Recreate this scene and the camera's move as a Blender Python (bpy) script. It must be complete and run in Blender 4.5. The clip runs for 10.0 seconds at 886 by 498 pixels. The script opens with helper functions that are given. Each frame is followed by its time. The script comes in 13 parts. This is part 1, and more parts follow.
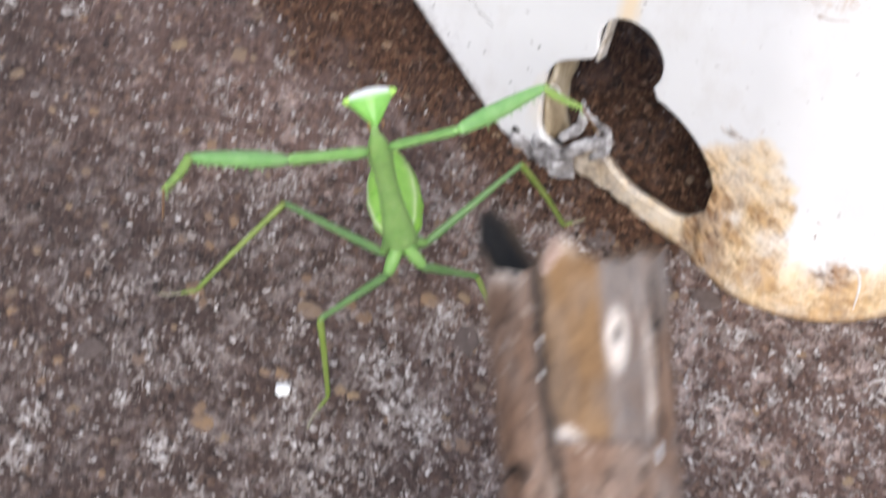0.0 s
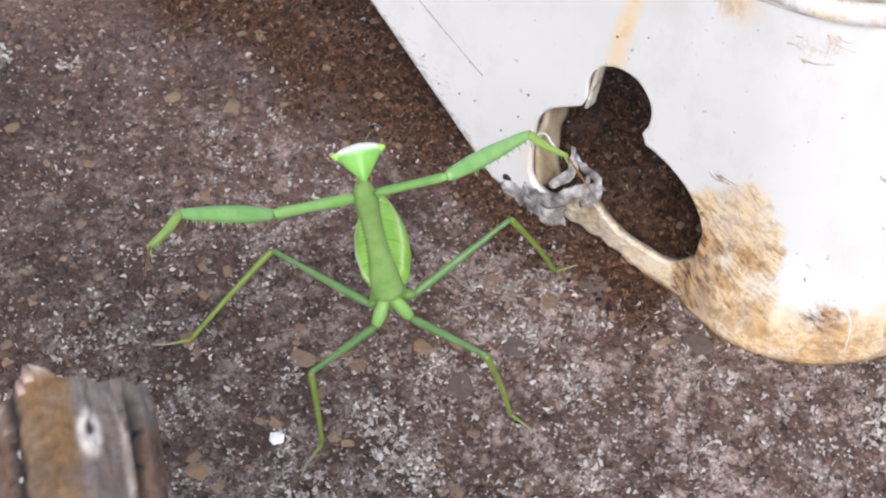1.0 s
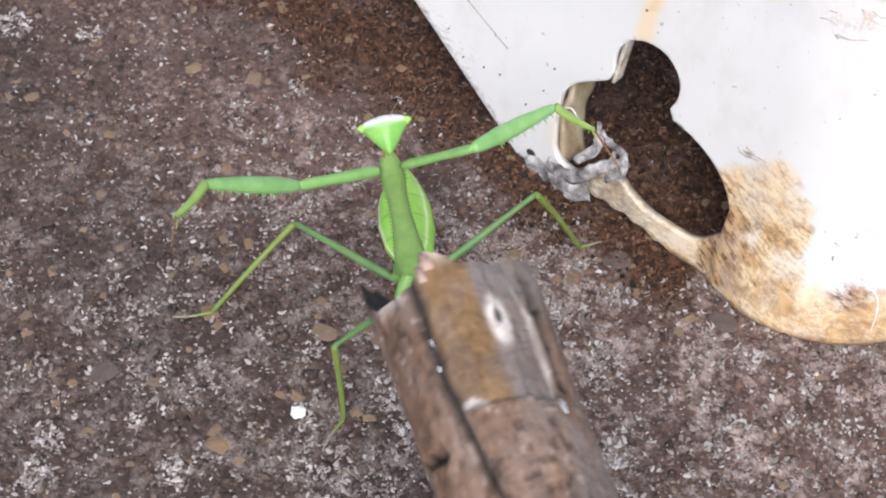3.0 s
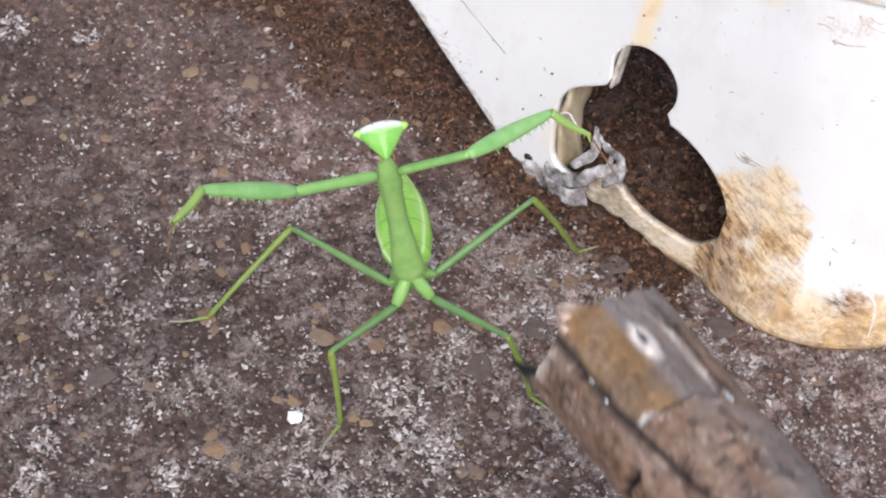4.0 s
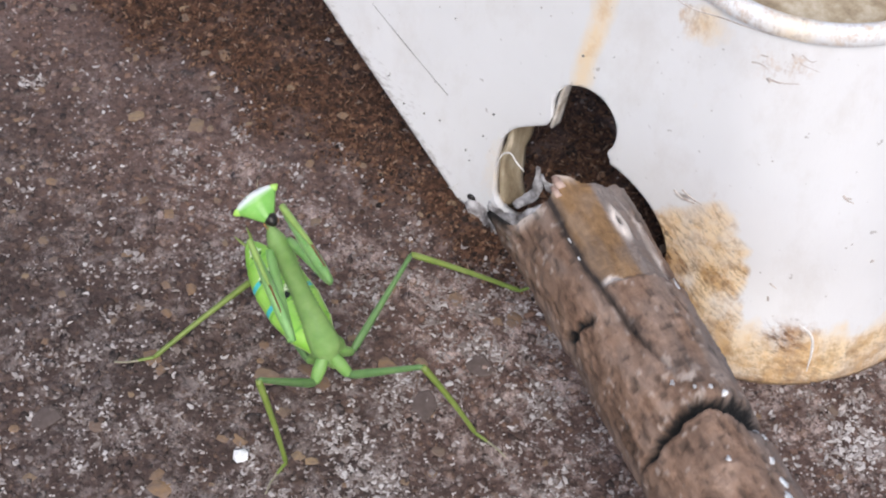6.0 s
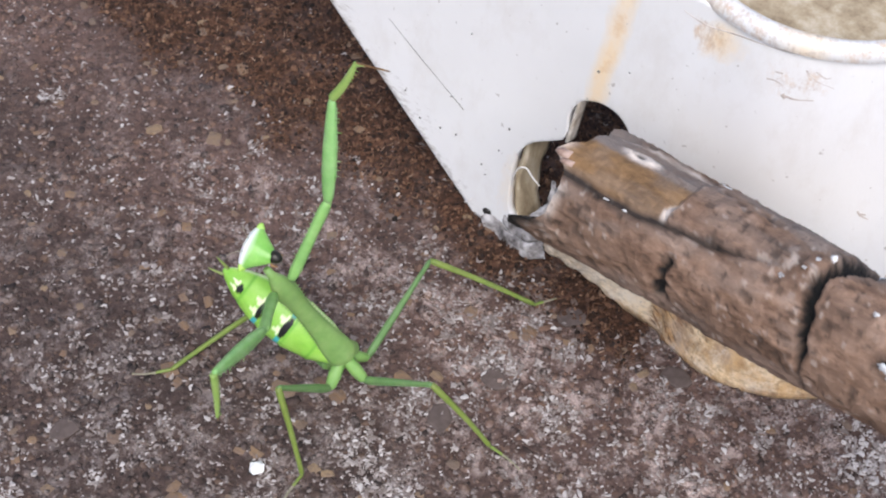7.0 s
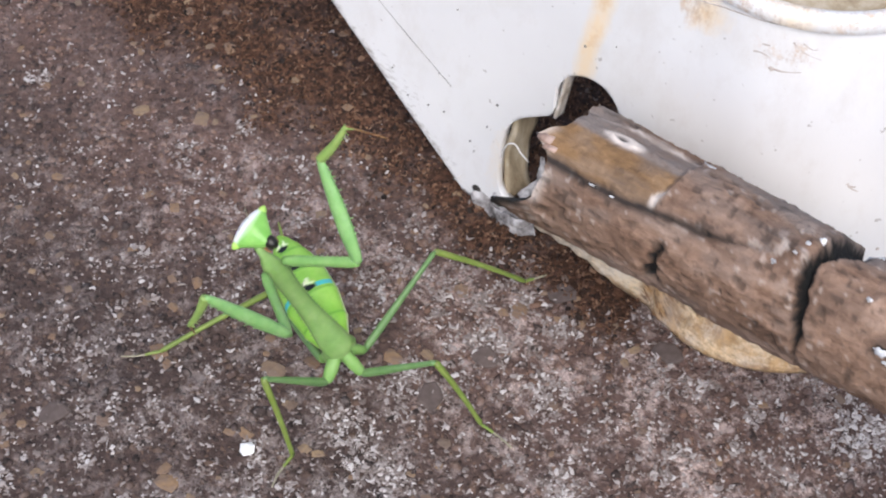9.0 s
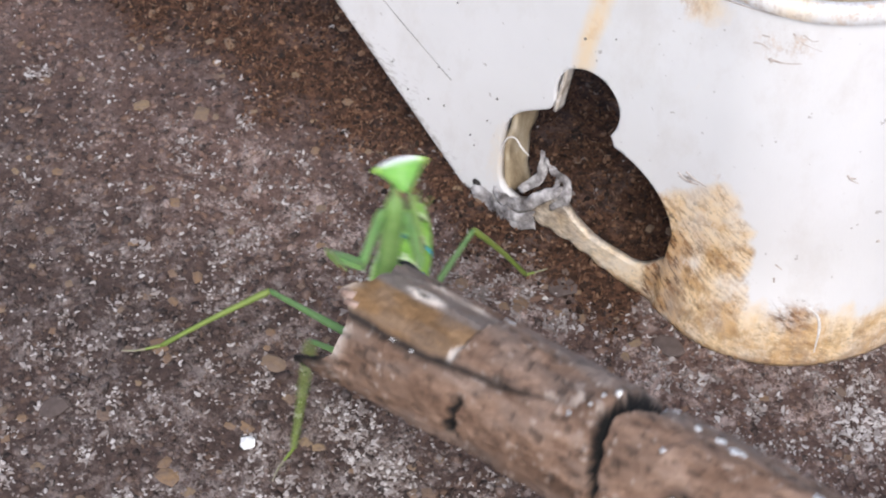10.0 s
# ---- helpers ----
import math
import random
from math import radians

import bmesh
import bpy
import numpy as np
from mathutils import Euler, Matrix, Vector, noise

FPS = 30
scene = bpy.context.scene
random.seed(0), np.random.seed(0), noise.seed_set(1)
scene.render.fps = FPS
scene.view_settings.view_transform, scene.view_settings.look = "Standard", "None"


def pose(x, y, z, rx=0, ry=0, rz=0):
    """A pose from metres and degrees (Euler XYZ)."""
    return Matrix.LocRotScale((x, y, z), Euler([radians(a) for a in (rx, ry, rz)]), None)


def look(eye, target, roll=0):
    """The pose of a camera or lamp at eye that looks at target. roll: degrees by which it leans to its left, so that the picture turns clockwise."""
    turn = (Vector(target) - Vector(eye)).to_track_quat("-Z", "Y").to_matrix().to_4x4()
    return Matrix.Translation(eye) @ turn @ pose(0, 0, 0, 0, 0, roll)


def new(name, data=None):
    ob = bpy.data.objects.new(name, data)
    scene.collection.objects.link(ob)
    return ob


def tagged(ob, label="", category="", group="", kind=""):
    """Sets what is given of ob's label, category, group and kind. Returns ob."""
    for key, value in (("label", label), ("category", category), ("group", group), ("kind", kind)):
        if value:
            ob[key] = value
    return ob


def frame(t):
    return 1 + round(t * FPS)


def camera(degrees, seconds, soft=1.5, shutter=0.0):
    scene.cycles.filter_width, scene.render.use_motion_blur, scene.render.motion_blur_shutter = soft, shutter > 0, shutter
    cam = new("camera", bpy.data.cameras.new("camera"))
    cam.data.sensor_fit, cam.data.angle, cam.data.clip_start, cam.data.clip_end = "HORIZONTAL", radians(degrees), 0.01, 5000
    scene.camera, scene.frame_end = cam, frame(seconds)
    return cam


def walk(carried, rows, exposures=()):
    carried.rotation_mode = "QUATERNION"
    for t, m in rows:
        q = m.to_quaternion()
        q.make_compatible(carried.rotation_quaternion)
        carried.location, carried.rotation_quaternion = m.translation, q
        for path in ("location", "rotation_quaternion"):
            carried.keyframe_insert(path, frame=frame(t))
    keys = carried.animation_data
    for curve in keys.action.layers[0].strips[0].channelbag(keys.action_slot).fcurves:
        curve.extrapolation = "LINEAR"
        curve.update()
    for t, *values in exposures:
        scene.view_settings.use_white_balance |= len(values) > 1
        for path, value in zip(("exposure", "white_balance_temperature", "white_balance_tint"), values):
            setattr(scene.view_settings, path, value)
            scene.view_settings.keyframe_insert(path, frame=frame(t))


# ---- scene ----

# The world is in metres; MM turns millimetres into metres.
MM = 0.001

# ---- camera ----
cam = camera(30.0, 10.0, soft=2.0, shutter=0.5)
cam.data.dof.use_dof = True
cam.data.dof.focus_distance, cam.data.dof.aperture_fstop = 0.232, 85.0
PATH = [
    (0, -1.26, -143.58, 206.91, -0.048, -56.840, 0.696),
    (0.3, -2.66, -145.46, 206.91, -1.311, -54.243, 0.094),
    (0.5, -3.59, -146.71, 206.90, -0.294, -54.134, 0.564),
    (1, 0.00, -145.35, 207.58, 0.019, -54.945, 0.001),
    (1.5, -2.54, -145.69, 205.85, 0.064, -55.274, 0.056),
    (2, -2.03, -144.80, 205.91, 0.119, -55.406, 0.268),
    (2.5, -2.94, -145.02, 205.29, 0.244, -55.644, 0.327),
    (4, -2.79, -144.04, 205.58, 0.116, -55.649, 0.591),
    (4.5, -4.46, -144.23, 205.30, -0.178, -55.928, 0.723),
    (4.7, -5.62, -146.22, 205.57, -2.370, -54.475, 2.600),
    (5, -4.93, -146.96, 205.21, -3.368, -54.348, 3.347),
    (5.2, -4.47, -146.35, 205.61, -3.344, -54.117, 3.287),
    (6.3, -1.69, -147.85, 206.43, -2.489, -53.511, 2.213),
    (6.5, -2.37, -147.32, 206.88, -2.173, -53.401, 2.072),
    (7, -2.20, -147.83, 207.70, -1.949, -53.357, 2.058),
    (7.5, -1.24, -147.48, 207.21, -2.173, -53.339, 2.013),
    (8, -0.44, -148.06, 206.13, -1.861, -53.725, 1.176),
    (8.5, 0.49, -147.03, 206.47, -1.870, -54.007, 1.189),
    (9, 0.06, -146.92, 206.75, -1.747, -54.169, 1.159),
    (9.5, -0.51, -147.43, 206.17, -1.818, -54.122, 1.126),
    (10, 0.27, -147.85, 205.86, -1.638, -54.091, 0.945),
]
walk(cam, [(t, pose(x * MM, y * MM, z * MM, 90 + pitch, 0, yaw) @ pose(0, 0, 0, 0, 0, roll)) for t, x, y, z, yaw, pitch, roll in PATH], exposures=[(0.0, 0.62, 6500, 10), (0.5, 0.54, 6500, 10), (1.0, 0.53, 6500, 10), (1.5, 0.5, 6500, 10), (2.0, 0.62, 6500, 10), (2.5, 0.62, 6480, 10), (4.5, 0.6, 6480, 10), (5.0, 0.42, 6500, 10), (6.5, 0.38, 6420, 11), (7.0, 0.48, 6380, 11), (7.5, 0.46, 6350, 11), (8.0, 0.36, 6500, 11), (8.5, 0.44, 6420, 11), (9.0, 0.52, 6380, 11), (9.5, 0.44, 6420, 11), (10.0, 0.44, 6460, 11)])

# ---- light: a bright overcast sky ----
world = bpy.data.worlds.new("sky")
scene.world = world
world.use_nodes = True
wn = world.node_tree
sky = wn.nodes.new("ShaderNodeTexSky")
sky.sky_type, sky.sun_disc = "NISHITA", False
sky.sun_elevation, sky.sun_rotation = radians(55), radians(180)
sky.air_density, sky.dust_density = 1.0, 3.0
wn.links.new(sky.outputs[0], wn.nodes["Background"].inputs["Color"])
wn.nodes["Background"].inputs["Strength"].default_value = 0.13
sun = new("sun", bpy.data.lights.new("sun", "SUN"))
sun.data.energy, sun.data.angle, sun.data.color = 2.0, radians(45), (1.0, 0.97, 0.93)
sun.matrix_world = look((0.0, -0.55, 0.8), (0, 0, 0))


# ---- materials ----
def material(name, rough=0.6, spec=0.5):
    m = bpy.data.materials.new(name)
    m.use_nodes = True
    b = m.node_tree.nodes["Principled BSDF"]
    b.inputs["Roughness"].default_value = rough
    b.inputs["Specular IOR Level"].default_value = spec
    return m, m.node_tree, b


def node(nt, kind, **values):
    n = nt.nodes.new(kind)
    for key, value in values.items():
        n.inputs[key.replace("_", " ")].default_value = value
    return n


def coords(nt):
    return nt.nodes.new("ShaderNodeTexCoord").outputs["Object"]


def noise_node(nt, scale, detail=4.0, rough=0.55, vec=None, stretch=None):
    n = node(nt, "ShaderNodeTexNoise", Scale=scale, Detail=detail, Roughness=rough)
    vec = vec or coords(nt)
    if stretch:
        mp = nt.nodes.new("ShaderNodeMapping")
        mp.inputs["Scale"].default_value = stretch
        nt.links.new(vec, mp.inputs["Vector"])
        vec = mp.outputs["Vector"]
    nt.links.new(vec, n.inputs["Vector"])
    return n.outputs["Fac"]


def ramp(nt, fac, stops):
    n = nt.nodes.new("ShaderNodeValToRGB")
    el = n.color_ramp.elements
    while len(el) < len(stops):
        el.new(0.5)
    for e, (p, c) in zip(el, stops):
        e.position, e.color = p, (*c, 1) if len(c) == 3 else c
    nt.links.new(fac, n.inputs["Fac"])
    return n.outputs["Color"]


def grey(a, b):
    return [(a, (0, 0, 0)), (b, (1, 1, 1))]


def blend(nt, fac, a, b, mode="MIX"):
    n = nt.nodes.new("ShaderNodeMix")
    n.data_type, n.blend_type = "RGBA", mode
    for sock, value in ((n.inputs[0], fac), (n.inputs[6], a), (n.inputs[7], b)):
        if isinstance(value, (int, float)):
            sock.default_value = value
        elif isinstance(value, tuple):
            sock.default_value = (*value, 1)
        else:
            nt.links.new(value, sock)
    return n.outputs[2]


def times(nt, a, b, op="MULTIPLY"):
    n = nt.nodes.new("ShaderNodeMath")
    n.operation = op
    for sock, value in zip(n.inputs, (a, b)):
        if isinstance(value, (int, float)):
            sock.default_value = value
        else:
            nt.links.new(value, sock)
    return n.outputs[0]


def attr(nt, name):
    n = nt.nodes.new("ShaderNodeAttribute")
    n.attribute_name = name
    return n.outputs["Fac"]


def bump(nt, b, height, strength, distance):
    n = node(nt, "ShaderNodeBump", Strength=strength, Distance=distance)
    nt.links.new(height, n.inputs["Height"])
    nt.links.new(n.outputs["Normal"], b.inputs["Normal"])


def base(nt, b, colour):
    nt.links.new(colour, b.inputs["Base Color"])


def concrete_colour(nt, vec, tone):
    """Weathered concrete: mauve-brown mortar, tan and dark grains, pale crusts, reddish soil where the attribute says."""
    col = ramp(nt, tone, [(0.0, (0.034, 0.025, 0.022)), (0.3, (0.082, 0.058, 0.05)), (0.62, (0.13, 0.094, 0.083)), (0.8, (0.16, 0.108, 0.078)), (0.92, (0.175, 0.122, 0.095)), (1.0, (0.24, 0.195, 0.175))])
    crust = ramp(nt, noise_node(nt, 165, 6, 0.68, vec), grey(0.46, 0.6))
    fine = ramp(nt, noise_node(nt, 560, 5, 0.66, vec), grey(0.47, 0.56))
    ridge = times(nt, noise_node(nt, 640, 5, 0.7, vec), 0.5, "SUBTRACT")
    fold = nt.nodes.new("ShaderNodeMath")
    fold.operation = "ABSOLUTE"
    nt.links.new(ridge, fold.inputs[0])
    lace = ramp(nt, fold.outputs[0], [(0.006, (1, 1, 1)), (0.035, (0, 0, 0))])
    wide = ramp(nt, noise_node(nt, 90, 5, 0.6, vec), grey(0.42, 0.58))
    speck = ramp(nt, noise_node(nt, 1000, 2, 0.5, vec), grey(0.66, 0.71))
    crust = times(nt, crust, attr(nt, "crust"))
    col = blend(nt, times(nt, times(nt, crust, fine), 0.6), col, (0.5, 0.46, 0.445))
    col = blend(nt, times(nt, times(nt, lace, wide), times(nt, crust, 0.9)), col, (0.58, 0.54, 0.52))
    col = blend(nt, times(nt, speck, 0.6), col, (0.5, 0.47, 0.46))
    shade = ramp(nt, noise_node(nt, 32, 3, 0.5, vec), [(0.3, (0.66, 0.59, 0.58)), (0.7, (1.05, 0.91, 0.86))])
    col = blend(nt, 1.0, col, shade, "MULTIPLY")
    col = blend(nt, attr(nt, "grey_corner"), col, blend(nt, 1.0, col, (0.6, 0.63, 0.64), "MULTIPLY"))
    soil = ramp(nt, tone, [(0.0, (0.008, 0.004, 0.0025)), (0.35, (0.037, 0.017, 0.0092)), (0.65, (0.098, 0.046, 0.0255)), (0.9, (0.155, 0.082, 0.047)), (1.0, (0.23, 0.138, 0.087))])
    return blend(nt, attr(nt, "soil"), col, soil)


mat_ground, nt, b = material("concrete", 0.85, 0.35)
vec = coords(nt)
base(nt, b, concrete_colour(nt, vec, ramp(nt, noise_node(nt, 620, 6, 0.7, vec), grey(0.3, 0.75))))
bump(nt, b, noise_node(nt, 1500, 5, 0.65, vec), 0.6, 0.0006)

mat_grain, nt, b = material("aggregate_grains", 0.75, 0.4)
vec = coords(nt)
geo = nt.nodes.new("ShaderNodeNewGeometry")
tone = times(nt, geo.outputs["Random Per Island"], times(nt, noise_node(nt, 1400, 3, 0.6, vec), 0.35), "ADD")
base(nt, b, concrete_colour(nt, vec, times(nt, tone, 0.17, "SUBTRACT")))
bump(nt, b, noise_node(nt, 2600, 4, 0.6, vec), 0.5, 0.0003)

mat_crust, nt, b = material("pale_crust", 0.85, 0.3)
geo = nt.nodes.new("ShaderNodeNewGeometry")
shade = times(nt, geo.outputs["Random Per Island"], times(nt, attr(nt, "bloom"), 0.35), "ADD")
base(nt, b, ramp(nt, shade, [(0.0, (0.13, 0.103, 0.092)), (0.45, (0.225, 0.192, 0.18)), (0.8, (0.33, 0.297, 0.285)), (1.0, (0.5, 0.47, 0.46))]))
bump(nt, b, noise_node(nt, 2600, 3), 0.5, 0.0002)

mat_pebble, nt, b = material("brown_pebble", 0.6, 0.45)
info = nt.nodes.new("ShaderNodeObjectInfo")
col = ramp(nt, info.outputs["Random"], [(0.0, (0.17, 0.1, 0.055)), (0.35, (0.235, 0.145, 0.076)), (0.6, (0.14, 0.092, 0.066)), (0.8, (0.27, 0.185, 0.1)), (1.0, (0.11, 0.08, 0.068))])
base(nt, b, blend(nt, ramp(nt, noise_node(nt, 1500, 4), grey(0.35, 0.75)), col, (0.14, 0.1, 0.08)))
bump(nt, b, noise_node(nt, 1800, 4), 0.5, 0.0003)

mat_shred, nt, b = material("dry_shreds", 0.8, 0.3)
geo = nt.nodes.new("ShaderNodeNewGeometry")
base(nt, b, ramp(nt, geo.outputs["Random Per Island"], [(0.0, (0.05, 0.024, 0.014)), (0.5, (0.125, 0.062, 0.035)), (0.85, (0.15, 0.08, 0.047)), (1.0, (0.27, 0.19, 0.14))]))

mat_white_stone, nt, b = material("white_stone", 0.5, 0.5)
base(nt, b, ramp(nt, noise_node(nt, 900, 3), [(0.3, (0.72, 0.72, 0.71)), (0.7, (0.9, 0.9, 0.9))]))
bump(nt, b, noise_node(nt, 1200, 3), 0.4, 0.0003)

mat_slate, nt, b = material("grey_flake", 0.6, 0.4)
base(nt, b, ramp(nt, noise_node(nt, 700, 4), [(0.3, (0.068, 0.051, 0.045)), (0.7, (0.115, 0.086, 0.076))]))

mat_plastic, nt, b = material("white_plastic", 0.42, 0.45)
vec = coords(nt)
white = ramp(nt, noise_node(nt, 60, 4, 0.55, vec), [(0.3, (0.695, 0.692, 0.698)), (0.7, (0.745, 0.743, 0.752))])
streak = noise_node(nt, 260, 6, 0.7, vec, (1.0, 1.0, 0.55))
smear = noise_node(nt, 300, 6, 0.72, vec, (1.5, 0.6, 0.8))
wash = times(nt, times(nt, streak, 0.9, "MULTIPLY"), attr(nt, "stain"), "ADD")
yellow = ramp(nt, times(nt, wash, 0.5), grey(0.31, 0.64))
col = blend(nt, times(nt, yellow, 0.8), white, (0.82, 0.59, 0.3))
ochre = times(nt, ramp(nt, noise_node(nt, 480, 6, 0.7, vec, (1.0, 0.8, 0.9)), grey(0.5, 0.66)), ramp(nt, attr(nt, "stain"), grey(0.3, 0.75)))
col = blend(nt, times(nt, ochre, 0.5), col, (0.6, 0.35, 0.13))
flake = noise_node(nt, 1500, 6, 0.8, vec, (0.8, 0.8, 0.35))
scour = noise_node(nt, 900, 5, 0.7, vec, (0.35, 1.2, 1.5))
rusty = times(nt, times(nt, times(nt, smear, flake, "ADD"), times(nt, scour, 0.5), "ADD"), attr(nt, "rust"), "ADD")
rusty = ramp(nt, times(nt, rusty, 0.4), grey(0.53, 0.66))
rusty = times(nt, rusty, ramp(nt, attr(nt, "rust"), grey(0.01, 0.12)))
col = blend(nt, times(nt, rusty, 0.65), col, ramp(nt, smear, [(0.36, (0.1, 0.045, 0.018)), (0.48, (0.25, 0.12, 0.042)), (0.6, (0.5, 0.28, 0.1))]))
# fine brown flecks dragged slantwise along the wall
slant = nt.nodes.new("ShaderNodeCombineXYZ")
nt.links.new(attr(nt, "along"), slant.inputs[0])
nt.links.new(attr(nt, "across"), slant.inputs[1])
for scale, lo, hi, strength, tint in ((260, 0.5, 0.6, 0.6, (0.45, 0.24, 0.075)), (480, 0.52, 0.58, 0.85, (0.2, 0.085, 0.03)), (850, 0.53, 0.58, 0.85, (0.09, 0.042, 0.02))):
    fleck = ramp(nt, noise_node(nt, scale, 6, 0.72, slant.outputs[0], (0.55, 1.5, 1.0)), grey(lo, hi))
    col = blend(nt, times(nt, times(nt, fleck, ramp(nt, attr(nt, "fleck"), grey(0.05, 0.6))), strength), col, tint)
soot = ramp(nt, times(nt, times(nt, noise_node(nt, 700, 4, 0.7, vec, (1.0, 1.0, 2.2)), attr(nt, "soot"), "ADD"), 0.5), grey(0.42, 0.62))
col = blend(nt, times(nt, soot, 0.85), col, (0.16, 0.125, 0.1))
grime = ramp(nt, noise_node(nt, 120, 6, 0.7, vec, (1.0, 1.0, 0.6)), grey(0.5, 0.68))
col = blend(nt, times(nt, grime, 0.22), col, (0.5, 0.45, 0.4))
speckle = ramp(nt, noise_node(nt, 800, 2, 0.5, vec), grey(0.71, 0.76))
col = blend(nt, times(nt, speckle, 0.55), col, (0.25, 0.22, 0.2))
base(nt, b, col)
bump(nt, b, streak, 0.12, 0.0008)
# thin plastic lets some light through
glow = nt.nodes.new("ShaderNodeBsdfTranslucent")
nt.links.new(col, glow.inputs["Color"])
thin = nt.nodes.new("ShaderNodeMixShader")
thin.inputs[0].default_value = 0.03
nt.links.new(b.outputs[0], thin.inputs[1])
nt.links.new(glow.outputs[0], thin.inputs[2])
nt.links.new(thin.outputs[0], nt.nodes["Material Output"].inputs["Surface"])

mat_inner, nt, b = material("yellowed_plastic", 0.55, 0.35)
base(nt, b, ramp(nt, noise_node(nt, 330, 5, 0.65, None, (1, 1, 0.3)), [(0.25, (0.16, 0.11, 0.065)), (0.5, (0.39, 0.32, 0.22)), (0.75, (0.6, 0.54, 0.45))]))
bump(nt, b, noise_node(nt, 600, 4), 0.4, 0.0006)

mat_lip, nt, b = material("cream_plastic", 0.5, 0.4)
base(nt, b, ramp(nt, noise_node(nt, 330, 5, 0.65), [(0.32, (0.2, 0.155, 0.115)), (0.44, (0.45, 0.4, 0.34)), (0.6, (0.68, 0.65, 0.62))]))

mat_torn, nt, b = material("torn_grey_plastic", 0.5, 0.45)
base(nt, b, ramp(nt, noise_node(nt, 420, 5, 0.65), [(0.34, (0.08, 0.07, 0.067)), (0.48, (0.27, 0.252, 0.252)), (0.64, (0.58, 0.56, 0.565))]))
bump(nt, b, noise_node(nt, 900, 4), 0.6, 0.0006)

mat_scratch, nt, b = material("scratch_grime", 0.7, 0.3)
base(nt, b, ramp(nt, noise_node(nt, 500, 3), [(0.35, (0.1, 0.095, 0.09)), (0.65, (0.3, 0.285, 0.27))]))

mat_faint, nt, b = material("faint_grime", 0.6, 0.3)
base(nt, b, ramp(nt, noise_node(nt, 700, 3), [(0.35, (0.33, 0.27, 0.24)), (0.65, (0.6, 0.55, 0.52))]))

mat_dot, nt, b = material("black_dirt", 0.7, 0.3)
base(nt, b, ramp(nt, noise_node(nt, 1500, 3), [(0.3, (0.012, 0.011, 0.011)), (0.7, (0.05, 0.045, 0.04))]))

mat_fibre, nt, b = material("white_fibre", 0.5, 0.4)
base(nt, b, ramp(nt, noise_node(nt, 1500, 2), [(0.3, (0.6, 0.57, 0.54)), (0.7, (0.8, 0.78, 0.76))]))

mat_bark, nt, b = material("dead_bark", 0.72, 0.35)
vec = coords(nt)
fibre = noise_node(nt, 330, 7, 0.7, vec, (1.0, 1.0, 0.4))
blot = noise_node(nt, 130, 5, 0.6, vec, (1.0, 1.0, 0.6))
col = ramp(nt, fibre, [(0.3, (0.06, 0.033, 0.021)), (0.42, (0.165, 0.097, 0.064)), (0.54, (0.255, 0.16, 0.112)), (0.72, (0.375, 0.262, 0.2))])
col = blend(nt, times(nt, ramp(nt, blot, grey(0.46, 0.62)), 0.6), col, (0.15, 0.095, 0.068))
peel = ramp(nt, fibre, [(0.28, (0.085, 0.048, 0.024)), (0.5, (0.225, 0.13, 0.06)), (0.75, (0.36, 0.235, 0.13))])
col = blend(nt, attr(nt, "peel"), col, peel)
col = blend(nt, times(nt, attr(nt, "ash"), ramp(nt, noise_node(nt, 400, 4, 0.6, vec, (1, 1, 0.4)), grey(0.2, 0.55))), col, (0.22, 0.185, 0.168))
col = blend(nt, attr(nt, "pale"), col, (0.74, 0.66, 0.6))
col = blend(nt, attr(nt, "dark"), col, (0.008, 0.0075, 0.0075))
base(nt, b, col)
bump(nt, b, times(nt, fibre, times(nt, noise_node(nt, 900, 4, 0.6, vec), 0.5), "ADD"), 0.7, 0.0011)

mat_chip, nt, b = material("pale_splinter", 0.6, 0.35)
base(nt, b, ramp(nt, noise_node(nt, 600, 4), [(0.3, (0.2, 0.125, 0.095)), (0.7, (0.46, 0.34, 0.29))]))

mat_fleck, nt, b = material("white_fleck", 0.5, 0.4)
base(nt, b, ramp(nt, noise_node(nt, 900, 3), [(0.35, (0.3, 0.3, 0.31)), (0.65, (0.72, 0.74, 0.76))]))


def insect(name, dark, mid, light, rough=0.42, sss=0.3, scale=420):
    m, nt, b = material(name, rough, 0.4)
    col = ramp(nt, noise_node(nt, scale, 4, 0.55), [(0.3, dark), (0.5, mid), (0.72, light)])
    base(nt, b, col)
    b.inputs["Subsurface Weight"].default_value = sss
    b.inputs["Subsurface Radius"].default_value = (0.0009, 0.0016, 0.0005)
    bump(nt, b, noise_node(nt, 2500, 3), 0.25, 0.0001)
    return m, nt, b


mat_green, _, _ = insect("green_cuticle", (0.17, 0.33, 0.09), (0.2, 0.37, 0.105), (0.25, 0.42, 0.13))
mat_pronotum, _, _ = insect("dull_green_cuticle", (0.16, 0.3, 0.085), (0.2, 0.345, 0.105), (0.25, 0.4, 0.135))
mat_fore, _, _ = insect("leaf_green_cuticle", (0.18, 0.37, 0.105), (0.22, 0.42, 0.13), (0.28, 0.48, 0.17))
mat_femur, _, _ = insect("blue_green_cuticle", (0.175, 0.37, 0.12), (0.22, 0.425, 0.15), (0.29, 0.5, 0.205), 0.3)
mat_fore_shin, _, _ = insect("pale_green_cuticle", (0.2, 0.32, 0.08), (0.25, 0.37, 0.1), (0.31, 0.43, 0.14))
mat_tip, _, _ = insect("orange_brown_cuticle", (0.15, 0.075, 0.03), (0.22, 0.115, 0.045), (0.32, 0.18, 0.075))

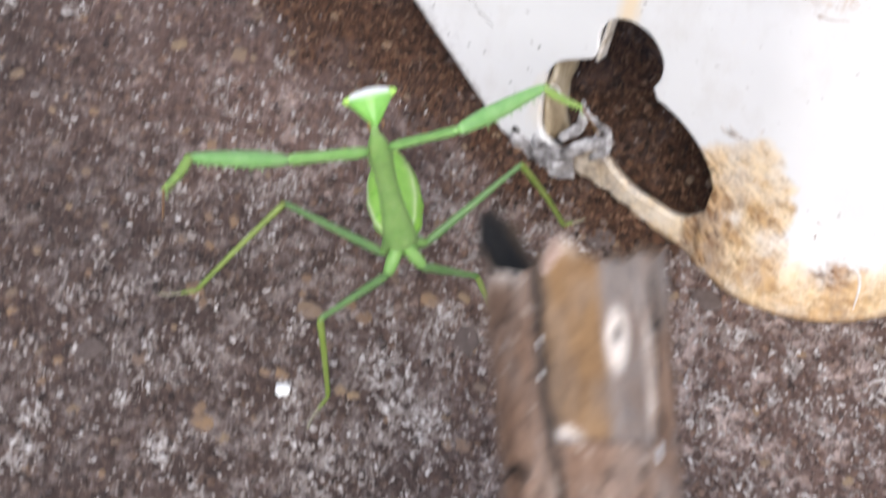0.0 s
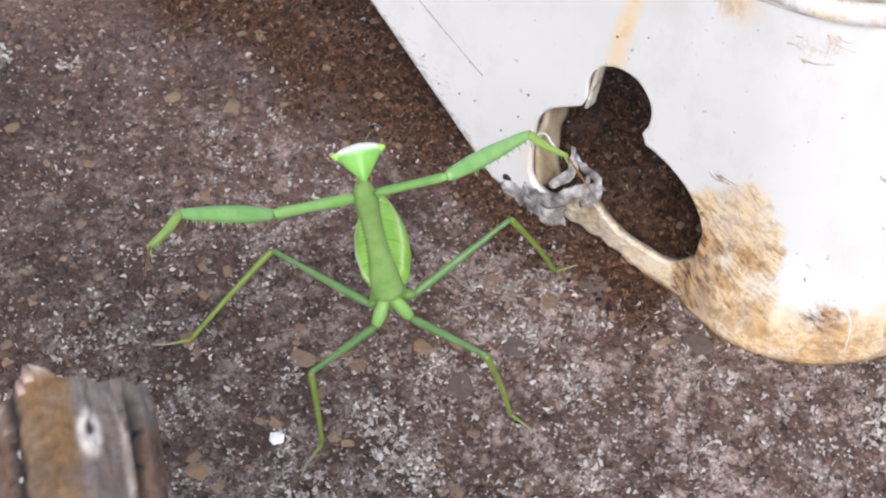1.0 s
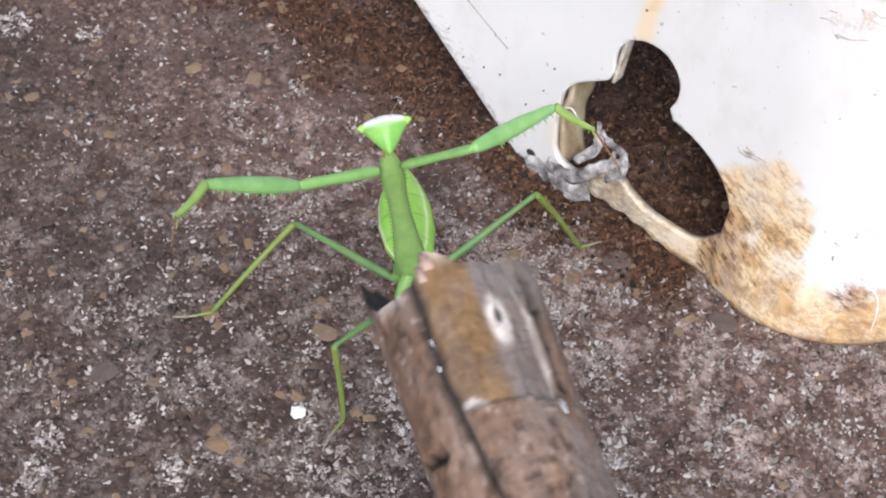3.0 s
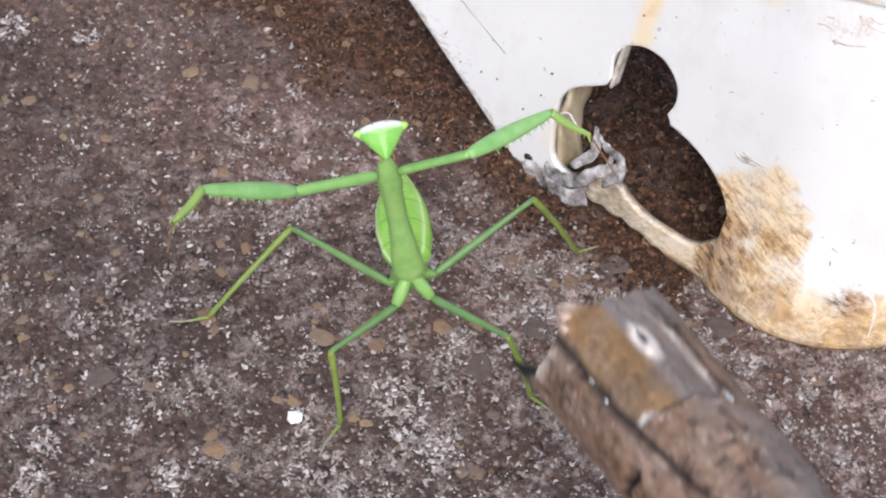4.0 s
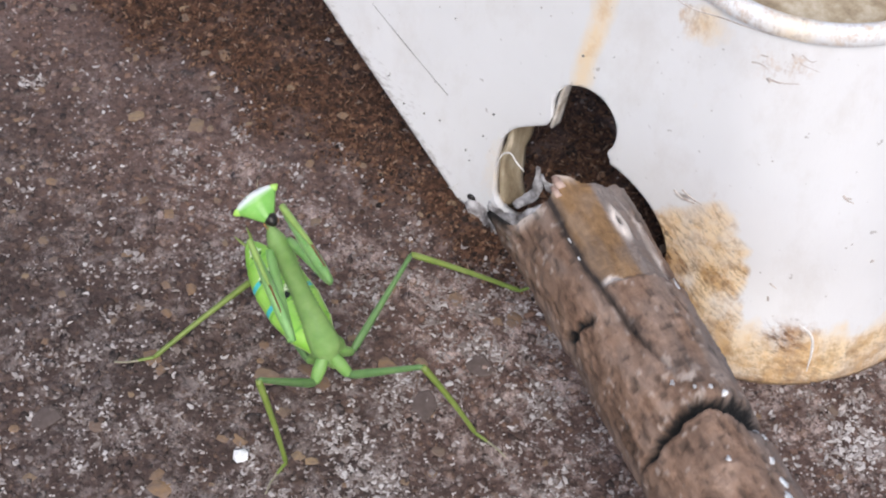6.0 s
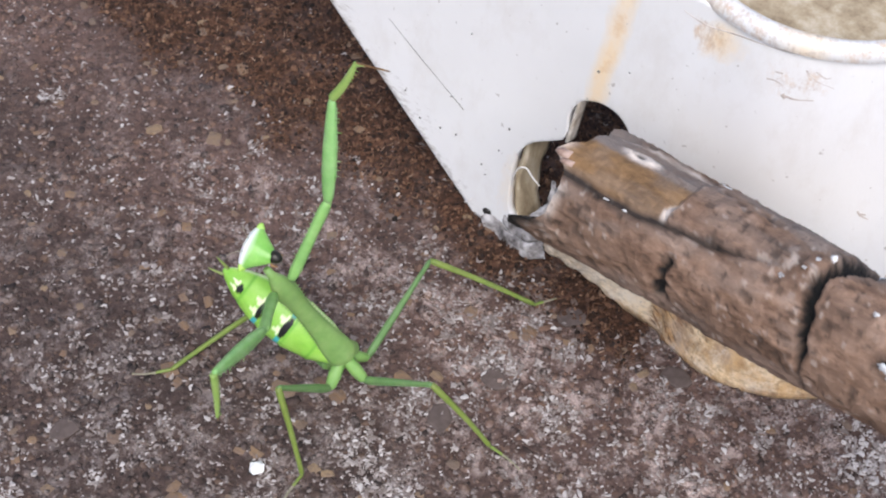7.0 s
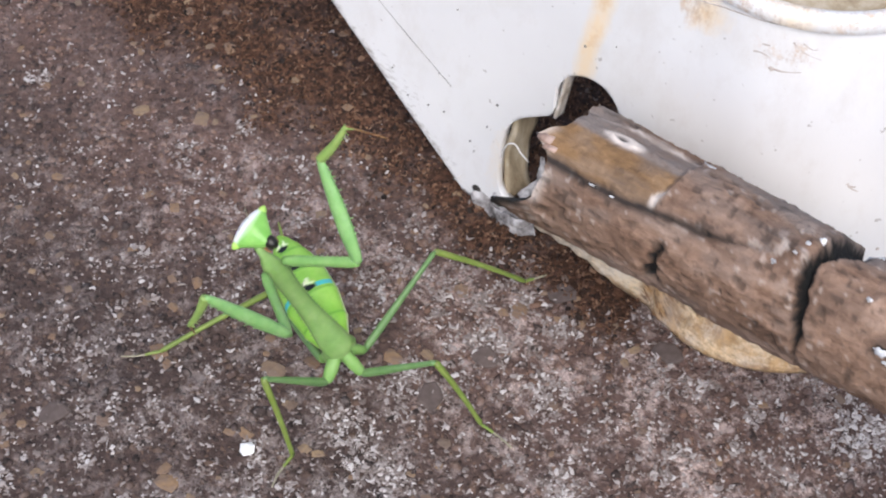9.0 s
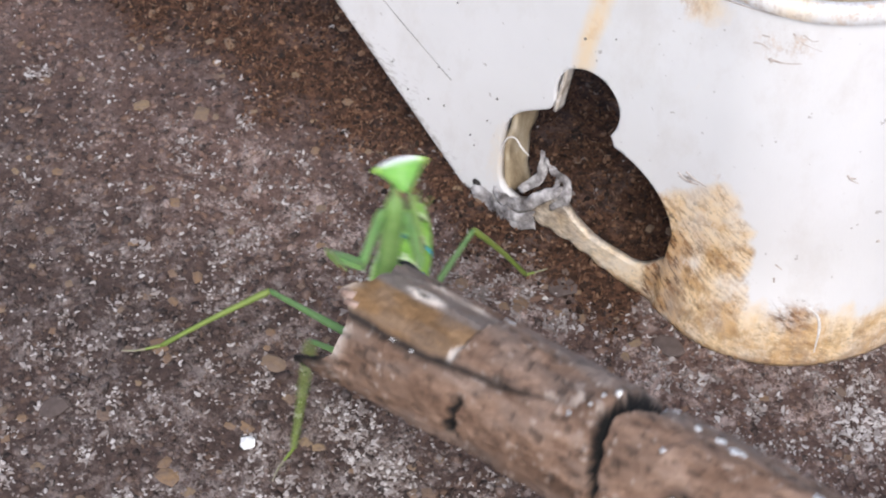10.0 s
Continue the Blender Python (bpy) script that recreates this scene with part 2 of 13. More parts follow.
mat_leg, nt, b = insect("olive_green_cuticle", (0.1, 0.2, 0.07), (0.13, 0.24, 0.088), (0.165, 0.28, 0.11))
mat_shin, nt, b = insect("yellow_green_cuticle", (0.14, 0.2, 0.04), (0.18, 0.245, 0.055), (0.23, 0.29, 0.085))
mat_foot, nt, b = insect("pale_tarsus", (0.2, 0.19, 0.12), (0.27, 0.25, 0.18), (0.33, 0.3, 0.22))

mat_abdomen, nt, b = insect("bright_green_abdomen", (0.22, 0.48, 0.06), (0.29, 0.57, 0.09), (0.38, 0.65, 0.14), 0.35, 0.3, 260)
col = b.inputs["Base Color"].links[0].from_socket
col = blend(nt, attr(nt, "seam"), col, (0.1, 0.34, 0.03))
col = blend(nt, attr(nt, "edge"), col, (0.78, 0.86, 0.56))
col = blend(nt, attr(nt, "blue"), col, (0.06, 0.46, 0.5))
col = blend(nt, attr(nt, "black"), col, (0.01, 0.01, 0.011))
base(nt, b, col)

mat_head, nt, b = insect("bright_green_head", (0.16, 0.4, 0.07), (0.21, 0.48, 0.1), (0.29, 0.56, 0.15), 0.3, 0.25)
col = b.inputs["Base Color"].links[0].from_socket
base(nt, b, blend(nt, attr(nt, "crown"), col, (0.72, 0.76, 0.74)))
mat_eye, nt, b = insect("pale_green_eye", (0.34, 0.64, 0.1), (0.41, 0.69, 0.14), (0.5, 0.75, 0.22), 0.15, 0.2)
mat_mouth, nt, b = insect("black_mouthparts", (0.006, 0.006, 0.006), (0.01, 0.01, 0.009), (0.02, 0.016, 0.01), 0.35, 0.0)


# ---- building helpers ----
LATTICES = {}


def vnoise(x, y, scale, seed):
    """Smooth value noise in two dimensions, 0 to 1."""
    if seed not in LATTICES:
        LATTICES[seed] = np.random.RandomState(seed).rand(256, 256)
    lattice = LATTICES[seed]
    u, v = np.asarray(x, float) / scale, np.asarray(y, float) / scale
    i, j = np.floor(u).astype(int), np.floor(v).astype(int)
    f, g = u - i, v - j
    f, g = f * f * (3 - 2 * f), g * g * (3 - 2 * g)
    a, b_, c, d = (lattice[(i + p) % 256, (j + q) % 256] for p, q in ((0, 0), (1, 0), (0, 1), (1, 1)))
    return (a * (1 - f) + b_ * f) * (1 - g) + (c * (1 - f) + d * f) * g


def fractal(x, y, scale, seed, octaves=4):
    total, amp, norm = 0.0, 1.0, 0.0
    for n in range(octaves):
        total, norm = total + amp * vnoise(x, y, scale / 2**n, seed + n), norm + amp
        amp *= 0.55
    return total / norm


def step(a, b_, x):
    s = np.clip((np.asarray(x, float) - a) / (b_ - a), 0, 1)
    return s * s * (3 - 2 * s)


def mesh_of(name, verts, faces, mat, smooth=True, attrs=None):
    me = bpy.data.meshes.new(name)
    me.from_pydata([tuple(v) for v in np.asarray(verts, float).tolist()], [], faces if isinstance(faces, list) else faces.tolist())
    for key, values in (attrs or {}).items():
        a = me.attributes.new(key, "FLOAT", "POINT")
        a.data.foreach_set("value", np.asarray(values, np.float32))
    if smooth:
        me.polygons.foreach_set("use_smooth", [True] * len(me.polygons))
    me.materials.append(mat)
    me.update()
    return me


def part(name, me, parent, label="", at=None):
    ob = new(name, me)
    ob.parent = parent
    if at is not None:
        ob.matrix_basis = at
    return tagged(ob, label=label)


def tube(rings, sides=14, caps=True):
    """Verts and faces of a tube: rings of (z, rx, ry, ox, oy) in millimetres, along z."""
    verts, faces = [], []
    for z, rx, ry, ox, oy in rings:
        for k in range(sides):
            a = 2 * math.pi * k / sides
            verts.append(((ox + rx * math.cos(a)) * MM, (oy + ry * math.sin(a)) * MM, z * MM))
    for r in range(len(rings) - 1):
        for k in range(sides):
            k2 = (k + 1) % sides
            faces.append([r * sides + k, r * sides + k2, (r + 1) * sides + k2, (r + 1) * sides + k])
    if caps:
        faces.append(list(range(sides))[::-1])
        faces.append([(len(rings) - 1) * sides + k for k in range(sides)])
    return verts, faces


def join(*pieces):
    verts, faces = [], []
    for v, f in pieces:
        n = len(verts)
        verts += list(v)
        faces += [[i + n for i in face] for face in f]
    return verts, faces


def spine(x, y, z, dx, dy, dz, r):
    """A small thorn at a point in millimetres."""
    d = Vector((dx, dy, dz))
    q = d.to_track_quat("Z", "Y")
    v, f = tube([(0, r, r, 0, 0), (d.length * 0.5, r * 0.6, r * 0.6, 0, 0), (d.length, r * 0.08, r * 0.08, 0, 0)], 5)
    return [tuple(q @ Vector(p) + Vector((x, y, z)) * MM) for p in v], f


def curve_tube(points, radii, sides=10, flat=1.0):
    """A tube along a smooth line of points in millimetres."""
    pts = [Vector(p) for p in points]
    line, rad = [], []
    for i in range(len(pts) - 1):
        p0, p1, p2, p3 = pts[max(i - 1, 0)], pts[i], pts[i + 1], pts[min(i + 2, len(pts) - 1)]
        for s in range(6):
            u = s / 6
            line.append(0.5 * ((2 * p1) + (p2 - p0) * u + (2 * p0 - 5 * p1 + 4 * p2 - p3) * u**2 + (3 * p1 - p0 - 3 * p2 + p3) * u**3))
            rad.append(radii[i] * (1 - u) + radii[i + 1] * u)
    line.append(pts[-1])
    rad.append(radii[-1])
    verts, faces = [], []
    side = Vector((0.3, 0.2, 1.0))
    for i, p in enumerate(line):
        d = (line[min(i + 1, len(line) - 1)] - line[max(i - 1, 0)]).normalized()
        a = (side - d * side.dot(d)).normalized()
        side, c = a, d.cross(a)
        for k in range(sides):
            w = 2 * math.pi * k / sides
            verts.append(tuple((p + (a * math.cos(w) + c * math.sin(w) * flat) * rad[i]) * MM))
    for r in range(len(line) - 1):
        for k in range(sides):
            k2 = (k + 1) % sides
            faces.append([r * sides + k, r * sides + k2, (r + 1) * sides + k2, (r + 1) * sides + k])
    faces += [list(range(sides))[::-1], [(len(line) - 1) * sides + k for k in range(sides)]]
    return verts, faces


# ---- ground: one concrete sheet with its aggregate ----
def soil_mask(x, y):
    """Reddish soil gathered under and beside the container, in millimetres of the plan."""
    q = 0.63 * x + 0.777 * y + 11 * (fractal(x, y, 9.0, 40, 4) - 0.5)
    inside = step(26.5, 24.0, np.hypot(x - 58.0, y - 6.2)) * step(1.0, 2.5, 0.63 * (x - 10) + 0.777 * (y - 12))
    beside = step(2.0, 14.0, q) * (1 - step(36, 46, x - 0.4 * np.minimum(y, 0) + 4 * fractal(x, y, 7, 47, 2))) * (0.6 + 0.4 * step(0.3, 0.6, fractal(x, y, 5, 44, 3)))
    return np.maximum(beside, inside)


def crust_mask(x, y):
    """Pale crusts, thin towards the back where the concrete is cleaner."""
    return (0.35 + 0.65 * step(34, -8, y + 0.1 * x + 16 * (fractal(x, y, 24, 52, 3) - 0.5))) * (0.6 + 0.4 * step(-70, -10, x + 20 * (fractal(x, y, 20, 57, 2) - 0.5)))


def grey_corner_mask(x, y):
    """Darker, greyer concrete in one corner."""
    return step(-8, 34, -0.75 * x - 0.85 * y - 6 + 22 * (fractal(x, y, 18, 33, 3) - 0.5)) * 0.8


# pale lichen rosettes that stand out singly: place and radius in millimetres
ROSETTES = [(-27, 27, 2.0), (-36, 22, 2.2), (-9, -29, 4.2), (-3, -38, 3.6), (12, -16, 3.0), (19, -26, 2.8), (-46, -34, 1.8), (0, -20, 2.6), (-62, 38, 2.4), (-75, 40, 3.0), (10, -13, 2.0), (-8, -34, 2.6), (21, -39, 1.8), (-43, -25, 1.8), (-40, -42, 2.6), (-58, -37, 2.4), (-59, -43, 3.0), (52, -37.5, 2.0), (38, -33, 1.4), (64.5, -30.5, 5.0), (49, -27.8, 2.0), (19.5, -23.5, 3.6), (41, -23.5, 1.8), (46, -33, 1.6)]


def build_ground():
    def axis(lo, hi, fine):
        inner = np.arange(lo, hi + fine / 2, fine)
        out = np.cumsum(fine * 1.35 ** np.arange(1, 45))
        return np.concatenate([lo - out[::-1], inner, hi + out])

    xs, ys = axis(-88, 88, 0.6), axis(-52, 78, 0.6)
    x, y = np.meshgrid(xs, ys)
    near = step(120, 95, np.abs(x)) * step(110, 85, np.abs(y - 12))
    z = (fractal(x, y, 1.6, 3, 4) - 0.5) * 0.75 * near + (fractal(x, y, 14, 9, 3) - 0.5) * 0.5 * near
    nx, ny = len(xs), len(ys)
    idx = np.arange(nx * ny).reshape(ny, nx)
    faces = np.stack([idx[:-1, :-1], idx[:-1, 1:], idx[1:, 1:], idx[1:, :-1]], -1).reshape(-1, 4)
    verts = np.stack([x, y, z - 0.15], -1).reshape(-1, 3) * MM
    me = mesh_of("ground", verts, faces, mat_ground, True, {"soil": soil_mask(x, y).ravel() * near.ravel(), "crust": (crust_mask(x, y) * near + 0.6 * (1 - near)).ravel(), "grey_corner": grey_corner_mask(x, y).ravel() * near.ravel()})
    ground = tagged(new("ground", me), "weathered mauve-brown concrete with exposed aggregate and pale crusts", "ground", kind="structure")

    # loose and half-buried grains, too many to count
    t = (1 + 5**0.5) / 2
    ico = np.array([(-1, t, 0), (1, t, 0), (-1, -t, 0), (1, -t, 0), (0, -1, t), (0, 1, t), (0, -1, -t), (0, 1, -t), (t, 0, -1), (t, 0, 1), (-t, 0, -1), (-t, 0, 1)], float)
    ico /= np.linalg.norm(ico[0])
    tri = np.array([(0, 11, 5), (0, 5, 1), (0, 1, 7), (0, 7, 10), (0, 10, 11), (1, 5, 9), (5, 11, 4), (11, 10, 2), (10, 7, 6), (7, 1, 8), (3, 9, 4), (3, 4, 2), (3, 2, 6), (3, 6, 8), (3, 8, 9), (4, 9, 5), (2, 4, 11), (6, 2, 10), (8, 6, 7), (9, 8, 1)])
    rng = np.random.RandomState(5)
    n = 24000
    gx, gy = rng.uniform(-86, 86, n), rng.uniform(-50, 74, n)
    size = np.clip(rng.lognormal(-0.9, 0.38, n), 0.2, 1.0)
    shape = ico[None] * (1 + rng.uniform(-0.42, 0.34, (n, 12, 1))) * size[:, None, None]
    shape *= rng.uniform([0.8, 0.6, 0.3], [1.5, 1.1, 0.62], (n, 3))[:, None]
    a = rng.uniform(0, 2 * np.pi, n)[:, None]
    sx, sy = shape[..., 0] * np.cos(a) - shape[..., 1] * np.sin(a), shape[..., 0] * np.sin(a) + shape[..., 1] * np.cos(a)
    lift = (fractal(gx, gy, 1.6, 3, 4) - 0.5) * 0.75 + (fractal(gx, gy, 14, 9, 3) - 0.5) * 0.5 - 0.15 + size * rng.uniform(-0.3, 0.05, n) - 0.6 * size * soil_mask(gx, gy)
    verts = np.stack([sx + gx[:, None], sy + gy[:, None], shape[..., 2] + lift[:, None]], -1).reshape(-1, 3) * MM
    faces = (tri[None] + 12 * np.arange(n)[:, None, None]).reshape(-1, 3)
    me = mesh_of("aggregate", verts, faces, mat_grain, True, {"soil": np.repeat(soil_mask(gx, gy), 12), "crust": np.repeat(crust_mask(gx, gy), 12), "grey_corner": np.repeat(grey_corner_mask(gx, gy), 12)})
    tagged(part("aggregate", me, ground, "small mixed stone grains set in the concrete"), kind="stuff")

    # crumbs of soil, small and angular
    n = 26000
    gx, gy = rng.uniform(-60, 70, n), rng.uniform(-25, 74, n)
    inside = soil_mask(gx, gy) > 0.25 + 0.4 * rng.rand(n)
    gx, gy = gx[inside], gy[inside]
    n = len(gx)
    size = np.clip(rng.lognormal(-1.35, 0.33, n), 0.14, 0.5)
    shape = ico[None] * (1 + rng.uniform(-0.5, 0.4, (n, 12, 1))) * size[:, None, None] * rng.uniform(0.6, 1.3, (n, 3))[:, None]
    lift = (fractal(gx, gy, 1.6, 3, 4) - 0.5) * 0.75 + (fractal(gx, gy, 14, 9, 3) - 0.5) * 0.5 - 0.1 + size * rng.uniform(0.0, 0.5, n)
    verts = (shape + np.stack([gx, gy, lift], -1)[:, None]).reshape(-1, 3) * MM
    faces = (tri[None] + 12 * np.arange(n)[:, None, None]).reshape(-1, 3)
    me = mesh_of("soil", verts, faces, mat_grain, False, {"soil": np.ones(12 * n), "crust": np.zeros(12 * n), "grey_corner": np.zeros(12 * n)})
    tagged(part("soil", me, ground, "loose crumbly reddish-brown soil"), kind="stuff")

    # shreds of straw and root in the soil
    n = 9000
    gx, gy = rng.uniform(-60, 70, n), rng.uniform(-25, 74, n)
    inside = soil_mask(gx, gy) > 0.2 + 0.5 * rng.rand(n)
    gx, gy = gx[inside], gy[inside]
    n = len(gx)
    shred = ico[None] * rng.uniform([0.3, 0.07, 0.06], [0.85, 0.15, 0.13], (n, 3))[:, None]
    shred[..., 1] += rng.uniform(-0.25, 0.25, (n, 1)) * shred[..., 0] ** 2
    a, tip = rng.uniform(0, 2 * np.pi, n)[:, None], rng.uniform(-0.5, 0.5, n)[:, None]
    sx, sy = shred[..., 0] * np.cos(a) - shred[..., 1] * np.sin(a), shred[..., 0] * np.sin(a) + shred[..., 1] * np.cos(a)
    lift = (fractal(gx, gy, 1.6, 3, 4) - 0.5) * 0.75 + (fractal(gx, gy, 14, 9, 3) - 0.5) * 0.5 + 0.25
    verts = np.stack([sx + gx[:, None], sy + gy[:, None], shred[..., 2] + tip * shred[..., 0] + lift[:, None]], -1).reshape(-1, 3) * MM
    faces = (tri[None] + 12 * np.arange(n)[:, None, None]).reshape(-1, 3)
    tagged(part("shreds", mesh_of("shreds", verts, faces, mat_shred, True), ground, "fine brown shreds of straw and root"), kind="stuff")

    # curled crumbs of pale crust, in clusters and in some rosettes
    n = 120000
    gx, gy = rng.uniform(-84, 84, n), rng.uniform(-50, 74, n)
    patch = 0.85 * step(0.5, 0.62, fractal(gx, gy, 7.0, 141, 4)) * step(0.44, 0.58, fractal(gx, gy, 2.2, 151, 3)) * crust_mask(gx, gy) ** 1.5 + (0.085 + 0.08 * step(-25, 5, gx - 0.2 * gy)) * crust_mask(gx, gy)
    bloom = np.zeros(n)
    for px, py, pr in ROSETTES:
        far = np.hypot(gx - px, gy - py) / pr
        bloom = np.maximum(bloom, step(1.2, 0.7, far) * (1.0 if pr > 4.5 else 0.35))
        patch = np.maximum(patch, 0.95 * step(1.15, 0.7, far + 0.9 * (fractal(gx, gy, 1.4, 155, 3) - 0.5)))
    inside = patch * (1 - soil_mask(gx, gy)) > rng.rand(n)
    gx, gy, bloom = gx[inside], gy[inside], bloom[inside]
    n = len(gx)
    size = np.clip(rng.lognormal(-1.62, 0.4, n), 0.09, 0.42) * (1 + 0.25 * bloom)
    shape = ico[None] * (1 + rng.uniform(-0.4, 0.35, (n, 12, 1))) * size[:, None, None] * rng.uniform([0.8, 0.5, 0.35], [2.0, 1.0, 0.7], (n, 3))[:, None]
    shape[..., 1] += rng.uniform(-0.7, 0.7, (n, 1)) * shape[..., 0] ** 2 / size[:, None]
    a = rng.uniform(0, 2 * np.pi, n)[:, None]
    sx, sy = shape[..., 0] * np.cos(a) - shape[..., 1] * np.sin(a), shape[..., 0] * np.sin(a) + shape[..., 1] * np.cos(a)
    lift = (fractal(gx, gy, 1.6, 3, 4) - 0.5) * 0.75 + (fractal(gx, gy, 14, 9, 3) - 0.5) * 0.5 - 0.1 + size * rng.uniform(0.0, 0.6, n)
    verts = np.stack([sx + gx[:, None], sy + gy[:, None], shape[..., 2] + lift[:, None]], -1).reshape(-1, 3) * MM
    faces = (tri[None] + 12 * np.arange(n)[:, None, None]).reshape(-1, 3)
    tagged(part("crust", mesh_of("crust", verts, faces, mat_crust, False, {"bloom": np.repeat(bloom, 12)}), ground, "pale grey-white lichen crust"), kind="stuff")

    # larger brown pebbles that stand out singly
    def pebble_mesh(seed):
        r = np.random.RandomState(seed)
        v = []
        for k in range(12):
            v.append(ico[k] * (1 + r.uniform(-0.42, 0.32)) * np.array([1.15, 0.9, 0.2]) * MM)
        return mesh_of("pebble", v, tri, mat_pebble, False)

    shapes = [pebble_mesh(70 + k) for k in range(6)]
    spots = [(-12.4, -20.6, 1.25), (-35.2, -35.7, 1.2), (-23.9, -30.0, 1.15), (-44.5, -27.8, 1.1), (-20.5, -19.2, 1.9), (-34.5, -38.0, 1.6), (-37.5, -16.0, 1.4), (-17.6, -25.2, 1.0), (2.0, -17.0, 1.1), (16.0, -9.0, 1.4), (13.5, -9.5, 1.0), (20.5, -26.0, 1.0), (-34.4, 28.9, 1.5), (-69.9, 24.3, 1.3), (-32.8, -3.9, 1.1), (7.2, -5.5, 1.3), (-14.9, -18.2, 1.2), (-2.9, -17.1, 1.4), (1.9, -40.9, 1.2), (-44.6, 30.6, 1.5), (-30.8, 44.3, 1.4)]
    r = np.random.RandomState(21)
    while len(spots) < 260:
        spots.append((r.uniform(-80, 78), r.uniform(-47, 66), r.uniform(0.5, 0.95)))
    for k, (px, py, s) in enumerate(spots):
        h = float((fractal(px, py, 1.6, 3, 4) - 0.5) * 0.75 + (fractal(px, py, 14, 9, 3) - 0.5) * 0.5)
        m = pose(px * MM, py * MM, (h - 0.02 * s) * MM, 0, 0, r.uniform(0, 360)) @ Matrix.Diagonal((s, s, s, 1))
        part("pebble", shapes[k % 6], ground, at=m)
    # flat dark flakes of slate set in the concrete
    for k, (px, py, s_, turn) in enumerate(((37.6, -17.0, 1.0, -22), (-51.8, -26.2, 0.75, 30), (2.4, -24.2, 0.8, 75), (10.7, -17.4, 0.7, -50), (22.4, -6.3, 0.75, 10))):
        v, f = tube([(-0.4, 3.0, 1.6, 0, 0), (0.05, 3.0, 1.6, 0, 0), (0.14, 2.5, 1.25, 0.1, 0)], 9)
        w = 1 + np.random.RandomState(90 + k).uniform(-0.25, 0.2, 9)
        v = [(x * s_ * w[i % 9], y * s_ * w[i % 9] * (1.0 if k == 0 else 1.5), z) for i, (x, y, z) in enumerate(v)]
        part("flake", mesh_of("flake", v, f, mat_slate, False), ground, "flat grey stone flake", pose(px * MM, py * MM, 0.1 * MM, 0, 0, turn))

    # the one loose white stone
    v = ico * (1 + np.random.RandomState(4).uniform(-0.22, 0.2, (12, 1))) * np.array([1.3, 1.05, 0.75]) * MM
    stone = tagged(new("stone", mesh_of("stone", v, tri, mat_white_stone, False)), "small bright white stone lying on the concrete", "stone")
    stone.matrix_basis = pose(-23.5 * MM, -32.7 * MM, 0.55 * MM, 0, 0, 15)
    tagged(ground, kind="structure")


build_ground()

# ---- the broken plastic container ----
FOOT, ALONG, INWARD, LEAN_BACK = np.array([10.0, 12.0]), np.array([0.777, -0.63]), np.array([0.63, 0.777]), 10.0 / 54.0
LOW_C, LOW_R, TOP_C, TOP_R, TOP_H = np.array([58.0, 6.2]), 25.74, np.array([54.8, 17.2]), 21.82, 56.5


def foot_bulge(far, v):
    """The drum's foot stands out beyond the panel, in millimetres."""
    rise = float(step(32.4, 34.4, far)) * (0.5 + 0.5 * float(step(34, 41, far)))
    return 2.1 * rise * math.exp(-((max(0.0, far - 41.0) / 17.0) ** 2)) * float(step(17, 0, v))


def wall_point(u, v, arc):
    """A point of the wall, in millimetres: u along the flat panel, v up its slope; arc: radians round the drum past the panel."""
    z = v * math.cos(math.atan(LEAN_BACK))
    k = z / TOP_H
    if arc <= 0:
        p = FOOT + ALONG * u + INWARD * (v * math.sin(math.atan(LEAN_BACK)) - foot_bulge(u, v))
    else:
        c, r = LOW_C * (1 - k) + TOP_C * k, LOW_R * (1 - k) + TOP_R * k
        a = math.atan2(-0.777, -0.63) + arc
        p = c + (r + foot_bulge(panel_end(v) + 24.0 * arc, v)) * np.array([math.cos(a), math.sin(a)])
    return p[0], p[1], z


def panel_end(v):
    """Where the flat panel runs into the drum."""
    return 40.95 - 9.42 * v * math.cos(math.atan(LEAN_BACK)) / TOP_H


def ellipse(u, v, cu, cv, a, b_, turn=0.0):
    c, s = math.cos(radians(turn)), math.sin(radians(turn))
    x, y = (u - cu) * c + (v - cv) * s, -(u - cu) * s + (v - cv) * c
    return (math.hypot(x / a, y / b_) - 1) * min(a, b_)


def rounded(sides, r):
    """Signed distance, about, to a box with rounded corners, from the distances past its sides."""
    near = [max(0.0, k + r) for k in sides]
    return math.sqrt(sum(k * k for k in near)) - r + min(0.0, max(k + r for k in sides))


def keep(u, v):
    """Signed distance, about, to the panel's material: below zero inside the hole or past the broken edge."""
    ear = min(ellipse(u, v, 15.0, 28.0, 5.5, 5.6), rounded([10.0 + 0.05 * (v - 24.0) - u, v - 32.4 - 0.3 * (u - 11.0), 21.0 - v, u - 16.0], 1.6))
    belly = max(ellipse(u, v, 20.0, 11.0, 13.8, 12.4 if v > 11.0 else 18.0, -14), 4.4 + 4.2 * (max(0.0, 23.0 - u) / 9.0) ** 2 + 5.0 * (max(0.0, u - 27.5) / 5.5) ** 2 - v, u - 33.0)
    side = rounded([2.5 + 0.012 * (v - 14.0) ** 2 - u, (v - 20.6 - 0.74 * (u - 5.4)) * 0.81, 3.2 + 5.0 * float(step(7.0, 12.0, u)) - v, u - 17.0], 2.6)
    neck = ellipse(u, v, 15.4, 21.5, 5.6, 7.0, 30)
    hole = min(ear, belly, side, neck)
    edge = v - max(0.0, 0.71 * (-3.2 - u) + 0.5)
    corner = v - 1.7 * float(step(5.0, 11.0, u)) * float(step(29.0, 17.0, u)) + 0.25 * math.sin(u * 1.7) * float(step(5.0, 11.0, u)) * float(step(29.0, 24.0, u))
    return min(hole, edge, corner + 0.01)


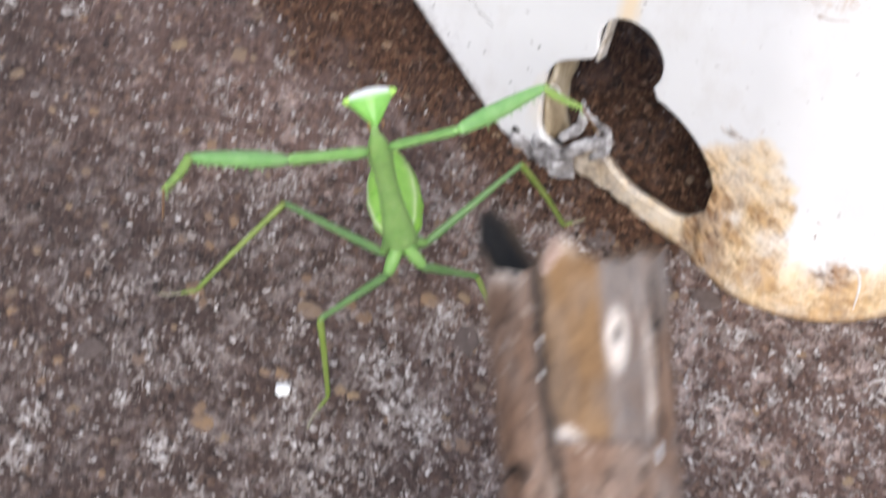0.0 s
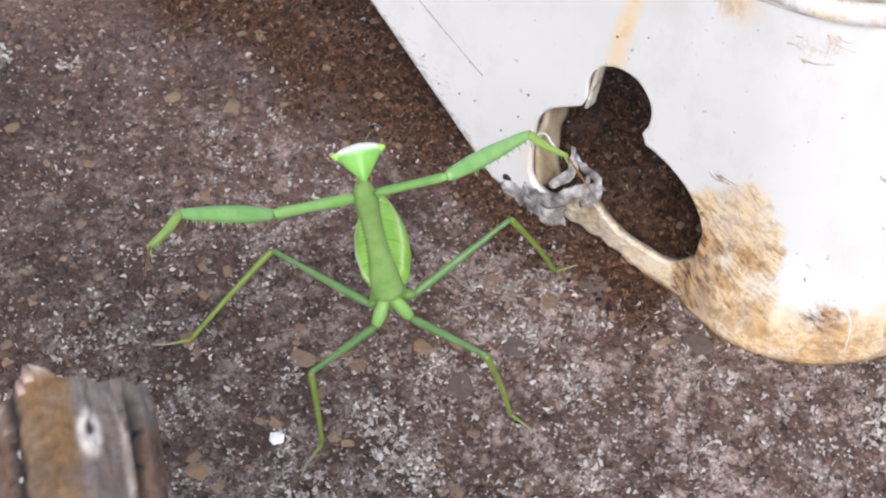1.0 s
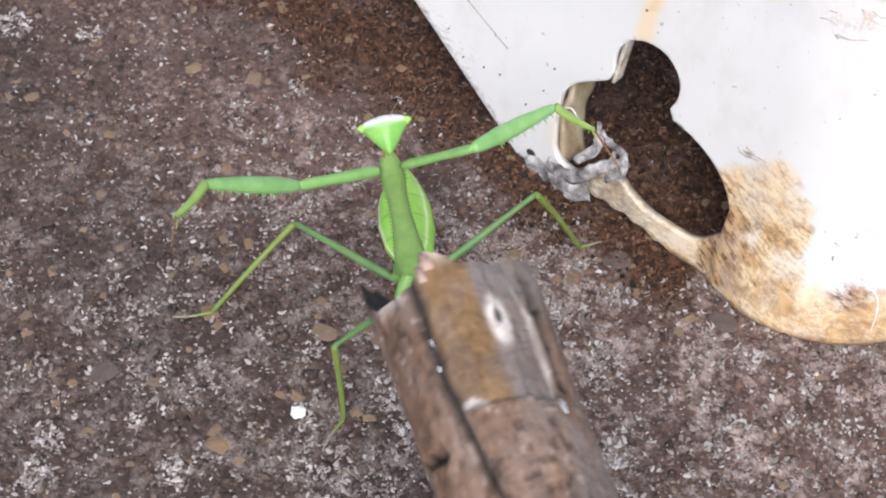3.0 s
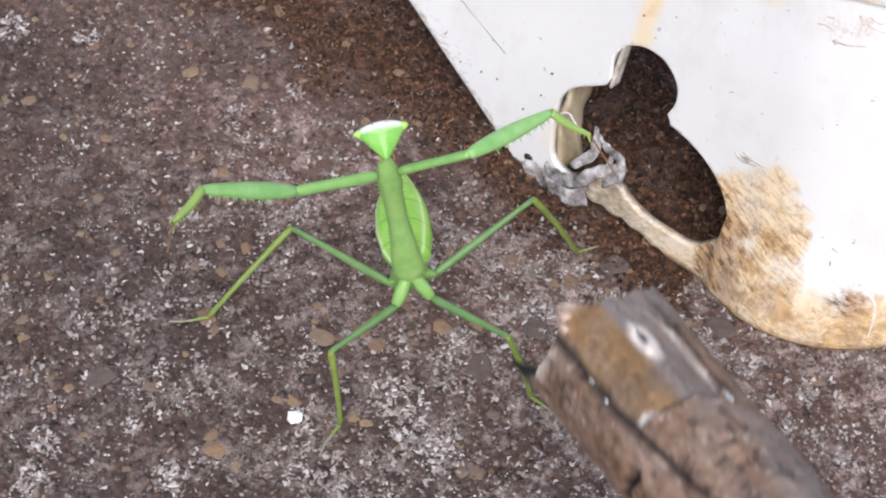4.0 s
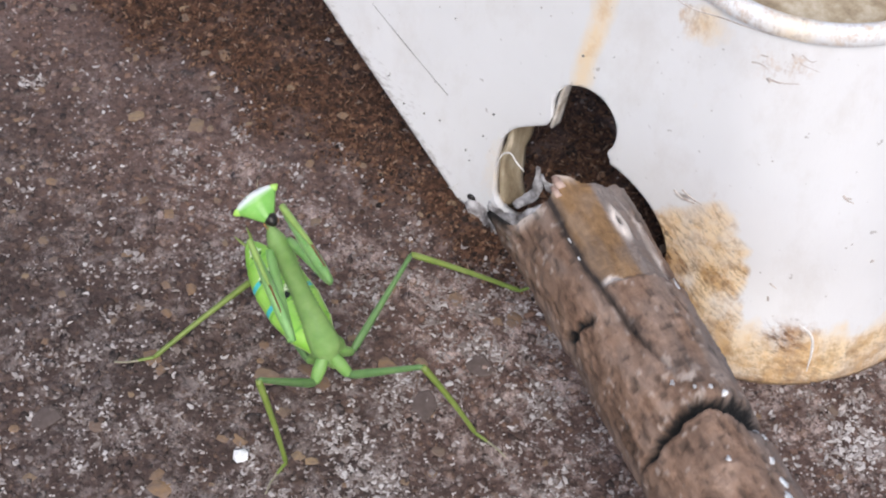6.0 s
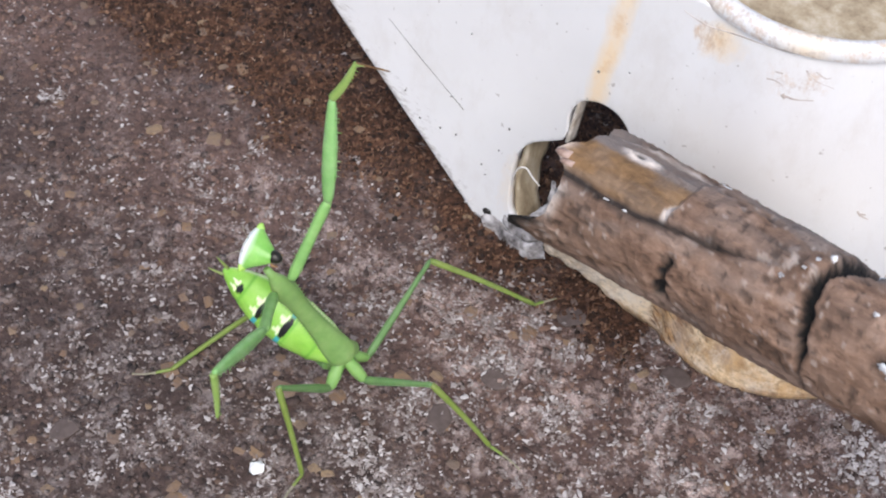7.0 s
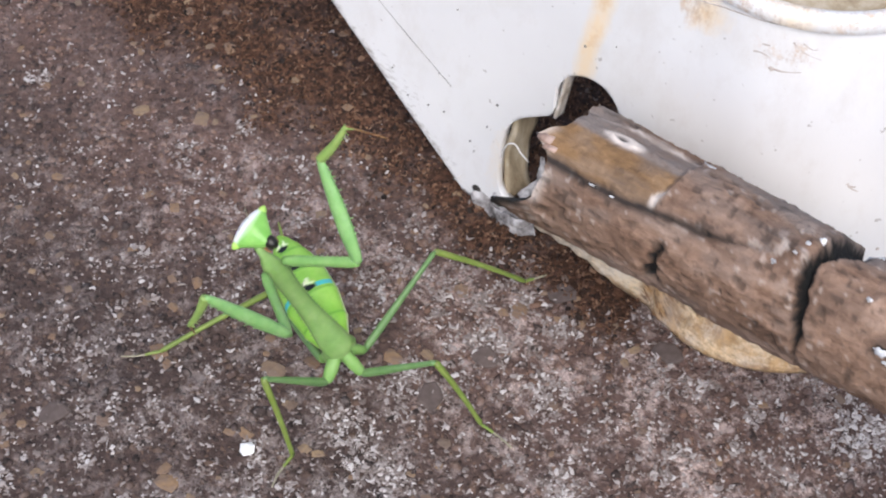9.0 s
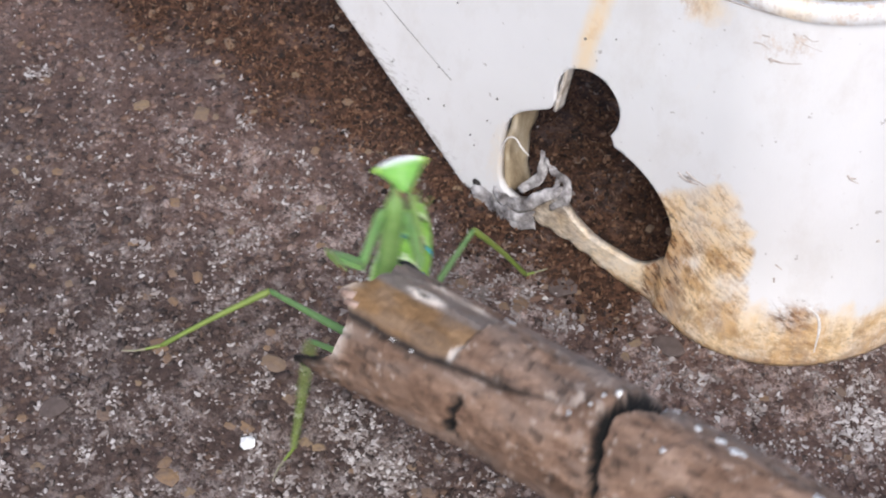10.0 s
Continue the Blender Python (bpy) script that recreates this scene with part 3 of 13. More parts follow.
def build_container():
    box = new("container")
    tagged(box, "broken white plastic container, rust-stained, with a torn keyhole opening", "plastic container")
    nu, nv, na = 170, 92, 116
    top_v = TOP_H / math.cos(math.atan(LEAN_BACK))
    cells = []
    for j in range(nv + 1):
        v = top_v * j / nv
        row = []
        for i in range(nu + 1):
            row.append((-62 + (panel_end(v) + 62) * i / nu, v, 0.0))
        # the unseen back is carried round to 265 degrees to darken the inside
        for i in range(1, na + 1):
            row.append((panel_end(v), v, radians(265) * i / na))
        cells.append(row)
    width = nu + na + 1
    d = np.array([[keep(u, v) if a <= 0 else 5.0 for u, v, a in row] for row in cells])
    pts, faces, cuts = [], [], {}

    def corner(j, i):
        if (j, i) not in cuts:
            cuts[j, i] = len(pts)
            pts.append(cells[j][i])
        return cuts[j, i]

    def crossing(p, q):
        key = (min(p, q), max(p, q))
        if key not in cuts:
            lo, hi = (p, q) if d[p] < 0 else (q, p)
            a0, a1 = np.array(cells[lo[0]][lo[1]]), np.array(cells[hi[0]][hi[1]])
            k0, k1 = 0.0, 1.0
            for _ in range(9):
                k = (k0 + k1) / 2
                m = a0 + (a1 - a0) * k
                if keep(m[0], m[1]) < 0:
                    k0 = k
                else:
                    k1 = k
            cuts[key] = len(pts)
            pts.append(tuple(a0 + (a1 - a0) * (k0 + k1) / 2))
        return cuts[key]

    for j in range(nv):
        for i in range(width - 1):
            loop = [(j, i), (j, i + 1), (j + 1, i + 1), (j + 1, i)]
            face = []
            for p, q in zip(loop, loop[1:] + loop[:1]):
                if d[p] >= 0:
                    face.append(corner(*p))
                if (d[p] >= 0) != (d[q] >= 0):
                    face.append(crossing(p, q))
            if len(face) > 2:
                faces.append(face)
    verts, stain, rust, soot, fleck, along, across = [], [], [], [], [], [], []
    for u, v, a in pts:
        x, y, z = wall_point(u, v, a)
        far = u + 24.0 * a if a > 0 else u
        n1, n2 = float(fractal(far, v, 9.0, 60, 4)), float(fractal(far, v, 4.0, 66, 4))
        n3 = float(fractal(far * 1.3 + v * 0.8, v * 0.5, 2.2, 71, 3))
        # tan stain with brown streaks beside the opening, yellowing along the foot, a drip line above the opening
        right = 50.5 - 0.27 * v + 5 * (n2 - 0.5)
        top = 29.5 - 0.9 * max(0.0, 37.0 - far) + 9 * (n1 - 0.5)
        zone = float(step(0.0, 2.5, right - far)) * float(step(0.0, 5.0, top - v)) * float(step(30.0, 32.5, far + 0.15 * v))
        s = (0.22 + 0.8 * n2) * zone
        s = max(s, (0.35 + 0.75 * n1) * float(step(12.5, 5.5, v + 8 * (n2 - 0.5))) * float(step(34, 40, far)))
        s = max(s, 0.66 * math.exp(-(((far - (11.0 + 0.055 * v)) / 1.9) ** 2)) * float(step(30, 34, v)))
        s = max(s, 0.3 * math.exp(-(((far - 2.5) / 2.2) ** 2 + ((v - 9) / 9) ** 2)))
        s = max(s, 0.6 * math.exp(-(((far - 28.0) / 3.2) ** 2 + ((v - 52.8) / 3.0) ** 2)) * (0.6 + 0.8 * n2))
        s = max(s, (0.5 + 0.3 * n2) * float(step(10, 5, v)) * float(step(5, 10, far)) * float(step(38, 34, far)))
        stain.append(s)
        swirl = float(fractal(far * 0.5 + v * 0.7, v * 1.4 - far * 0.6, 2.6, 171, 4))
        deep = 0.36 * math.exp(-(((far - 35.0 + 0.1 * v) / 4.5) ** 2 + ((v - 6.0) / 9.0) ** 2)) + 0.25 * math.exp(-(((far - 46.0) / 4.0) ** 2 + ((v - 3.0) / 4.0) ** 2)) + 0.3 * math.exp(-(((far - 40.5) / 2.2) ** 2 + ((v - 13.5) / 2.4) ** 2)) + 0.34 * math.exp(-(((far - 38.4) / 1.8) ** 2 + ((v - 29.8) / 2.0) ** 2)) + 0.2 * math.exp(-(((far - 39.0 + 0.465 * v) / 2.6) ** 2)) * float(step(19, 10, v))
        r = zone * (0.9 * (swirl - 0.42) + deep)
        r = max(r, 0.95 * (swirl + 0.05) * math.exp(-(((far - 53.5) / 3.4) ** 2 + ((v - 8.0) / 2.6) ** 2)))
        r = max(r, (0.2 + 0.6 * n2) * float(step(2.0, 0.3, v)) * float(step(8, 20, far)))
        r = max(r, 0.9 * (swirl - 0.22) * float(step(11, 3, v)) * float(step(44, 50, far)))
        r = max(r, 0.3 * n3 * math.exp(-(((far - 40.0) / 4.0) ** 2 + ((v - 52) / 3.0) ** 2)))
        r = max(r, 0.55 * n3 * math.exp(-(((far - 26.5) / 2.5) ** 2 + ((v - 53.0) / 2.2) ** 2)))
        rust.append(r)
        edge = math.exp(-((max(far - 31.5 + 0.05 * v, 0.0) / 5.5) ** 2)) * float(step(22, 12, v))
        f = zone * (0.2 + 0.55 * edge + 0.6 * (n2 - 0.45))
        f = max(f, (0.55 + 0.5 * (n2 - 0.5)) * math.exp(-(((far - 52.5) / 3.6) ** 2 + ((v - 8.0) / 3.0) ** 2)), 0.45 * n1 * float(step(9, 3, v)) * float(step(30, 36, far)))
        fleck.append(f)
        along.append((0.85 * far - 0.5 * v) * MM)
        across.append((0.5 * far + 0.85 * v) * MM)
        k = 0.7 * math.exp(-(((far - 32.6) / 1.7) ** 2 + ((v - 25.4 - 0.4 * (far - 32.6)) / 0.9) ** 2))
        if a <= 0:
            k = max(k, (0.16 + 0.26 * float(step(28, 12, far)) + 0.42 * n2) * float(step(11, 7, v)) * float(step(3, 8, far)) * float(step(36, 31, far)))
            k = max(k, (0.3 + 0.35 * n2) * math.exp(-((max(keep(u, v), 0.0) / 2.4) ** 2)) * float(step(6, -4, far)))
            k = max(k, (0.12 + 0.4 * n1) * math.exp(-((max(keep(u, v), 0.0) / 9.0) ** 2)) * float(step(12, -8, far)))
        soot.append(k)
        verts.append((x * MM, y * MM, z * MM))
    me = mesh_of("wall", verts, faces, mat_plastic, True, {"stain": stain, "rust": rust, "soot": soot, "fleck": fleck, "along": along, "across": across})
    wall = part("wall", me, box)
    thick = wall.modifiers.new("thickness", "SOLIDIFY")
    thick.thickness, thick.offset = 1.5 * MM, -1.0

    # rolled rim round the top of the drum and the recessed, dirty lid inside it
    ring, lip_faces, prof = [], [], []
    for k in range(15):
        a = math.pi * 1.25 * k / 14 - 0.35
        prof.append((0.9 - 2.6 * (1 - math.cos(a)) * 0.55, 1.7 * math.sin(a)))
    prof += [(-3.6, -1.5), (-3.9, -3.0)]
    n = 96
    for k in range(n):
        a = 2 * math.pi * k / n
        for dr, dz in prof:
            r = TOP_R + dr
            ring.append(((TOP_C[0] + r * math.cos(a)) * MM, (TOP_C[1] + r * math.sin(a)) * MM, (TOP_H + dz) * MM))
    m = len(prof)
    for k in range(n):
        for q in range(m - 1):
            k2 = (k + 1) % n
            lip_faces.append([k * m + q, k2 * m + q, k2 * m + q + 1, k * m + q + 1])
    ang = np.repeat(2 * np.pi * np.arange(n) / n, m)
    me = mesh_of("rim", ring, lip_faces, mat_plastic, True, {"stain": 0.25 + 0.2 * np.sin(ang * 9), "rust": 0.15 + 0.3 * np.tile([0.0] * (m - 3) + [1.0] * 3, n), "soot": np.zeros(n * m)})
    part("rim", me, box, "rounded white rim with grime in its groove")
    v, f = tube([(TOP_H - 4.2, TOP_R - 3.7, TOP_R - 3.7, *TOP_C), (TOP_H - 2.9, TOP_R - 3.8, TOP_R - 3.8, *TOP_C), (TOP_H - 2.6, TOP_R - 5.5, TOP_R - 5.5, *TOP_C)], 64)
    part("lid", mesh_of("lid", v, f, mat_inner), box, "yellow-brown dirty recessed lid")

    # the inward flange along the opening's short side, stained tan
    verts, faces = [], []
    for j in range(21):
        v = 2.4 + 16.4 * j / 20
        u = 2.9 + 0.012 * (v - 14.0) ** 2 + 0.25 * math.sin(v * 0.5)
        for i in range(7):
            depth = 1.2 + 4.2 * i / 6
            x, y, z = wall_point(u + 0.2 * math.sin(v * 0.9 + i) + 0.18 * i, v, 0)
            verts.append(((x + INWARD[0] * depth) * MM, (y + INWARD[1] * depth) * MM, (z - 0.18 * depth) * MM))
    for j in range(20):
        for i in range(6):
            faces.append([j * 7 + i, j * 7 + i + 1, (j + 1) * 7 + i + 1, (j + 1) * 7 + i])
    flange = part("flange", mesh_of("flange", verts, faces, mat_inner), box, "tan-stained inner flange")
    thick = flange.modifiers.new("thickness", "SOLIDIFY")
    thick.thickness, thick.offset = 1.0 * MM, 0.0

    # the thick, grubby lip down the short side of the opening's upper lobe
    verts, faces = [], []
    for j in range(15):
        v = 23.4 + 8.6 * j / 14
        for i in range(5):
            depth = 0.15 + 1.9 * i / 4
            x, y, z = wall_point(10.1 + 0.05 * (v - 24.0) + 0.05 * i, v, 0)
            verts.append(((x + INWARD[0] * depth) * MM, (y + INWARD[1] * depth) * MM, (z - 0.1 * depth) * MM))
    for j in range(14):
        for i in range(4):
            faces.append([j * 5 + i, j * 5 + i + 1, (j + 1) * 5 + i + 1, (j + 1) * 5 + i])
    lip = part("lip", mesh_of("lip", verts, faces, mat_lip), box, "grubby cream edge of the opening")
    thick = lip.modifiers.new("thickness", "SOLIDIFY")
    thick.thickness, thick.offset = 0.5 * MM, 0.0

    # torn, twisted strips at the broken corner
    def lobe(points, radii, squash):
        v, f = curve_tube(points, [1.12 * q for q in radii], 16, 0.3)
        r = np.random.RandomState(int(abs(points[0][0] * 10)))
        out = []
        for x, y, z in v:
            k = noise.noise(Vector((x, y, z)) * 480 + Vector((r.rand() * 0.0, 3.0, 1.0)))
            k2 = noise.noise(Vector((z, x, y)) * 1500)
            out.append((x + 0.0007 * k + 0.0002 * k2, y + 0.0007 * noise.noise(Vector((z, x, y)) * 450), z + squash * 0.0007 * k + 0.0002 * k2))
        return out, f

    def at(u, v, out=0.0):
        x, y, z = wall_point(u, v, 0)
        return (x - INWARD[0] * out, y - INWARD[1] * out, z)

    strips = [
        ([at(-0.6, 1.4, 0.1), at(2.0, 0.4, 0.5), at(5.0, 0.2, 1.0), at(8.2, 0.6, 1.2), at(11.4, 2.2, 1.0)], [0.7, 1.1, 1.4, 1.4, 0.8]),
        ([at(2.8, 3.0, 0.2), at(5.2, 3.0, 0.9), at(7.6, 3.8, 1.1), at(9.8, 5.4, 0.9), at(12.4, 8.6, 0.3), at(14.4, 10.4, -0.3)], [0.6, 1.0, 1.1, 1.0, 0.8, 0.45]),
        ([at(13.2, 6.4, 0.3), at(14.9, 8.6, 0.1), at(15.0, 10.8, -0.3), at(13.6, 11.8, -0.7), at(11.6, 12.0, -0.9), at(10.2, 13.9, -1.2)], [0.5, 0.75, 0.8, 0.7, 0.6, 0.25]),
        ([at(5.4, 1.6, 1.6), at(7.2, 2.4, 2.1), at(9.6, 2.8, 1.8), at(11.0, 4.4, 1.0)], [0.4, 0.8, 0.8, 0.35]),
        ([at(7.2, 5.0, -0.8), at(9.0, 7.6, -1.2), at(9.6, 10.6, -1.6), at(9.0, 13.6, -2.0)], [0.5, 0.8, 0.7, 0.25]),
        ([at(8.6, 4.6, 0.4), at(11.0, 6.6, 0.2), at(13.0, 9.4, -0.5), at(12.2, 12.4, -1.0)], [0.3, 0.5, 0.45, 0.2]),
    ]
    for points, radii in strips:
        v, f = lobe(points, radii, 1.0)
        part("torn_strip", mesh_of("torn_strip", v, f, mat_torn), box, "crumpled grey torn plastic strip")
    # a curled white fibre over the opening's edge
    v, f = curve_tube([at(2.7, 11.0, 0.2), at(3.5, 14.0, 0.3), at(4.4, 15.1, 0.4), at(5.2, 15.2, 0.4), at(6.2, 14.2, 0.3), at(7.7, 13.2, 0.1)], [0.07, 0.16, 0.13, 0.14, 0.15, 0.08], 7)
    part("fibre", mesh_of("fibre", v, f, mat_fibre), box, "curled thin white fibre")
    v, f = curve_tube([at(-3.2, 3.2, 0.2), at(-3.9, 2.2, 0.5), at(-4.6, 1.6, 0.3)], [0.07, 0.1, 0.05], 7)
    part("fibre", mesh_of("fibre", v, f, mat_fibre), box, "curled thin white fibre")
    # a black speck of dirt by the corner and a small one above the opening
    for u, v_, r in ((-0.3, 2.1, 0.85), (12.4, 38.4, 0.3), (-19.0, 15.5, 0.17), (-15.5, 12.0, 0.2), (-10.5, 19.5, 0.16), (-11.5, 12.5, 0.24), (-8.5, 13.0, 0.2), (0.5, 20.0, 0.28), (-0.5, 15.0, 0.18), (-3.0, 10.5, 0.22), (-2.0, 9.0, 0.16), (-9.0, 32.5, 0.17), (17.0, 41.0, 0.14)):
        x, y, z = at(u, v_, 0.05)
        r = r if r > 0.5 else 0.75 * r
        vv, ff = tube([(-0.15, r, r * 0.8, 0, 0), (0.12, r * 0.95, r * 0.75, 0, 0), (0.22, r * 0.5, r * 0.4, 0.05, 0)], 9)
        q = Vector((-INWARD[0], -INWARD[1], 0.18)).to_track_quat("Z", "Y").to_matrix().to_4x4()
        part("speck", mesh_of("speck", vv, ff, mat_dot if r > 0.5 else mat_scratch), box, "black speck of dirt", Matrix.Translation(Vector((x, y, z)) * MM) @ q)
    # a scratch line down the panel
    v, f = curve_tube([at(-24.0, 26.6, 0.02), at(-18, 23.4, 0.02), at(-12, 20.4, 0.02), at(-8.0, 18.4, 0.02)], [0.03, 0.06, 0.05, 0.08], 6)
    part("scratch", mesh_of("scratch", v, f, mat_scratch), box, "long thin grey scratch")
    # fine dark scratches high on the drum
    def on_drum(far, v):
        x, y, z = wall_point(far, v, max(0.0, (far - panel_end(v)) / 24.0))
        return (x, y, z)

    marks = (
        ([(38.9, 49.8), (40.6, 49.7), (43.1, 50.2)], 0.17), ([(38.7, 49.9), (39.2, 49.4)], 0.3), ([(35.9, 51.3), (37.0, 51.5), (38.5, 51.2)], 0.13), ([(40.8, 54.3), (42.6, 53.1), (45.2, 52.4)], 0.11),
        ([(42.2, 54.4), (43.6, 53.7), (44.4, 53.9)], 0.1), ([(36.8, 52.8), (37.9, 52.9)], 0.11), ([(54.0, 33.3), (54.8, 32.4), (56.0, 31.7)], 0.2), ([(54.3, 32.8), (55.4, 32.5)], 0.2), ([(61.6, 20.9), (62.1, 20.7)], 0.3),
        ([(48.3, 17.3), (49.4, 16.6)], 0.16), ([(48.7, 15.0), (48.9, 14.2)], 0.18), ([(31.1, 25.6), (32.4, 25.0), (33.6, 25.4)], 0.22), ([(32.2, 26.4), (33.8, 25.9), (35.7, 25.8)], 0.2), ([(33.0, 25.0), (34.6, 25.4)], 0.18),
    )
    for line, rad in marks:
        v, f = curve_tube([on_drum(*p) for p in line], [rad, 0.7 * rad, 0.4 * rad][: len(line)], 6, 0.5)
        part("scratch", mesh_of("scratch", v, f, mat_faint), box, "short faint brown scratch")
    # the grimy crease under the rim and a pale curl by the foot
    v, f = curve_tube([on_drum(*p) for p in ((22.0, 54.6), (25.6, 54.3), (29.7, 55.2), (33.9, 55.9), (38.0, 56.3), (43.5, 56.6))], [0.04, 0.09, 0.1, 0.1, 0.12, 0.06], 6)
    part("crease", mesh_of("crease", v, f, mat_faint), box, "thin grimy crease under the rim")
    v, f = curve_tube([on_drum(*p) for p in ((54.0, 10.9), (56.0, 9.2), (56.9, 6.7), (57.2, 2.5))], [0.1, 0.22, 0.24, 0.08], 8)
    part("curl", mesh_of("curl", v, f, mat_fibre), box, "pale raised curl of plastic")
    return box


build_container()


# ---- the stick ----
def build_stick():
    stick = new("stick")
    tagged(stick, "weathered brown dead stick with cracked bark and a broken tip", "stick")
    sides, length = 144, 150.0
    zs = np.concatenate([np.arange(0, 66, 0.4), np.linspace(66, length, 40)])
    phi = 2 * np.pi * np.arange(sides) / sides
    deg = (np.degrees(phi) + 180) % 360 - 180
    rng = np.random.RandomState(8)
    jag = np.interp(phi, np.linspace(0, 2 * np.pi, 44), np.r_[rng.uniform(-0.7, 0.7, 43), 0.0])
    # how far the broken end stands back from the tip, round the stick: the underside runs on as a dark tongue
    tip = jag + np.interp(deg, [-180, -120, -60, -25, -5, 15, 27, 36, 45, 60, 75, 92, 104, 122, 150, 166, 180], [-1.0, -0.5, 0.8, 2.4, 2.3, 1.8, 0.8, 0.3, 2.4, 3.2, 2.6, 2.0, 0.0, -5.0, -5.8, -4.2, -1.0])
    crack_z = np.interp(deg, [-180, -60, -38, -5, 8, 20, 43, 70, 91, 130, 180], [41, 41.9, 41.6, 41.2, 39.8, 39.0, 39.4, 40.4, 41.0, 41.6, 41])
    crack_w = np.interp(deg, [-180, -62, -50, -36, -8, 6, 20, 70, 92, 106, 180], [0.3, 0.9, 1.7, 2.3, 2.2, 1.2, 0.8, 0.66, 0.5, 0.2, 0.15])
    crack_d = np.interp(deg, [-180, -90, -50, 85, 108, 180], [0.3, 0.5, 1.0, 1.0, 0.25, 0.2])
    verts, peel, pale, dark, ash, radii = [], [], [], [], [], []
    for row, z0 in enumerate(zs):
        z = z0 + tip * max(0.0, 1 - z0 / 12.0)
        u = phi * 9.0
        r = 8.85 - 0.016 * z0 + 1.1 * (fractal(u, z * 0.35, 6.0, 80, 4) - 0.5) + 0.5 * (fractal(u + 50, z * 0.6, 1.6, 85, 3) - 0.5) + 0.4 * (fractal(u, z, 0.8, 87, 2) - 0.5)
        r += 0.2 * np.sin(3 * phi + 0.6)
        # the seam that runs from the tip along the bark, and the hollow behind the peeled patch
        seam_at = np.interp(z, [0, 6, 14.4, 22, 27, 30, 33, 36], [49, 53, 54, 47, 44, 38, 31, 27]) + 3.0 * (fractal(z, 0 * z, 2.5, 96, 3) - 0.5)
        seam_w = np.interp(z, [0, 5, 16, 24, 33], [3.5, 4.0, 3.6, 3.2, 2.0]) * (0.6 + 0.8 * fractal(z + 30, 0 * z, 1.8, 97, 3))
        seam = np.exp(-(((deg - seam_at) / seam_w) ** 2)) * np.clip((35 - z) / 8, 0, 1)
        seam2 = np.exp(-(((deg + 36) / 6.5) ** 4)) * step(19.5, 17.0, z) * step(2.5, 5.0, z) * (0.5 + 0.7 * fractal(u, z, 1.6, 98, 3))
        # the peeled patch between them, with a step at its end
        patch_end = 19.3 - 0.012 * (deg + 25) + 1.0 * (fractal(u, 0 * u, 1.5, 101, 3) - 0.5)
        in_patch = step(-27.5, -25.5, deg) * step(1.0, 4.0, seam_at - deg) * step(0.35, -0.15, z - patch_end)
        ridge = np.exp(-(((deg + np.interp(z, [4, 9, 13, 20], [20, 25, 27, 22])) / 1.3) ** 2)) * step(20.6, 19.6, z) * step(3.5, 5, z)
        # the crack round the stick, a second one and the short notch
        wobble = 0.9 * (fractal(u, 0 * u, 2.2, 90, 3) - 0.5)
        ring = crack_d * np.exp(-(((z - crack_z - wobble) / (crack_w * (0.75 + 0.5 * fractal(u, z, 0.9, 94, 2)))) ** 4))
        ring2 = 0.9 * np.exp(-(((z - 60.5 - 0.03 * (deg - 100)) / 0.4) ** 4)) * step(82, 92, deg) * step(135, 115, deg)
        notch_w = np.interp(deg, [72, 80, 95, 101, 111, 119], [0.3, 0.42, 0.5, 0.9, 1.25, 0.8])
        notch = np.exp(-(((z - 20.8 + 0.02 * (deg - 95) - 0.25 * np.sin(deg * 0.35)) / notch_w) ** 4)) * step(71, 75, deg) * step(121, 117, deg)
        r = r - 0.7 * in_patch - 0.9 * seam - 0.9 * seam2 - 2.2 * ring - 0.9 * ring2 - 1.0 * notch + 0.3 * ridge
        pits = step(0.66, 0.73, fractal(u + 20, z * 0.8, 1.1, 120, 2)) * (1 - in_patch)
        hole = np.exp(-((((deg + 9) * 0.15) / 0.42) ** 2 + ((z - 28.2) / 0.42) ** 2) ** 2)
        r = r - 0.22 * pits - 0.8 * hole
        off = deg * 0.154
        knot = (off / 1.2) ** 2 + ((z - 9.8 - 0.25 * off) / 2.7) ** 2
        slit = np.exp(-(((off - 0.12 * (z - 9.6)) / 0.45) ** 2 + ((z - 9.2) / 1.05) ** 2) ** 2)
        r = r + 0.35 * np.exp(-(knot**2)) - 0.6 * slit
        radii.append(r)
        verts += [((ri * math.cos(p)) * MM, (ri * math.sin(p)) * MM, zi * MM) for ri, p, zi in zip(r, phi, z)]
        tan = step(4, 12, deg + 6 * (fractal(u, z * 0.5, 3.0, 130, 3) - 0.5))
        peel += list(np.clip(in_patch * tan, 0, 1))
        chip = np.exp(-(((deg - 37 + 5 * (z - 18.6)) / 8.5) ** 2 + ((z - patch_end + 0.25) / 0.7) ** 2) ** 2)
        rim = np.exp(-((z0 / 1.0) ** 2)) * step(18, 28, deg) * step(50, 42, deg)
        side = np.exp(-((z0 / 1.3) ** 2)) * step(58, 66, deg) * step(100, 90, deg)
        blotch = 0.55 * step(0.5, 0.62, fractal(u, z, 1.7, 133, 3)) * np.exp(-(((deg - 22) / 26) ** 2 + ((z - 36.3) / 2.2) ** 2))
        crumbs = 0.28 * step(0.71, 0.78, fractal(u + 9, z, 1.3, 137, 3))
        pale += list(np.clip(1.25 * np.exp(-((0.8 * knot) ** 3)) * (0.6 + 0.8 * fractal(u, z, 0.9, 139, 2)) * (1 - slit) + 0.95 * chip + 0.5 * rim + 0.6 * side + 0.5 * ridge + blotch + crumbs * (1 - in_patch), 0, 1))
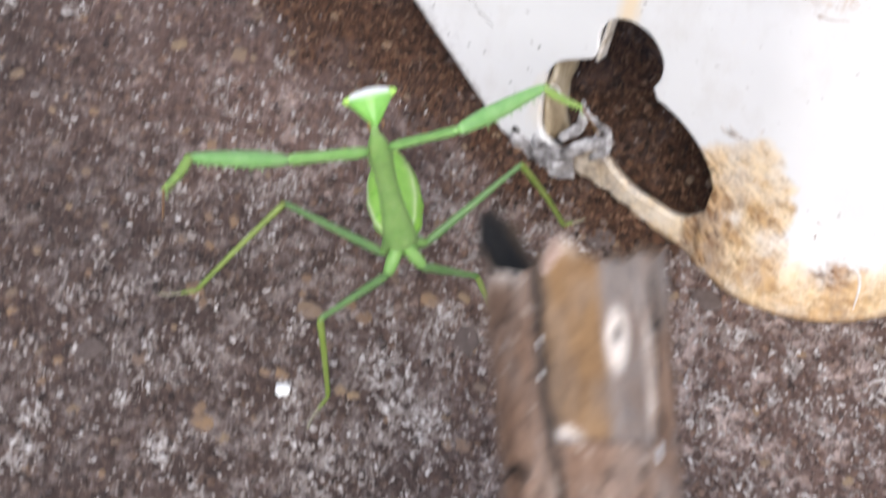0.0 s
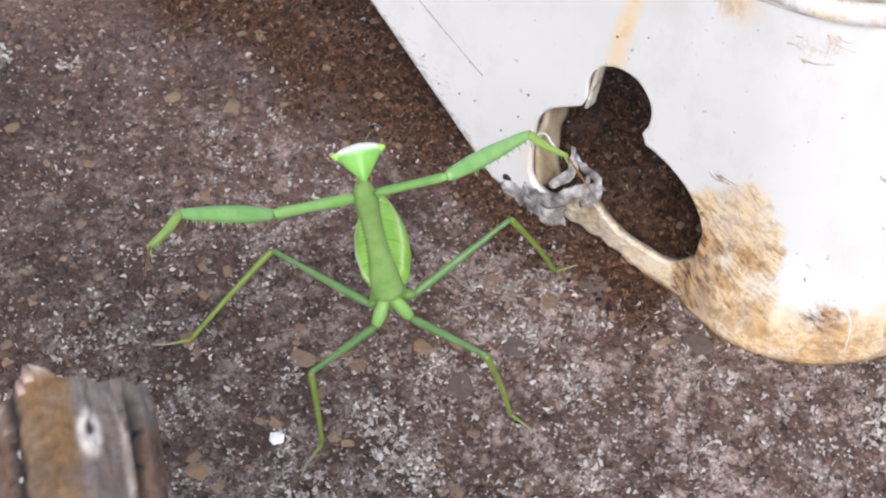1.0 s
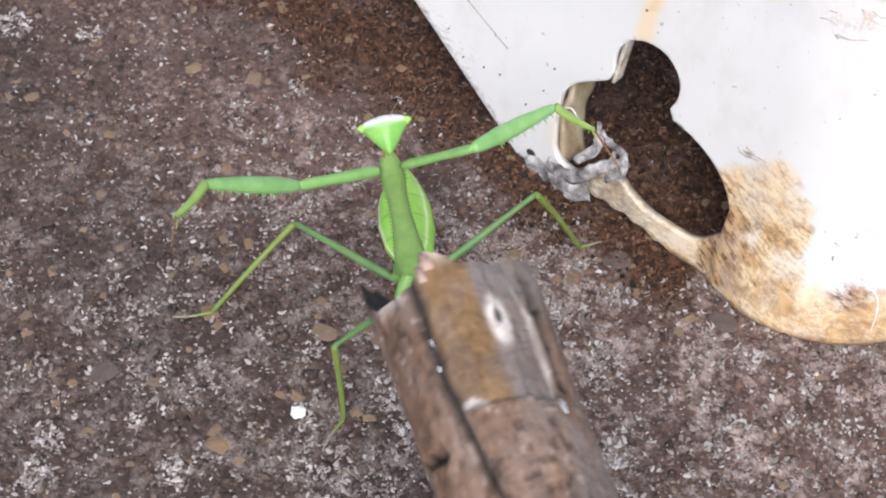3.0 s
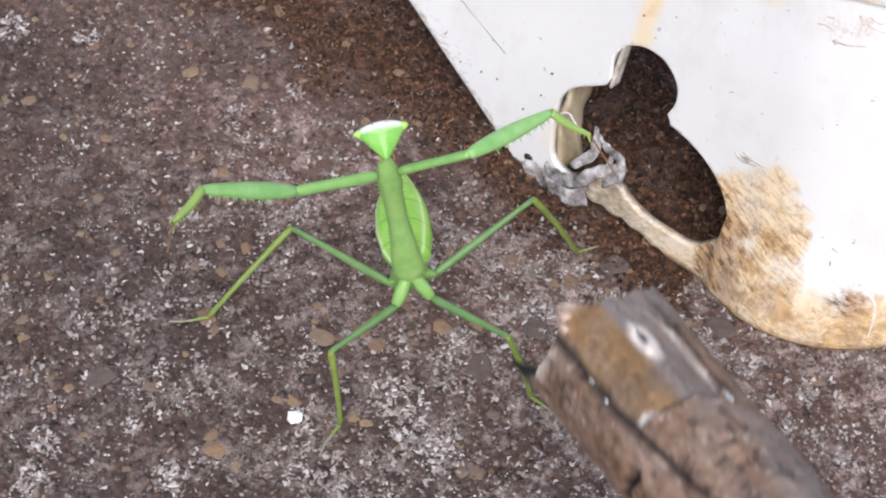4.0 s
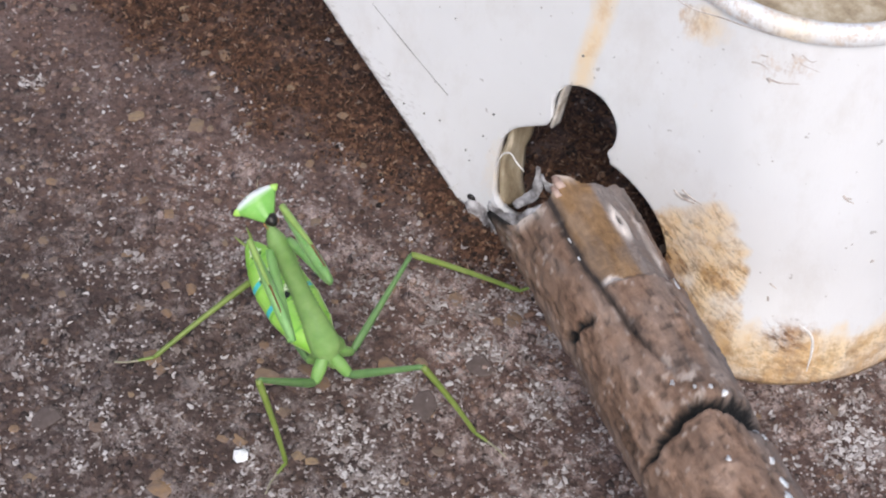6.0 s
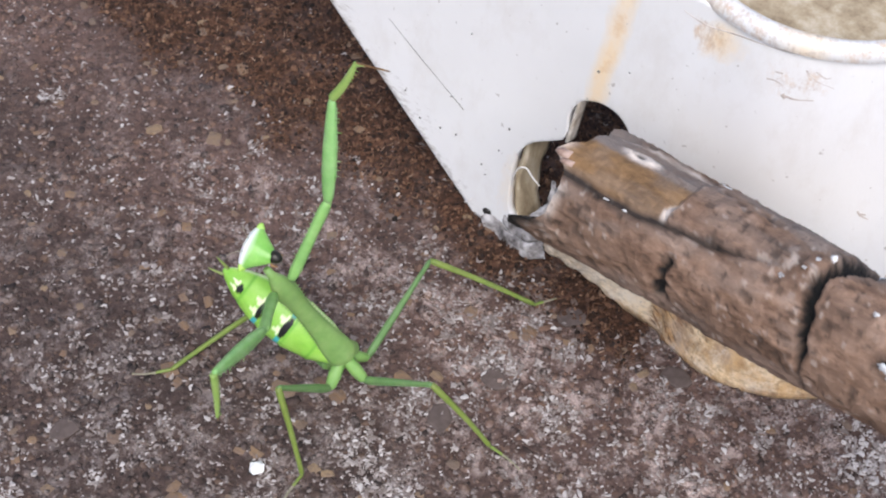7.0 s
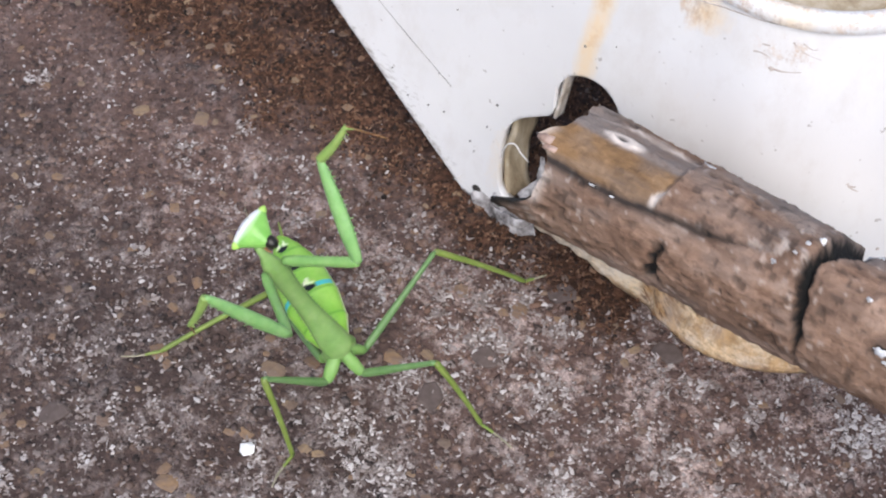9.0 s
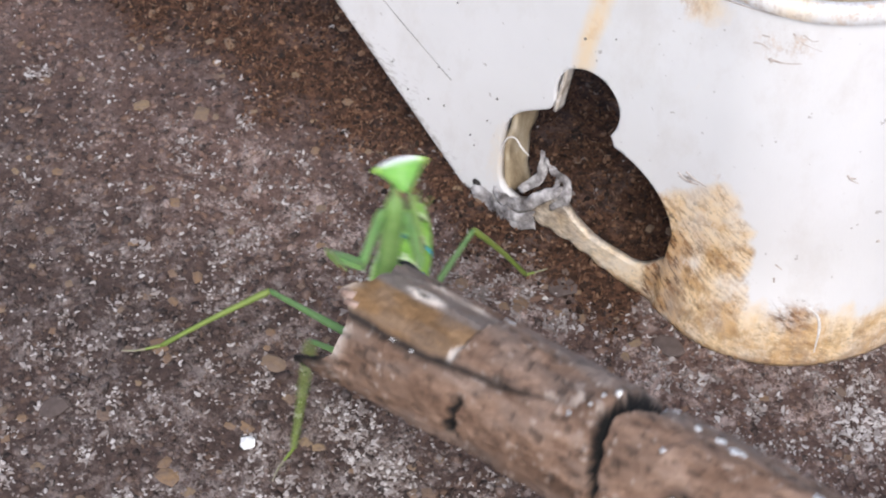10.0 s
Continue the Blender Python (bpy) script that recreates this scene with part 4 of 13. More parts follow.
        stain = 0.75 * np.exp(-((((deg - 62) * 0.15) / 1.9) ** 2 + ((z - 52.0) / 2.4) ** 2) ** 2) * step(0.35, 0.5, fractal(u, z, 1.5, 140, 3) + 0.1)
        # shade of cracks, pits and seams painted in; also a spot and the tip
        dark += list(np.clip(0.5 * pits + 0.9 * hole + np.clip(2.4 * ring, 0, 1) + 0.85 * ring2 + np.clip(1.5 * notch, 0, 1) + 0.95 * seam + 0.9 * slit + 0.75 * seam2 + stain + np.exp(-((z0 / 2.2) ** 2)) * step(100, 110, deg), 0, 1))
        ash += list(np.clip(0.75 * step(0.3, 0.6, fractal(u, z * 0.5, 5, 99, 3)) * step(-120, -55, deg) * step(20, -30, deg) + in_patch * (1 - tan) + 0.3 * step(0.5, 0.66, fractal(u, z * 0.4, 4, 105, 3)), 0, 1))
    faces = []
    n = len(zs)
    for j in range(n - 1):
        for k in range(sides):
            k2 = (k + 1) % sides
            faces.append([j * sides + k, j * sides + k2, (j + 1) * sides + k2, (j + 1) * sides + k])
    faces.append([(n - 1) * sides + k for k in range(sides)])
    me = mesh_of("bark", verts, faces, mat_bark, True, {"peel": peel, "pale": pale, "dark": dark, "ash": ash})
    part("bark", me, stick)
    # the broken end: a rough face, black painted into its hollow as shade
    ev, ef, ed, ep = [], [], [], []
    first = np.array(verts[:sides]) / MM
    rings = 9
    for q in range(rings):
        k = 1 - q / (rings - 1) * 0.97
        for i, p in enumerate(phi):
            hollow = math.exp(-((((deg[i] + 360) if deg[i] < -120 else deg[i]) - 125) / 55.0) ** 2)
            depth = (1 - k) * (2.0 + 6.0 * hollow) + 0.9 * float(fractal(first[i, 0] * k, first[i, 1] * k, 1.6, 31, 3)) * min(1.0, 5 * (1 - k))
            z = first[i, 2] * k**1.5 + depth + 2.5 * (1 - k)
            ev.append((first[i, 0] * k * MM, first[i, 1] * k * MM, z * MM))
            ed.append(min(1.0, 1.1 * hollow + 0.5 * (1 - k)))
            ep.append(max(0.0, 0.15 * (1 - hollow) * k))
    for q in range(rings - 1):
        for i in range(sides):
            i2 = (i + 1) % sides
            ef.append([q * sides + i2, q * sides + i, (q + 1) * sides + i, (q + 1) * sides + i2])
    ef.append([(rings - 1) * sides + i for i in range(sides)][::-1])
    zero = [0.0] * len(ev)
    part("broken_end", mesh_of("broken_end", ev, ef, mat_bark, True, {"peel": [1.0] * len(ev), "pale": ep, "dark": ed, "ash": zero}), stick, "splintered pale wood round a hollow with its shade painted black")
    for a, z, h in ((36, 1.5, 1.0), (42, 2.6, 0.7)):
        v, f = tube([(-1.3, 0.7 * h, 0.5, 0, 0), (0.2, 0.6 * h, 0.4, 0.1, 0), (0.9 * h, 0.25, 0.15, 0.2, 0)], 7)
        rad = 8.5
        m = Matrix.Translation((rad * math.cos(radians(a)) * MM, rad * math.sin(radians(a)) * MM, (z - 0.6) * MM)) @ pose(0, 0, 0, 0, 0, a + 90) @ pose(0, 0, 0, 170, 0, 0)
        part("splinter", mesh_of("splinter", v, f, mat_chip), stick, "pale pinkish splinter", m)

    # thin crusty flecks that lie on the bark
    grid = np.array(radii)

    def surface(angle, z):
        row = min(range(len(zs)), key=lambda k: abs(zs[k] - z))
        return float(grid[row, int(round((angle % 360) / 360 * sides)) % sides])

    for seed, (a, z, wide, tall) in enumerate(((-22, 44.0, 0.8, 1.7), (-10, 48.4, 0.5, 0.6), (-9, 51.6, 0.7, 1.0), (-3, 54.0, 0.9, 1.6), (1, 64.7, 0.8, 1.3), (70, 53.4, 0.8, 2.3), (64, 51.0, 0.6, 1.0), (-25, 20.2, 0.6, 1.0), (38, 34.9, 0.4, 0.6), (-1, 38.3, 0.35, 0.5), (10, 37.2, 0.35, 0.45), (23, 36.6, 0.3, 0.4), (54, 9.5, 0.2, 0.6), (55, 12.6, 0.2, 0.4), (30, 47.0, 0.35, 0.5), (44, 57.0, 0.4, 0.6))):
        r = np.random.RandomState(300 + seed)
        rough = 1 + r.uniform(-0.4, 0.3, 14)
        v, f = [], []
        for share, lift in ((1.0, -0.25), (0.75, 0.1), (0.35, 0.16)):
            for k in range(14):
                w = 2 * math.pi * k / 14
                dz, da = share * rough[k] * tall * math.sin(w), share * rough[k] * wide * math.cos(w) / 8.6
                rad = surface(a + math.degrees(da), z + dz) + lift
                v.append((rad * math.cos(radians(a) + da) * MM, rad * math.sin(radians(a) + da) * MM, (z + dz) * MM))
        for q in range(2):
            for k in range(14):
                k2 = (k + 1) % 14
                f.append([q * 14 + k, q * 14 + k2, (q + 1) * 14 + k2, (q + 1) * 14 + k])
        f.append([28 + k for k in range(14)])
        part("fleck", mesh_of("fleck", v, f, mat_fleck), stick, "white crusty fleck")
    return stick


stick = build_stick()


# ---- the mantis ----
HOME = Vector((-0.010, -0.020, 0.0))
HEAD = 0.825 * MM


def bone(ax, ay, az, bx, by, bz, hx, hy, hz):
    """The pose, in the mantis's space, of a part that runs from a to b, with its x side turned to the hint; millimetres."""
    a, z = Vector((ax, ay, az)) * MM - HOME, (Vector((bx, by, bz)) - Vector((ax, ay, az))).normalized()
    h = Vector((hx, hy, hz))
    x = (h - z * h.dot(z)).normalized()
    y = z.cross(x)
    return Matrix(((x[0], y[0], z[0], a[0]), (x[1], y[1], z[1], a[1]), (x[2], y[2], z[2], a[2]), (0, 0, 0, 1)))


def limb(length, stops, sides=12, flat=1.0, bend=0.0):
    """Rings of a limb: stops of (share of the length, radius)."""
    out = []
    for i in range(25):
        k = i / 24
        r = float(np.interp(k, [s for s, _ in stops], [r for _, r in stops]))
        out.append((k * length, r, r * flat, bend * math.sin(math.pi * k), 0.0))
    return tube(out, sides)


def build_mantis():
    mantis = new("mantis")
    mantis.location = HOME
    tagged(mantis, "bright green praying mantis nymph rearing on the concrete, forelegs raised", "mantis")
    bits = {}

    # prothorax: a long keeled shield, narrow, with a fine toothed edge
    rings = []
    for i in range(29):
        k = i / 28
        w = float(np.interp(k, [0, 0.12, 0.3, 0.5, 0.7, 0.84, 0.94, 1], [2.3, 2.15, 1.65, 1.35, 1.4, 1.7, 1.4, 1.0]))
        rings.append((k * 20.0, w, 0.72 * w + 0.1, 0, 0.25 * math.sin(math.pi * k)))
    rings = [(-3.4, 0.45, 0.4, 0, 0), (-2.8, 0.85, 0.7, 0, 0), (-1.4, 1.25, 1.0, 0, 0)] + rings + [(20.8, 0.62, 0.6, 0, 0), (22.4, 0.5, 0.5, 0, 0)]
    teeth = [spine(sx * float(np.interp(k, [0, 0.12, 0.3, 0.5, 0.7, 0.84, 0.94, 1], [2.3, 2.15, 1.65, 1.35, 1.4, 1.7, 1.4, 1.0])), 0, k * 20, sx * 0.3, 0, 0.1, 0.12) for k in np.linspace(0.2, 0.92, 22) for sx in (-1, 1)]
    v, f = join(tube(rings, 16), *teeth)
    bits["prothorax"] = part("prothorax", mesh_of("prothorax", v, f, mat_pronotum), mantis, "dull green long prothorax")

    v, f = tube([(-4.6, 0.35, 0.35, 0, 0), (-3.8, 0.8, 0.8, 0, 0), (-2, 2.0, 1.4, 0, 0), (0, 2.75, 1.55, 0, 0), (1.4, 2.6, 1.45, 0, 0), (2.6, 2.1, 1.3, 0, 0), (3.6, 1.3, 1.0, 0, 0), (4.4, 0.5, 0.5, 0, 0)], 16)
    bits["thorax"] = part("thorax", mesh_of("thorax", v, f, mat_pronotum), mantis, "green thorax that carries the walking legs")

    # abdomen: seven rings that overlap, bands of black and blue on one side
    rings, sides = [], 44
    for i in range(141):
        k = i / 140
        w = float(np.interp(k, [0, 0.05, 0.2, 0.42, 0.65, 0.85, 0.95, 1], [1.4, 2.2, 3.55, 4.15, 3.75, 2.3, 1.15, 0.25]))
        seg = (k * 5.0) % 1.0
        w *= 1 + 0.04 * (seg - 0.5)
        rings.append((k * 21.0, w, w * 0.74, 0, 0.5 * math.sin(math.pi * k)))
    v, f = tube(rings, sides)
    seam, edge, blue, black = [], [], [], []
    for i in range(141):
        k = i / 140
        seg = (k * 5.0) % 1.0
        number = int(k * 5.0)
        for q in range(sides):
            a = math.degrees(2 * math.pi * q / sides)
            shift = abs((a - 90 + 180) % 360 - 180)
            wide = 20 if number == 4 else 31
            banded = number in (2, 3, 4)
            lens = abs(seg - 0.17) < 0.125 * (1 - 0.75 * (shift / wide) ** 2) and shift < wide
            black.append(1.0 if banded and lens else 0.0)
            blue.append(1.0 if number in (2, 3) and abs(seg - 0.18) < 0.09 and wide - 6 <= shift < 80 and not lens else 0.0)
            seam.append(0.6 * math.exp(-((min(seg, 1 - seg) / 0.055) ** 2)))
            # a pale line along each flank and two pale wedges behind each band
            wedge = banded and 0.27 < seg < 0.6 and abs(shift - 14) < 13 * (1 - (seg - 0.27) / 0.33)
            flank = 0.9 * math.exp(-((min(abs(a), abs(a - 180), abs(a - 360)) / 7) ** 2))
            belly = 0.55 * math.exp(-(((180 - shift - 32) / 5) ** 2)) * float(step(0.02, 0.12, k))
            edge.append(1.0 if wedge else max(flank, belly))
    abdomen = part("abdomen", mesh_of("abdomen", v, f, mat_abdomen, True, {"seam": seam, "edge": edge, "blue": blue, "black": black}), mantis, "glossy bright green segmented abdomen with black and blue bands")
    for sx in (-1, 1):
        v, f = curve_tube([(sx * 0.4, 0.2, 20.0), (sx * 0.8, 0.3, 21.4), (sx * 1.1, 0.4, 22.8)], [0.28, 0.22, 0.06], 7)
        part("cercus", mesh_of("cercus", v, f, mat_shin), abdomen, "short tail feeler")
    bits["abdomen"] = abdomen

    # head: a wide triangle that narrows to the mouth
    verts, faces, crown = [], [], []
    nu, nv = 32, 20
    for j in range(nv + 1):
        th = math.pi * j / nv
        for i in range(nu):
            ph = 2 * math.pi * i / nu
            x, y, z = math.sin(th) * math.cos(ph), math.sin(th) * math.sin(ph), math.cos(th)
            px = 4.0 * math.copysign(abs(x) ** 0.85, x)
            low = 4.7 * max(0.12, 1 - (abs(px) / 4.3) ** 1.05)
            pz = 1.9 * z**0.8 * (1 - 0.3 * (px / 4.0) ** 2) if z > 0 else low * z
            thin = 2.0 * (1 - 0.35 * abs(px) / 3.9) * (1 - 0.25 * max(0.0, -z))
            verts.append((px * HEAD, thin * y * HEAD, (pz + 0.12 * (px / 3.8) ** 2 * 3.0) * HEAD))
            crown.append(float(step(-0.12, 0.2, z)) * float(step(3.9, 2.9, abs(px))))
    for j in range(nv):
        for i in range(nu):
            i2 = (i + 1) % nu
            faces.append([j * nu + i, (j + 1) * nu + i, (j + 1) * nu + i2, j * nu + i2])
    head = part("head", mesh_of("head", verts, faces, mat_head, True, {"crown": crown}), mantis, "bright green triangular head with a pale crown")
    for sx in (-1, 1):
        rings = [(-1.6, 0.35, 0.4, 0, 0), (-1.1, 0.85, 1.0, 0, 0), (-0.4, 0.98, 1.15, 0, 0), (0.4, 0.85, 1.0, 0, 0), (0.9, 0.6, 0.7, 0, 0), (1.25, 0.3, 0.34, 0, 0), (1.4, 0.06, 0.08, 0, 0)]
        v, f = tube([tuple(0.68 * q for q in ring) for ring in rings], 14)
        part("eye", mesh_of("eye", v, f, mat_eye), head, "pale yellow-green compound eye", pose(sx * 3.25 * HEAD, 0, 0.5 * HEAD, 0, sx * 78, 0))
        v, f = curve_tube([(sx * 0.7, -0.9, 0.6), (sx * 1.2, -1.6, 1.2), (sx * 1.8, -1.6, 2.0), (sx * 2.6, -1.2, 2.7)], [0.06, 0.045, 0.03, 0.02], 6)
        part("antenna", mesh_of("antenna", v, f, mat_foot), head, "hair-thin pale antenna")
    v, f = tube([(-1.0, 0.3, 0.3, 0, 0), (-0.6, 0.7, 0.7, 0, 0), (0.1, 0.95, 0.9, 0, 0), (0.8, 0.75, 0.75, 0, 0), (1.2, 0.3, 0.3, 0, 0)], 12)
    bits["mouth"] = part("mouthparts", mesh_of("mouthparts", v, f, mat_mouth), head, "dark mouthparts", pose(0.25 * HEAD, 0, -3.9 * HEAD))
    for sx in (-1, 1):
        v, f = curve_tube([(sx * 0.5, 0.5, -2.4), (sx * 0.95, 0.7, -3.1), (sx * 0.8, 0.6, -3.9)], [0.2, 0.18, 0.06], 7)
        part("palp", mesh_of("palp", v, f, mat_tip), head, "small orange mouth feeler")
    bits["head"] = head

    def foreleg():
        coxa = limb(13.0, [(0, 0.6), (0.12, 0.82), (0.6, 0.72), (0.9, 0.8), (1, 0.55)], 12, 0.8)
        teeth = [spine(0.65, 0, z, 0.4, 0, 0.1, 0.1) for z in np.linspace(2, 11.5, 12)]
        out = [part("coxa", mesh_of("coxa", *join(coxa, *teeth), mat_fore), mantis)]
        femur = limb(14.8, [(0, 0.6), (0.06, 0.85), (0.3, 1.12), (0.55, 1.08), (0.85, 0.78), (0.95, 0.64), (1, 0.45)], 14, 0.7)
        teeth = [spine(float(np.interp(z, [3, 5, 13], [1.0, 1.1, 0.75])) - 0.15, 0.3 * (k % 2) - 0.15, z, 0.95 if k % 3 == 0 else 0.55, 0, 0.15, 0.13) for k, z in enumerate(np.linspace(4.2, 13.6, 15))]
        out.append(part("femur", mesh_of("femur", *join(femur, *teeth), mat_femur), mantis, "swollen spiny grasping femur"))
        tibia = limb(6.8, [(0, 0.62), (0.3, 0.62), (0.8, 0.42), (1, 0.3)], 10, 0.75, 0.25)
        teeth = [spine(0.5, 0, z, 0.5, 0, 0.1, 0.09) for z in np.linspace(1.0, 6.0, 9)] + [spine(0.2, 0, 6.5, 0.9, 0, 0.9, 0.2)]
        out.append(part("tibia", mesh_of("tibia", *join(tibia, *teeth), mat_fore_shin), mantis, "hooked yellow-green tibia"))
        tarsus = join(*[limb_at(z, 1.5, 0.17 - 0.015 * k) for k, z in enumerate((0, 1.45, 2.9, 4.2, 5.4))])
        out.append(part("tarsus", mesh_of("tarsus", *tarsus, mat_tip), mantis, "thin orange-brown tarsus"))
        return out

    def limb_at(z, length, r):
        v, f = tube([(z, r * 0.6, r * 0.6, 0, 0), (z + length * 0.15, r, r, 0, 0), (z + length * 0.85, r * 0.95, r * 0.95, 0, 0), (z + length, r * 0.6, r * 0.6, 0, 0)], 8)
        return v, f

    def walking_leg(thigh, shin, foot, bow):
        out = [part("coxa", mesh_of("coxa", *limb(4.2, [(0, 0.9), (0.5, 1.0), (0.9, 0.8), (1, 0.5)], 12, 0.85), mat_green), mantis)]
        femur = limb(thigh, [(0, 0.5), (0.08, 0.7), (0.3, 0.68), (0.7, 0.5), (0.93, 0.42), (0.98, 0.52), (1, 0.32)], 12, 0.85)
        out.append(part("femur", mesh_of("femur", *femur, mat_leg), mantis))
        tibia = limb(shin, [(0, 0.4), (0.05, 0.52), (0.3, 0.44), (0.8, 0.36), (0.97, 0.38), (1, 0.25)], 10, 1.0, 0.35)
        hairs = [spine(0.3, 0.0, z, 0.3, 0.15 * (-1) ** k, 0.25, 0.06) for k, z in enumerate(np.linspace(2, shin - 1, 12))]
        out.append(part("tibia", mesh_of("tibia", *join(tibia, *hairs), mat_shin), mantis))
        heel = limb(foot * 0.42, [(0, 0.22), (0.1, 0.27), (0.85, 0.22), (1, 0.15)], 8, 1.0, 0.05)
        tarsus = part("tarsus", mesh_of("tarsus", *heel, mat_shin), mantis)
        joints = [(0.40, 0.24, 0.21), (0.62, 0.17, 0.19), (0.77, 0.23, 0.16)]
        tips = join(*[curve_tube([(0, bow * foot * (z - 0.4) * (z - 0.4), z * foot), (0, bow * foot * (z + l - 0.4) * (z + l - 0.4), (z + l) * foot)], [r, r * 0.7], 8) for z, l, r in joints])
        part("foot_tip", mesh_of("foot_tip", *tips, mat_foot), tarsus, "pale thin jointed foot tip")
        out.append(tarsus)
        return out

    bits["FL"], bits["FR"] = foreleg(), foreleg()
    bits["ML"], bits["MR"] = walking_leg(13.3, 16.0, 5.6, -0.3), walking_leg(13.3, 15.4, 5.6, 0.2)
    bits["HL"], bits["HR"] = walking_leg(17.6, 18.5, 5.7, 0.3), walking_leg(17.6, 18.5, 3.6, 0.0)
    return bits


bits = build_mantis()


# ---- what moves ----
def held(ax, ay, az, zx, zy, zz, hx, hy, hz):
    """The stick's pose: its tip in millimetres, the way it runs, and the side on which its knot lies."""
    return Matrix.Translation(HOME) @ bone(ax, ay, az, ax + zx, ay + zy, az + zz, hx, hy, hz)


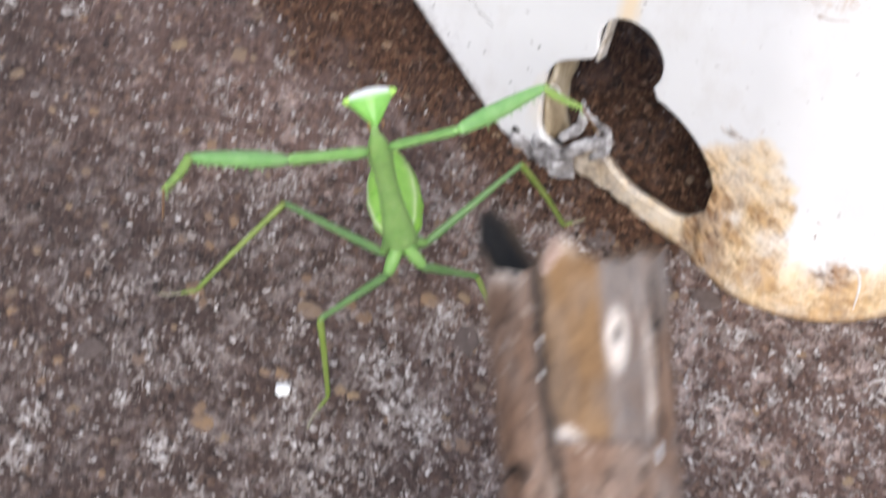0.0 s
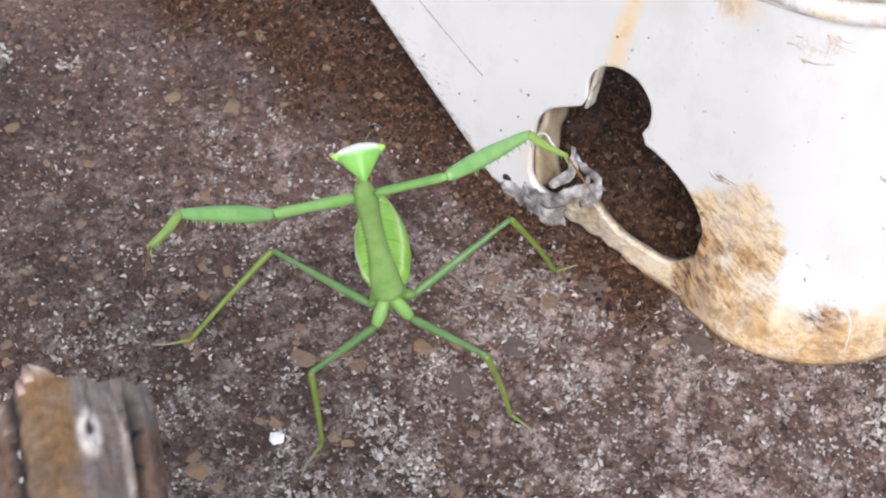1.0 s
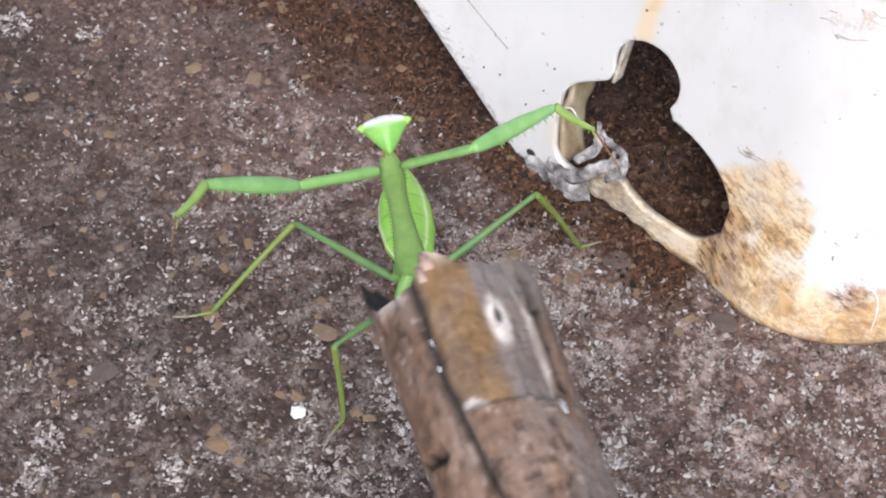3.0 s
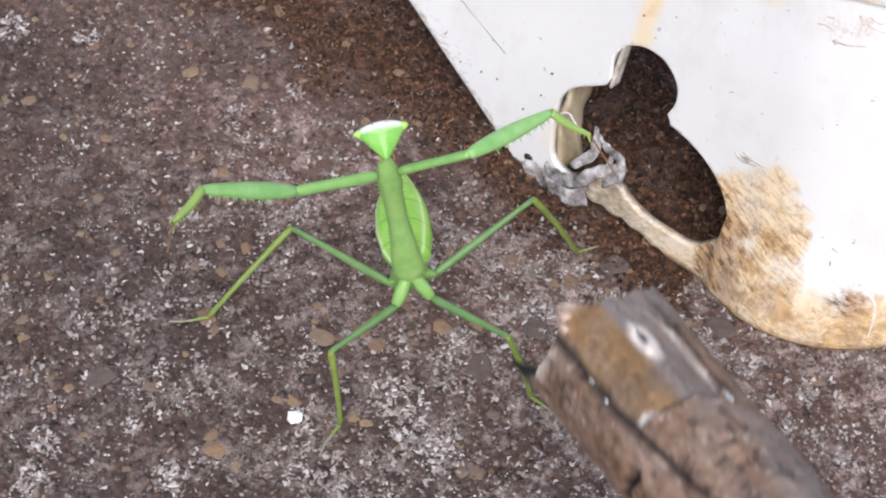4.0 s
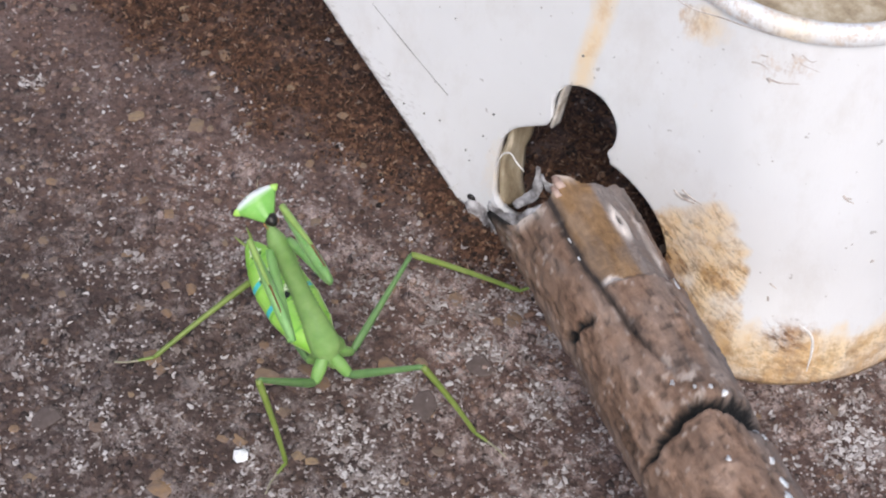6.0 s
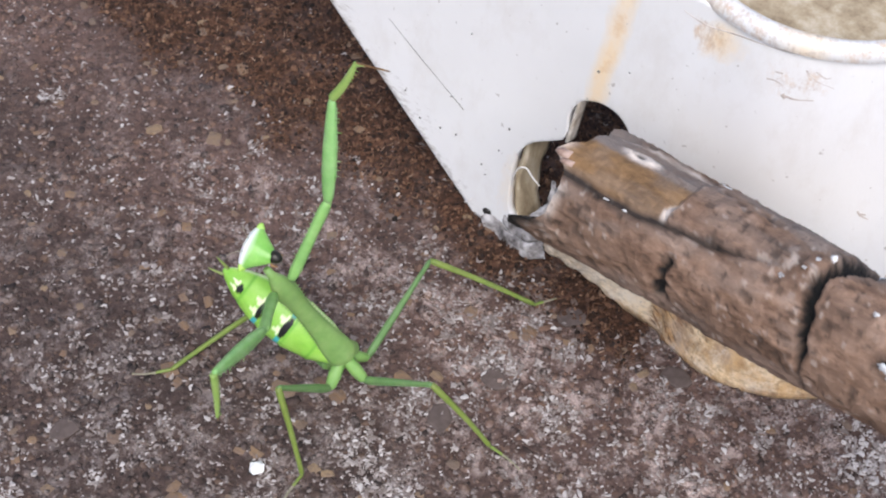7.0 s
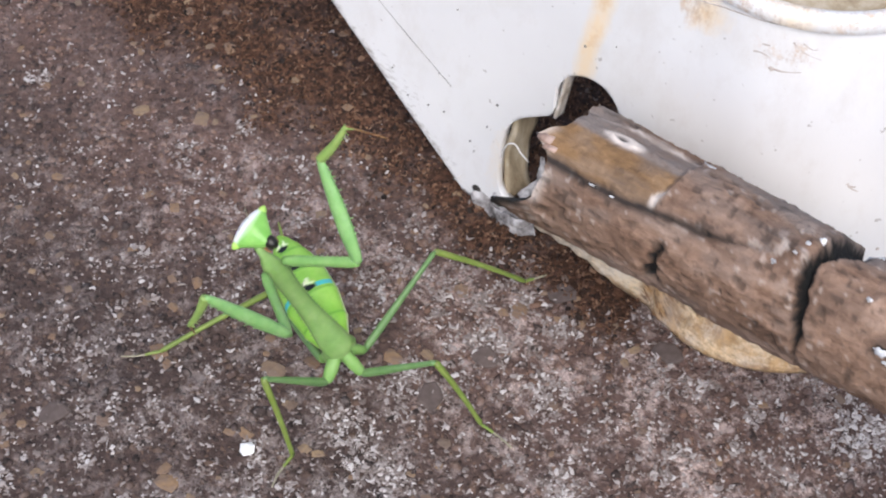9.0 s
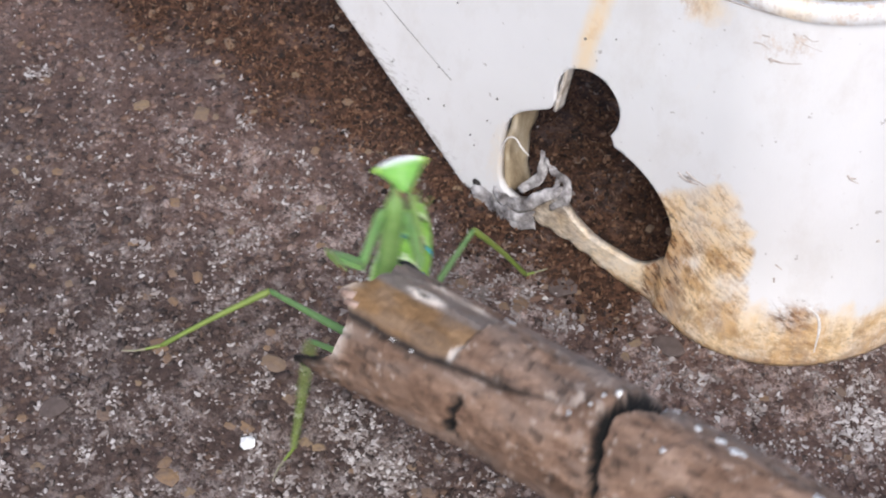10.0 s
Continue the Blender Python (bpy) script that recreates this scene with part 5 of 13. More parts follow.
def motions():
    walk(bits["prothorax"], [
        (0, bone(-7.04, -17.34, 16, -9.96, -14.66, 35.6, 0.65, 0.15, 0.08)),
        (0.1, bone(-7.25, -17.61, 16, -10.18, -14.48, 35.54, 0.67, 0.14, 0.08)),
        (0.2, bone(-7.47, -17.87, 16, -10.4, -14.31, 35.46, 0.7, 0.14, 0.08)),
        (0.3, bone(-7.68, -18.14, 16, -10.62, -14.14, 35.37, 0.73, 0.13, 0.08)),
        (4.5, bone(-7.68, -18.14, 16, -10.62, -14.14, 35.37, 0.71, 0.15, 0.08)),
        (4.5667, bone(-8.16, -18.1, 15.67, -11.42, -12.44, 34.57, 0.77, 0.15, 0.09)),
        (4.6333, bone(-8.64, -18.06, 15.33, -12.2, -10.79, 33.62, 0.82, 0.16, 0.1)),
        (4.7, bone(-9.13, -18.02, 15, -12.95, -9.2, 32.54, 0.87, 0.16, 0.11)),
        (4.8, bone(-9.17, -18.31, 14, -12.57, -7.01, 30.15, 0.93, 0.14, 0.1)),
        (4.9, bone(-9.21, -18.59, 13, -12.12, -5.06, 27.43, 0.97, 0.12, 0.09)),
        (5, bone(-9.25, -18.88, 12, -11.61, -3.38, 24.42, 0.99, 0.09, 0.07)),
        (5.0667, bone(-10.3, -19.46, 11.33, -13.08, -5.95, 25.82, 0.97, 0.11, 0.08)),
        (5.1333, bone(-11.36, -20.04, 10.67, -14.49, -8.8, 26.91, 0.93, 0.12, 0.09)),
        (5.2, bone(-12.42, -20.62, 10, -15.84, -11.88, 27.66, 0.87, 0.13, 0.1)),
        (5.5667, bone(-11.98, -20.53, 9.67, -17, -12.39, 27.23, 0.84, 0.2, 0.15)),
        (5.9333, bone(-11.54, -20.44, 9.33, -18.12, -12.95, 26.67, 0.81, 0.27, 0.19)),
        (6.3, bone(-11.11, -20.35, 9, -19.2, -13.57, 25.99, 0.78, 0.33, 0.24)),
        (6.35, bone(-10.24, -20.56, 9.5, -17.95, -14.34, 26.87, 0.77, 0.31, 0.23)),
        (6.4, bone(-9.38, -20.78, 10, -16.69, -15.11, 27.73, 0.75, 0.3, 0.22)),
        (6.4667, bone(-5.84, -21.9, 11, -12.42, -18.82, 29.63, 0.68, 0.27, 0.19)),
        (6.5333, bone(-3.32, -22.11, 11, 1.5, -20.85, 30.37, 0.63, -0.19, -0.14)),
        (6.6, bone(-6.94, -21.93, 10, -11.2, -20.25, 29.47, 0.65, 0.18, 0.13)),
        (6.6667, bone(-8.39, -21.45, 9.67, -14.06, -20.3, 28.81, 0.61, 0.23, 0.17)),
        (6.7333, bone(-9.84, -20.97, 9.33, -16.89, -20.36, 28.04, 0.58, 0.29, 0.21)),
        (6.8, bone(-11.29, -20.48, 9, -19.67, -20.42, 27.16, 0.54, 0.34, 0.25)),
        (6.8667, bone(-11.4, -19.98, 9, -19.83, -19.88, 27.14, 0.54, 0.35, 0.25)),
        (6.9333, bone(-11.52, -19.47, 9, -19.99, -19.35, 27.12, 0.54, 0.35, 0.25)),
        (7, bone(-11.64, -18.97, 9, -20.15, -18.81, 27.1, 0.54, 0.35, 0.25)),
        (7.1667, bone(-11.69, -19.64, 9, -20.36, -19.56, 27.02, 0.54, 0.36, 0.26)),
        (7.3333, bone(-11.73, -20.32, 9, -20.57, -20.31, 26.94, 0.53, 0.36, 0.26)),
        (7.5, bone(-11.78, -20.99, 9, -20.78, -21.06, 26.86, 0.53, 0.37, 0.27)),
        (7.6, bone(-11.27, -20.43, 9.67, -18.03, -19.73, 28.48, 0.59, 0.28, 0.2)),
        (7.7, bone(-10.76, -19.87, 10.33, -15.18, -18.41, 29.78, 0.63, 0.19, 0.13)),
        (7.8, bone(-10.25, -19.31, 11, -12.25, -17.11, 30.78, 0.67, 0.09, 0.06)),
        (7.8667, bone(-9.81, -18.92, 11.33, -12.94, -15.59, 30.8, 0.71, 0.13, 0.09)),
        (7.9333, bone(-9.37, -18.52, 11.67, -13.61, -14.09, 30.7, 0.74, 0.18, 0.12)),
        (8, bone(-8.93, -18.13, 12, -14.24, -12.61, 30.48, 0.77, 0.22, 0.15)),
        (8.1, bone(-8.74, -18.28, 12, -14.74, -12.22, 30.09, 0.78, 0.25, 0.17)),
        (8.2, bone(-8.55, -18.43, 12, -15.21, -11.85, 29.67, 0.79, 0.28, 0.19)),
        (8.3, bone(-8.36, -18.59, 12, -15.68, -11.49, 29.21, 0.79, 0.3, 0.21)),
        (8.3667, bone(-8.88, -19.43, 11.33, -17.2, -11.83, 27.85, 0.79, 0.35, 0.24)),
        (8.4333, bone(-9.39, -20.27, 10.67, -18.69, -12.2, 26.43, 0.79, 0.38, 0.27)),
        (8.5, bone(-9.91, -21.11, 10, -20.13, -12.6, 24.94, 0.78, 0.42, 0.29)),
        (8.6, bone(-9.94, -21.71, 10, -19.72, -15.38, 26.26, 0.73, 0.4, 0.28)),
        (8.7, bone(-9.97, -22.31, 10, -19.15, -18.27, 27.3, 0.67, 0.38, 0.27)),
        (8.8, bone(-10, -22.91, 10, -18.42, -21.23, 28.06, 0.6, 0.35, 0.25)),
        (8.8667, bone(-10.16, -22.57, 10, -18.77, -20.52, 27.93, 0.61, 0.36, 0.25)),
        (8.9333, bone(-10.31, -22.23, 10, -19.11, -19.81, 27.8, 0.62, 0.37, 0.26)),
        (9, bone(-10.47, -21.89, 10, -19.44, -19.11, 27.66, 0.63, 0.37, 0.26)),
        (9.1667, bone(-10.28, -21.6, 10.33, -19.61, -18.15, 27.69, 0.65, 0.39, 0.27)),
        (9.3333, bone(-10.09, -21.3, 10.67, -19.75, -17.2, 27.69, 0.66, 0.4, 0.28)),
        (9.5, bone(-9.9, -21.01, 11, -19.88, -16.25, 27.66, 0.68, 0.41, 0.29)),
        (9.6, bone(-9.83, -20.31, 11.33, -19.08, -14.55, 28.11, 0.72, 0.38, 0.27)),
        (9.7, bone(-9.77, -19.61, 11.67, -18.24, -12.88, 28.49, 0.76, 0.35, 0.24)),
        (9.8, bone(-9.7, -18.9, 12, -17.37, -11.23, 28.8, 0.8, 0.32, 0.22)),
        (9.8667, bone(-8.03, -20.26, 13, -12.44, -12.2, 30.76, 0.85, 0.19, 0.12)),
        (9.9333, bone(-6.37, -21.62, 14, -7.38, -13.41, 32.21, 0.86, 0.05, 0.02)),
        (10, bone(-4.7, -22.98, 15, -2.29, -14.86, 33.12, 0.86, -0.09, -0.08)),
    ])
    walk(bits["thorax"], [
        (0, bone(-7.09, -16.47, 14.06, -7.43, -18.25, 19.32, 0.65, 0.15, 0.08)),
        (0.1, bone(-7.29, -16.71, 14.07, -7.65, -18.45, 19.35, 0.67, 0.14, 0.08)),
        (0.2, bone(-7.5, -16.96, 14.09, -7.87, -18.65, 19.38, 0.7, 0.14, 0.08)),
        (0.3, bone(-7.71, -17.21, 14.1, -8.09, -18.85, 19.41, 0.73, 0.13, 0.08)),
        (4.5, bone(-7.72, -17.25, 14.07, -8.11, -18.89, 19.38, 0.71, 0.15, 0.08)),
        (4.5667, bone(-8.19, -17.2, 13.75, -8.4, -18.55, 19.16, 0.77, 0.15, 0.09)),
        (4.6333, bone(-8.66, -17.15, 13.42, -8.66, -18.14, 18.92, 0.82, 0.16, 0.1)),
        (4.7, bone(-9.13, -17.1, 13.09, -8.89, -17.65, 18.66, 0.87, 0.16, 0.11)),
        (4.8, bone(-9.17, -17.38, 12.09, -8.62, -17.21, 17.66, 0.93, 0.14, 0.1)),
        (4.9, bone(-9.2, -17.67, 11.1, -8.27, -16.69, 16.51, 0.97, 0.12, 0.09)),
        (5, bone(-9.24, -17.95, 10.1, -7.86, -16.12, 15.14, 0.99, 0.09, 0.07)),
        (5.0667, bone(-10.29, -18.53, 9.43, -8.82, -17.14, 14.6, 0.97, 0.11, 0.08)),
        (5.1333, bone(-11.35, -19.11, 8.77, -9.84, -18.15, 14.03, 0.93, 0.12, 0.09)),
        (5.2, bone(-12.41, -19.69, 8.1, -10.95, -19.15, 13.45, 0.87, 0.13, 0.1)),
        (5.5667, bone(-11.98, -19.59, 7.77, -11.23, -19.82, 13.31, 0.84, 0.2, 0.15)),
        (5.9333, bone(-11.54, -19.5, 7.44, -11.45, -20.19, 12.99, 0.81, 0.27, 0.19)),
        (6.3, bone(-11.11, -19.4, 7.11, -11.58, -20.32, 12.6, 0.78, 0.33, 0.24)),
        (6.35, bone(-10.25, -19.62, 7.61, -10.51, -20.64, 13.1, 0.77, 0.31, 0.23)),
        (6.4, bone(-9.39, -19.83, 8.11, -9.45, -20.95, 13.58, 0.75, 0.3, 0.22)),
        (6.4667, bone(-5.85, -20.95, 9.11, -5.15, -22.17, 14.51, 0.68, 0.27, 0.19)),
        (6.5333, bone(-3.33, -21.16, 9.11, 0.02, -22.45, 13.19, 0.63, -0.19, -0.14)),
        (6.6, bone(-6.95, -20.99, 8.11, -5.57, -22.52, 13.26, 0.65, 0.18, 0.13)),
        (6.6667, bone(-8.4, -20.5, 7.78, -7.44, -22.25, 12.96, 0.61, 0.23, 0.17)),
        (6.7333, bone(-9.85, -20.02, 7.45, -9.33, -21.99, 12.61, 0.58, 0.29, 0.21)),
        (6.8, bone(-11.3, -19.53, 7.11, -11.23, -21.73, 12.2, 0.54, 0.34, 0.25)),
        (6.8667, bone(-11.42, -19.03, 7.11, -11.22, -21.08, 12.27, 0.54, 0.35, 0.25)),
        (6.9333, bone(-11.54, -18.52, 7.11, -11.22, -20.41, 12.33, 0.54, 0.35, 0.25)),
        (7, bone(-11.65, -18.02, 7.11, -11.22, -19.74, 12.39, 0.54, 0.35, 0.25)),
        (7.1667, bone(-11.7, -18.69, 7.11, -11.33, -20.45, 12.38, 0.54, 0.36, 0.26)),
        (7.3333, bone(-11.74, -19.37, 7.11, -11.43, -21.16, 12.37, 0.53, 0.36, 0.26)),
        (7.5, bone(-11.79, -20.04, 7.11, -11.54, -21.87, 12.36, 0.53, 0.37, 0.27)),
        (7.6, bone(-11.28, -19.48, 7.78, -10.72, -21.48, 12.93, 0.59, 0.28, 0.2)),
        (7.7, bone(-10.77, -18.93, 8.44, -10.18, -20.89, 13.6, 0.63, 0.19, 0.13)),
        (7.8, bone(-10.27, -18.37, 9.11, -9.76, -20.18, 14.34, 0.67, 0.09, 0.06)),
        (7.8667, bone(-9.83, -17.97, 9.44, -9.68, -19.77, 14.71, 0.71, 0.13, 0.09)),
        (7.9333, bone(-9.38, -17.58, 9.77, -9.68, -19.32, 15.05, 0.74, 0.18, 0.12)),
        (8, bone(-8.94, -17.18, 10.11, -9.75, -18.84, 15.36, 0.77, 0.22, 0.15)),
        (8.1, bone(-8.75, -17.34, 10.11, -9.69, -18.88, 15.37, 0.78, 0.25, 0.17)),
        (8.2, bone(-8.56, -17.49, 10.11, -9.64, -18.92, 15.37, 0.79, 0.28, 0.19)),
        (8.3, bone(-8.37, -17.65, 10.1, -9.6, -18.95, 15.37, 0.79, 0.3, 0.21)),
        (8.3667, bone(-8.89, -18.49, 9.44, -10.16, -19.59, 14.75, 0.79, 0.35, 0.24)),
        (8.4333, bone(-9.41, -19.33, 8.77, -10.73, -20.2, 14.11, 0.79, 0.38, 0.27)),
        (8.5, bone(-9.93, -20.17, 8.1, -11.3, -20.79, 13.47, 0.78, 0.42, 0.29)),
        (8.6, bone(-9.96, -20.77, 8.1, -11.15, -22.02, 13.39, 0.73, 0.4, 0.28)),
        (8.7, bone(-9.98, -21.38, 8.1, -10.99, -23.19, 13.25, 0.67, 0.38, 0.27)),
        (8.8, bone(-10.01, -21.98, 8.1, -10.8, -24.32, 13.05, 0.6, 0.35, 0.25)),
        (8.8667, bone(-10.17, -21.64, 8.1, -11.01, -23.89, 13.08, 0.61, 0.36, 0.25)),
        (8.9333, bone(-10.33, -21.3, 8.1, -11.22, -23.46, 13.12, 0.62, 0.37, 0.26)),
        (9, bone(-10.49, -20.96, 8.1, -11.44, -23.03, 13.15, 0.63, 0.37, 0.26)),
        (9.1667, bone(-10.3, -20.66, 8.43, -11.36, -22.6, 13.52, 0.65, 0.39, 0.27)),
        (9.3333, bone(-10.11, -20.37, 8.77, -11.29, -22.17, 13.88, 0.66, 0.4, 0.28)),
        (9.5, bone(-9.92, -20.08, 9.1, -11.21, -21.73, 14.24, 0.68, 0.41, 0.29)),
        (9.6, bone(-9.85, -19.37, 9.43, -11.23, -20.89, 14.59, 0.72, 0.38, 0.27)),
        (9.7, bone(-9.78, -18.67, 9.77, -11.25, -20.04, 14.95, 0.76, 0.35, 0.24)),
        (9.8, bone(-9.72, -17.97, 10.1, -11.28, -19.16, 15.3, 0.8, 0.32, 0.22)),
        (9.8667, bone(-8.05, -19.33, 11.1, -9.18, -20.44, 16.45, 0.85, 0.19, 0.12)),
        (9.9333, bone(-6.39, -20.69, 12.1, -7.08, -21.72, 17.54, 0.86, 0.05, 0.02)),
        (10, bone(-4.72, -22.05, 13.1, -4.99, -23.01, 18.6, 0.86, -0.09, -0.08)),
    ])
    walk(bits["abdomen"], [
        (0, bone(-7.04, -17.34, 15.5, -9.18, 2.73, 10.19, 0.96, 0.02, -0.29)),
        (0.1, bone(-7.25, -17.61, 15.5, -9.34, 2.58, 10.61, 0.96, 0.02, -0.28)),
        (0.2, bone(-7.47, -17.87, 15.5, -9.49, 2.43, 11.04, 0.96, 0.03, -0.28)),
        (0.3, bone(-7.68, -18.14, 15.5, -9.65, 2.27, 11.48, 0.96, 0.03, -0.28)),
        (4.5, bone(-7.68, -18.14, 15.5, -9.65, 2.27, 11.48, 0.95, 0.03, -0.3)),
        (4.5667, bone(-8.16, -18.1, 15.17, -12.3, 2.13, 11.86, 0.79, 0.27, 0.55)),
        (4.6333, bone(-8.64, -18.06, 14.83, -14.91, 1.75, 12.29, 0.03, 0.16, 0.99)),
        (4.7, bone(-9.13, -18.02, 14.5, -17.44, 1.13, 12.75, -0.7, -0.22, 0.68)),
        (4.8, bone(-9.17, -18.31, 13.5, -18.46, 0.43, 12.15, -0.85, -0.38, 0.37)),
        (4.9, bone(-9.21, -18.59, 12.5, -19.47, -0.33, 11.55, -0.87, -0.49, 0)),
        (5, bone(-9.25, -18.88, 11.5, -20.44, -1.14, 10.95, -0.78, -0.51, -0.37)),
        (5.0667, bone(-10.3, -19.46, 10.83, -22.32, -2.54, 14.58, -0.79, -0.49, -0.36)),
        (5.1333, bone(-11.36, -20.04, 10.17, -23.66, -4.71, 18.06, -0.81, -0.48, -0.35)),
        (5.2, bone(-12.42, -20.62, 9.5, -24.45, -7.56, 21.21, -0.82, -0.46, -0.34)),
        (5.5667, bone(-11.98, -20.53, 9.17, -24.31, -5.2, 17.01, -0.8, -0.48, -0.35)),
        (5.9333, bone(-11.54, -20.44, 8.83, -23.6, -3.53, 12.47, -0.79, -0.5, -0.36)),
        (6.3, bone(-11.11, -20.35, 8.5, -22.35, -2.65, 7.79, -0.77, -0.52, -0.38)),
        (6.35, bone(-10.24, -20.56, 9, -22.07, -3.22, 9.08, -0.8, -0.55, -0.22)),
        (6.4, bone(-9.38, -20.78, 9.5, -21.77, -3.83, 10.38, -0.81, -0.59, -0.05)),
        (6.4667, bone(-5.84, -21.9, 10.5, -20.68, -10.69, 20.76, -0.63, -0.18, -0.75)),
        (6.5333, bone(-3.32, -22.11, 10.5, -18.25, -10.94, 20.66, -0.48, 0.11, -0.87)),
        (6.6, bone(-6.94, -21.93, 9.5, -21.78, -10.8, 19.83, -0.63, -0.18, -0.75)),
        (6.6667, bone(-8.39, -21.45, 9.17, -23.29, -10.43, 19.54, -0.64, -0.21, -0.74)),
        (6.7333, bone(-9.84, -20.97, 8.83, -24.79, -10.05, 19.26, -0.65, -0.23, -0.72)),
        (6.8, bone(-11.29, -20.48, 8.5, -26.29, -9.68, 18.97, -0.66, -0.26, -0.71)),
        (6.8667, bone(-11.4, -19.98, 8.5, -27.11, -9.84, 18.57, -0.63, -0.28, -0.73)),
        (6.9333, bone(-11.52, -19.47, 8.5, -27.9, -10.03, 18.14, -0.59, -0.31, -0.74)),
        (7, bone(-11.64, -18.97, 8.5, -28.65, -10.24, 17.69, -0.56, -0.33, -0.76)),
        (7.1667, bone(-11.69, -19.64, 8.5, -28.67, -10.94, 17.75, -0.56, -0.33, -0.76)),
        (7.3333, bone(-11.73, -20.32, 8.5, -28.7, -11.63, 17.81, -0.56, -0.33, -0.76)),
        (7.5, bone(-11.78, -20.99, 8.5, -28.73, -12.33, 17.87, -0.56, -0.33, -0.76)),
        (7.6, bone(-11.27, -20.43, 9.17, -26.56, -6.87, 14.48, -0.63, -0.51, -0.58)),
        (7.7, bone(-10.76, -19.87, 9.83, -22.89, -2.73, 10.62, -0.78, -0.55, -0.3)),
        (7.8, bone(-10.25, -19.31, 10.5, -18.03, -0.28, 6.73, -0.93, -0.37, 0.04)),
        (7.8667, bone(-8.51, -18.92, 10.83, -16.25, 0.89, 9.02, -0.95, -0.32, -0.04)),
        (7.9333, bone(-7.29, -18.52, 11.17, -14.43, 1.79, 11.34, -0.96, -0.25, -0.13)),
        (8, bone(-6.33, -18.13, 11.5, -12.58, 2.43, 13.67, -0.96, -0.17, -0.22)),
        (8.1, bone(-6.14, -18.28, 11.5, -12.98, 2.11, 14.16, -0.95, -0.19, -0.24)),
        (8.2, bone(-5.95, -18.43, 11.5, -13.36, 1.76, 14.64, -0.95, -0.21, -0.25)),
        (8.3, bone(-6.28, -18.59, 11.5, -13.8, 1.39, 15.12, -0.94, -0.22, -0.27)),
        (8.3667, bone(-7.84, -19.43, 10.83, -16.02, 0.18, 13.28, -0.9, -0.3, -0.32)),
        (8.4333, bone(-9.39, -20.27, 10.17, -18.18, -1.21, 11.42, -0.85, -0.38, -0.37)),
        (8.5, bone(-9.91, -21.11, 9.5, -20.14, -2.77, 9.56, -0.79, -0.45, -0.42)),
        (8.6, bone(-9.94, -21.71, 9.5, -19.95, -3.26, 10.6, -0.81, -0.42, -0.41)),
        (8.7, bone(-9.97, -22.31, 9.5, -19.73, -3.79, 11.63, -0.83, -0.4, -0.39)),
        (8.8, bone(-10, -22.91, 9.5, -19.49, -4.37, 12.67, -0.85, -0.38, -0.38)),
        (8.8667, bone(-10.16, -22.57, 9.5, -19.6, -3.93, 12.09, -0.84, -0.38, -0.38)),
        (8.9333, bone(-10.31, -22.23, 9.5, -19.71, -3.51, 11.51, -0.84, -0.39, -0.38)),
        (9, bone(-10.47, -21.89, 9.5, -19.81, -3.1, 10.92, -0.83, -0.4, -0.38)),
        (9.1667, bone(-10.28, -21.6, 9.83, -19.58, -2.78, 11.03, -0.83, -0.4, -0.39)),
        (9.3333, bone(-10.09, -21.3, 10.17, -19.34, -2.46, 11.13, -0.83, -0.4, -0.39)),
        (9.5, bone(-9.9, -21.01, 10.5, -19.11, -2.14, 11.24, -0.83, -0.4, -0.39)),
        (9.6, bone(-9.83, -20.31, 10.83, -17.43, -0.75, 12.23, -0.88, -0.33, -0.33)),
        (9.7, bone(-8.99, -19.61, 11.17, -15.6, 0.48, 13.21, -0.93, -0.25, -0.28)),
        (9.8, bone(-8.4, -18.9, 11.5, -13.75, 1.56, 14.18, -0.96, -0.17, -0.22)),
        (9.8667, bone(-8.03, -20.26, 12.5, -8.88, 0.61, 15.14, -1, -0.04, 0.03)),
        (9.9333, bone(-6.37, -21.62, 13.5, -3.84, -0.88, 16.03, -0.95, 0.09, 0.29)),
        (10, bone(-4.7, -22.98, 14.5, 1.13, -2.9, 16.88, -0.83, 0.19, 0.52)),
    ])
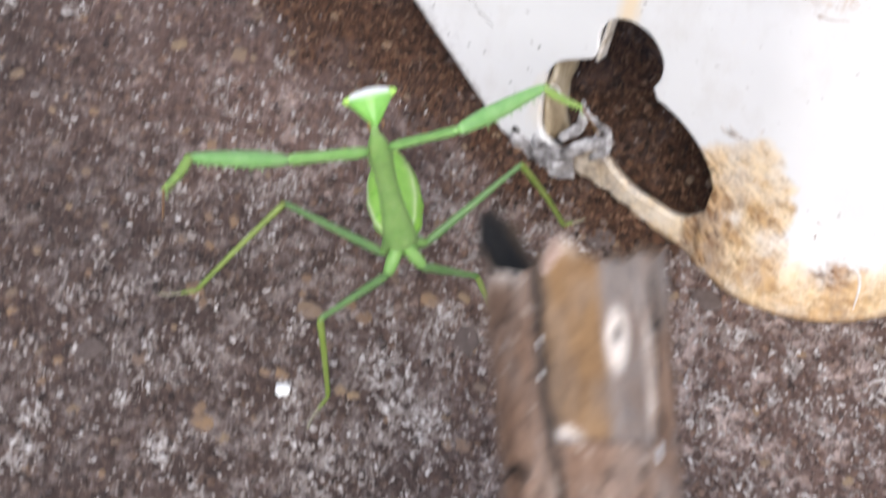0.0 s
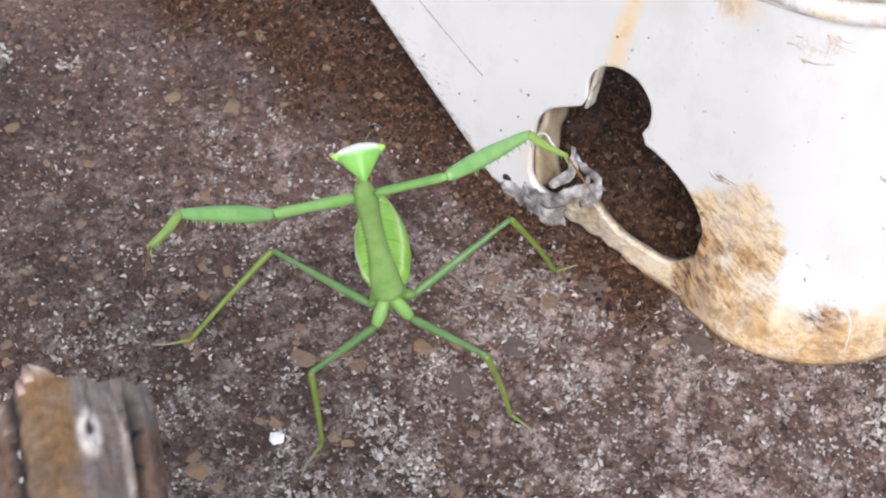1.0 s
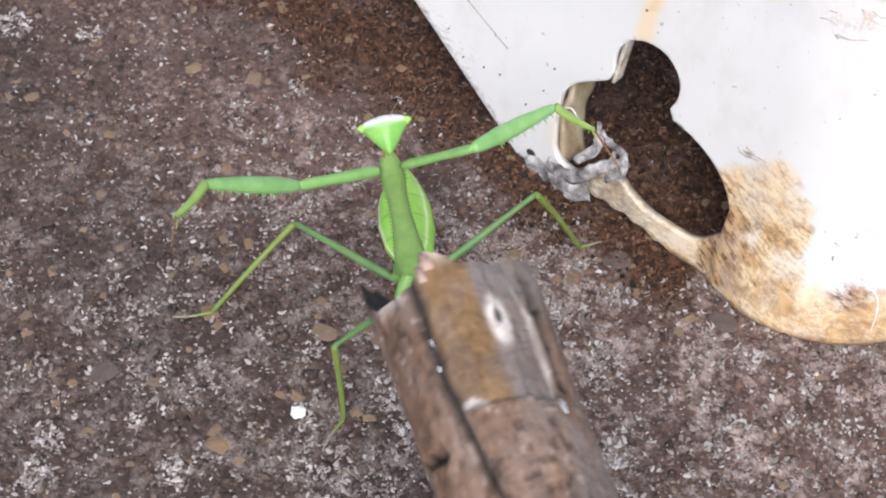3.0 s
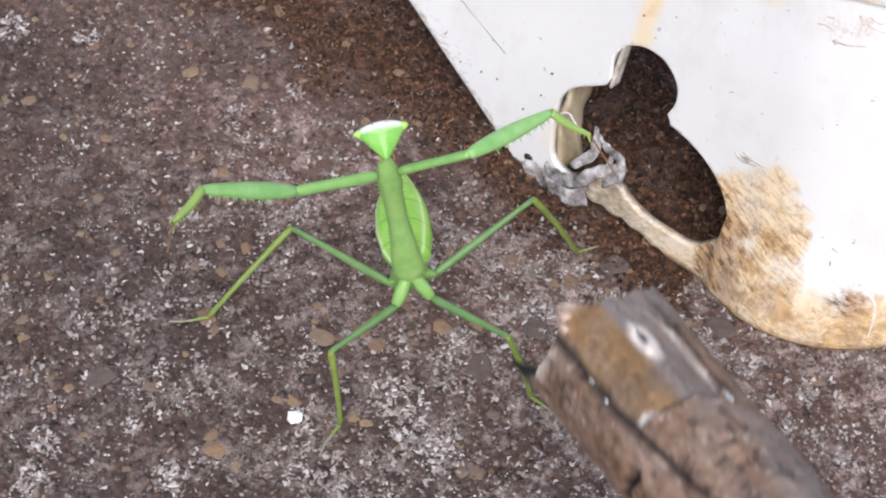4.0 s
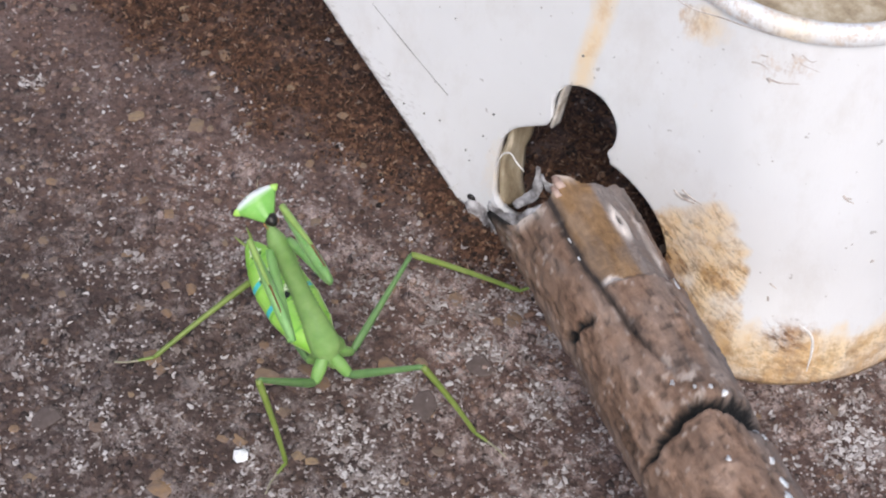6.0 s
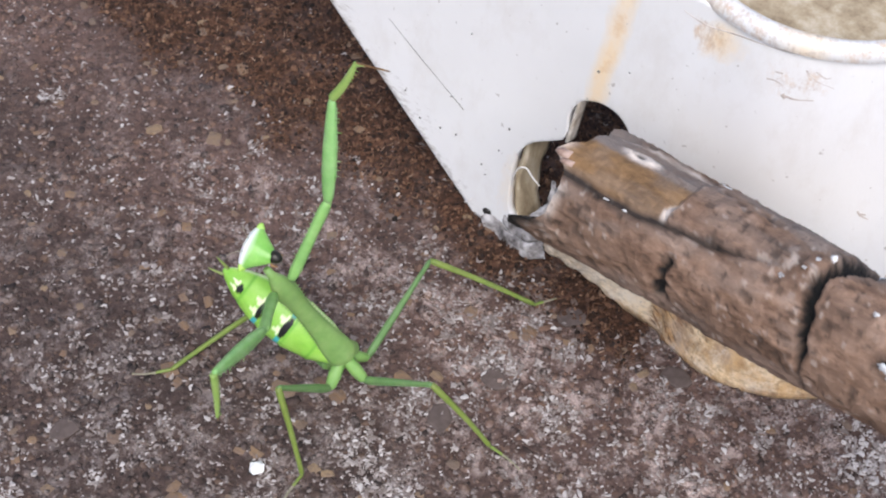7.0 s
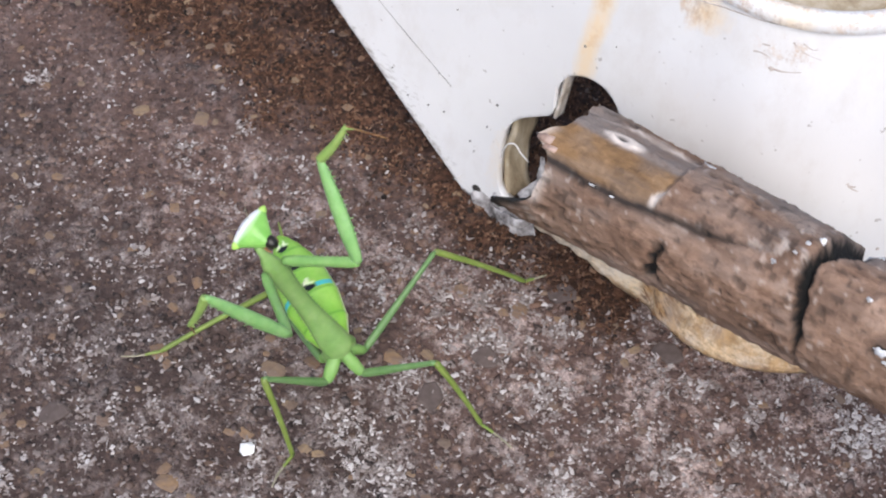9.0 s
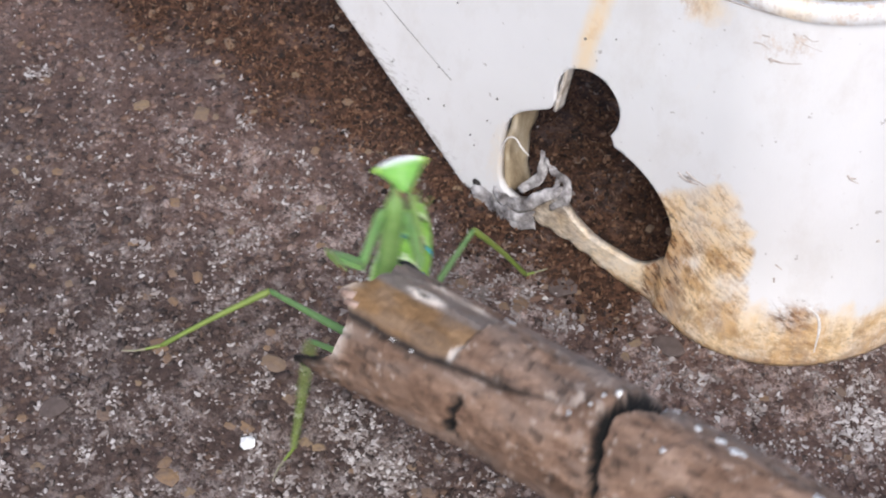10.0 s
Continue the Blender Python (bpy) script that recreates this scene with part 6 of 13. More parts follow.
    walk(bits["head"], [
        (0, bone(-10.72, -11.42, 39.48, -11.88, -6.75, 40.84, 0.97, 0.21, 0.11)),
        (0.1, bone(-10.93, -11.65, 39.1, -12.06, -6.97, 40.43, 0.97, 0.21, 0.11)),
        (0.2, bone(-11.15, -11.87, 38.71, -12.25, -7.17, 40.02, 0.97, 0.2, 0.1)),
        (0.3, bone(-11.35, -12.1, 38.3, -12.42, -7.39, 39.59, 0.98, 0.2, 0.09)),
        (1, bone(-10.95, -11.85, 38.47, -12.02, -7.14, 39.76, 0.98, 0.2, 0.09)),
        (4, bone(-11.09, -11.91, 38.43, -12.16, -7.2, 39.72, 0.98, 0.2, 0.09)),
        (4.5, bone(-11.15, -11.93, 38.42, -12.22, -7.22, 39.71, 0.98, 0.2, 0.09)),
        (4.5667, bone(-12.18, -9.94, 37.92, -13.42, -5.28, 39.24, 0.97, 0.22, 0.12)),
        (4.6333, bone(-13.17, -7.97, 37.28, -14.59, -3.38, 38.64, 0.96, 0.25, 0.15)),
        (4.7, bone(-13.95, -5.91, 36.62, -15.54, -1.37, 38.01, 0.94, 0.28, 0.18)),
        (4.8, bone(-13.63, -3.57, 34.37, -15.18, 0.98, 35.75, 0.95, 0.27, 0.18)),
        (4.9, bone(-13.25, -1.47, 31.78, -14.76, 3.09, 33.17, 0.95, 0.26, 0.17)),
        (5, bone(-12.81, 0.36, 28.91, -14.27, 4.93, 30.29, 0.95, 0.25, 0.17)),
        (5.0667, bone(-14.37, -2.47, 30.04, -16.04, 2.07, 31.3, 0.94, 0.29, 0.19)),
        (5.1333, bone(-15.87, -5.58, 30.88, -17.73, -1.08, 32, 0.92, 0.33, 0.21)),
        (5.2, bone(-17.3, -8.93, 31.37, -19.36, -4.48, 32.36, 0.9, 0.37, 0.22)),
        (5.5667, bone(-18.75, -9.65, 30.81, -21.15, -5.35, 31.7, 0.87, 0.43, 0.26)),
        (5.9333, bone(-20.16, -10.43, 30.12, -22.88, -6.31, 30.9, 0.82, 0.49, 0.3)),
        (6.3, bone(-21.53, -11.27, 29.3, -24.56, -7.34, 29.97, 0.77, 0.54, 0.33)),
        (6.35, bone(-19.71, -12.19, 29.97, -22.29, -7.91, 30.25, 0.83, 0.48, 0.29)),
        (6.4, bone(-17.89, -13.12, 30.62, -19.99, -8.59, 30.44, 0.88, 0.42, 0.24)),
        (6.4667, bone(-12.57, -16.38, 32.73, -13.67, -11.5, 32.78, 0.97, 0.22, 0.11)),
        (6.5333, bone(1.83, -18.14, 33.65, 1.25, -13.22, 34.33, 0.99, 0.1, 0.1)),
        (6.6, bone(-12.96, -17.87, 32.6, -15.07, -13.37, 33.13, 0.89, 0.39, 0.24)),
        (6.6667, bone(-15.93, -17.94, 31.95, -18.96, -13.98, 32.38, 0.76, 0.55, 0.35)),
        (6.7333, bone(-18.87, -18.02, 31.2, -22.68, -14.79, 31.39, 0.59, 0.67, 0.44)),
        (6.8, bone(-21.77, -18.1, 30.33, -26.18, -15.74, 30.2, 0.39, 0.76, 0.51)),
        (6.8667, bone(-22.13, -17.51, 30.39, -26.52, -15.11, 30.29, 0.4, 0.76, 0.51)),
        (6.9333, bone(-22.5, -16.92, 30.44, -26.86, -14.49, 30.39, 0.41, 0.75, 0.51)),
        (7, bone(-22.87, -16.34, 30.5, -27.21, -13.86, 30.48, 0.43, 0.75, 0.51)),
        (7.1667, bone(-22.96, -17.06, 30.42, -27.3, -14.58, 30.43, 0.43, 0.75, 0.5)),
        (7.3333, bone(-23.05, -17.79, 30.34, -27.4, -15.31, 30.38, 0.43, 0.75, 0.5)),
        (7.5, bone(-23.15, -18.51, 30.25, -27.49, -16.04, 30.33, 0.44, 0.75, 0.49)),
        (7.6, bone(-19.82, -17.28, 31.75, -23.51, -13.91, 31.94, 0.62, 0.66, 0.43)),
        (7.7, bone(-16.38, -16.06, 32.94, -19.27, -11.98, 33.14, 0.78, 0.53, 0.34)),
        (7.8, bone(-12.88, -14.86, 33.82, -14.87, -10.27, 33.9, 0.89, 0.38, 0.23)),
        (7.8667, bone(-13.81, -13.23, 33.99, -15.99, -8.74, 34.35, 0.88, 0.41, 0.25)),
        (7.9333, bone(-14.72, -11.62, 34.03, -17.08, -7.26, 34.66, 0.86, 0.43, 0.27)),
        (8, bone(-15.6, -10.04, 33.94, -18.14, -5.83, 34.84, 0.85, 0.45, 0.29)),
        (8.1, bone(-16.1, -9.56, 33.64, -18.71, -5.39, 34.56, 0.84, 0.46, 0.29)),
        (8.2, bone(-16.59, -9.09, 33.29, -19.25, -4.97, 34.24, 0.83, 0.47, 0.3)),
        (8.3, bone(-17.06, -8.64, 32.91, -19.79, -4.56, 33.87, 0.82, 0.48, 0.3)),
        (8.3667, bone(-18.79, -9.14, 31.44, -21.69, -5.15, 32.3, 0.8, 0.51, 0.32)),
        (8.4333, bone(-20.49, -9.66, 29.9, -23.55, -5.79, 30.66, 0.77, 0.54, 0.33)),
        (8.5, bone(-22.14, -10.22, 28.29, -25.36, -6.46, 28.95, 0.74, 0.57, 0.35)),
        (8.6, bone(-21.63, -12.98, 29.57, -25.07, -9.4, 30.11, 0.7, 0.61, 0.37)),
        (8.7, bone(-20.96, -15.85, 30.57, -24.6, -12.45, 30.99, 0.65, 0.65, 0.4)),
        (8.8, bone(-20.13, -18.78, 31.29, -23.96, -15.59, 31.59, 0.6, 0.68, 0.43)),
        (8.8667, bone(-20.51, -18.1, 31.16, -24.36, -14.92, 31.5, 0.6, 0.68, 0.43)),
        (8.9333, bone(-20.89, -17.42, 31.03, -24.74, -14.25, 31.41, 0.6, 0.68, 0.43)),
        (9, bone(-21.27, -16.74, 30.88, -25.12, -13.59, 31.31, 0.6, 0.68, 0.43)),
        (9.1667, bone(-21.33, -15.78, 30.92, -25.13, -12.56, 31.39, 0.61, 0.67, 0.42)),
        (9.3333, bone(-21.37, -14.82, 30.94, -25.11, -11.55, 31.45, 0.63, 0.65, 0.42)),
        (9.5, bone(-21.39, -13.87, 30.93, -25.08, -10.54, 31.48, 0.64, 0.64, 0.41)),
        (9.6, bone(-20.47, -12.07, 31.47, -23.92, -8.52, 32.14, 0.7, 0.6, 0.39)),
        (9.7, bone(-19.51, -10.29, 31.95, -22.7, -6.53, 32.72, 0.75, 0.56, 0.36)),
        (9.8, bone(-18.51, -8.55, 32.36, -21.44, -4.59, 33.24, 0.79, 0.51, 0.33)),
        (9.8667, bone(-12.96, -9.52, 34.27, -15.3, -5.2, 35.19, 0.87, 0.41, 0.27)),
        (9.9333, bone(-7.28, -10.73, 35.67, -9, -6.14, 36.64, 0.93, 0.31, 0.21)),
        (10, bone(-1.56, -12.19, 36.53, -2.65, -7.42, 37.55, 0.97, 0.19, 0.14)),
    ])
    # the mouth is drawn in until the threat display, and again at the end
    drawn_in, thrust_out = pose(0.1 * HEAD, 1.5 * HEAD, -2.4 * HEAD), pose(0.25 * HEAD, 0, -3.9 * HEAD)
    walk(bits["mouth"], [(0, drawn_in), (4.5, drawn_in), (4.7, thrust_out), (9.8, thrust_out), (9.95, drawn_in), (10, drawn_in)])
    walk(bits["FL"][0], [
        (0, bone(-11.16, -16.01, 34.4, -20.68, -22.03, 40.77, -0.24, -0.46, -0.86)),
        (0.1, bone(-11.38, -15.88, 34.35, -20.94, -22.08, 40.41, -0.21, -0.44, -0.87)),
        (0.2, bone(-11.6, -15.75, 34.28, -21.18, -22.13, 40.03, -0.18, -0.43, -0.89)),
        (0.225, bone(-11.66, -15.71, 34.27, -18.94, -20.56, 38.81, -0.59, 0.19, -0.79)),
        (0.25, bone(-11.71, -15.68, 34.25, -18.96, -20.62, 38.73, -0.67, 0.7, -0.24)),
        (0.275, bone(-11.77, -15.65, 34.23, -19.05, -20.59, 38.59, -0.39, 0.81, 0.44)),
        (0.3, bone(-11.82, -15.62, 34.21, -21.4, -22.17, 39.62, 0.1, 0.46, 0.88)),
        (4.5, bone(-11.82, -15.62, 34.21, -21.4, -22.17, 39.62, 0.1, 0.46, 0.88)),
        (4.5167, bone(-12.02, -15.23, 34.02, -19.16, -20.37, 38.4, -0.4, 0.8, 0.44)),
        (4.5334, bone(-12.21, -14.85, 33.83, -19.21, -20.07, 38.42, -0.7, 0.68, -0.23)),
        (4.55, bone(-12.4, -14.47, 33.65, -19.4, -19.58, 38.43, -0.62, 0.16, -0.77)),
        (4.5667, bone(-12.6, -14.08, 33.46, -21.9, -20.61, 39.63, -0.21, -0.46, -0.86)),
        (4.6333, bone(-13.35, -12.59, 32.56, -22.31, -19.04, 39.44, -0.27, -0.5, -0.82)),
        (4.7, bone(-14.08, -11.16, 31.52, -22.62, -17.1, 39.31, -0.32, -0.55, -0.77)),
        (4.7333, bone(-13.97, -10.49, 30.8, -20.02, -15.37, 37.09, -0.76, 0.11, -0.64)),
        (4.7667, bone(-13.87, -9.82, 30.07, -19.57, -15.27, 36.21, -0.73, 0.68, -0.08)),
        (4.8, bone(-13.76, -9.15, 29.34, -21.25, -16.83, 36.69, -0.26, 0.79, 0.55)),
        (4.9, bone(-13.37, -7.38, 26.83, -19.61, -16.59, 33.55, -0.17, 0.65, 0.74)),
        (5, bone(-12.92, -5.88, 24.02, -17.76, -16.4, 29.93, -0.09, 0.52, 0.85)),
        (5.0667, bone(-14.34, -8.26, 25.23, -17.54, -19.89, 30.08, -0.15, 0.42, 0.9)),
        (5.1333, bone(-15.69, -10.92, 26.13, -17.17, -23.31, 29.78, -0.17, 0.3, 0.94)),
        (5.2, bone(-16.99, -13.82, 26.69, -16.68, -26.61, 29.04, -0.15, 0.18, 0.97)),
        (5.5667, bone(-17.92, -14.38, 26.21, -16.03, -27.22, 25.35, -0.22, -0.1, 0.97)),
        (5.9333, bone(-18.82, -15, 25.59, -15.49, -26.92, 21.61, -0.29, -0.38, 0.88)),
        (6.0555, bone(-19.11, -15.23, 25.35, -17.05, -24.12, 21.26, -0.88, -0.35, 0.32)),
        (6.1778, bone(-19.39, -15.45, 25.1, -16.94, -23.75, 20.08, -0.91, -0.02, -0.41)),
        (6.3, bone(-19.67, -15.68, 24.85, -15.15, -25.78, 18.04, -0.37, 0.4, -0.84)),
        (6.3167, bone(-19.28, -15.91, 25.14, -16.96, -24.5, 20.59, -0.91, -0.03, -0.41)),
        (6.3333, bone(-18.88, -16.13, 25.42, -16.65, -25.38, 22.32, -0.87, -0.33, 0.36)),
        (6.35, bone(-18.49, -16.36, 25.71, -14.22, -28.39, 23.22, -0.27, -0.29, 0.92)),
        (6.4, bone(-17.29, -17.06, 26.54, -13.85, -29.41, 28.71, -0.32, 0.08, 0.95)),
        (6.4667, bone(-13.12, -20.48, 28.33, -13.27, -32.31, 33.73, -0.3, 0.4, 0.87)),
        (6.5333, bone(-0.49, -21.19, 29.73, -7.14, -31.1, 34.88, 0.14, 0.38, 0.91)),
        (6.6, bone(-12.21, -21.64, 28.2, -13.53, -33.5, 33.36, -0.26, 0.41, 0.87)),
        (6.6667, bone(-14.81, -21.77, 27.5, -15.47, -33.42, 33.23, -0.38, 0.43, 0.82)),
        (6.7333, bone(-17.38, -21.91, 26.69, -17.38, -33.29, 32.97, -0.65, 0.36, 0.66)),
        (6.8, bone(-19.91, -22.05, 25.76, -19.25, -33.12, 32.56, -1, -0.02, 0.06)),
        (6.8667, bone(-20.07, -21.52, 25.74, -19.68, -32.46, 32.75, -1, -0.02, 0.03)),
        (6.9333, bone(-20.22, -20.99, 25.72, -20.11, -31.8, 32.94, -1, -0.01, 0)),
        (7, bone(-20.37, -20.46, 25.7, -20.54, -31.13, 33.13, -1, 0, -0.02)),
        (7.1667, bone(-20.54, -21.22, 25.62, -20.66, -32.07, 32.79, -0.99, 0.08, 0.11)),
        (7.3333, bone(-20.72, -21.98, 25.55, -20.77, -33, 32.44, -0.97, 0.14, 0.21)),
        (7.5, bone(-20.89, -22.73, 25.47, -20.89, -33.92, 32.09, -0.94, 0.17, 0.28)),
        (7.6, bone(-18.54, -21.26, 27.16, -19.13, -32.91, 32.91, -0.58, 0.38, 0.72)),
        (7.7, bone(-16.08, -19.8, 28.55, -17.25, -31.82, 33.37, -0.29, 0.38, 0.88)),
        (7.8, bone(-13.55, -18.37, 29.62, -15.29, -30.66, 33.48, -0.13, 0.31, 0.94)),
        (7.8667, bone(-14.1, -17.03, 29.64, -15.9, -29.23, 33.76, -0.31, 0.35, 0.88)),
        (7.9333, bone(-14.62, -15.71, 29.53, -16.5, -27.81, 33.9, -0.48, 0.36, 0.8)),
        (8, bone(-15.12, -14.42, 29.29, -17.06, -26.41, 33.92, -0.63, 0.37, 0.68)),
        (8.1, bone(-15.52, -14.12, 28.92, -17.45, -26.11, 33.56, -0.63, 0.37, 0.68)),
        (8.2, bone(-15.91, -13.84, 28.51, -17.83, -25.83, 33.15, -0.63, 0.37, 0.69)),
        (8.3, bone(-16.29, -13.57, 28.07, -18.19, -25.56, 32.71, -0.62, 0.37, 0.69)),
        (8.3667, bone(-17.66, -14, 26.76, -16.48, -26.92, 27.64, -0.64, -0.01, 0.77)),
        (8.4333, bone(-19, -14.47, 25.39, -14.9, -26.43, 22.37, -0.58, -0.38, 0.72)),
        (8.4555, bone(-19.44, -14.64, 24.91, -16.45, -23.41, 21.15, -0.92, -0.37, 0.14)),
        (8.4778, bone(-19.87, -14.81, 24.43, -16.18, -22.76, 19.62, -0.87, -0.12, -0.48)),
        (8.5, bone(-20.3, -14.97, 23.95, -13.88, -24.24, 17.47, -0.46, 0.27, -0.85)),
        (8.5333, bone(-20.18, -15.83, 24.35, -15.94, -23.76, 19.97, -0.86, -0.21, -0.46)),
        (8.5667, bone(-20.06, -16.69, 24.75, -15.81, -25.13, 21.48, -0.84, -0.5, 0.22)),
        (8.6, bone(-19.93, -17.55, 25.15, -13.49, -28.45, 22.19, -0.39, -0.45, 0.8)),
        (8.7, bone(-19.4, -20.23, 26.08, -13.52, -31.8, 26.9, -0.53, -0.21, 0.82)),
        (8.8, bone(-18.71, -22.98, 26.72, -13.91, -34.18, 31.24, -0.7, -0.01, 0.71)),
        (8.8667, bone(-19.04, -22.31, 26.61, -14.54, -33.73, 30.89, -0.7, 0, 0.72)),
        (8.9333, bone(-19.36, -21.64, 26.49, -15.17, -33.27, 30.53, -0.69, 0, 0.73)),
        (9, bone(-19.68, -20.97, 26.36, -15.81, -32.79, 30.15, -0.68, 0.01, 0.73)),
        (9.1667, bone(-19.81, -20.08, 26.41, -16.23, -32.02, 30.11, -0.68, 0.03, 0.74)),
        (9.3333, bone(-19.92, -19.19, 26.44, -16.64, -31.24, 30.04, -0.67, 0.04, 0.74)),
        (9.5, bone(-20.02, -18.31, 26.44, -17.04, -30.47, 29.94, -0.67, 0.05, 0.74)),
        (9.6, bone(-19.36, -16.64, 26.92, -15.98, -28.79, 30.11, -0.56, 0.06, 0.83)),
        (9.7, bone(-18.66, -15, 27.34, -14.9, -27.11, 30.2, -0.43, 0.08, 0.9)),
        (9.8, bone(-17.93, -13.38, 27.69, -13.79, -25.44, 30.23, -0.3, 0.1, 0.95)),
        (9.8667, bone(-13.42, -14.11, 29.78, -11.4, -26.5, 33.16, -0.36, 0.19, 0.91)),
        (9.9333, bone(-8.78, -15.07, 31.35, -8.94, -27.4, 35.47, -0.32, 0.3, 0.9)),
        (10, bone(-4.11, -16.27, 32.38, -6.45, -28.15, 37.11, -0.11, 0.39, 0.92)),
    ])
    walk(bits["FL"][1], [
        (0, bone(-20.68, -22.03, 40.77, -31.25, -28.05, 49.21, 0.32, -0.92, -0.24)),
        (0.1, bone(-20.94, -22.08, 40.41, -31.35, -28.21, 48.95, 0.27, -0.91, -0.31)),
        (0.2, bone(-21.18, -22.13, 40.03, -31.44, -28.36, 48.68, 0.21, -0.9, -0.38)),
        (0.3, bone(-21.4, -22.17, 39.62, -31.51, -28.5, 48.39, 0.15, -0.89, -0.44)),
        (4.5, bone(-21.4, -22.17, 39.62, -31.51, -28.5, 48.39, 0.15, -0.89, -0.44)),
        (4.5667, bone(-21.9, -20.61, 39.63, -32.5, -26.07, 48.38, -0.29, -0.62, -0.73)),
        (4.6333, bone(-22.31, -19.04, 39.44, -33.35, -23.61, 48.16, -0.53, -0.25, -0.81)),
        (4.7, bone(-22.62, -17.1, 39.31, -34.07, -20.85, 47.91, -0.62, 0.13, -0.77)),
        (4.8, bone(-21.25, -16.83, 36.69, -30.55, -18.08, 48.13, -0.77, 0.2, -0.6)),
        (4.9, bone(-19.61, -16.59, 33.55, -25.97, -15.24, 46.84, -0.82, 0.38, -0.43)),
        (5, bone(-17.76, -16.4, 29.93, -20.62, -12.56, 43.94, -0.74, 0.6, -0.31)),
        (5.0667, bone(-17.54, -19.89, 30.08, -20.18, -15.22, 43.88, -0.87, 0.38, -0.3)),
        (5.1333, bone(-17.17, -23.31, 29.78, -19.58, -17.83, 43.32, -0.85, 0.41, -0.32)),
        (5.1555, bone(-17, -24.41, 29.54, -18.42, -20.58, 38.66, -0.95, -0.3, -0.02)),
        (5.1778, bone(-16.84, -25.51, 29.29, -18.19, -21.45, 38.33, -0.48, -0.83, 0.3)),
        (5.2, bone(-16.68, -26.61, 29.04, -18.86, -20.32, 42.26, 0.28, -0.85, 0.45)),
        (5.5667, bone(-16.03, -27.22, 25.35, -19.9, -19.39, 37.31, 0.23, -0.78, 0.58)),
        (5.9333, bone(-15.49, -26.92, 21.61, -20.92, -17.8, 31.92, 0.17, -0.69, 0.7)),
        (6.3, bone(-15.15, -25.78, 18.04, -21.98, -15.64, 26.38, 0.11, -0.59, 0.8)),
        (6.35, bone(-14.22, -28.39, 23.22, -20.5, -21.69, 34.83, 0.3, -0.75, 0.59)),
        (6.4, bone(-13.85, -29.41, 28.71, -18.92, -26.83, 42.37, 0.45, -0.83, 0.32)),
        (6.4667, bone(-13.27, -32.31, 33.73, -17.39, -32.15, 47.95, 0.53, -0.83, 0.16)),
        (6.5333, bone(-7.14, -31.1, 34.88, -8.92, -31.39, 49.57, 0.36, -0.93, 0.03)),
        (6.6, bone(-13.53, -33.5, 33.36, -17.47, -37.05, 47.17, 0.25, -0.95, -0.17)),
        (6.6667, bone(-15.47, -33.42, 33.23, -19.44, -40.33, 45.7, 0.11, -0.88, -0.46)),
        (6.7333, bone(-17.38, -33.29, 32.97, -21.13, -43.15, 43.35, -0.03, -0.72, -0.69)),
        (6.8, bone(-19.25, -33.12, 32.56, -22.56, -45.33, 40.24, -0.15, -0.5, -0.85)),
        (6.8667, bone(-19.68, -32.46, 32.75, -23.47, -44.47, 40.53, -0.13, -0.51, -0.85)),
        (6.9333, bone(-20.11, -31.8, 32.94, -24.38, -43.59, 40.81, -0.11, -0.52, -0.84)),
        (7, bone(-20.54, -31.13, 33.13, -25.28, -42.69, 41.07, -0.09, -0.54, -0.84)),
        (7.1667, bone(-20.66, -32.07, 32.79, -25.99, -43.18, 40.98, -0.14, -0.54, -0.83)),
        (7.3333, bone(-20.77, -33, 32.44, -26.68, -43.64, 40.87, -0.19, -0.54, -0.82)),
        (7.5, bone(-20.89, -33.92, 32.09, -27.35, -44.06, 40.73, -0.26, -0.53, -0.81)),
        (7.6, bone(-19.13, -32.91, 32.91, -24.62, -40.45, 44.39, 0.07, -0.85, -0.52)),
        (7.7, bone(-17.25, -31.82, 33.37, -21.39, -36.23, 46.88, 0.37, -0.91, -0.19)),
        (7.8, bone(-15.29, -30.66, 33.48, -17.77, -31.61, 48.04, 0.52, -0.85, 0.03)),
        (7.8667, bone(-15.9, -29.23, 33.76, -20.96, -29.55, 47.66, -0.14, -0.99, -0.07)),
        (7.9333, bone(-16.5, -27.81, 33.9, -23.96, -27.5, 46.68, -0.8, -0.39, -0.46)),
        (8, bone(-17.06, -26.41, 33.92, -26.68, -25.48, 45.13, -0.71, 0.32, -0.63)),
        (8.1, bone(-17.45, -26.11, 33.56, -27.03, -24.51, 44.73, -0.71, 0.27, -0.65)),
        (8.2, bone(-17.83, -25.83, 33.15, -27.35, -23.57, 44.26, -0.72, 0.22, -0.66)),
        (8.3, bone(-18.19, -25.56, 32.71, -27.63, -22.64, 43.73, -0.73, 0.17, -0.67)),
        (8.3667, bone(-16.48, -26.92, 27.64, -25.79, -21.71, 37.9, -0.78, -0.25, -0.58)),
        (8.4333, bone(-14.9, -26.43, 22.37, -23.83, -19.08, 31.6, -0.76, -0.6, -0.25)),
        (8.5, bone(-13.88, -24.24, 17.47, -22.19, -14.93, 25.43, -0.15, -0.72, 0.68)),
        (8.6, bone(-13.49, -28.45, 22.19, -22.84, -22.91, 32.24, -0.62, -0.77, -0.15)),
        (8.7, bone(-13.52, -31.8, 26.9, -23.07, -30.53, 38.13, -0.71, -0.43, -0.56)),
        (8.8, bone(-13.91, -34.18, 31.24, -22.8, -37.3, 42.65, -0.78, -0.06, -0.62)),
        (8.8667, bone(-14.54, -33.73, 30.89, -23.56, -36.46, 42.3, -0.78, -0.05, -0.63)),
        (8.9333, bone(-15.17, -33.27, 30.53, -24.32, -35.61, 41.93, -0.77, -0.06, -0.63)),
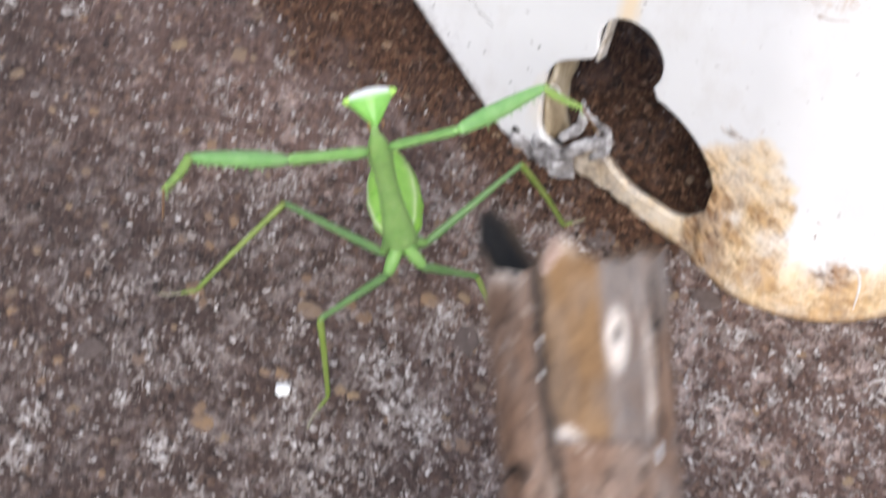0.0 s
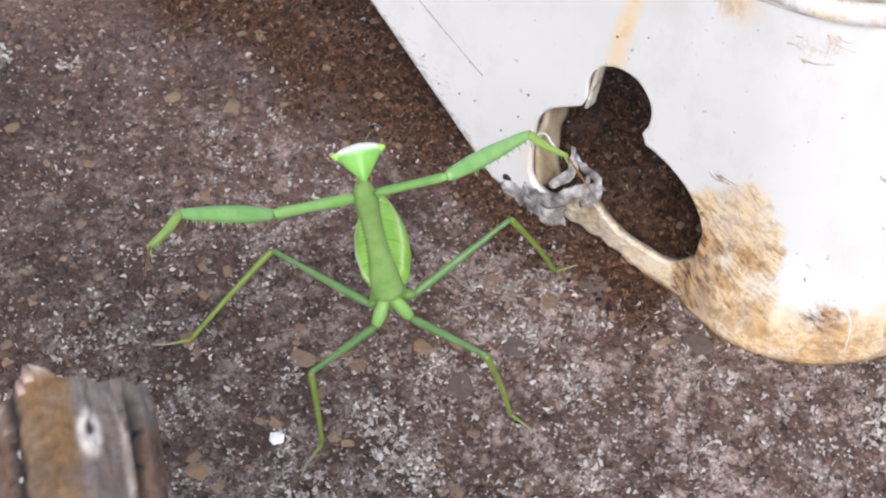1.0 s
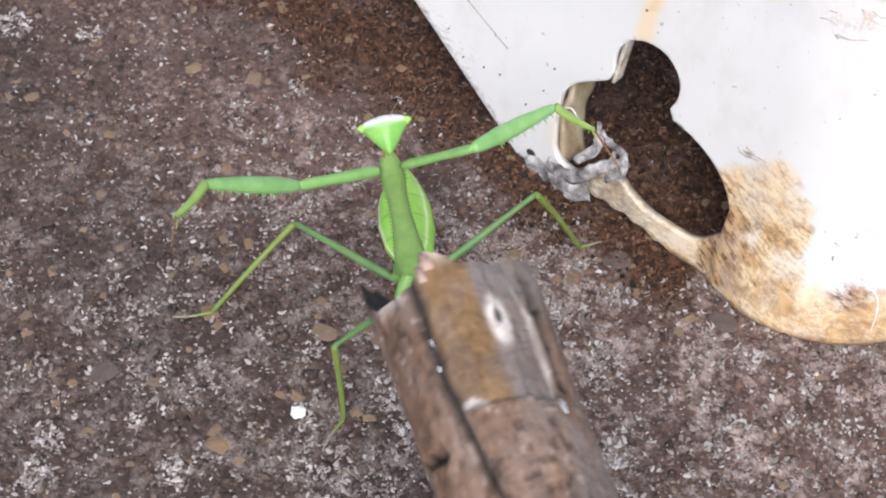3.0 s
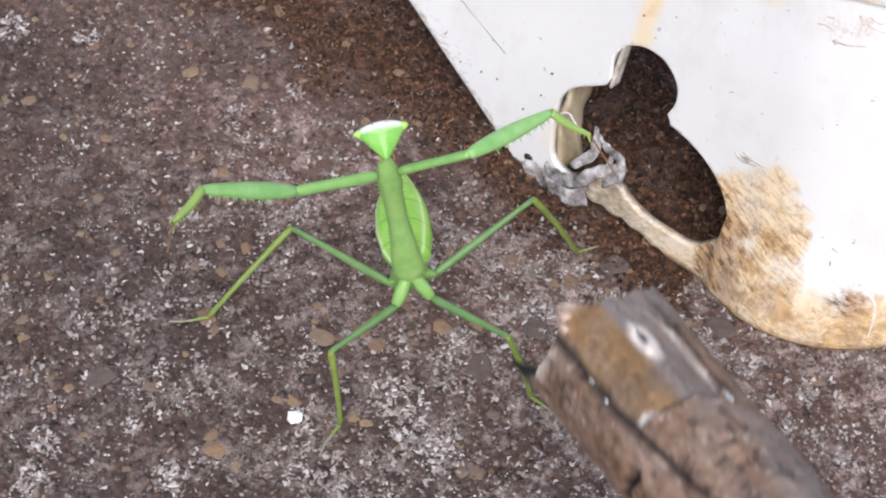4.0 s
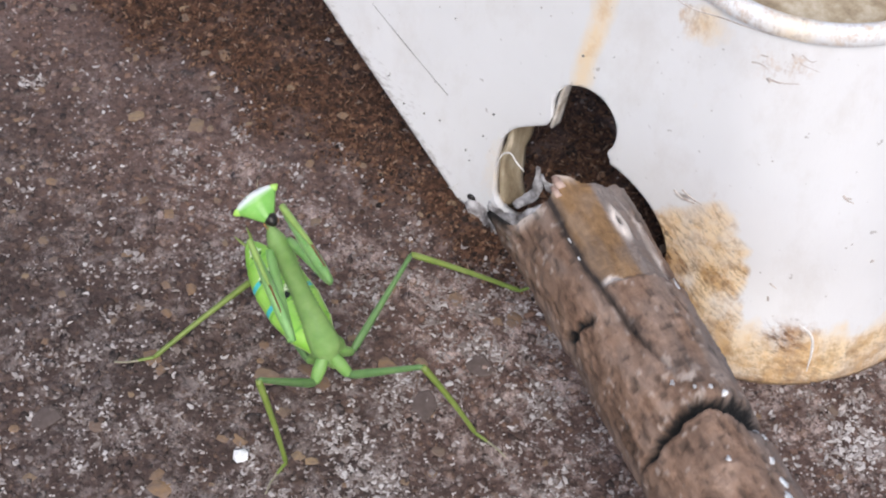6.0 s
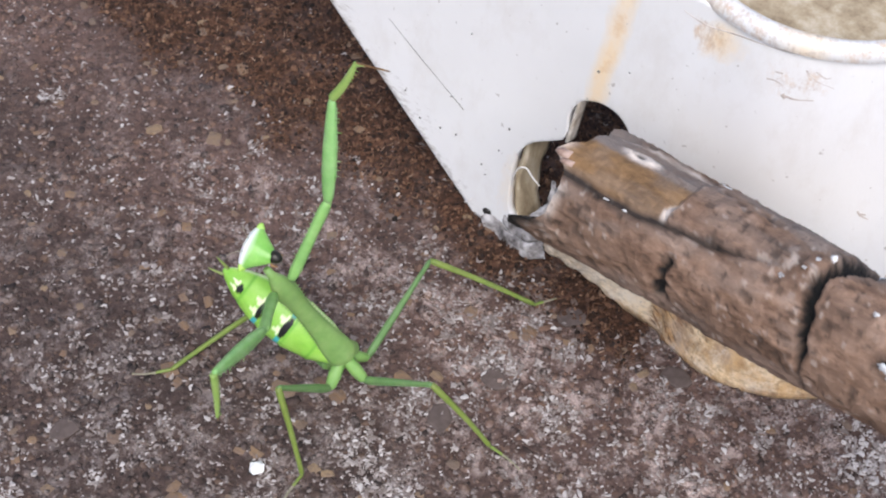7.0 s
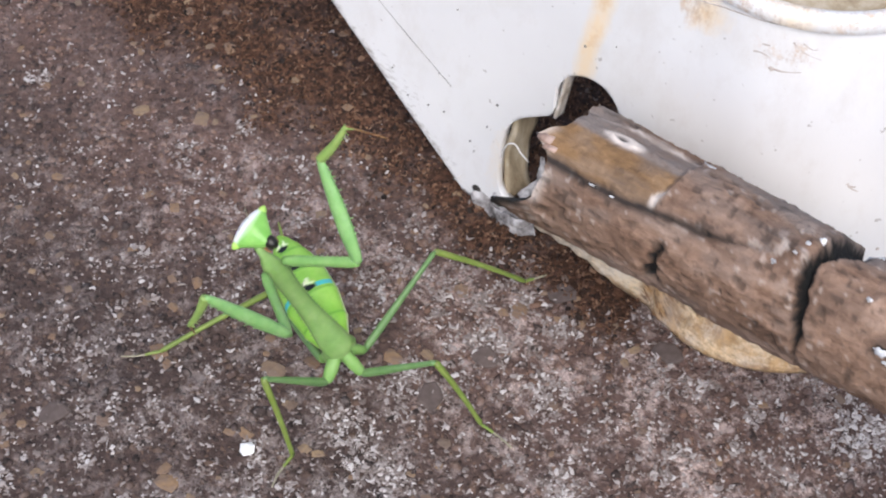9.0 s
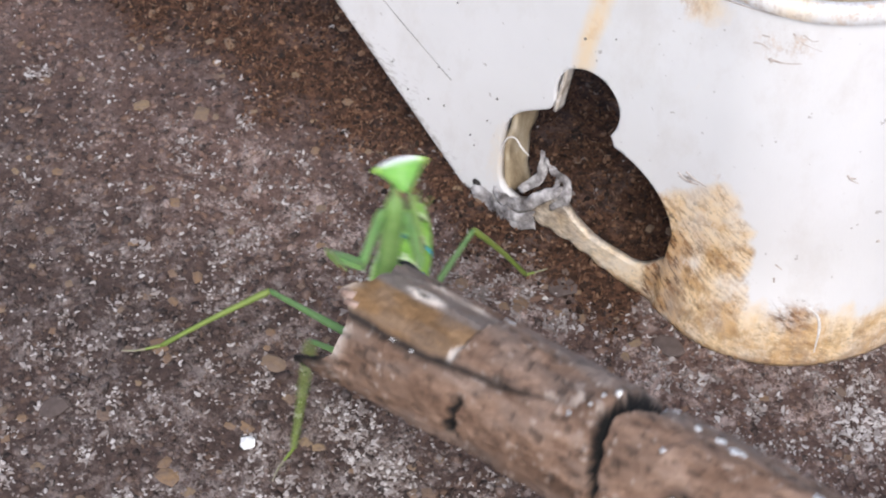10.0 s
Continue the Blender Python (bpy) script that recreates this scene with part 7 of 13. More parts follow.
        (9, bone(-15.81, -32.79, 30.15, -25.06, -34.74, 41.53, -0.77, -0.06, -0.64)),
        (9.1667, bone(-16.23, -32.02, 30.11, -25.71, -33.14, 41.42, -0.76, -0.03, -0.64)),
        (9.3333, bone(-16.64, -31.24, 30.04, -26.32, -31.53, 41.24, -0.76, 0, -0.65)),
        (9.5, bone(-17.04, -30.47, 29.94, -26.88, -29.92, 40.98, -0.75, 0.02, -0.67)),
        (9.6, bone(-15.98, -28.79, 30.11, -24.42, -27.14, 42.15, -0.76, -0.44, -0.47)),
        (9.7, bone(-14.9, -27.11, 30.2, -21.78, -24.39, 43.02, -0.39, -0.92, -0.02)),
        (9.8, bone(-13.79, -25.44, 30.23, -18.97, -21.7, 43.58, 0.24, -0.91, 0.35)),
        (9.8667, bone(-11.4, -26.5, 33.16, -16.21, -26.5, 47.16, 0.35, -0.93, 0.12)),
        (9.9333, bone(-8.94, -27.4, 35.47, -13.05, -31.14, 49.18, 0.5, -0.86, -0.09)),
        (10, bone(-6.45, -28.15, 37.11, -9.59, -35.39, 49.63, 0.79, -0.6, -0.15)),
    ])
    walk(bits["FL"][2], [
        (0, bone(-31.25, -28.05, 49.21, -33.38, -34, 51.21, 0.72, -0.41, -0.56)),
        (0.1, bone(-31.35, -28.21, 48.95, -33.69, -34.07, 50.74, 0.67, -0.41, -0.62)),
        (0.2, bone(-31.44, -28.36, 48.68, -33.99, -34.12, 50.26, 0.62, -0.4, -0.67)),
        (0.3, bone(-31.51, -28.5, 48.39, -34.26, -34.14, 49.75, 0.57, -0.38, -0.73)),
        (4.5, bone(-31.51, -28.5, 48.39, -34.26, -34.14, 49.75, 0.57, -0.38, -0.73)),
        (4.5667, bone(-32.5, -26.07, 48.38, -36.99, -30.67, 46.92, 0.41, -0.07, -0.91)),
        (4.6333, bone(-33.35, -23.61, 48.16, -38.44, -25.93, 44.29, 0.53, 0.21, -0.82)),
        (4.7, bone(-34.07, -20.85, 47.91, -38.46, -20.06, 42.78, 0.75, 0.26, -0.61)),
        (4.8, bone(-30.55, -18.08, 48.13, -34.78, -16.62, 43.01, 0.78, 0.04, -0.63)),
        (4.9, bone(-25.97, -15.24, 46.84, -29.99, -13.13, 41.78, 0.71, -0.23, -0.66)),
        (5, bone(-20.62, -12.56, 43.94, -24.38, -9.82, 38.99, 0.52, -0.51, -0.68)),
        (5.0667, bone(-20.18, -15.22, 43.88, -22.58, -15.5, 37.52, 0.82, -0.49, -0.29)),
        (5.1, bone(-19.88, -16.52, 43.6, -22.95, -19.8, 34.66, 0.86, 0.31, -0.41)),
        (5.1333, bone(-19.58, -17.83, 43.32, -19.93, -21.05, 37.34, 0.25, 0.85, -0.47)),
        (5.2, bone(-18.86, -20.32, 42.26, -17.07, -25.58, 38.33, -0.18, 0.55, -0.82)),
        (5.5667, bone(-19.9, -19.39, 37.31, -17.59, -25.04, 34.3, -0.08, 0.44, -0.89)),
        (5.9333, bone(-20.92, -17.8, 31.92, -18.16, -23.68, 29.92, 0.01, 0.33, -0.94)),
        (6.3, bone(-21.98, -15.64, 26.38, -18.84, -21.6, 25.44, 0.11, 0.21, -0.97)),
        (6.35, bone(-20.5, -21.69, 34.83, -17.07, -27.53, 34.19, 0.11, 0.17, -0.98)),
        (6.4, bone(-18.92, -26.83, 42.37, -15.23, -32.53, 42.05, 0.15, 0.15, -0.98)),
        (6.4667, bone(-17.39, -32.15, 47.95, -13.77, -37.8, 49.07, 0.28, -0.01, -0.96)),
        (6.5333, bone(-8.92, -31.39, 49.57, -6.77, -37.57, 51.41, 0.2, -0.21, -0.96)),
        (6.6, bone(-17.47, -37.05, 47.17, -17, -43.4, 49.58, 0.36, -0.31, -0.88)),
        (6.6667, bone(-19.44, -40.33, 45.7, -19.15, -46.91, 44.01, 0.29, 0.25, -0.93)),
        (6.7333, bone(-21.13, -43.15, 43.35, -21.13, -47.57, 38.18, 0.25, 0.74, -0.63)),
        (6.8, bone(-22.56, -45.33, 40.24, -22.85, -45.97, 33.48, 0.27, 0.96, -0.1)),
        (6.8667, bone(-23.47, -44.47, 40.53, -23.65, -45.58, 33.82, 0.29, 0.94, -0.16)),
        (6.9333, bone(-24.38, -43.59, 40.81, -24.44, -45.16, 34.19, 0.31, 0.92, -0.22)),
        (7, bone(-25.28, -42.69, 41.07, -25.23, -44.71, 34.57, 0.33, 0.9, -0.28)),
        (7.1667, bone(-25.99, -43.18, 40.98, -25.98, -44.82, 34.38, 0.39, 0.9, -0.22)),
        (7.3333, bone(-26.68, -43.64, 40.87, -26.72, -44.88, 34.18, 0.44, 0.88, -0.17)),
        (7.5, bone(-27.35, -44.06, 40.73, -27.44, -44.91, 33.98, 0.51, 0.85, -0.11)),
        (7.6, bone(-24.62, -40.45, 44.39, -22.99, -43.92, 38.77, 0.29, 0.85, -0.44)),
        (7.7, bone(-21.39, -36.23, 46.88, -18.43, -41.48, 43.73, 0.15, 0.57, -0.81)),
        (7.8, bone(-17.77, -31.61, 48.04, -14.19, -37.39, 48.12, 0.16, 0.08, -0.98)),
        (7.8667, bone(-20.96, -29.55, 47.66, -20.52, -35.15, 43.83, 0.36, 0.55, -0.75)),
        (7.9333, bone(-23.96, -27.5, 46.68, -26.89, -29.87, 41.02, 0.84, 0.18, -0.51)),
        (8, bone(-26.68, -25.48, 45.13, -31.39, -23.33, 40.72, 0.66, -0.07, -0.74)),
        (8.1, bone(-27.03, -24.51, 44.73, -31.89, -22.69, 40.34, 0.64, -0.11, -0.76)),
        (8.2, bone(-27.35, -23.57, 44.26, -32.35, -22.06, 39.9, 0.62, -0.15, -0.77)),
        (8.3, bone(-27.63, -22.64, 43.73, -32.75, -21.46, 39.42, 0.61, -0.19, -0.77)),
        (8.3667, bone(-25.79, -21.71, 37.9, -29.03, -24.23, 32.48, 0.88, -0.23, -0.42)),
        (8.4333, bone(-23.83, -19.08, 31.6, -23.9, -24.29, 27.24, 0.97, 0.15, -0.2)),
        (8.5, bone(-22.19, -14.93, 25.43, -19.06, -20.76, 23.86, 0.35, 0.42, -0.84)),
        (8.6, bone(-22.84, -22.91, 32.24, -21.04, -27.63, 27.68, 0.84, 0.5, -0.19)),
        (8.7, bone(-23.07, -30.53, 38.13, -23.05, -32.91, 31.76, 0.96, 0.26, -0.1)),
        (8.8, bone(-22.8, -37.3, 42.65, -24.58, -36.74, 36.11, 0.95, 0.2, -0.24)),
        (8.8667, bone(-23.56, -36.46, 42.3, -25.62, -36.07, 35.83, 0.94, 0.18, -0.29)),
        (8.9333, bone(-24.32, -35.61, 41.93, -26.65, -35.38, 35.55, 0.93, 0.16, -0.33)),
        (9, bone(-25.06, -34.74, 41.53, -27.67, -34.68, 35.26, 0.91, 0.14, -0.38)),
        (9.1667, bone(-25.71, -33.14, 41.42, -28.52, -33.09, 35.23, 0.91, 0.08, -0.41)),
        (9.3333, bone(-26.32, -31.53, 41.24, -29.32, -31.49, 35.14, 0.9, 0.02, -0.44)),
        (9.5, bone(-26.88, -29.92, 40.98, -30.08, -29.89, 34.98, 0.88, -0.04, -0.47)),
        (9.6, bone(-24.42, -27.14, 42.15, -25.79, -29.9, 36.09, 0.93, 0.21, -0.3)),
        (9.7, bone(-21.78, -24.39, 43.02, -20.99, -29.28, 38.36, 0.6, 0.6, -0.53)),
        (9.8, bone(-18.97, -21.7, 43.58, -16.22, -27.54, 41.44, 0.12, 0.39, -0.91)),
        (9.8667, bone(-16.21, -26.5, 47.16, -13.64, -32.79, 47.39, 0.29, 0.08, -0.95)),
        (9.9333, bone(-13.05, -31.14, 49.18, -11, -37.1, 51.74, 0.49, -0.2, -0.85)),
        (10, bone(-9.59, -35.39, 49.63, -8.31, -40.25, 54.2, 0.79, -0.29, -0.53)),
    ])
    walk(bits["FL"][3], [
        (0, bone(-33.38, -34, 51.21, -32.48, -40.22, 54.06, 0.36, -0.35, -0.87)),
        (0.1, bone(-33.69, -34.07, 50.74, -32.93, -40.31, 53.59, 0.35, -0.35, -0.87)),
        (0.2, bone(-33.99, -34.12, 50.26, -33.35, -40.37, 53.11, 0.35, -0.36, -0.87)),
        (0.3, bone(-34.26, -34.14, 49.75, -33.75, -40.41, 52.59, 0.34, -0.37, -0.87)),
        (4.5, bone(-34.26, -34.14, 49.75, -33.75, -40.41, 52.59, 0.34, -0.37, -0.87)),
        (4.5667, bone(-36.99, -30.67, 46.92, -37.02, -37.12, 44.48, 0.31, 0.34, -0.89)),
        (4.6333, bone(-38.44, -25.93, 44.29, -38.99, -28.74, 38.01, 0.67, 0.65, -0.35)),
        (4.6667, bone(-38.45, -22.99, 43.53, -41.01, -23.3, 33.87, 0.97, 0.04, -0.26)),
        (4.7, bone(-38.46, -20.06, 42.78, -39.22, -17.57, 36.39, 0.74, -0.6, -0.32)),
        (4.8, bone(-34.78, -16.62, 43.01, -35.97, -14.13, 36.69, 0.77, -0.53, -0.36)),
        (4.9, bone(-29.99, -13.13, 41.78, -31.62, -10.64, 35.55, 0.79, -0.48, -0.4)),
        (5, bone(-24.38, -9.82, 38.99, -26.44, -7.35, 32.88, 0.79, -0.42, -0.44)),
        (5.0334, bone(-23.48, -12.66, 38.25, -27.93, -13, 29.3, 0.9, 0.01, -0.45)),
        (5.0667, bone(-22.58, -15.5, 37.52, -24.96, -18.51, 31.79, 0.74, 0.42, -0.53)),
        (5.1333, bone(-19.93, -21.05, 37.34, -21.11, -27.63, 35.64, 0.32, 0.18, -0.93)),
        (5.2, bone(-17.07, -25.58, 38.33, -16.3, -31.52, 41.75, 0.38, -0.42, -0.82)),
        (5.5667, bone(-17.59, -25.04, 34.3, -16.31, -31.08, 37.38, 0.38, -0.35, -0.85)),
        (5.9333, bone(-18.16, -23.68, 29.92, -16.38, -29.77, 32.63, 0.38, -0.28, -0.88)),
        (6.3, bone(-18.84, -21.6, 25.44, -16.57, -27.69, 27.76, 0.37, -0.21, -0.9)),
        (6.35, bone(-17.07, -27.53, 34.19, -15.06, -33.44, 37.12, 0.4, -0.29, -0.87)),
        (6.4, bone(-15.23, -32.53, 42.05, -13.48, -38.21, 45.56, 0.43, -0.37, -0.82)),
        (6.4667, bone(-13.77, -37.8, 49.07, -11.48, -42.48, 53.59, 0.55, -0.43, -0.72)),
        (6.5333, bone(-6.77, -37.57, 51.41, -4.11, -41.73, 56.23, 0.61, -0.41, -0.68)),
        (6.6, bone(-17, -43.4, 49.58, -16.47, -48.6, 54.08, 0.42, -0.57, -0.71)),
        (6.6667, bone(-19.15, -46.91, 44.01, -18.68, -53.68, 42.76, 0.28, 0.19, -0.94)),
        (6.7333, bone(-21.13, -47.57, 38.18, -21.07, -50.84, 32.11, 0.52, 0.75, -0.4)),
        (6.7555, bone(-21.7, -47.03, 36.61, -23.77, -49.33, 27.1, 0.89, 0.36, -0.28)),
        (6.7778, bone(-22.27, -46.5, 35.04, -24.6, -45.46, 25.37, 0.95, -0.19, -0.25)),
        (6.8, bone(-22.85, -45.97, 33.48, -23.24, -43.31, 27.12, 0.67, -0.67, -0.32)),
        (6.8667, bone(-23.65, -45.58, 33.82, -24.15, -42.78, 27.54, 0.67, -0.66, -0.35)),
        (6.9333, bone(-24.44, -45.16, 34.19, -25.04, -42.22, 27.98, 0.66, -0.65, -0.37)),
        (7, bone(-25.23, -44.71, 34.57, -25.93, -41.63, 28.44, 0.65, -0.65, -0.4)),
        (7.1667, bone(-25.98, -44.82, 34.38, -26.67, -41.84, 28.19, 0.66, -0.64, -0.38)),
        (7.3333, bone(-26.72, -44.88, 34.18, -27.39, -42.02, 27.94, 0.68, -0.64, -0.37)),
        (7.5, bone(-27.44, -44.91, 33.98, -28.1, -42.16, 27.69, 0.69, -0.63, -0.35)),
        (7.5333, bone(-25.96, -44.58, 35.58, -28.1, -43.59, 25.86, 0.97, -0.09, -0.22)),
        (7.5667, bone(-24.48, -44.25, 37.17, -25.6, -46.37, 27.47, 0.84, 0.51, -0.21)),
        (7.6, bone(-22.99, -43.92, 38.77, -21.89, -46.56, 32.49, 0.35, 0.88, -0.31)),
        (7.7, bone(-18.43, -41.48, 43.73, -16.31, -47.73, 41.72, 0.19, 0.36, -0.91)),
        (7.8, bone(-14.19, -37.39, 48.12, -12.49, -43.02, 51.73, 0.44, -0.39, -0.81)),
        (7.8667, bone(-20.52, -35.15, 43.83, -19.69, -41.73, 41.94, 0.26, 0.3, -0.92)),
        (7.9333, bone(-26.89, -29.87, 41.02, -27.5, -32.99, 34.89, 0.64, 0.66, -0.4)),
        (7.9666, bone(-29.14, -26.6, 40.87, -32.34, -27.4, 31.43, 0.94, 0.13, -0.33)),
        (8, bone(-31.39, -23.33, 40.72, -33.02, -20.9, 34.47, 0.79, -0.47, -0.39)),
        (8.1, bone(-31.89, -22.69, 40.34, -33.59, -20.26, 34.1, 0.8, -0.46, -0.39)),
        (8.2, bone(-32.35, -22.06, 39.9, -34.11, -19.65, 33.68, 0.8, -0.45, -0.4)),
        (8.3, bone(-32.75, -21.46, 39.42, -34.58, -19.06, 33.21, 0.8, -0.44, -0.41)),
        (8.3333, bone(-30.89, -22.84, 35.95, -33.56, -23.4, 26.33, 0.95, 0.17, -0.27)),
        (8.3667, bone(-29.03, -24.23, 32.48, -28.99, -26.69, 26.04, 0.64, 0.72, -0.27)),
        (8.4333, bone(-23.9, -24.29, 27.24, -22.01, -30.21, 24.23, 0.17, 0.49, -0.85)),
        (8.5, bone(-19.06, -20.76, 23.86, -16.4, -26.75, 26.01, 0.37, -0.17, -0.92)),
        (8.6, bone(-21.04, -27.63, 27.68, -17.87, -32.92, 24.59, 0.04, 0.52, -0.85)),
        (8.65, bone(-22.05, -30.27, 29.72, -16.75, -34.78, 22.54, -0.69, 0.26, -0.67)),
        (8.7, bone(-23.05, -32.91, 31.76, -21.24, -34.37, 25.27, -0.93, -0.31, -0.19)),
        (8.7333, bone(-23.56, -34.19, 33.21, -20.37, -33.36, 23.77, -0.54, -0.8, -0.25)),
        (8.7667, bone(-24.07, -35.47, 34.66, -22.25, -31.98, 25.47, 0.06, -0.94, -0.34)),
        (8.8, bone(-24.58, -36.74, 36.11, -25.2, -33.5, 30.05, 0.62, -0.66, -0.42)),
        (8.8667, bone(-25.62, -36.07, 35.83, -26.11, -32.92, 29.71, 0.62, -0.68, -0.4)),
        (8.9333, bone(-26.65, -35.38, 35.55, -27, -32.33, 29.37, 0.61, -0.69, -0.38)),
        (9, bone(-27.67, -34.68, 35.26, -27.88, -31.73, 29.02, 0.61, -0.71, -0.36)),
        (9.1667, bone(-28.52, -33.09, 35.23, -28.91, -30.14, 29, 0.63, -0.68, -0.36)),
        (9.3333, bone(-29.32, -31.49, 35.14, -29.89, -28.55, 28.92, 0.66, -0.66, -0.37)),
        (9.5, bone(-30.08, -29.89, 34.98, -30.82, -26.96, 28.78, 0.68, -0.63, -0.38)),
        (9.5333, bone(-28.65, -29.89, 35.35, -30.85, -28.61, 25.68, 0.97, -0.11, -0.24)),
        (9.5667, bone(-27.22, -29.89, 35.72, -28.39, -31.67, 25.95, 0.85, 0.48, -0.19)),
        (9.6, bone(-25.79, -29.9, 36.09, -24.74, -32.31, 29.71, 0.4, 0.88, -0.27)),
        (9.7, bone(-20.99, -29.28, 38.36, -18.84, -35.42, 36.06, 0.18, 0.4, -0.9)),
        (9.8, bone(-16.22, -27.54, 41.44, -14.41, -33.32, 44.76, 0.42, -0.35, -0.84)),
        (9.8667, bone(-13.64, -32.79, 47.39, -12.11, -38.2, 51.39, 0.46, -0.44, -0.77)),
        (9.9333, bone(-11, -37.1, 51.74, -9.76, -42.06, 56.38, 0.49, -0.53, -0.7)),
        (10, bone(-8.31, -40.25, 54.2, -7.39, -44.7, 59.4, 0.52, -0.6, -0.61)),
    ])
    walk(bits["FR"][0], [
        (0, bone(-8.06, -15.32, 34.77, 0.62, -19.23, 43.62, 0.64, 0.69, -0.33)),
        (0.1, bone(-8.28, -15.2, 34.7, 0.58, -19.29, 43.33, 0.64, 0.7, -0.32)),
        (0.2, bone(-8.5, -15.07, 34.63, 0.52, -19.34, 43.02, 0.64, 0.7, -0.31)),
        (0.3, bone(-8.71, -14.95, 34.54, 0.46, -19.38, 42.68, 0.64, 0.7, -0.31)),
        (0.5, bone(-8.71, -14.95, 34.54, 0.46, -19.25, 42.76, 0.64, 0.7, -0.31)),
        (1, bone(-8.71, -14.95, 34.54, 0.46, -18.8, 43.08, 0.64, 0.7, -0.31)),
        (4, bone(-8.71, -14.95, 34.54, 0.06, -18.72, 43.13, 0.64, 0.7, -0.31)),
        (4.5, bone(-8.71, -14.95, 34.54, -0.04, -18.47, 43.31, 0.64, 0.7, -0.31)),
        (4.5667, bone(-9.49, -13.43, 33.8, -0.32, -15.67, 42.77, 0.48, 0.84, -0.24)),
        (4.6333, bone(-10.24, -11.95, 32.91, -0.84, -12.82, 41.86, 0.23, 0.96, -0.15)),
        (4.6667, bone(-10.6, -11.24, 32.4, -3.7, -11.15, 39.64, 0.64, 0.47, -0.61)),
        (4.7, bone(-10.96, -10.53, 31.89, -1.84, -9.27, 41.07, 0.7, -0.31, -0.65)),
        (4.7333, bone(-10.85, -9.89, 31.14, -4.32, -9.59, 38.71, 0.59, 0.6, -0.54)),
        (4.7667, bone(-10.73, -9.26, 30.39, -4.11, -9.92, 37.85, 0.02, 1, 0.07)),
        (4.8, bone(-10.62, -8.62, 29.64, -1.22, -10.04, 38.51, -0.53, 0.55, 0.65)),
        (4.9, bone(-10.21, -6.93, 27.06, -0.95, -10.98, 35.23, -0.38, 0.58, 0.72)),
        (5, bone(-9.75, -5.52, 24.18, -1.02, -12.02, 31.3, -0.3, 0.49, 0.82)),
        (5.0667, bone(-11.18, -7.81, 25.43, -3.26, -15.66, 32.11, -0.31, 0.41, 0.86)),
        (5.1333, bone(-12.56, -10.37, 26.37, -5.57, -19.45, 32.52, -0.34, 0.34, 0.88)),
        (5.2, bone(-13.87, -13.17, 26.98, -7.93, -23.34, 32.49, -0.38, 0.26, 0.89)),
        (5.5667, bone(-14.92, -13.48, 26.65, -9.01, -23.75, 32, -0.4, 0.23, 0.89)),
        (5.9333, bone(-15.93, -13.86, 26.2, -10.06, -24.23, 31.39, -0.43, 0.2, 0.88)),
        (6.3, bone(-16.9, -14.28, 25.62, -11.06, -24.76, 30.64, -0.45, 0.17, 0.88)),
        (6.35, bone(-15.69, -15.01, 26.46, -9.89, -25.1, 32.25, -0.49, 0.2, 0.85)),
        (6.4, bone(-14.46, -15.75, 27.28, -8.73, -25.42, 33.82, -0.53, 0.23, 0.81)),
        (6.4667, bone(-10.3, -19.21, 29.12, -4.8, -29.15, 35.45, -0.48, 0.27, 0.84)),
        (6.5333, bone(2.48, -22.19, 29.06, 6.92, -30.03, 38.43, -0.46, 0.56, 0.69)),
        (6.6, bone(-9.22, -20.63, 28.77, -5.81, -24.73, 40.62, -0.64, 0.65, 0.41)),
        (6.6667, bone(-12.03, -20.49, 28.24, -7.47, -22.05, 40.32, -0.77, 0.53, 0.36)),
        (6.7333, bone(-14.81, -20.34, 27.6, -9.31, -19.3, 39.34, -0.85, 0.39, 0.36)),
        (6.8, bone(-17.54, -20.21, 26.85, -11.36, -16.61, 37.71, -0.87, 0.26, 0.41)),
        (6.8667, bone(-17.69, -19.68, 26.83, -11.87, -15.73, 37.77, -0.89, 0.25, 0.38)),
        (6.9333, bone(-17.85, -19.14, 26.82, -12.39, -14.85, 37.81, -0.9, 0.22, 0.36)),
        (7, bone(-18, -18.61, 26.8, -12.92, -13.99, 37.83, -0.92, 0.2, 0.34)),
        (7.1667, bone(-18.21, -19.33, 26.74, -12.81, -14.66, 37.6, -0.91, 0.13, 0.4)),
        (7.3333, bone(-18.42, -20.06, 26.68, -12.71, -15.34, 37.36, -0.89, 0.09, 0.44)),
        (7.5, bone(-18.63, -20.78, 26.61, -12.6, -16.02, 37.11, -0.88, 0.06, 0.48)),
        (7.6, bone(-15.99, -19.76, 28.01, -8.55, -19.52, 38.67, -0.79, 0.29, 0.54)),
        (7.7, bone(-13.24, -18.75, 29.1, -5.38, -23.06, 38.51, -0.62, 0.37, 0.69)),
        (7.8, bone(-10.42, -17.76, 29.87, -3.17, -26.05, 36.79, -0.44, 0.31, 0.84)),
        (7.8667, bone(-11.02, -16.28, 29.99, -2.9, -23.7, 36.93, -0.39, 0.36, 0.85)),
        (7.9333, bone(-11.59, -14.83, 29.98, -2.68, -21.32, 36.87, -0.34, 0.43, 0.84)),
        (8, bone(-12.14, -13.4, 29.84, -2.52, -18.9, 36.63, -0.28, 0.51, 0.81)),
        (8.1, bone(-12.58, -13.03, 29.52, -2.93, -18.46, 36.34, -0.28, 0.51, 0.81)),
        (8.2, bone(-13.01, -12.67, 29.17, -3.34, -18.03, 36.01, -0.28, 0.52, 0.81)),
        (8.3, bone(-13.42, -12.33, 28.77, -3.73, -17.61, 35.64, -0.28, 0.53, 0.8)),
        (8.3667, bone(-14.88, -12.64, 27.53, -5.59, -19.2, 33.84, -0.3, 0.4, 0.86)),
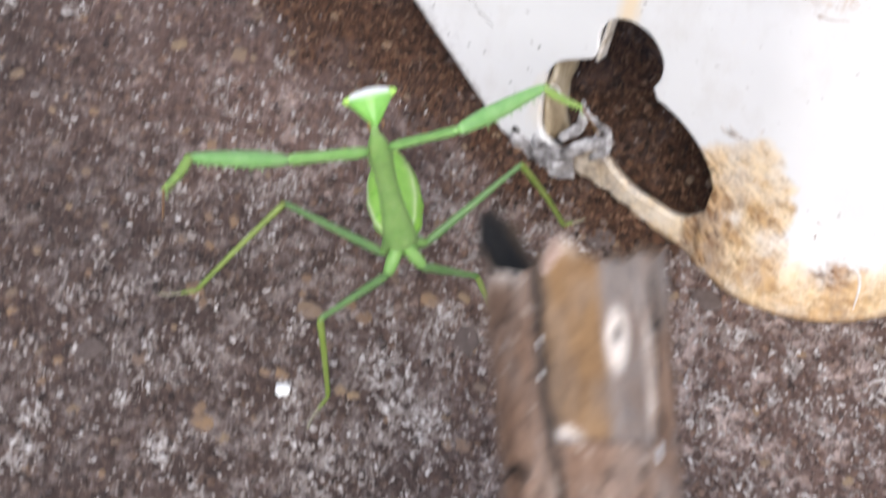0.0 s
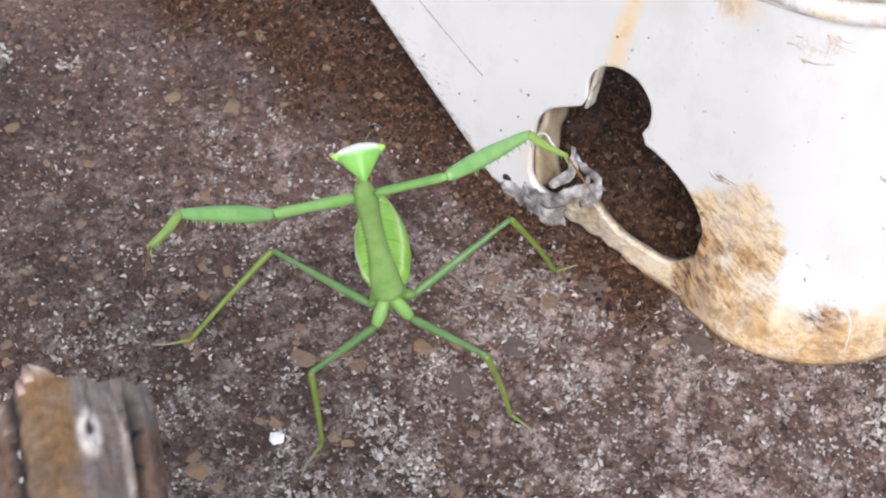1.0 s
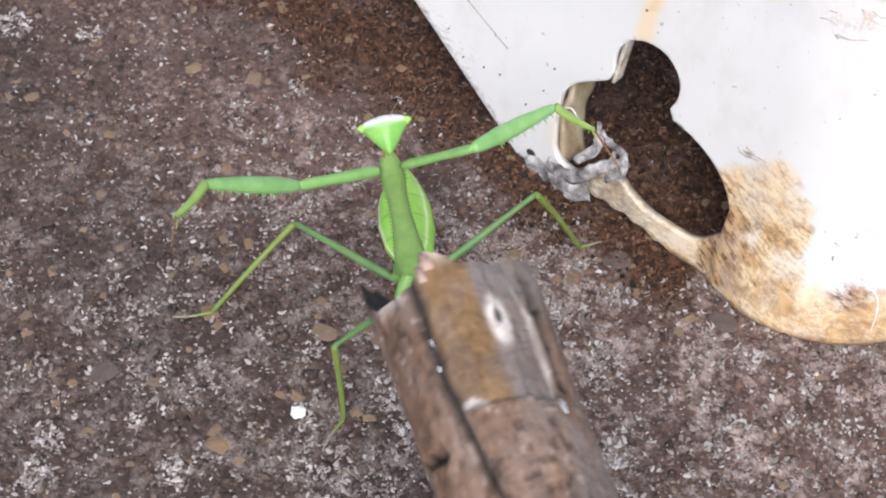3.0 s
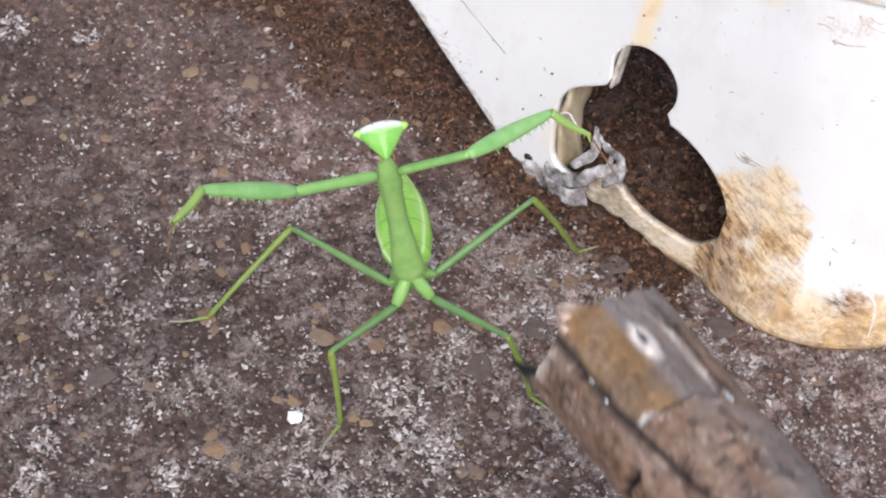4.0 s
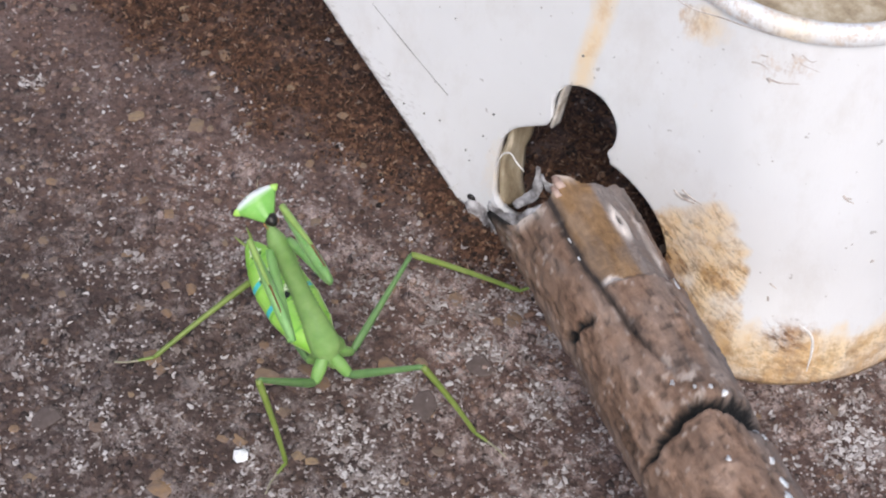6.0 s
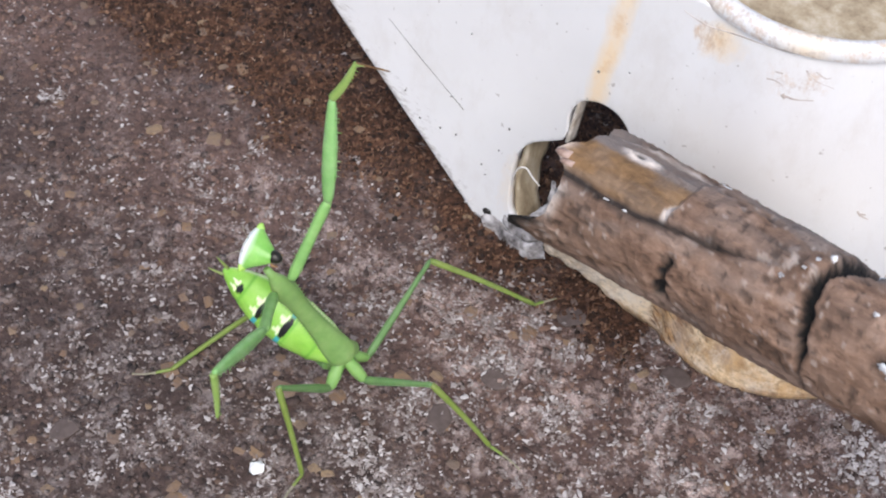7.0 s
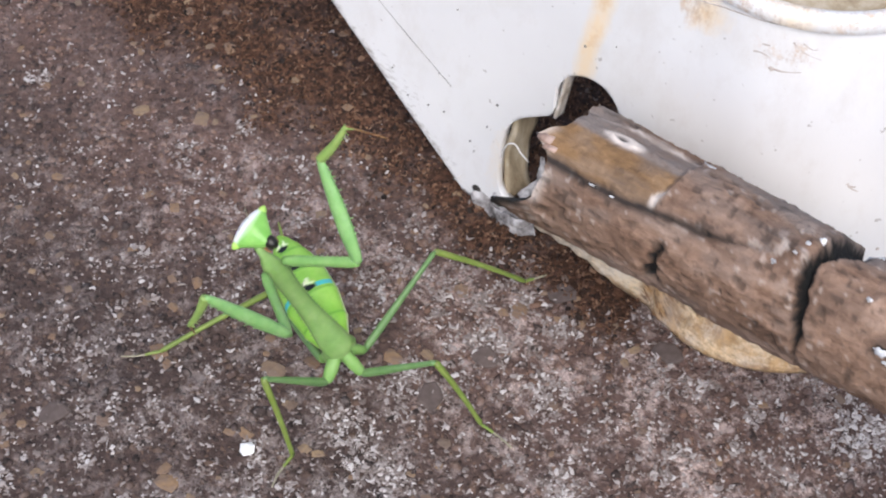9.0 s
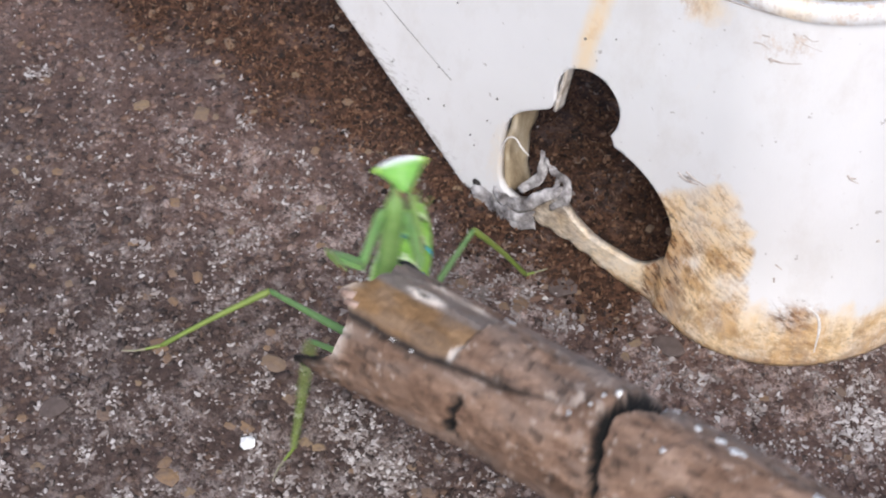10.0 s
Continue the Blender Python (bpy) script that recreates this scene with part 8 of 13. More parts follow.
        (8.4333, bone(-16.3, -13, 26.22, -7.54, -20.75, 31.89, -0.35, 0.26, 0.9)),
        (8.5, bone(-17.67, -13.38, 24.84, -9.55, -22.24, 29.8, -0.42, 0.12, 0.9)),
        (8.6, bone(-17.35, -15.9, 26.07, -8.58, -23.7, 31.68, -0.35, 0.26, 0.9)),
        (8.7, bone(-16.87, -18.53, 27.04, -7.55, -25.17, 33.21, -0.3, 0.39, 0.87)),
        (8.8, bone(-16.23, -21.22, 27.72, -6.47, -26.64, 34.39, -0.28, 0.5, 0.82)),
        (8.8667, bone(-16.55, -20.56, 27.6, -6.66, -25.81, 34.2, -0.29, 0.49, 0.82)),
        (8.9333, bone(-16.87, -19.89, 27.48, -6.85, -24.99, 34, -0.29, 0.48, 0.83)),
        (9, bone(-17.18, -19.22, 27.35, -7.03, -24.17, 33.78, -0.29, 0.48, 0.83)),
        (9.1667, bone(-17.31, -18.34, 27.41, -7.11, -23.02, 33.97, -0.33, 0.44, 0.83)),
        (9.3333, bone(-17.42, -17.46, 27.45, -7.18, -21.87, 34.13, -0.37, 0.41, 0.83)),
        (9.5, bone(-17.52, -16.59, 27.45, -7.24, -20.73, 34.26, -0.4, 0.37, 0.84)),
        (9.6, bone(-16.74, -15.08, 27.84, -7.02, -21.38, 33.73, -0.37, 0.26, 0.89)),
        (9.7, bone(-15.93, -13.58, 28.16, -7.09, -21.83, 32.93, -0.36, 0.14, 0.92)),
        (9.8, bone(-15.08, -12.11, 28.41, -7.43, -22.02, 31.91, -0.36, 0.05, 0.93)),
        (9.8667, bone(-10.46, -13.36, 30.17, -4.59, -24.18, 34.34, -0.36, 0.16, 0.92)),
        (9.9333, bone(-5.72, -14.85, 31.4, -1.78, -26.29, 36.15, -0.29, 0.28, 0.92)),
        (10, bone(-0.94, -16.58, 32.1, 0.96, -28.34, 37.29, -0.14, 0.38, 0.91)),
    ])
    walk(bits["FR"][1], [
        (0, bone(0.62, -19.23, 43.62, 11.53, -9.77, 40.38, 0.35, -0.64, -0.69)),
        (0.1, bone(0.58, -19.29, 43.33, 11.4, -9.76, 39.98, 0.36, -0.65, -0.67)),
        (0.2, bone(0.52, -19.34, 43.02, 11.26, -9.75, 39.58, 0.38, -0.66, -0.65)),
        (0.3, bone(0.46, -19.38, 42.68, 11.1, -9.73, 39.14, 0.39, -0.66, -0.64)),
        (0.5, bone(0.46, -19.25, 42.76, 11.1, -9.6, 39.22, 0.39, -0.66, -0.64)),
        (1, bone(0.46, -18.8, 43.08, 11.1, -9.15, 39.54, 0.39, -0.66, -0.64)),
        (4, bone(0.06, -18.72, 43.13, 10.7, -9.07, 39.59, 0.39, -0.66, -0.64)),
        (4.5, bone(-0.04, -18.47, 43.31, 10.6, -8.82, 39.77, 0.39, -0.66, -0.64)),
        (4.5667, bone(-0.32, -15.67, 42.77, 11.71, -7.45, 45.37, 0.57, -0.7, -0.43)),
        (4.6333, bone(-0.84, -12.82, 41.86, 10.29, -7.61, 50.1, 0.54, -0.81, -0.21)),
        (4.7, bone(-1.84, -9.27, 41.07, 6.27, -8.05, 53.38, 0.36, -0.92, -0.14)),
        (4.75, bone(-1.53, -9.65, 39.79, 3.02, -7.85, 48.51, 0.79, -0.52, -0.31)),
        (4.8, bone(-1.22, -10.04, 38.51, 3.6, -7.08, 52.18, 0.94, 0.07, -0.35)),
        (4.9, bone(-0.95, -10.98, 35.23, 0.25, -6.49, 49.28, 0.57, 0.77, -0.29)),
        (5, bone(-1.02, -12.02, 31.3, -3.54, -6.32, 44.72, -0.04, 0.92, -0.4)),
        (5.0667, bone(-3.26, -15.66, 32.11, -6.71, -10.72, 45.63, 0.31, 0.92, -0.26)),
        (5.1333, bone(-5.57, -19.45, 32.52, -9.92, -15.31, 46.05, 0.94, 0.27, 0.22)),
        (5.1667, bone(-6.75, -21.39, 32.51, -9.9, -18.97, 41.69, 0.83, -0.4, 0.39)),
        (5.2, bone(-7.93, -23.34, 32.49, -13.16, -20.02, 45.93, 0.32, -0.89, 0.34)),
        (5.5667, bone(-9.01, -23.75, 32, -14.41, -21.24, 45.55, 0.39, -0.87, 0.31)),
        (5.9333, bone(-10.06, -24.23, 31.39, -15.62, -22.53, 45, 0.45, -0.84, 0.29)),
        (6.3, bone(-11.06, -24.76, 30.64, -16.76, -23.88, 44.28, 0.52, -0.81, 0.27)),
        (6.35, bone(-9.89, -25.1, 32.25, -15.31, -24.98, 46.03, 0.53, -0.82, 0.22)),
        (6.4, bone(-8.73, -25.42, 33.82, -13.86, -26.05, 47.69, 0.54, -0.82, 0.16)),
        (6.4667, bone(-4.8, -29.15, 35.45, -8.71, -30.06, 49.7, 0.54, -0.83, 0.1)),
        (6.5, bone(1.06, -29.59, 36.94, -0.43, -30.03, 46.82, -0.02, -1, -0.05)),
        (6.5333, bone(6.92, -30.03, 38.43, 6.3, -31.46, 53.14, -0.58, -0.8, -0.1)),
        (6.6, bone(-5.81, -24.73, 40.62, -6.33, -24.9, 55.41, -0.11, -0.99, -0.01)),
        (6.6334, bone(-6.64, -23.39, 40.47, -6.61, -22.91, 50.46, 0.6, -0.8, 0.04)),
        (6.6667, bone(-7.47, -22.05, 40.32, -7.62, -20.32, 55.01, 0.98, -0.17, 0.03)),
        (6.7333, bone(-9.31, -19.3, 39.34, -9.09, -15.71, 53.69, 0.99, -0.15, 0.02)),
        (6.8, bone(-11.36, -16.61, 37.71, -10.77, -11.21, 51.48, 0.99, -0.11, 0)),
        (6.8667, bone(-11.87, -15.73, 37.77, -11.21, -10.14, 51.46, 0.96, -0.28, 0.07)),
        (6.9333, bone(-12.39, -14.85, 37.81, -11.65, -9.08, 51.42, 0.89, -0.43, 0.13)),
        (7, bone(-12.92, -13.99, 37.83, -12.1, -8.03, 51.36, 0.81, -0.56, 0.2)),
        (7.1667, bone(-12.81, -14.66, 37.6, -13.2, -9.05, 51.29, 0.87, -0.45, 0.21)),
        (7.3333, bone(-12.71, -15.34, 37.36, -14.31, -10.11, 51.11, 0.91, -0.34, 0.24)),
        (7.5, bone(-12.6, -16.02, 37.11, -15.4, -11.22, 50.82, 0.93, -0.24, 0.27)),
        (7.6, bone(-8.55, -19.52, 38.67, -11.29, -16.17, 52.82, 0.77, -0.58, 0.28)),
        (7.7, bone(-5.38, -23.06, 38.51, -8.04, -21.21, 52.95, 0.57, -0.79, 0.21)),
        (7.8, bone(-3.17, -26.05, 36.79, -5.72, -25.71, 51.36, 0.37, -0.93, 0.09)),
        (7.8667, bone(-2.9, -23.7, 36.93, -5.43, -21.29, 51.31, 0.55, -0.8, 0.23)),
        (7.9333, bone(-2.68, -21.32, 36.87, -5.13, -16.88, 50.78, 0.71, -0.63, 0.32)),
        (8, bone(-2.52, -18.9, 36.63, -4.84, -12.53, 49.79, 0.84, -0.42, 0.35)),
        (8.1, bone(-2.93, -18.46, 36.34, -5.97, -11.51, 49.05, 0.84, -0.37, 0.4)),
        (8.2, bone(-3.34, -18.03, 36.01, -7.07, -10.54, 48.22, 0.83, -0.32, 0.45)),
        (8.3, bone(-3.73, -17.61, 35.64, -8.15, -9.61, 47.28, 0.82, -0.27, 0.5)),
        (8.3667, bone(-5.59, -19.2, 33.84, -11.27, -12.48, 45.74, 0.92, 0.2, 0.33)),
        (8.4333, bone(-7.54, -20.75, 31.89, -14.4, -15.41, 43.86, 0.8, 0.57, 0.2)),
        (8.5, bone(-9.55, -22.24, 29.8, -17.49, -18.34, 41.67, 0.44, 0.9, 0)),
        (8.6, bone(-8.58, -23.7, 31.68, -14.99, -18.75, 44.07, 0.83, 0.51, 0.22)),
        (8.7, bone(-7.55, -25.17, 33.21, -12.33, -19.26, 45.92, 0.95, 0.1, 0.31)),
        (8.8, bone(-6.47, -26.64, 34.39, -9.54, -19.86, 47.19, 0.81, -0.42, 0.42)),
        (8.8667, bone(-6.66, -25.81, 34.2, -10.22, -18.91, 46.8, 0.82, -0.37, 0.43)),
        (8.9333, bone(-6.85, -24.99, 34, -10.9, -17.97, 46.38, 0.83, -0.32, 0.45)),
        (9, bone(-7.03, -24.17, 33.78, -11.57, -17.04, 45.93, 0.84, -0.26, 0.47)),
        (9.1667, bone(-7.11, -23.02, 33.97, -12.38, -16.31, 46.07, 0.84, -0.23, 0.49)),
        (9.3333, bone(-7.18, -21.87, 34.13, -13.16, -15.61, 46.14, 0.83, -0.2, 0.52)),
        (9.5, bone(-7.24, -20.73, 34.26, -13.91, -14.93, 46.13, 0.82, -0.17, 0.54)),
        (9.6, bone(-7.02, -21.38, 33.73, -13.53, -16.95, 46.26, 0.78, -0.34, 0.53)),
        (9.7, bone(-7.09, -21.83, 32.93, -13.39, -18.82, 45.98, 0.69, -0.56, 0.46)),
        (9.8, bone(-7.43, -22.02, 31.91, -13.46, -20.46, 45.34, 0.46, -0.83, 0.3)),
        (9.8667, bone(-4.59, -24.18, 34.34, -9, -23.36, 48.45, 0.41, -0.9, 0.18)),
        (9.9333, bone(-1.78, -26.29, 36.15, -4.5, -26.22, 50.7, 0.31, -0.95, 0.06)),
        (10, bone(0.96, -28.34, 37.29, -0.02, -29.03, 52.04, 0.16, -0.99, -0.04)),
    ])
    walk(bits["FR"][2], [
        (0, bone(11.53, -9.77, 40.38, 16.81, -9.56, 36.09, -0.25, -0.9, -0.35)),
        (0.1, bone(11.4, -9.76, 39.98, 16.68, -9.69, 35.72, -0.25, -0.91, -0.32)),
        (0.2, bone(11.26, -9.75, 39.58, 16.54, -9.81, 35.32, -0.26, -0.92, -0.29)),
        (0.3, bone(11.1, -9.73, 39.14, 16.38, -9.92, 34.91, -0.26, -0.93, -0.26)),
        (0.5, bone(11.1, -9.6, 39.22, 16.38, -9.76, 35.02, -0.26, -0.93, -0.26)),
        (1, bone(11.1, -9.15, 39.54, 16.38, -9.35, 35.3, -0.26, -0.93, -0.26)),
        (4, bone(10.7, -9.07, 39.59, 15.98, -9.27, 35.36, -0.26, -0.93, -0.26)),
        (4.5, bone(10.6, -8.82, 39.77, 15.88, -8.61, 35.82, -0.26, -0.93, -0.26)),
        (4.5667, bone(11.71, -7.45, 45.37, 18, -9.09, 43.73, -0.36, -0.85, -0.39)),
        (4.6333, bone(10.29, -7.61, 50.1, 16.27, -10.68, 51.15, -0.29, -0.76, -0.58)),
        (4.7, bone(6.27, -8.05, 53.38, 10.68, -11.67, 57.08, -0.08, -0.76, -0.65)),
        (4.75, bone(4.94, -7.56, 52.78, 13.47, -9.52, 57.62, 0.33, -0.52, -0.79)),
        (4.8, bone(3.6, -7.08, 52.18, 9.28, -5.7, 55.67, 0.53, -0.07, -0.84)),
        (4.9, bone(0.25, -6.49, 49.28, 3.92, -0.9, 50.55, 0.2, 0.09, -0.98)),
        (5, bone(-3.54, -6.32, 44.72, -3.99, 0.26, 43.04, 0.16, -0.23, -0.96)),
        (5.0667, bone(-6.71, -10.72, 45.63, -4.1, -6.84, 40.69, 0.02, -0.79, -0.61)),
        (5.1333, bone(-9.92, -15.31, 46.05, -5.79, -16.43, 40.76, -0.77, -0.35, -0.53)),
        (5.1667, bone(-11.54, -17.66, 45.99, -4.66, -22.57, 40.64, -0.53, 0.16, -0.83)),
        (5.2, bone(-13.16, -20.02, 45.93, -9.95, -25.46, 43.43, 0.04, 0.44, -0.9)),
        (5.5667, bone(-14.41, -21.24, 45.55, -10.87, -26.86, 44.1, 0.11, 0.31, -0.94)),
        (5.9333, bone(-15.62, -22.53, 45, -11.84, -28.18, 44.62, 0.19, 0.19, -0.96)),
        (6.3, bone(-16.76, -23.88, 44.28, -12.84, -29.4, 44.99, 0.29, 0.08, -0.95)),
        (6.35, bone(-15.31, -24.98, 46.03, -11.54, -30.55, 47.05, 0.33, 0.05, -0.94)),
        (6.4, bone(-13.86, -26.05, 47.69, -10.25, -31.66, 49, 0.36, 0.02, -0.93)),
        (6.4667, bone(-8.71, -30.06, 49.7, -5.91, -35.5, 52.66, 0.44, -0.24, -0.86)),
        (6.5, bone(-1.2, -30.76, 51.42, -1.82, -39.8, 55.64, 0.09, -0.43, -0.9)),
        (6.5333, bone(6.3, -31.46, 53.14, 2.87, -36.34, 56.4, -0.3, -0.38, -0.88)),
        (6.5666, bone(-0.01, -28.18, 54.28, -0.64, -33.74, 62.56, 0, -0.83, -0.56)),
        (6.6, bone(-6.33, -24.9, 55.41, -4.94, -25.27, 62.06, 0.48, -0.87, -0.15)),
        (6.6667, bone(-7.62, -20.32, 55.01, -5.47, -19.95, 61.46, 0.93, -0.2, -0.3)),
        (6.7333, bone(-9.09, -15.71, 53.69, -6.23, -14.61, 59.76, 0.9, -0.23, -0.38)),
        (6.8, bone(-10.77, -11.21, 51.48, -7.28, -9.4, 57.02, 0.85, -0.28, -0.45)),
        (6.8667, bone(-11.21, -10.14, 51.46, -7.82, -8.79, 57.2, 0.82, -0.42, -0.38)),
        (6.9333, bone(-11.65, -9.08, 51.42, -8.4, -8.19, 57.32, 0.75, -0.57, -0.33)),
        (7, bone(-12.1, -8.03, 51.36, -9, -7.61, 57.39, 0.67, -0.69, -0.29)),
        (7.1667, bone(-13.2, -9.05, 51.29, -10.16, -8.53, 57.35, 0.75, -0.58, -0.32)),
        (7.3333, bone(-14.31, -10.11, 51.11, -11.33, -9.49, 57.2, 0.81, -0.48, -0.34)),
        (7.5, bone(-15.4, -11.22, 50.82, -12.5, -10.49, 56.93, 0.85, -0.39, -0.36)),
        (7.6, bone(-11.29, -16.17, 52.82, -8.17, -18.14, 58.53, 0.64, -0.55, -0.54)),
        (7.7, bone(-8.04, -21.21, 52.95, -5.19, -25.56, 57.34, 0.43, -0.49, -0.76)),
        (7.8, bone(-5.72, -25.71, 51.36, -3.63, -31.74, 53.72, 0.26, -0.27, -0.93)),
        (7.8667, bone(-5.43, -21.29, 51.31, -2.41, -25.89, 55.31, 0.37, -0.46, -0.81)),
        (7.9333, bone(-5.13, -16.88, 50.78, -1.56, -19.5, 55.94, 0.5, -0.58, -0.64)),
        (8, bone(-4.84, -12.53, 49.79, -1.14, -12.86, 55.48, 0.66, -0.6, -0.46)),
        (8.1, bone(-5.97, -11.51, 49.05, -2.15, -11.71, 54.67, 0.65, -0.6, -0.46)),
        (8.2, bone(-7.07, -10.54, 48.22, -3.14, -10.61, 53.76, 0.65, -0.6, -0.47)),
        (8.3, bone(-8.15, -9.61, 47.28, -4.1, -9.56, 52.75, 0.64, -0.6, -0.47)),
        (8.3667, bone(-11.27, -12.48, 45.74, -5.37, -10.77, 48.65, 0.5, -0.43, -0.76)),
        (8.4333, bone(-14.4, -15.41, 43.86, -8.27, -12.5, 43.42, 0.19, -0.52, -0.83)),
        (8.5, bone(-17.49, -18.34, 41.67, -12.81, -15.05, 38, 0.1, -0.8, -0.59)),
        (8.6, bone(-14.99, -18.75, 44.07, -8.72, -16.16, 43.71, 0.15, -0.48, -0.87)),
        (8.7, bone(-12.33, -19.26, 45.92, -6.36, -18.16, 48.99, 0.48, -0.38, -0.79)),
        (8.8, bone(-9.54, -19.86, 47.19, -5.69, -20.59, 52.75, 0.61, -0.61, -0.5)),
        (8.8667, bone(-10.22, -18.91, 46.8, -6.5, -19.23, 52.48, 0.66, -0.59, -0.46)),
        (8.9333, bone(-10.9, -17.97, 46.38, -7.31, -17.89, 52.15, 0.7, -0.57, -0.43)),
        (9, bone(-11.57, -17.04, 45.93, -8.13, -16.55, 51.78, 0.74, -0.54, -0.39)),
        (9.1667, bone(-12.38, -16.31, 46.07, -8.85, -15.95, 51.87, 0.75, -0.5, -0.43)),
        (9.3333, bone(-13.16, -15.61, 46.14, -9.54, -15.38, 51.89, 0.76, -0.47, -0.46)),
        (9.5, bone(-13.91, -14.93, 46.13, -10.2, -14.83, 51.83, 0.76, -0.43, -0.49)),
        (9.6, bone(-13.53, -16.95, 46.26, -8.3, -19.21, 49.96, 0.46, -0.31, -0.83)),
        (9.7, bone(-13.39, -18.82, 45.98, -7.98, -22.86, 46.73, 0.15, 0.01, -0.99)),
        (9.8, bone(-13.46, -20.46, 45.34, -9.26, -25.25, 42.94, 0.01, 0.46, -0.89)),
        (9.8667, bone(-9, -23.36, 48.45, -5.69, -29.16, 47.18, 0.13, 0.28, -0.95)),
        (9.9333, bone(-4.5, -26.22, 50.7, -2.29, -32.66, 50.64, 0.16, 0.06, -0.98)),
        (10, bone(-0.02, -29.03, 52.04, 0.93, -35.66, 53.21, 0.1, -0.16, -0.98)),
    ])
    walk(bits["FR"][3], [
        (0, bone(16.81, -9.56, 36.09, 19.58, -9.37, 29.78, -0.7, -0.63, -0.33)),
        (0.1, bone(16.68, -9.69, 35.72, 19.87, -10.49, 29.65, -0.84, -0.38, -0.39)),
        (0.2, bone(16.54, -9.81, 35.32, 20.06, -11.59, 29.66, -0.52, 0.67, -0.53)),
        (0.3, bone(16.38, -9.92, 34.91, 20.14, -12.64, 29.81, -0.37, 0.68, -0.63)),
        (0.5, bone(16.38, -9.76, 35.02, 20.14, -12.48, 29.92, -0.37, 0.68, -0.63)),
        (1, bone(16.38, -9.35, 35.3, 20.14, -12.07, 30.21, -0.37, 0.68, -0.63)),
        (4, bone(15.98, -9.27, 35.36, 19.74, -11.99, 30.26, -0.37, 0.68, -0.63)),
        (4.5, bone(15.88, -8.61, 35.82, 19.64, -11.33, 30.72, -0.37, 0.68, -0.63)),
        (4.5667, bone(18, -9.09, 43.73, 21.95, -13.29, 39.95, -0.15, 0.58, -0.8)),
        (4.6333, bone(16.27, -10.68, 51.15, 20.08, -16.02, 49.01, 0.04, 0.4, -0.92)),
        (4.7, bone(10.68, -11.67, 57.08, 14.03, -17.69, 56.76, 0.2, 0.16, -0.97)),
        (4.8, bone(9.28, -5.7, 55.67, 14.17, -9.63, 52.81, -0.17, 0.43, -0.89)),
        (4.9, bone(3.92, -0.9, 50.55, 8.99, -1.66, 45.94, -0.65, 0.18, -0.74)),
        (5, bone(-3.99, 0.26, 43.04, -0.14, 2.89, 37.96, -0.39, -0.66, -0.64)),
        (5.0667, bone(-4.1, -6.84, 40.69, 1.86, -8.24, 37.5, -0.43, 0.19, -0.88)),
        (5.1333, bone(-5.79, -16.43, 40.76, -0.77, -21.15, 41.08, 0.17, 0.11, -0.98)),
        (5.2, bone(-9.95, -25.46, 43.43, -8.42, -31.1, 47.11, 0.43, -0.41, -0.81)),
        (5.5667, bone(-10.87, -26.86, 44.1, -9.19, -32.53, 47.65, 0.43, -0.38, -0.82)),
        (5.9333, bone(-11.84, -28.18, 44.62, -10, -33.87, 48.06, 0.43, -0.36, -0.83)),
        (6.3, bone(-12.84, -29.4, 44.99, -10.84, -35.11, 48.31, 0.43, -0.34, -0.84)),
        (6.35, bone(-11.54, -30.55, 47.05, -9.75, -36.11, 50.73, 0.45, -0.39, -0.81)),
        (6.4, bone(-10.25, -31.66, 49, -8.68, -37.03, 53.04, 0.46, -0.44, -0.77)),
        (6.4667, bone(-5.91, -35.5, 52.66, -4.52, -40.41, 57.3, 0.5, -0.52, -0.7)),
        (6.5333, bone(2.87, -36.34, 56.4, 0.85, -41.59, 60.39, 0.13, -0.63, -0.77)),
        (6.6, bone(-4.94, -25.27, 62.06, -2.37, -28.35, 67.67, 0.73, -0.4, -0.56)),
        (6.6667, bone(-5.47, -19.95, 61.46, 0.8, -21.08, 64.1, 0.39, -0.02, -0.92)),
        (6.7333, bone(-6.23, -14.61, 59.76, 0.27, -13.17, 57.97, -0.24, -0.13, -0.96)),
        (6.8, bone(-7.28, -9.4, 57.02, -4.13, -6.19, 51.79, -0.2, -0.78, -0.6)),
        (6.8667, bone(-7.82, -8.79, 57.2, -4.34, -5.65, 52.13, -0.26, -0.73, -0.63)),
        (6.9333, bone(-8.4, -8.19, 57.32, -4.59, -5.14, 52.45, -0.32, -0.67, -0.67)),
        (7, bone(-9, -7.61, 57.39, -4.87, -4.65, 52.72, -0.35, -0.62, -0.7)),
        (7.1667, bone(-10.16, -8.53, 57.35, -6, -5.39, 52.83, -0.33, -0.61, -0.72)),
        (7.3333, bone(-11.33, -9.49, 57.2, -7.13, -6.17, 52.84, -0.3, -0.6, -0.74)),
        (7.5, bone(-12.5, -10.49, 56.93, -8.26, -7.01, 52.74, -0.27, -0.59, -0.76)),
        (7.6, bone(-8.17, -18.14, 58.53, -1.54, -18.69, 56.71, -0.26, 0.05, -0.96)),
        (7.7, bone(-5.19, -25.56, 57.34, -0.01, -29.82, 58.94, 0.29, 0, -0.96)),
        (7.8, bone(-3.63, -31.74, 53.72, -2.9, -37.24, 57.82, 0.41, -0.51, -0.76)),
        (7.8667, bone(-2.41, -25.89, 55.31, 0.12, -31.34, 58.71, 0.45, -0.31, -0.83)),
        (7.9333, bone(-1.56, -19.5, 55.94, 2.57, -24.46, 58.38, 0.39, -0.12, -0.91)),
        (8, bone(-1.14, -12.86, 55.48, 4.27, -16.94, 56.77, 0.25, 0.03, -0.97)),
        (8.1, bone(-2.15, -11.71, 54.67, 4.4, -13.8, 54.09, -0.05, 0.11, -0.99)),
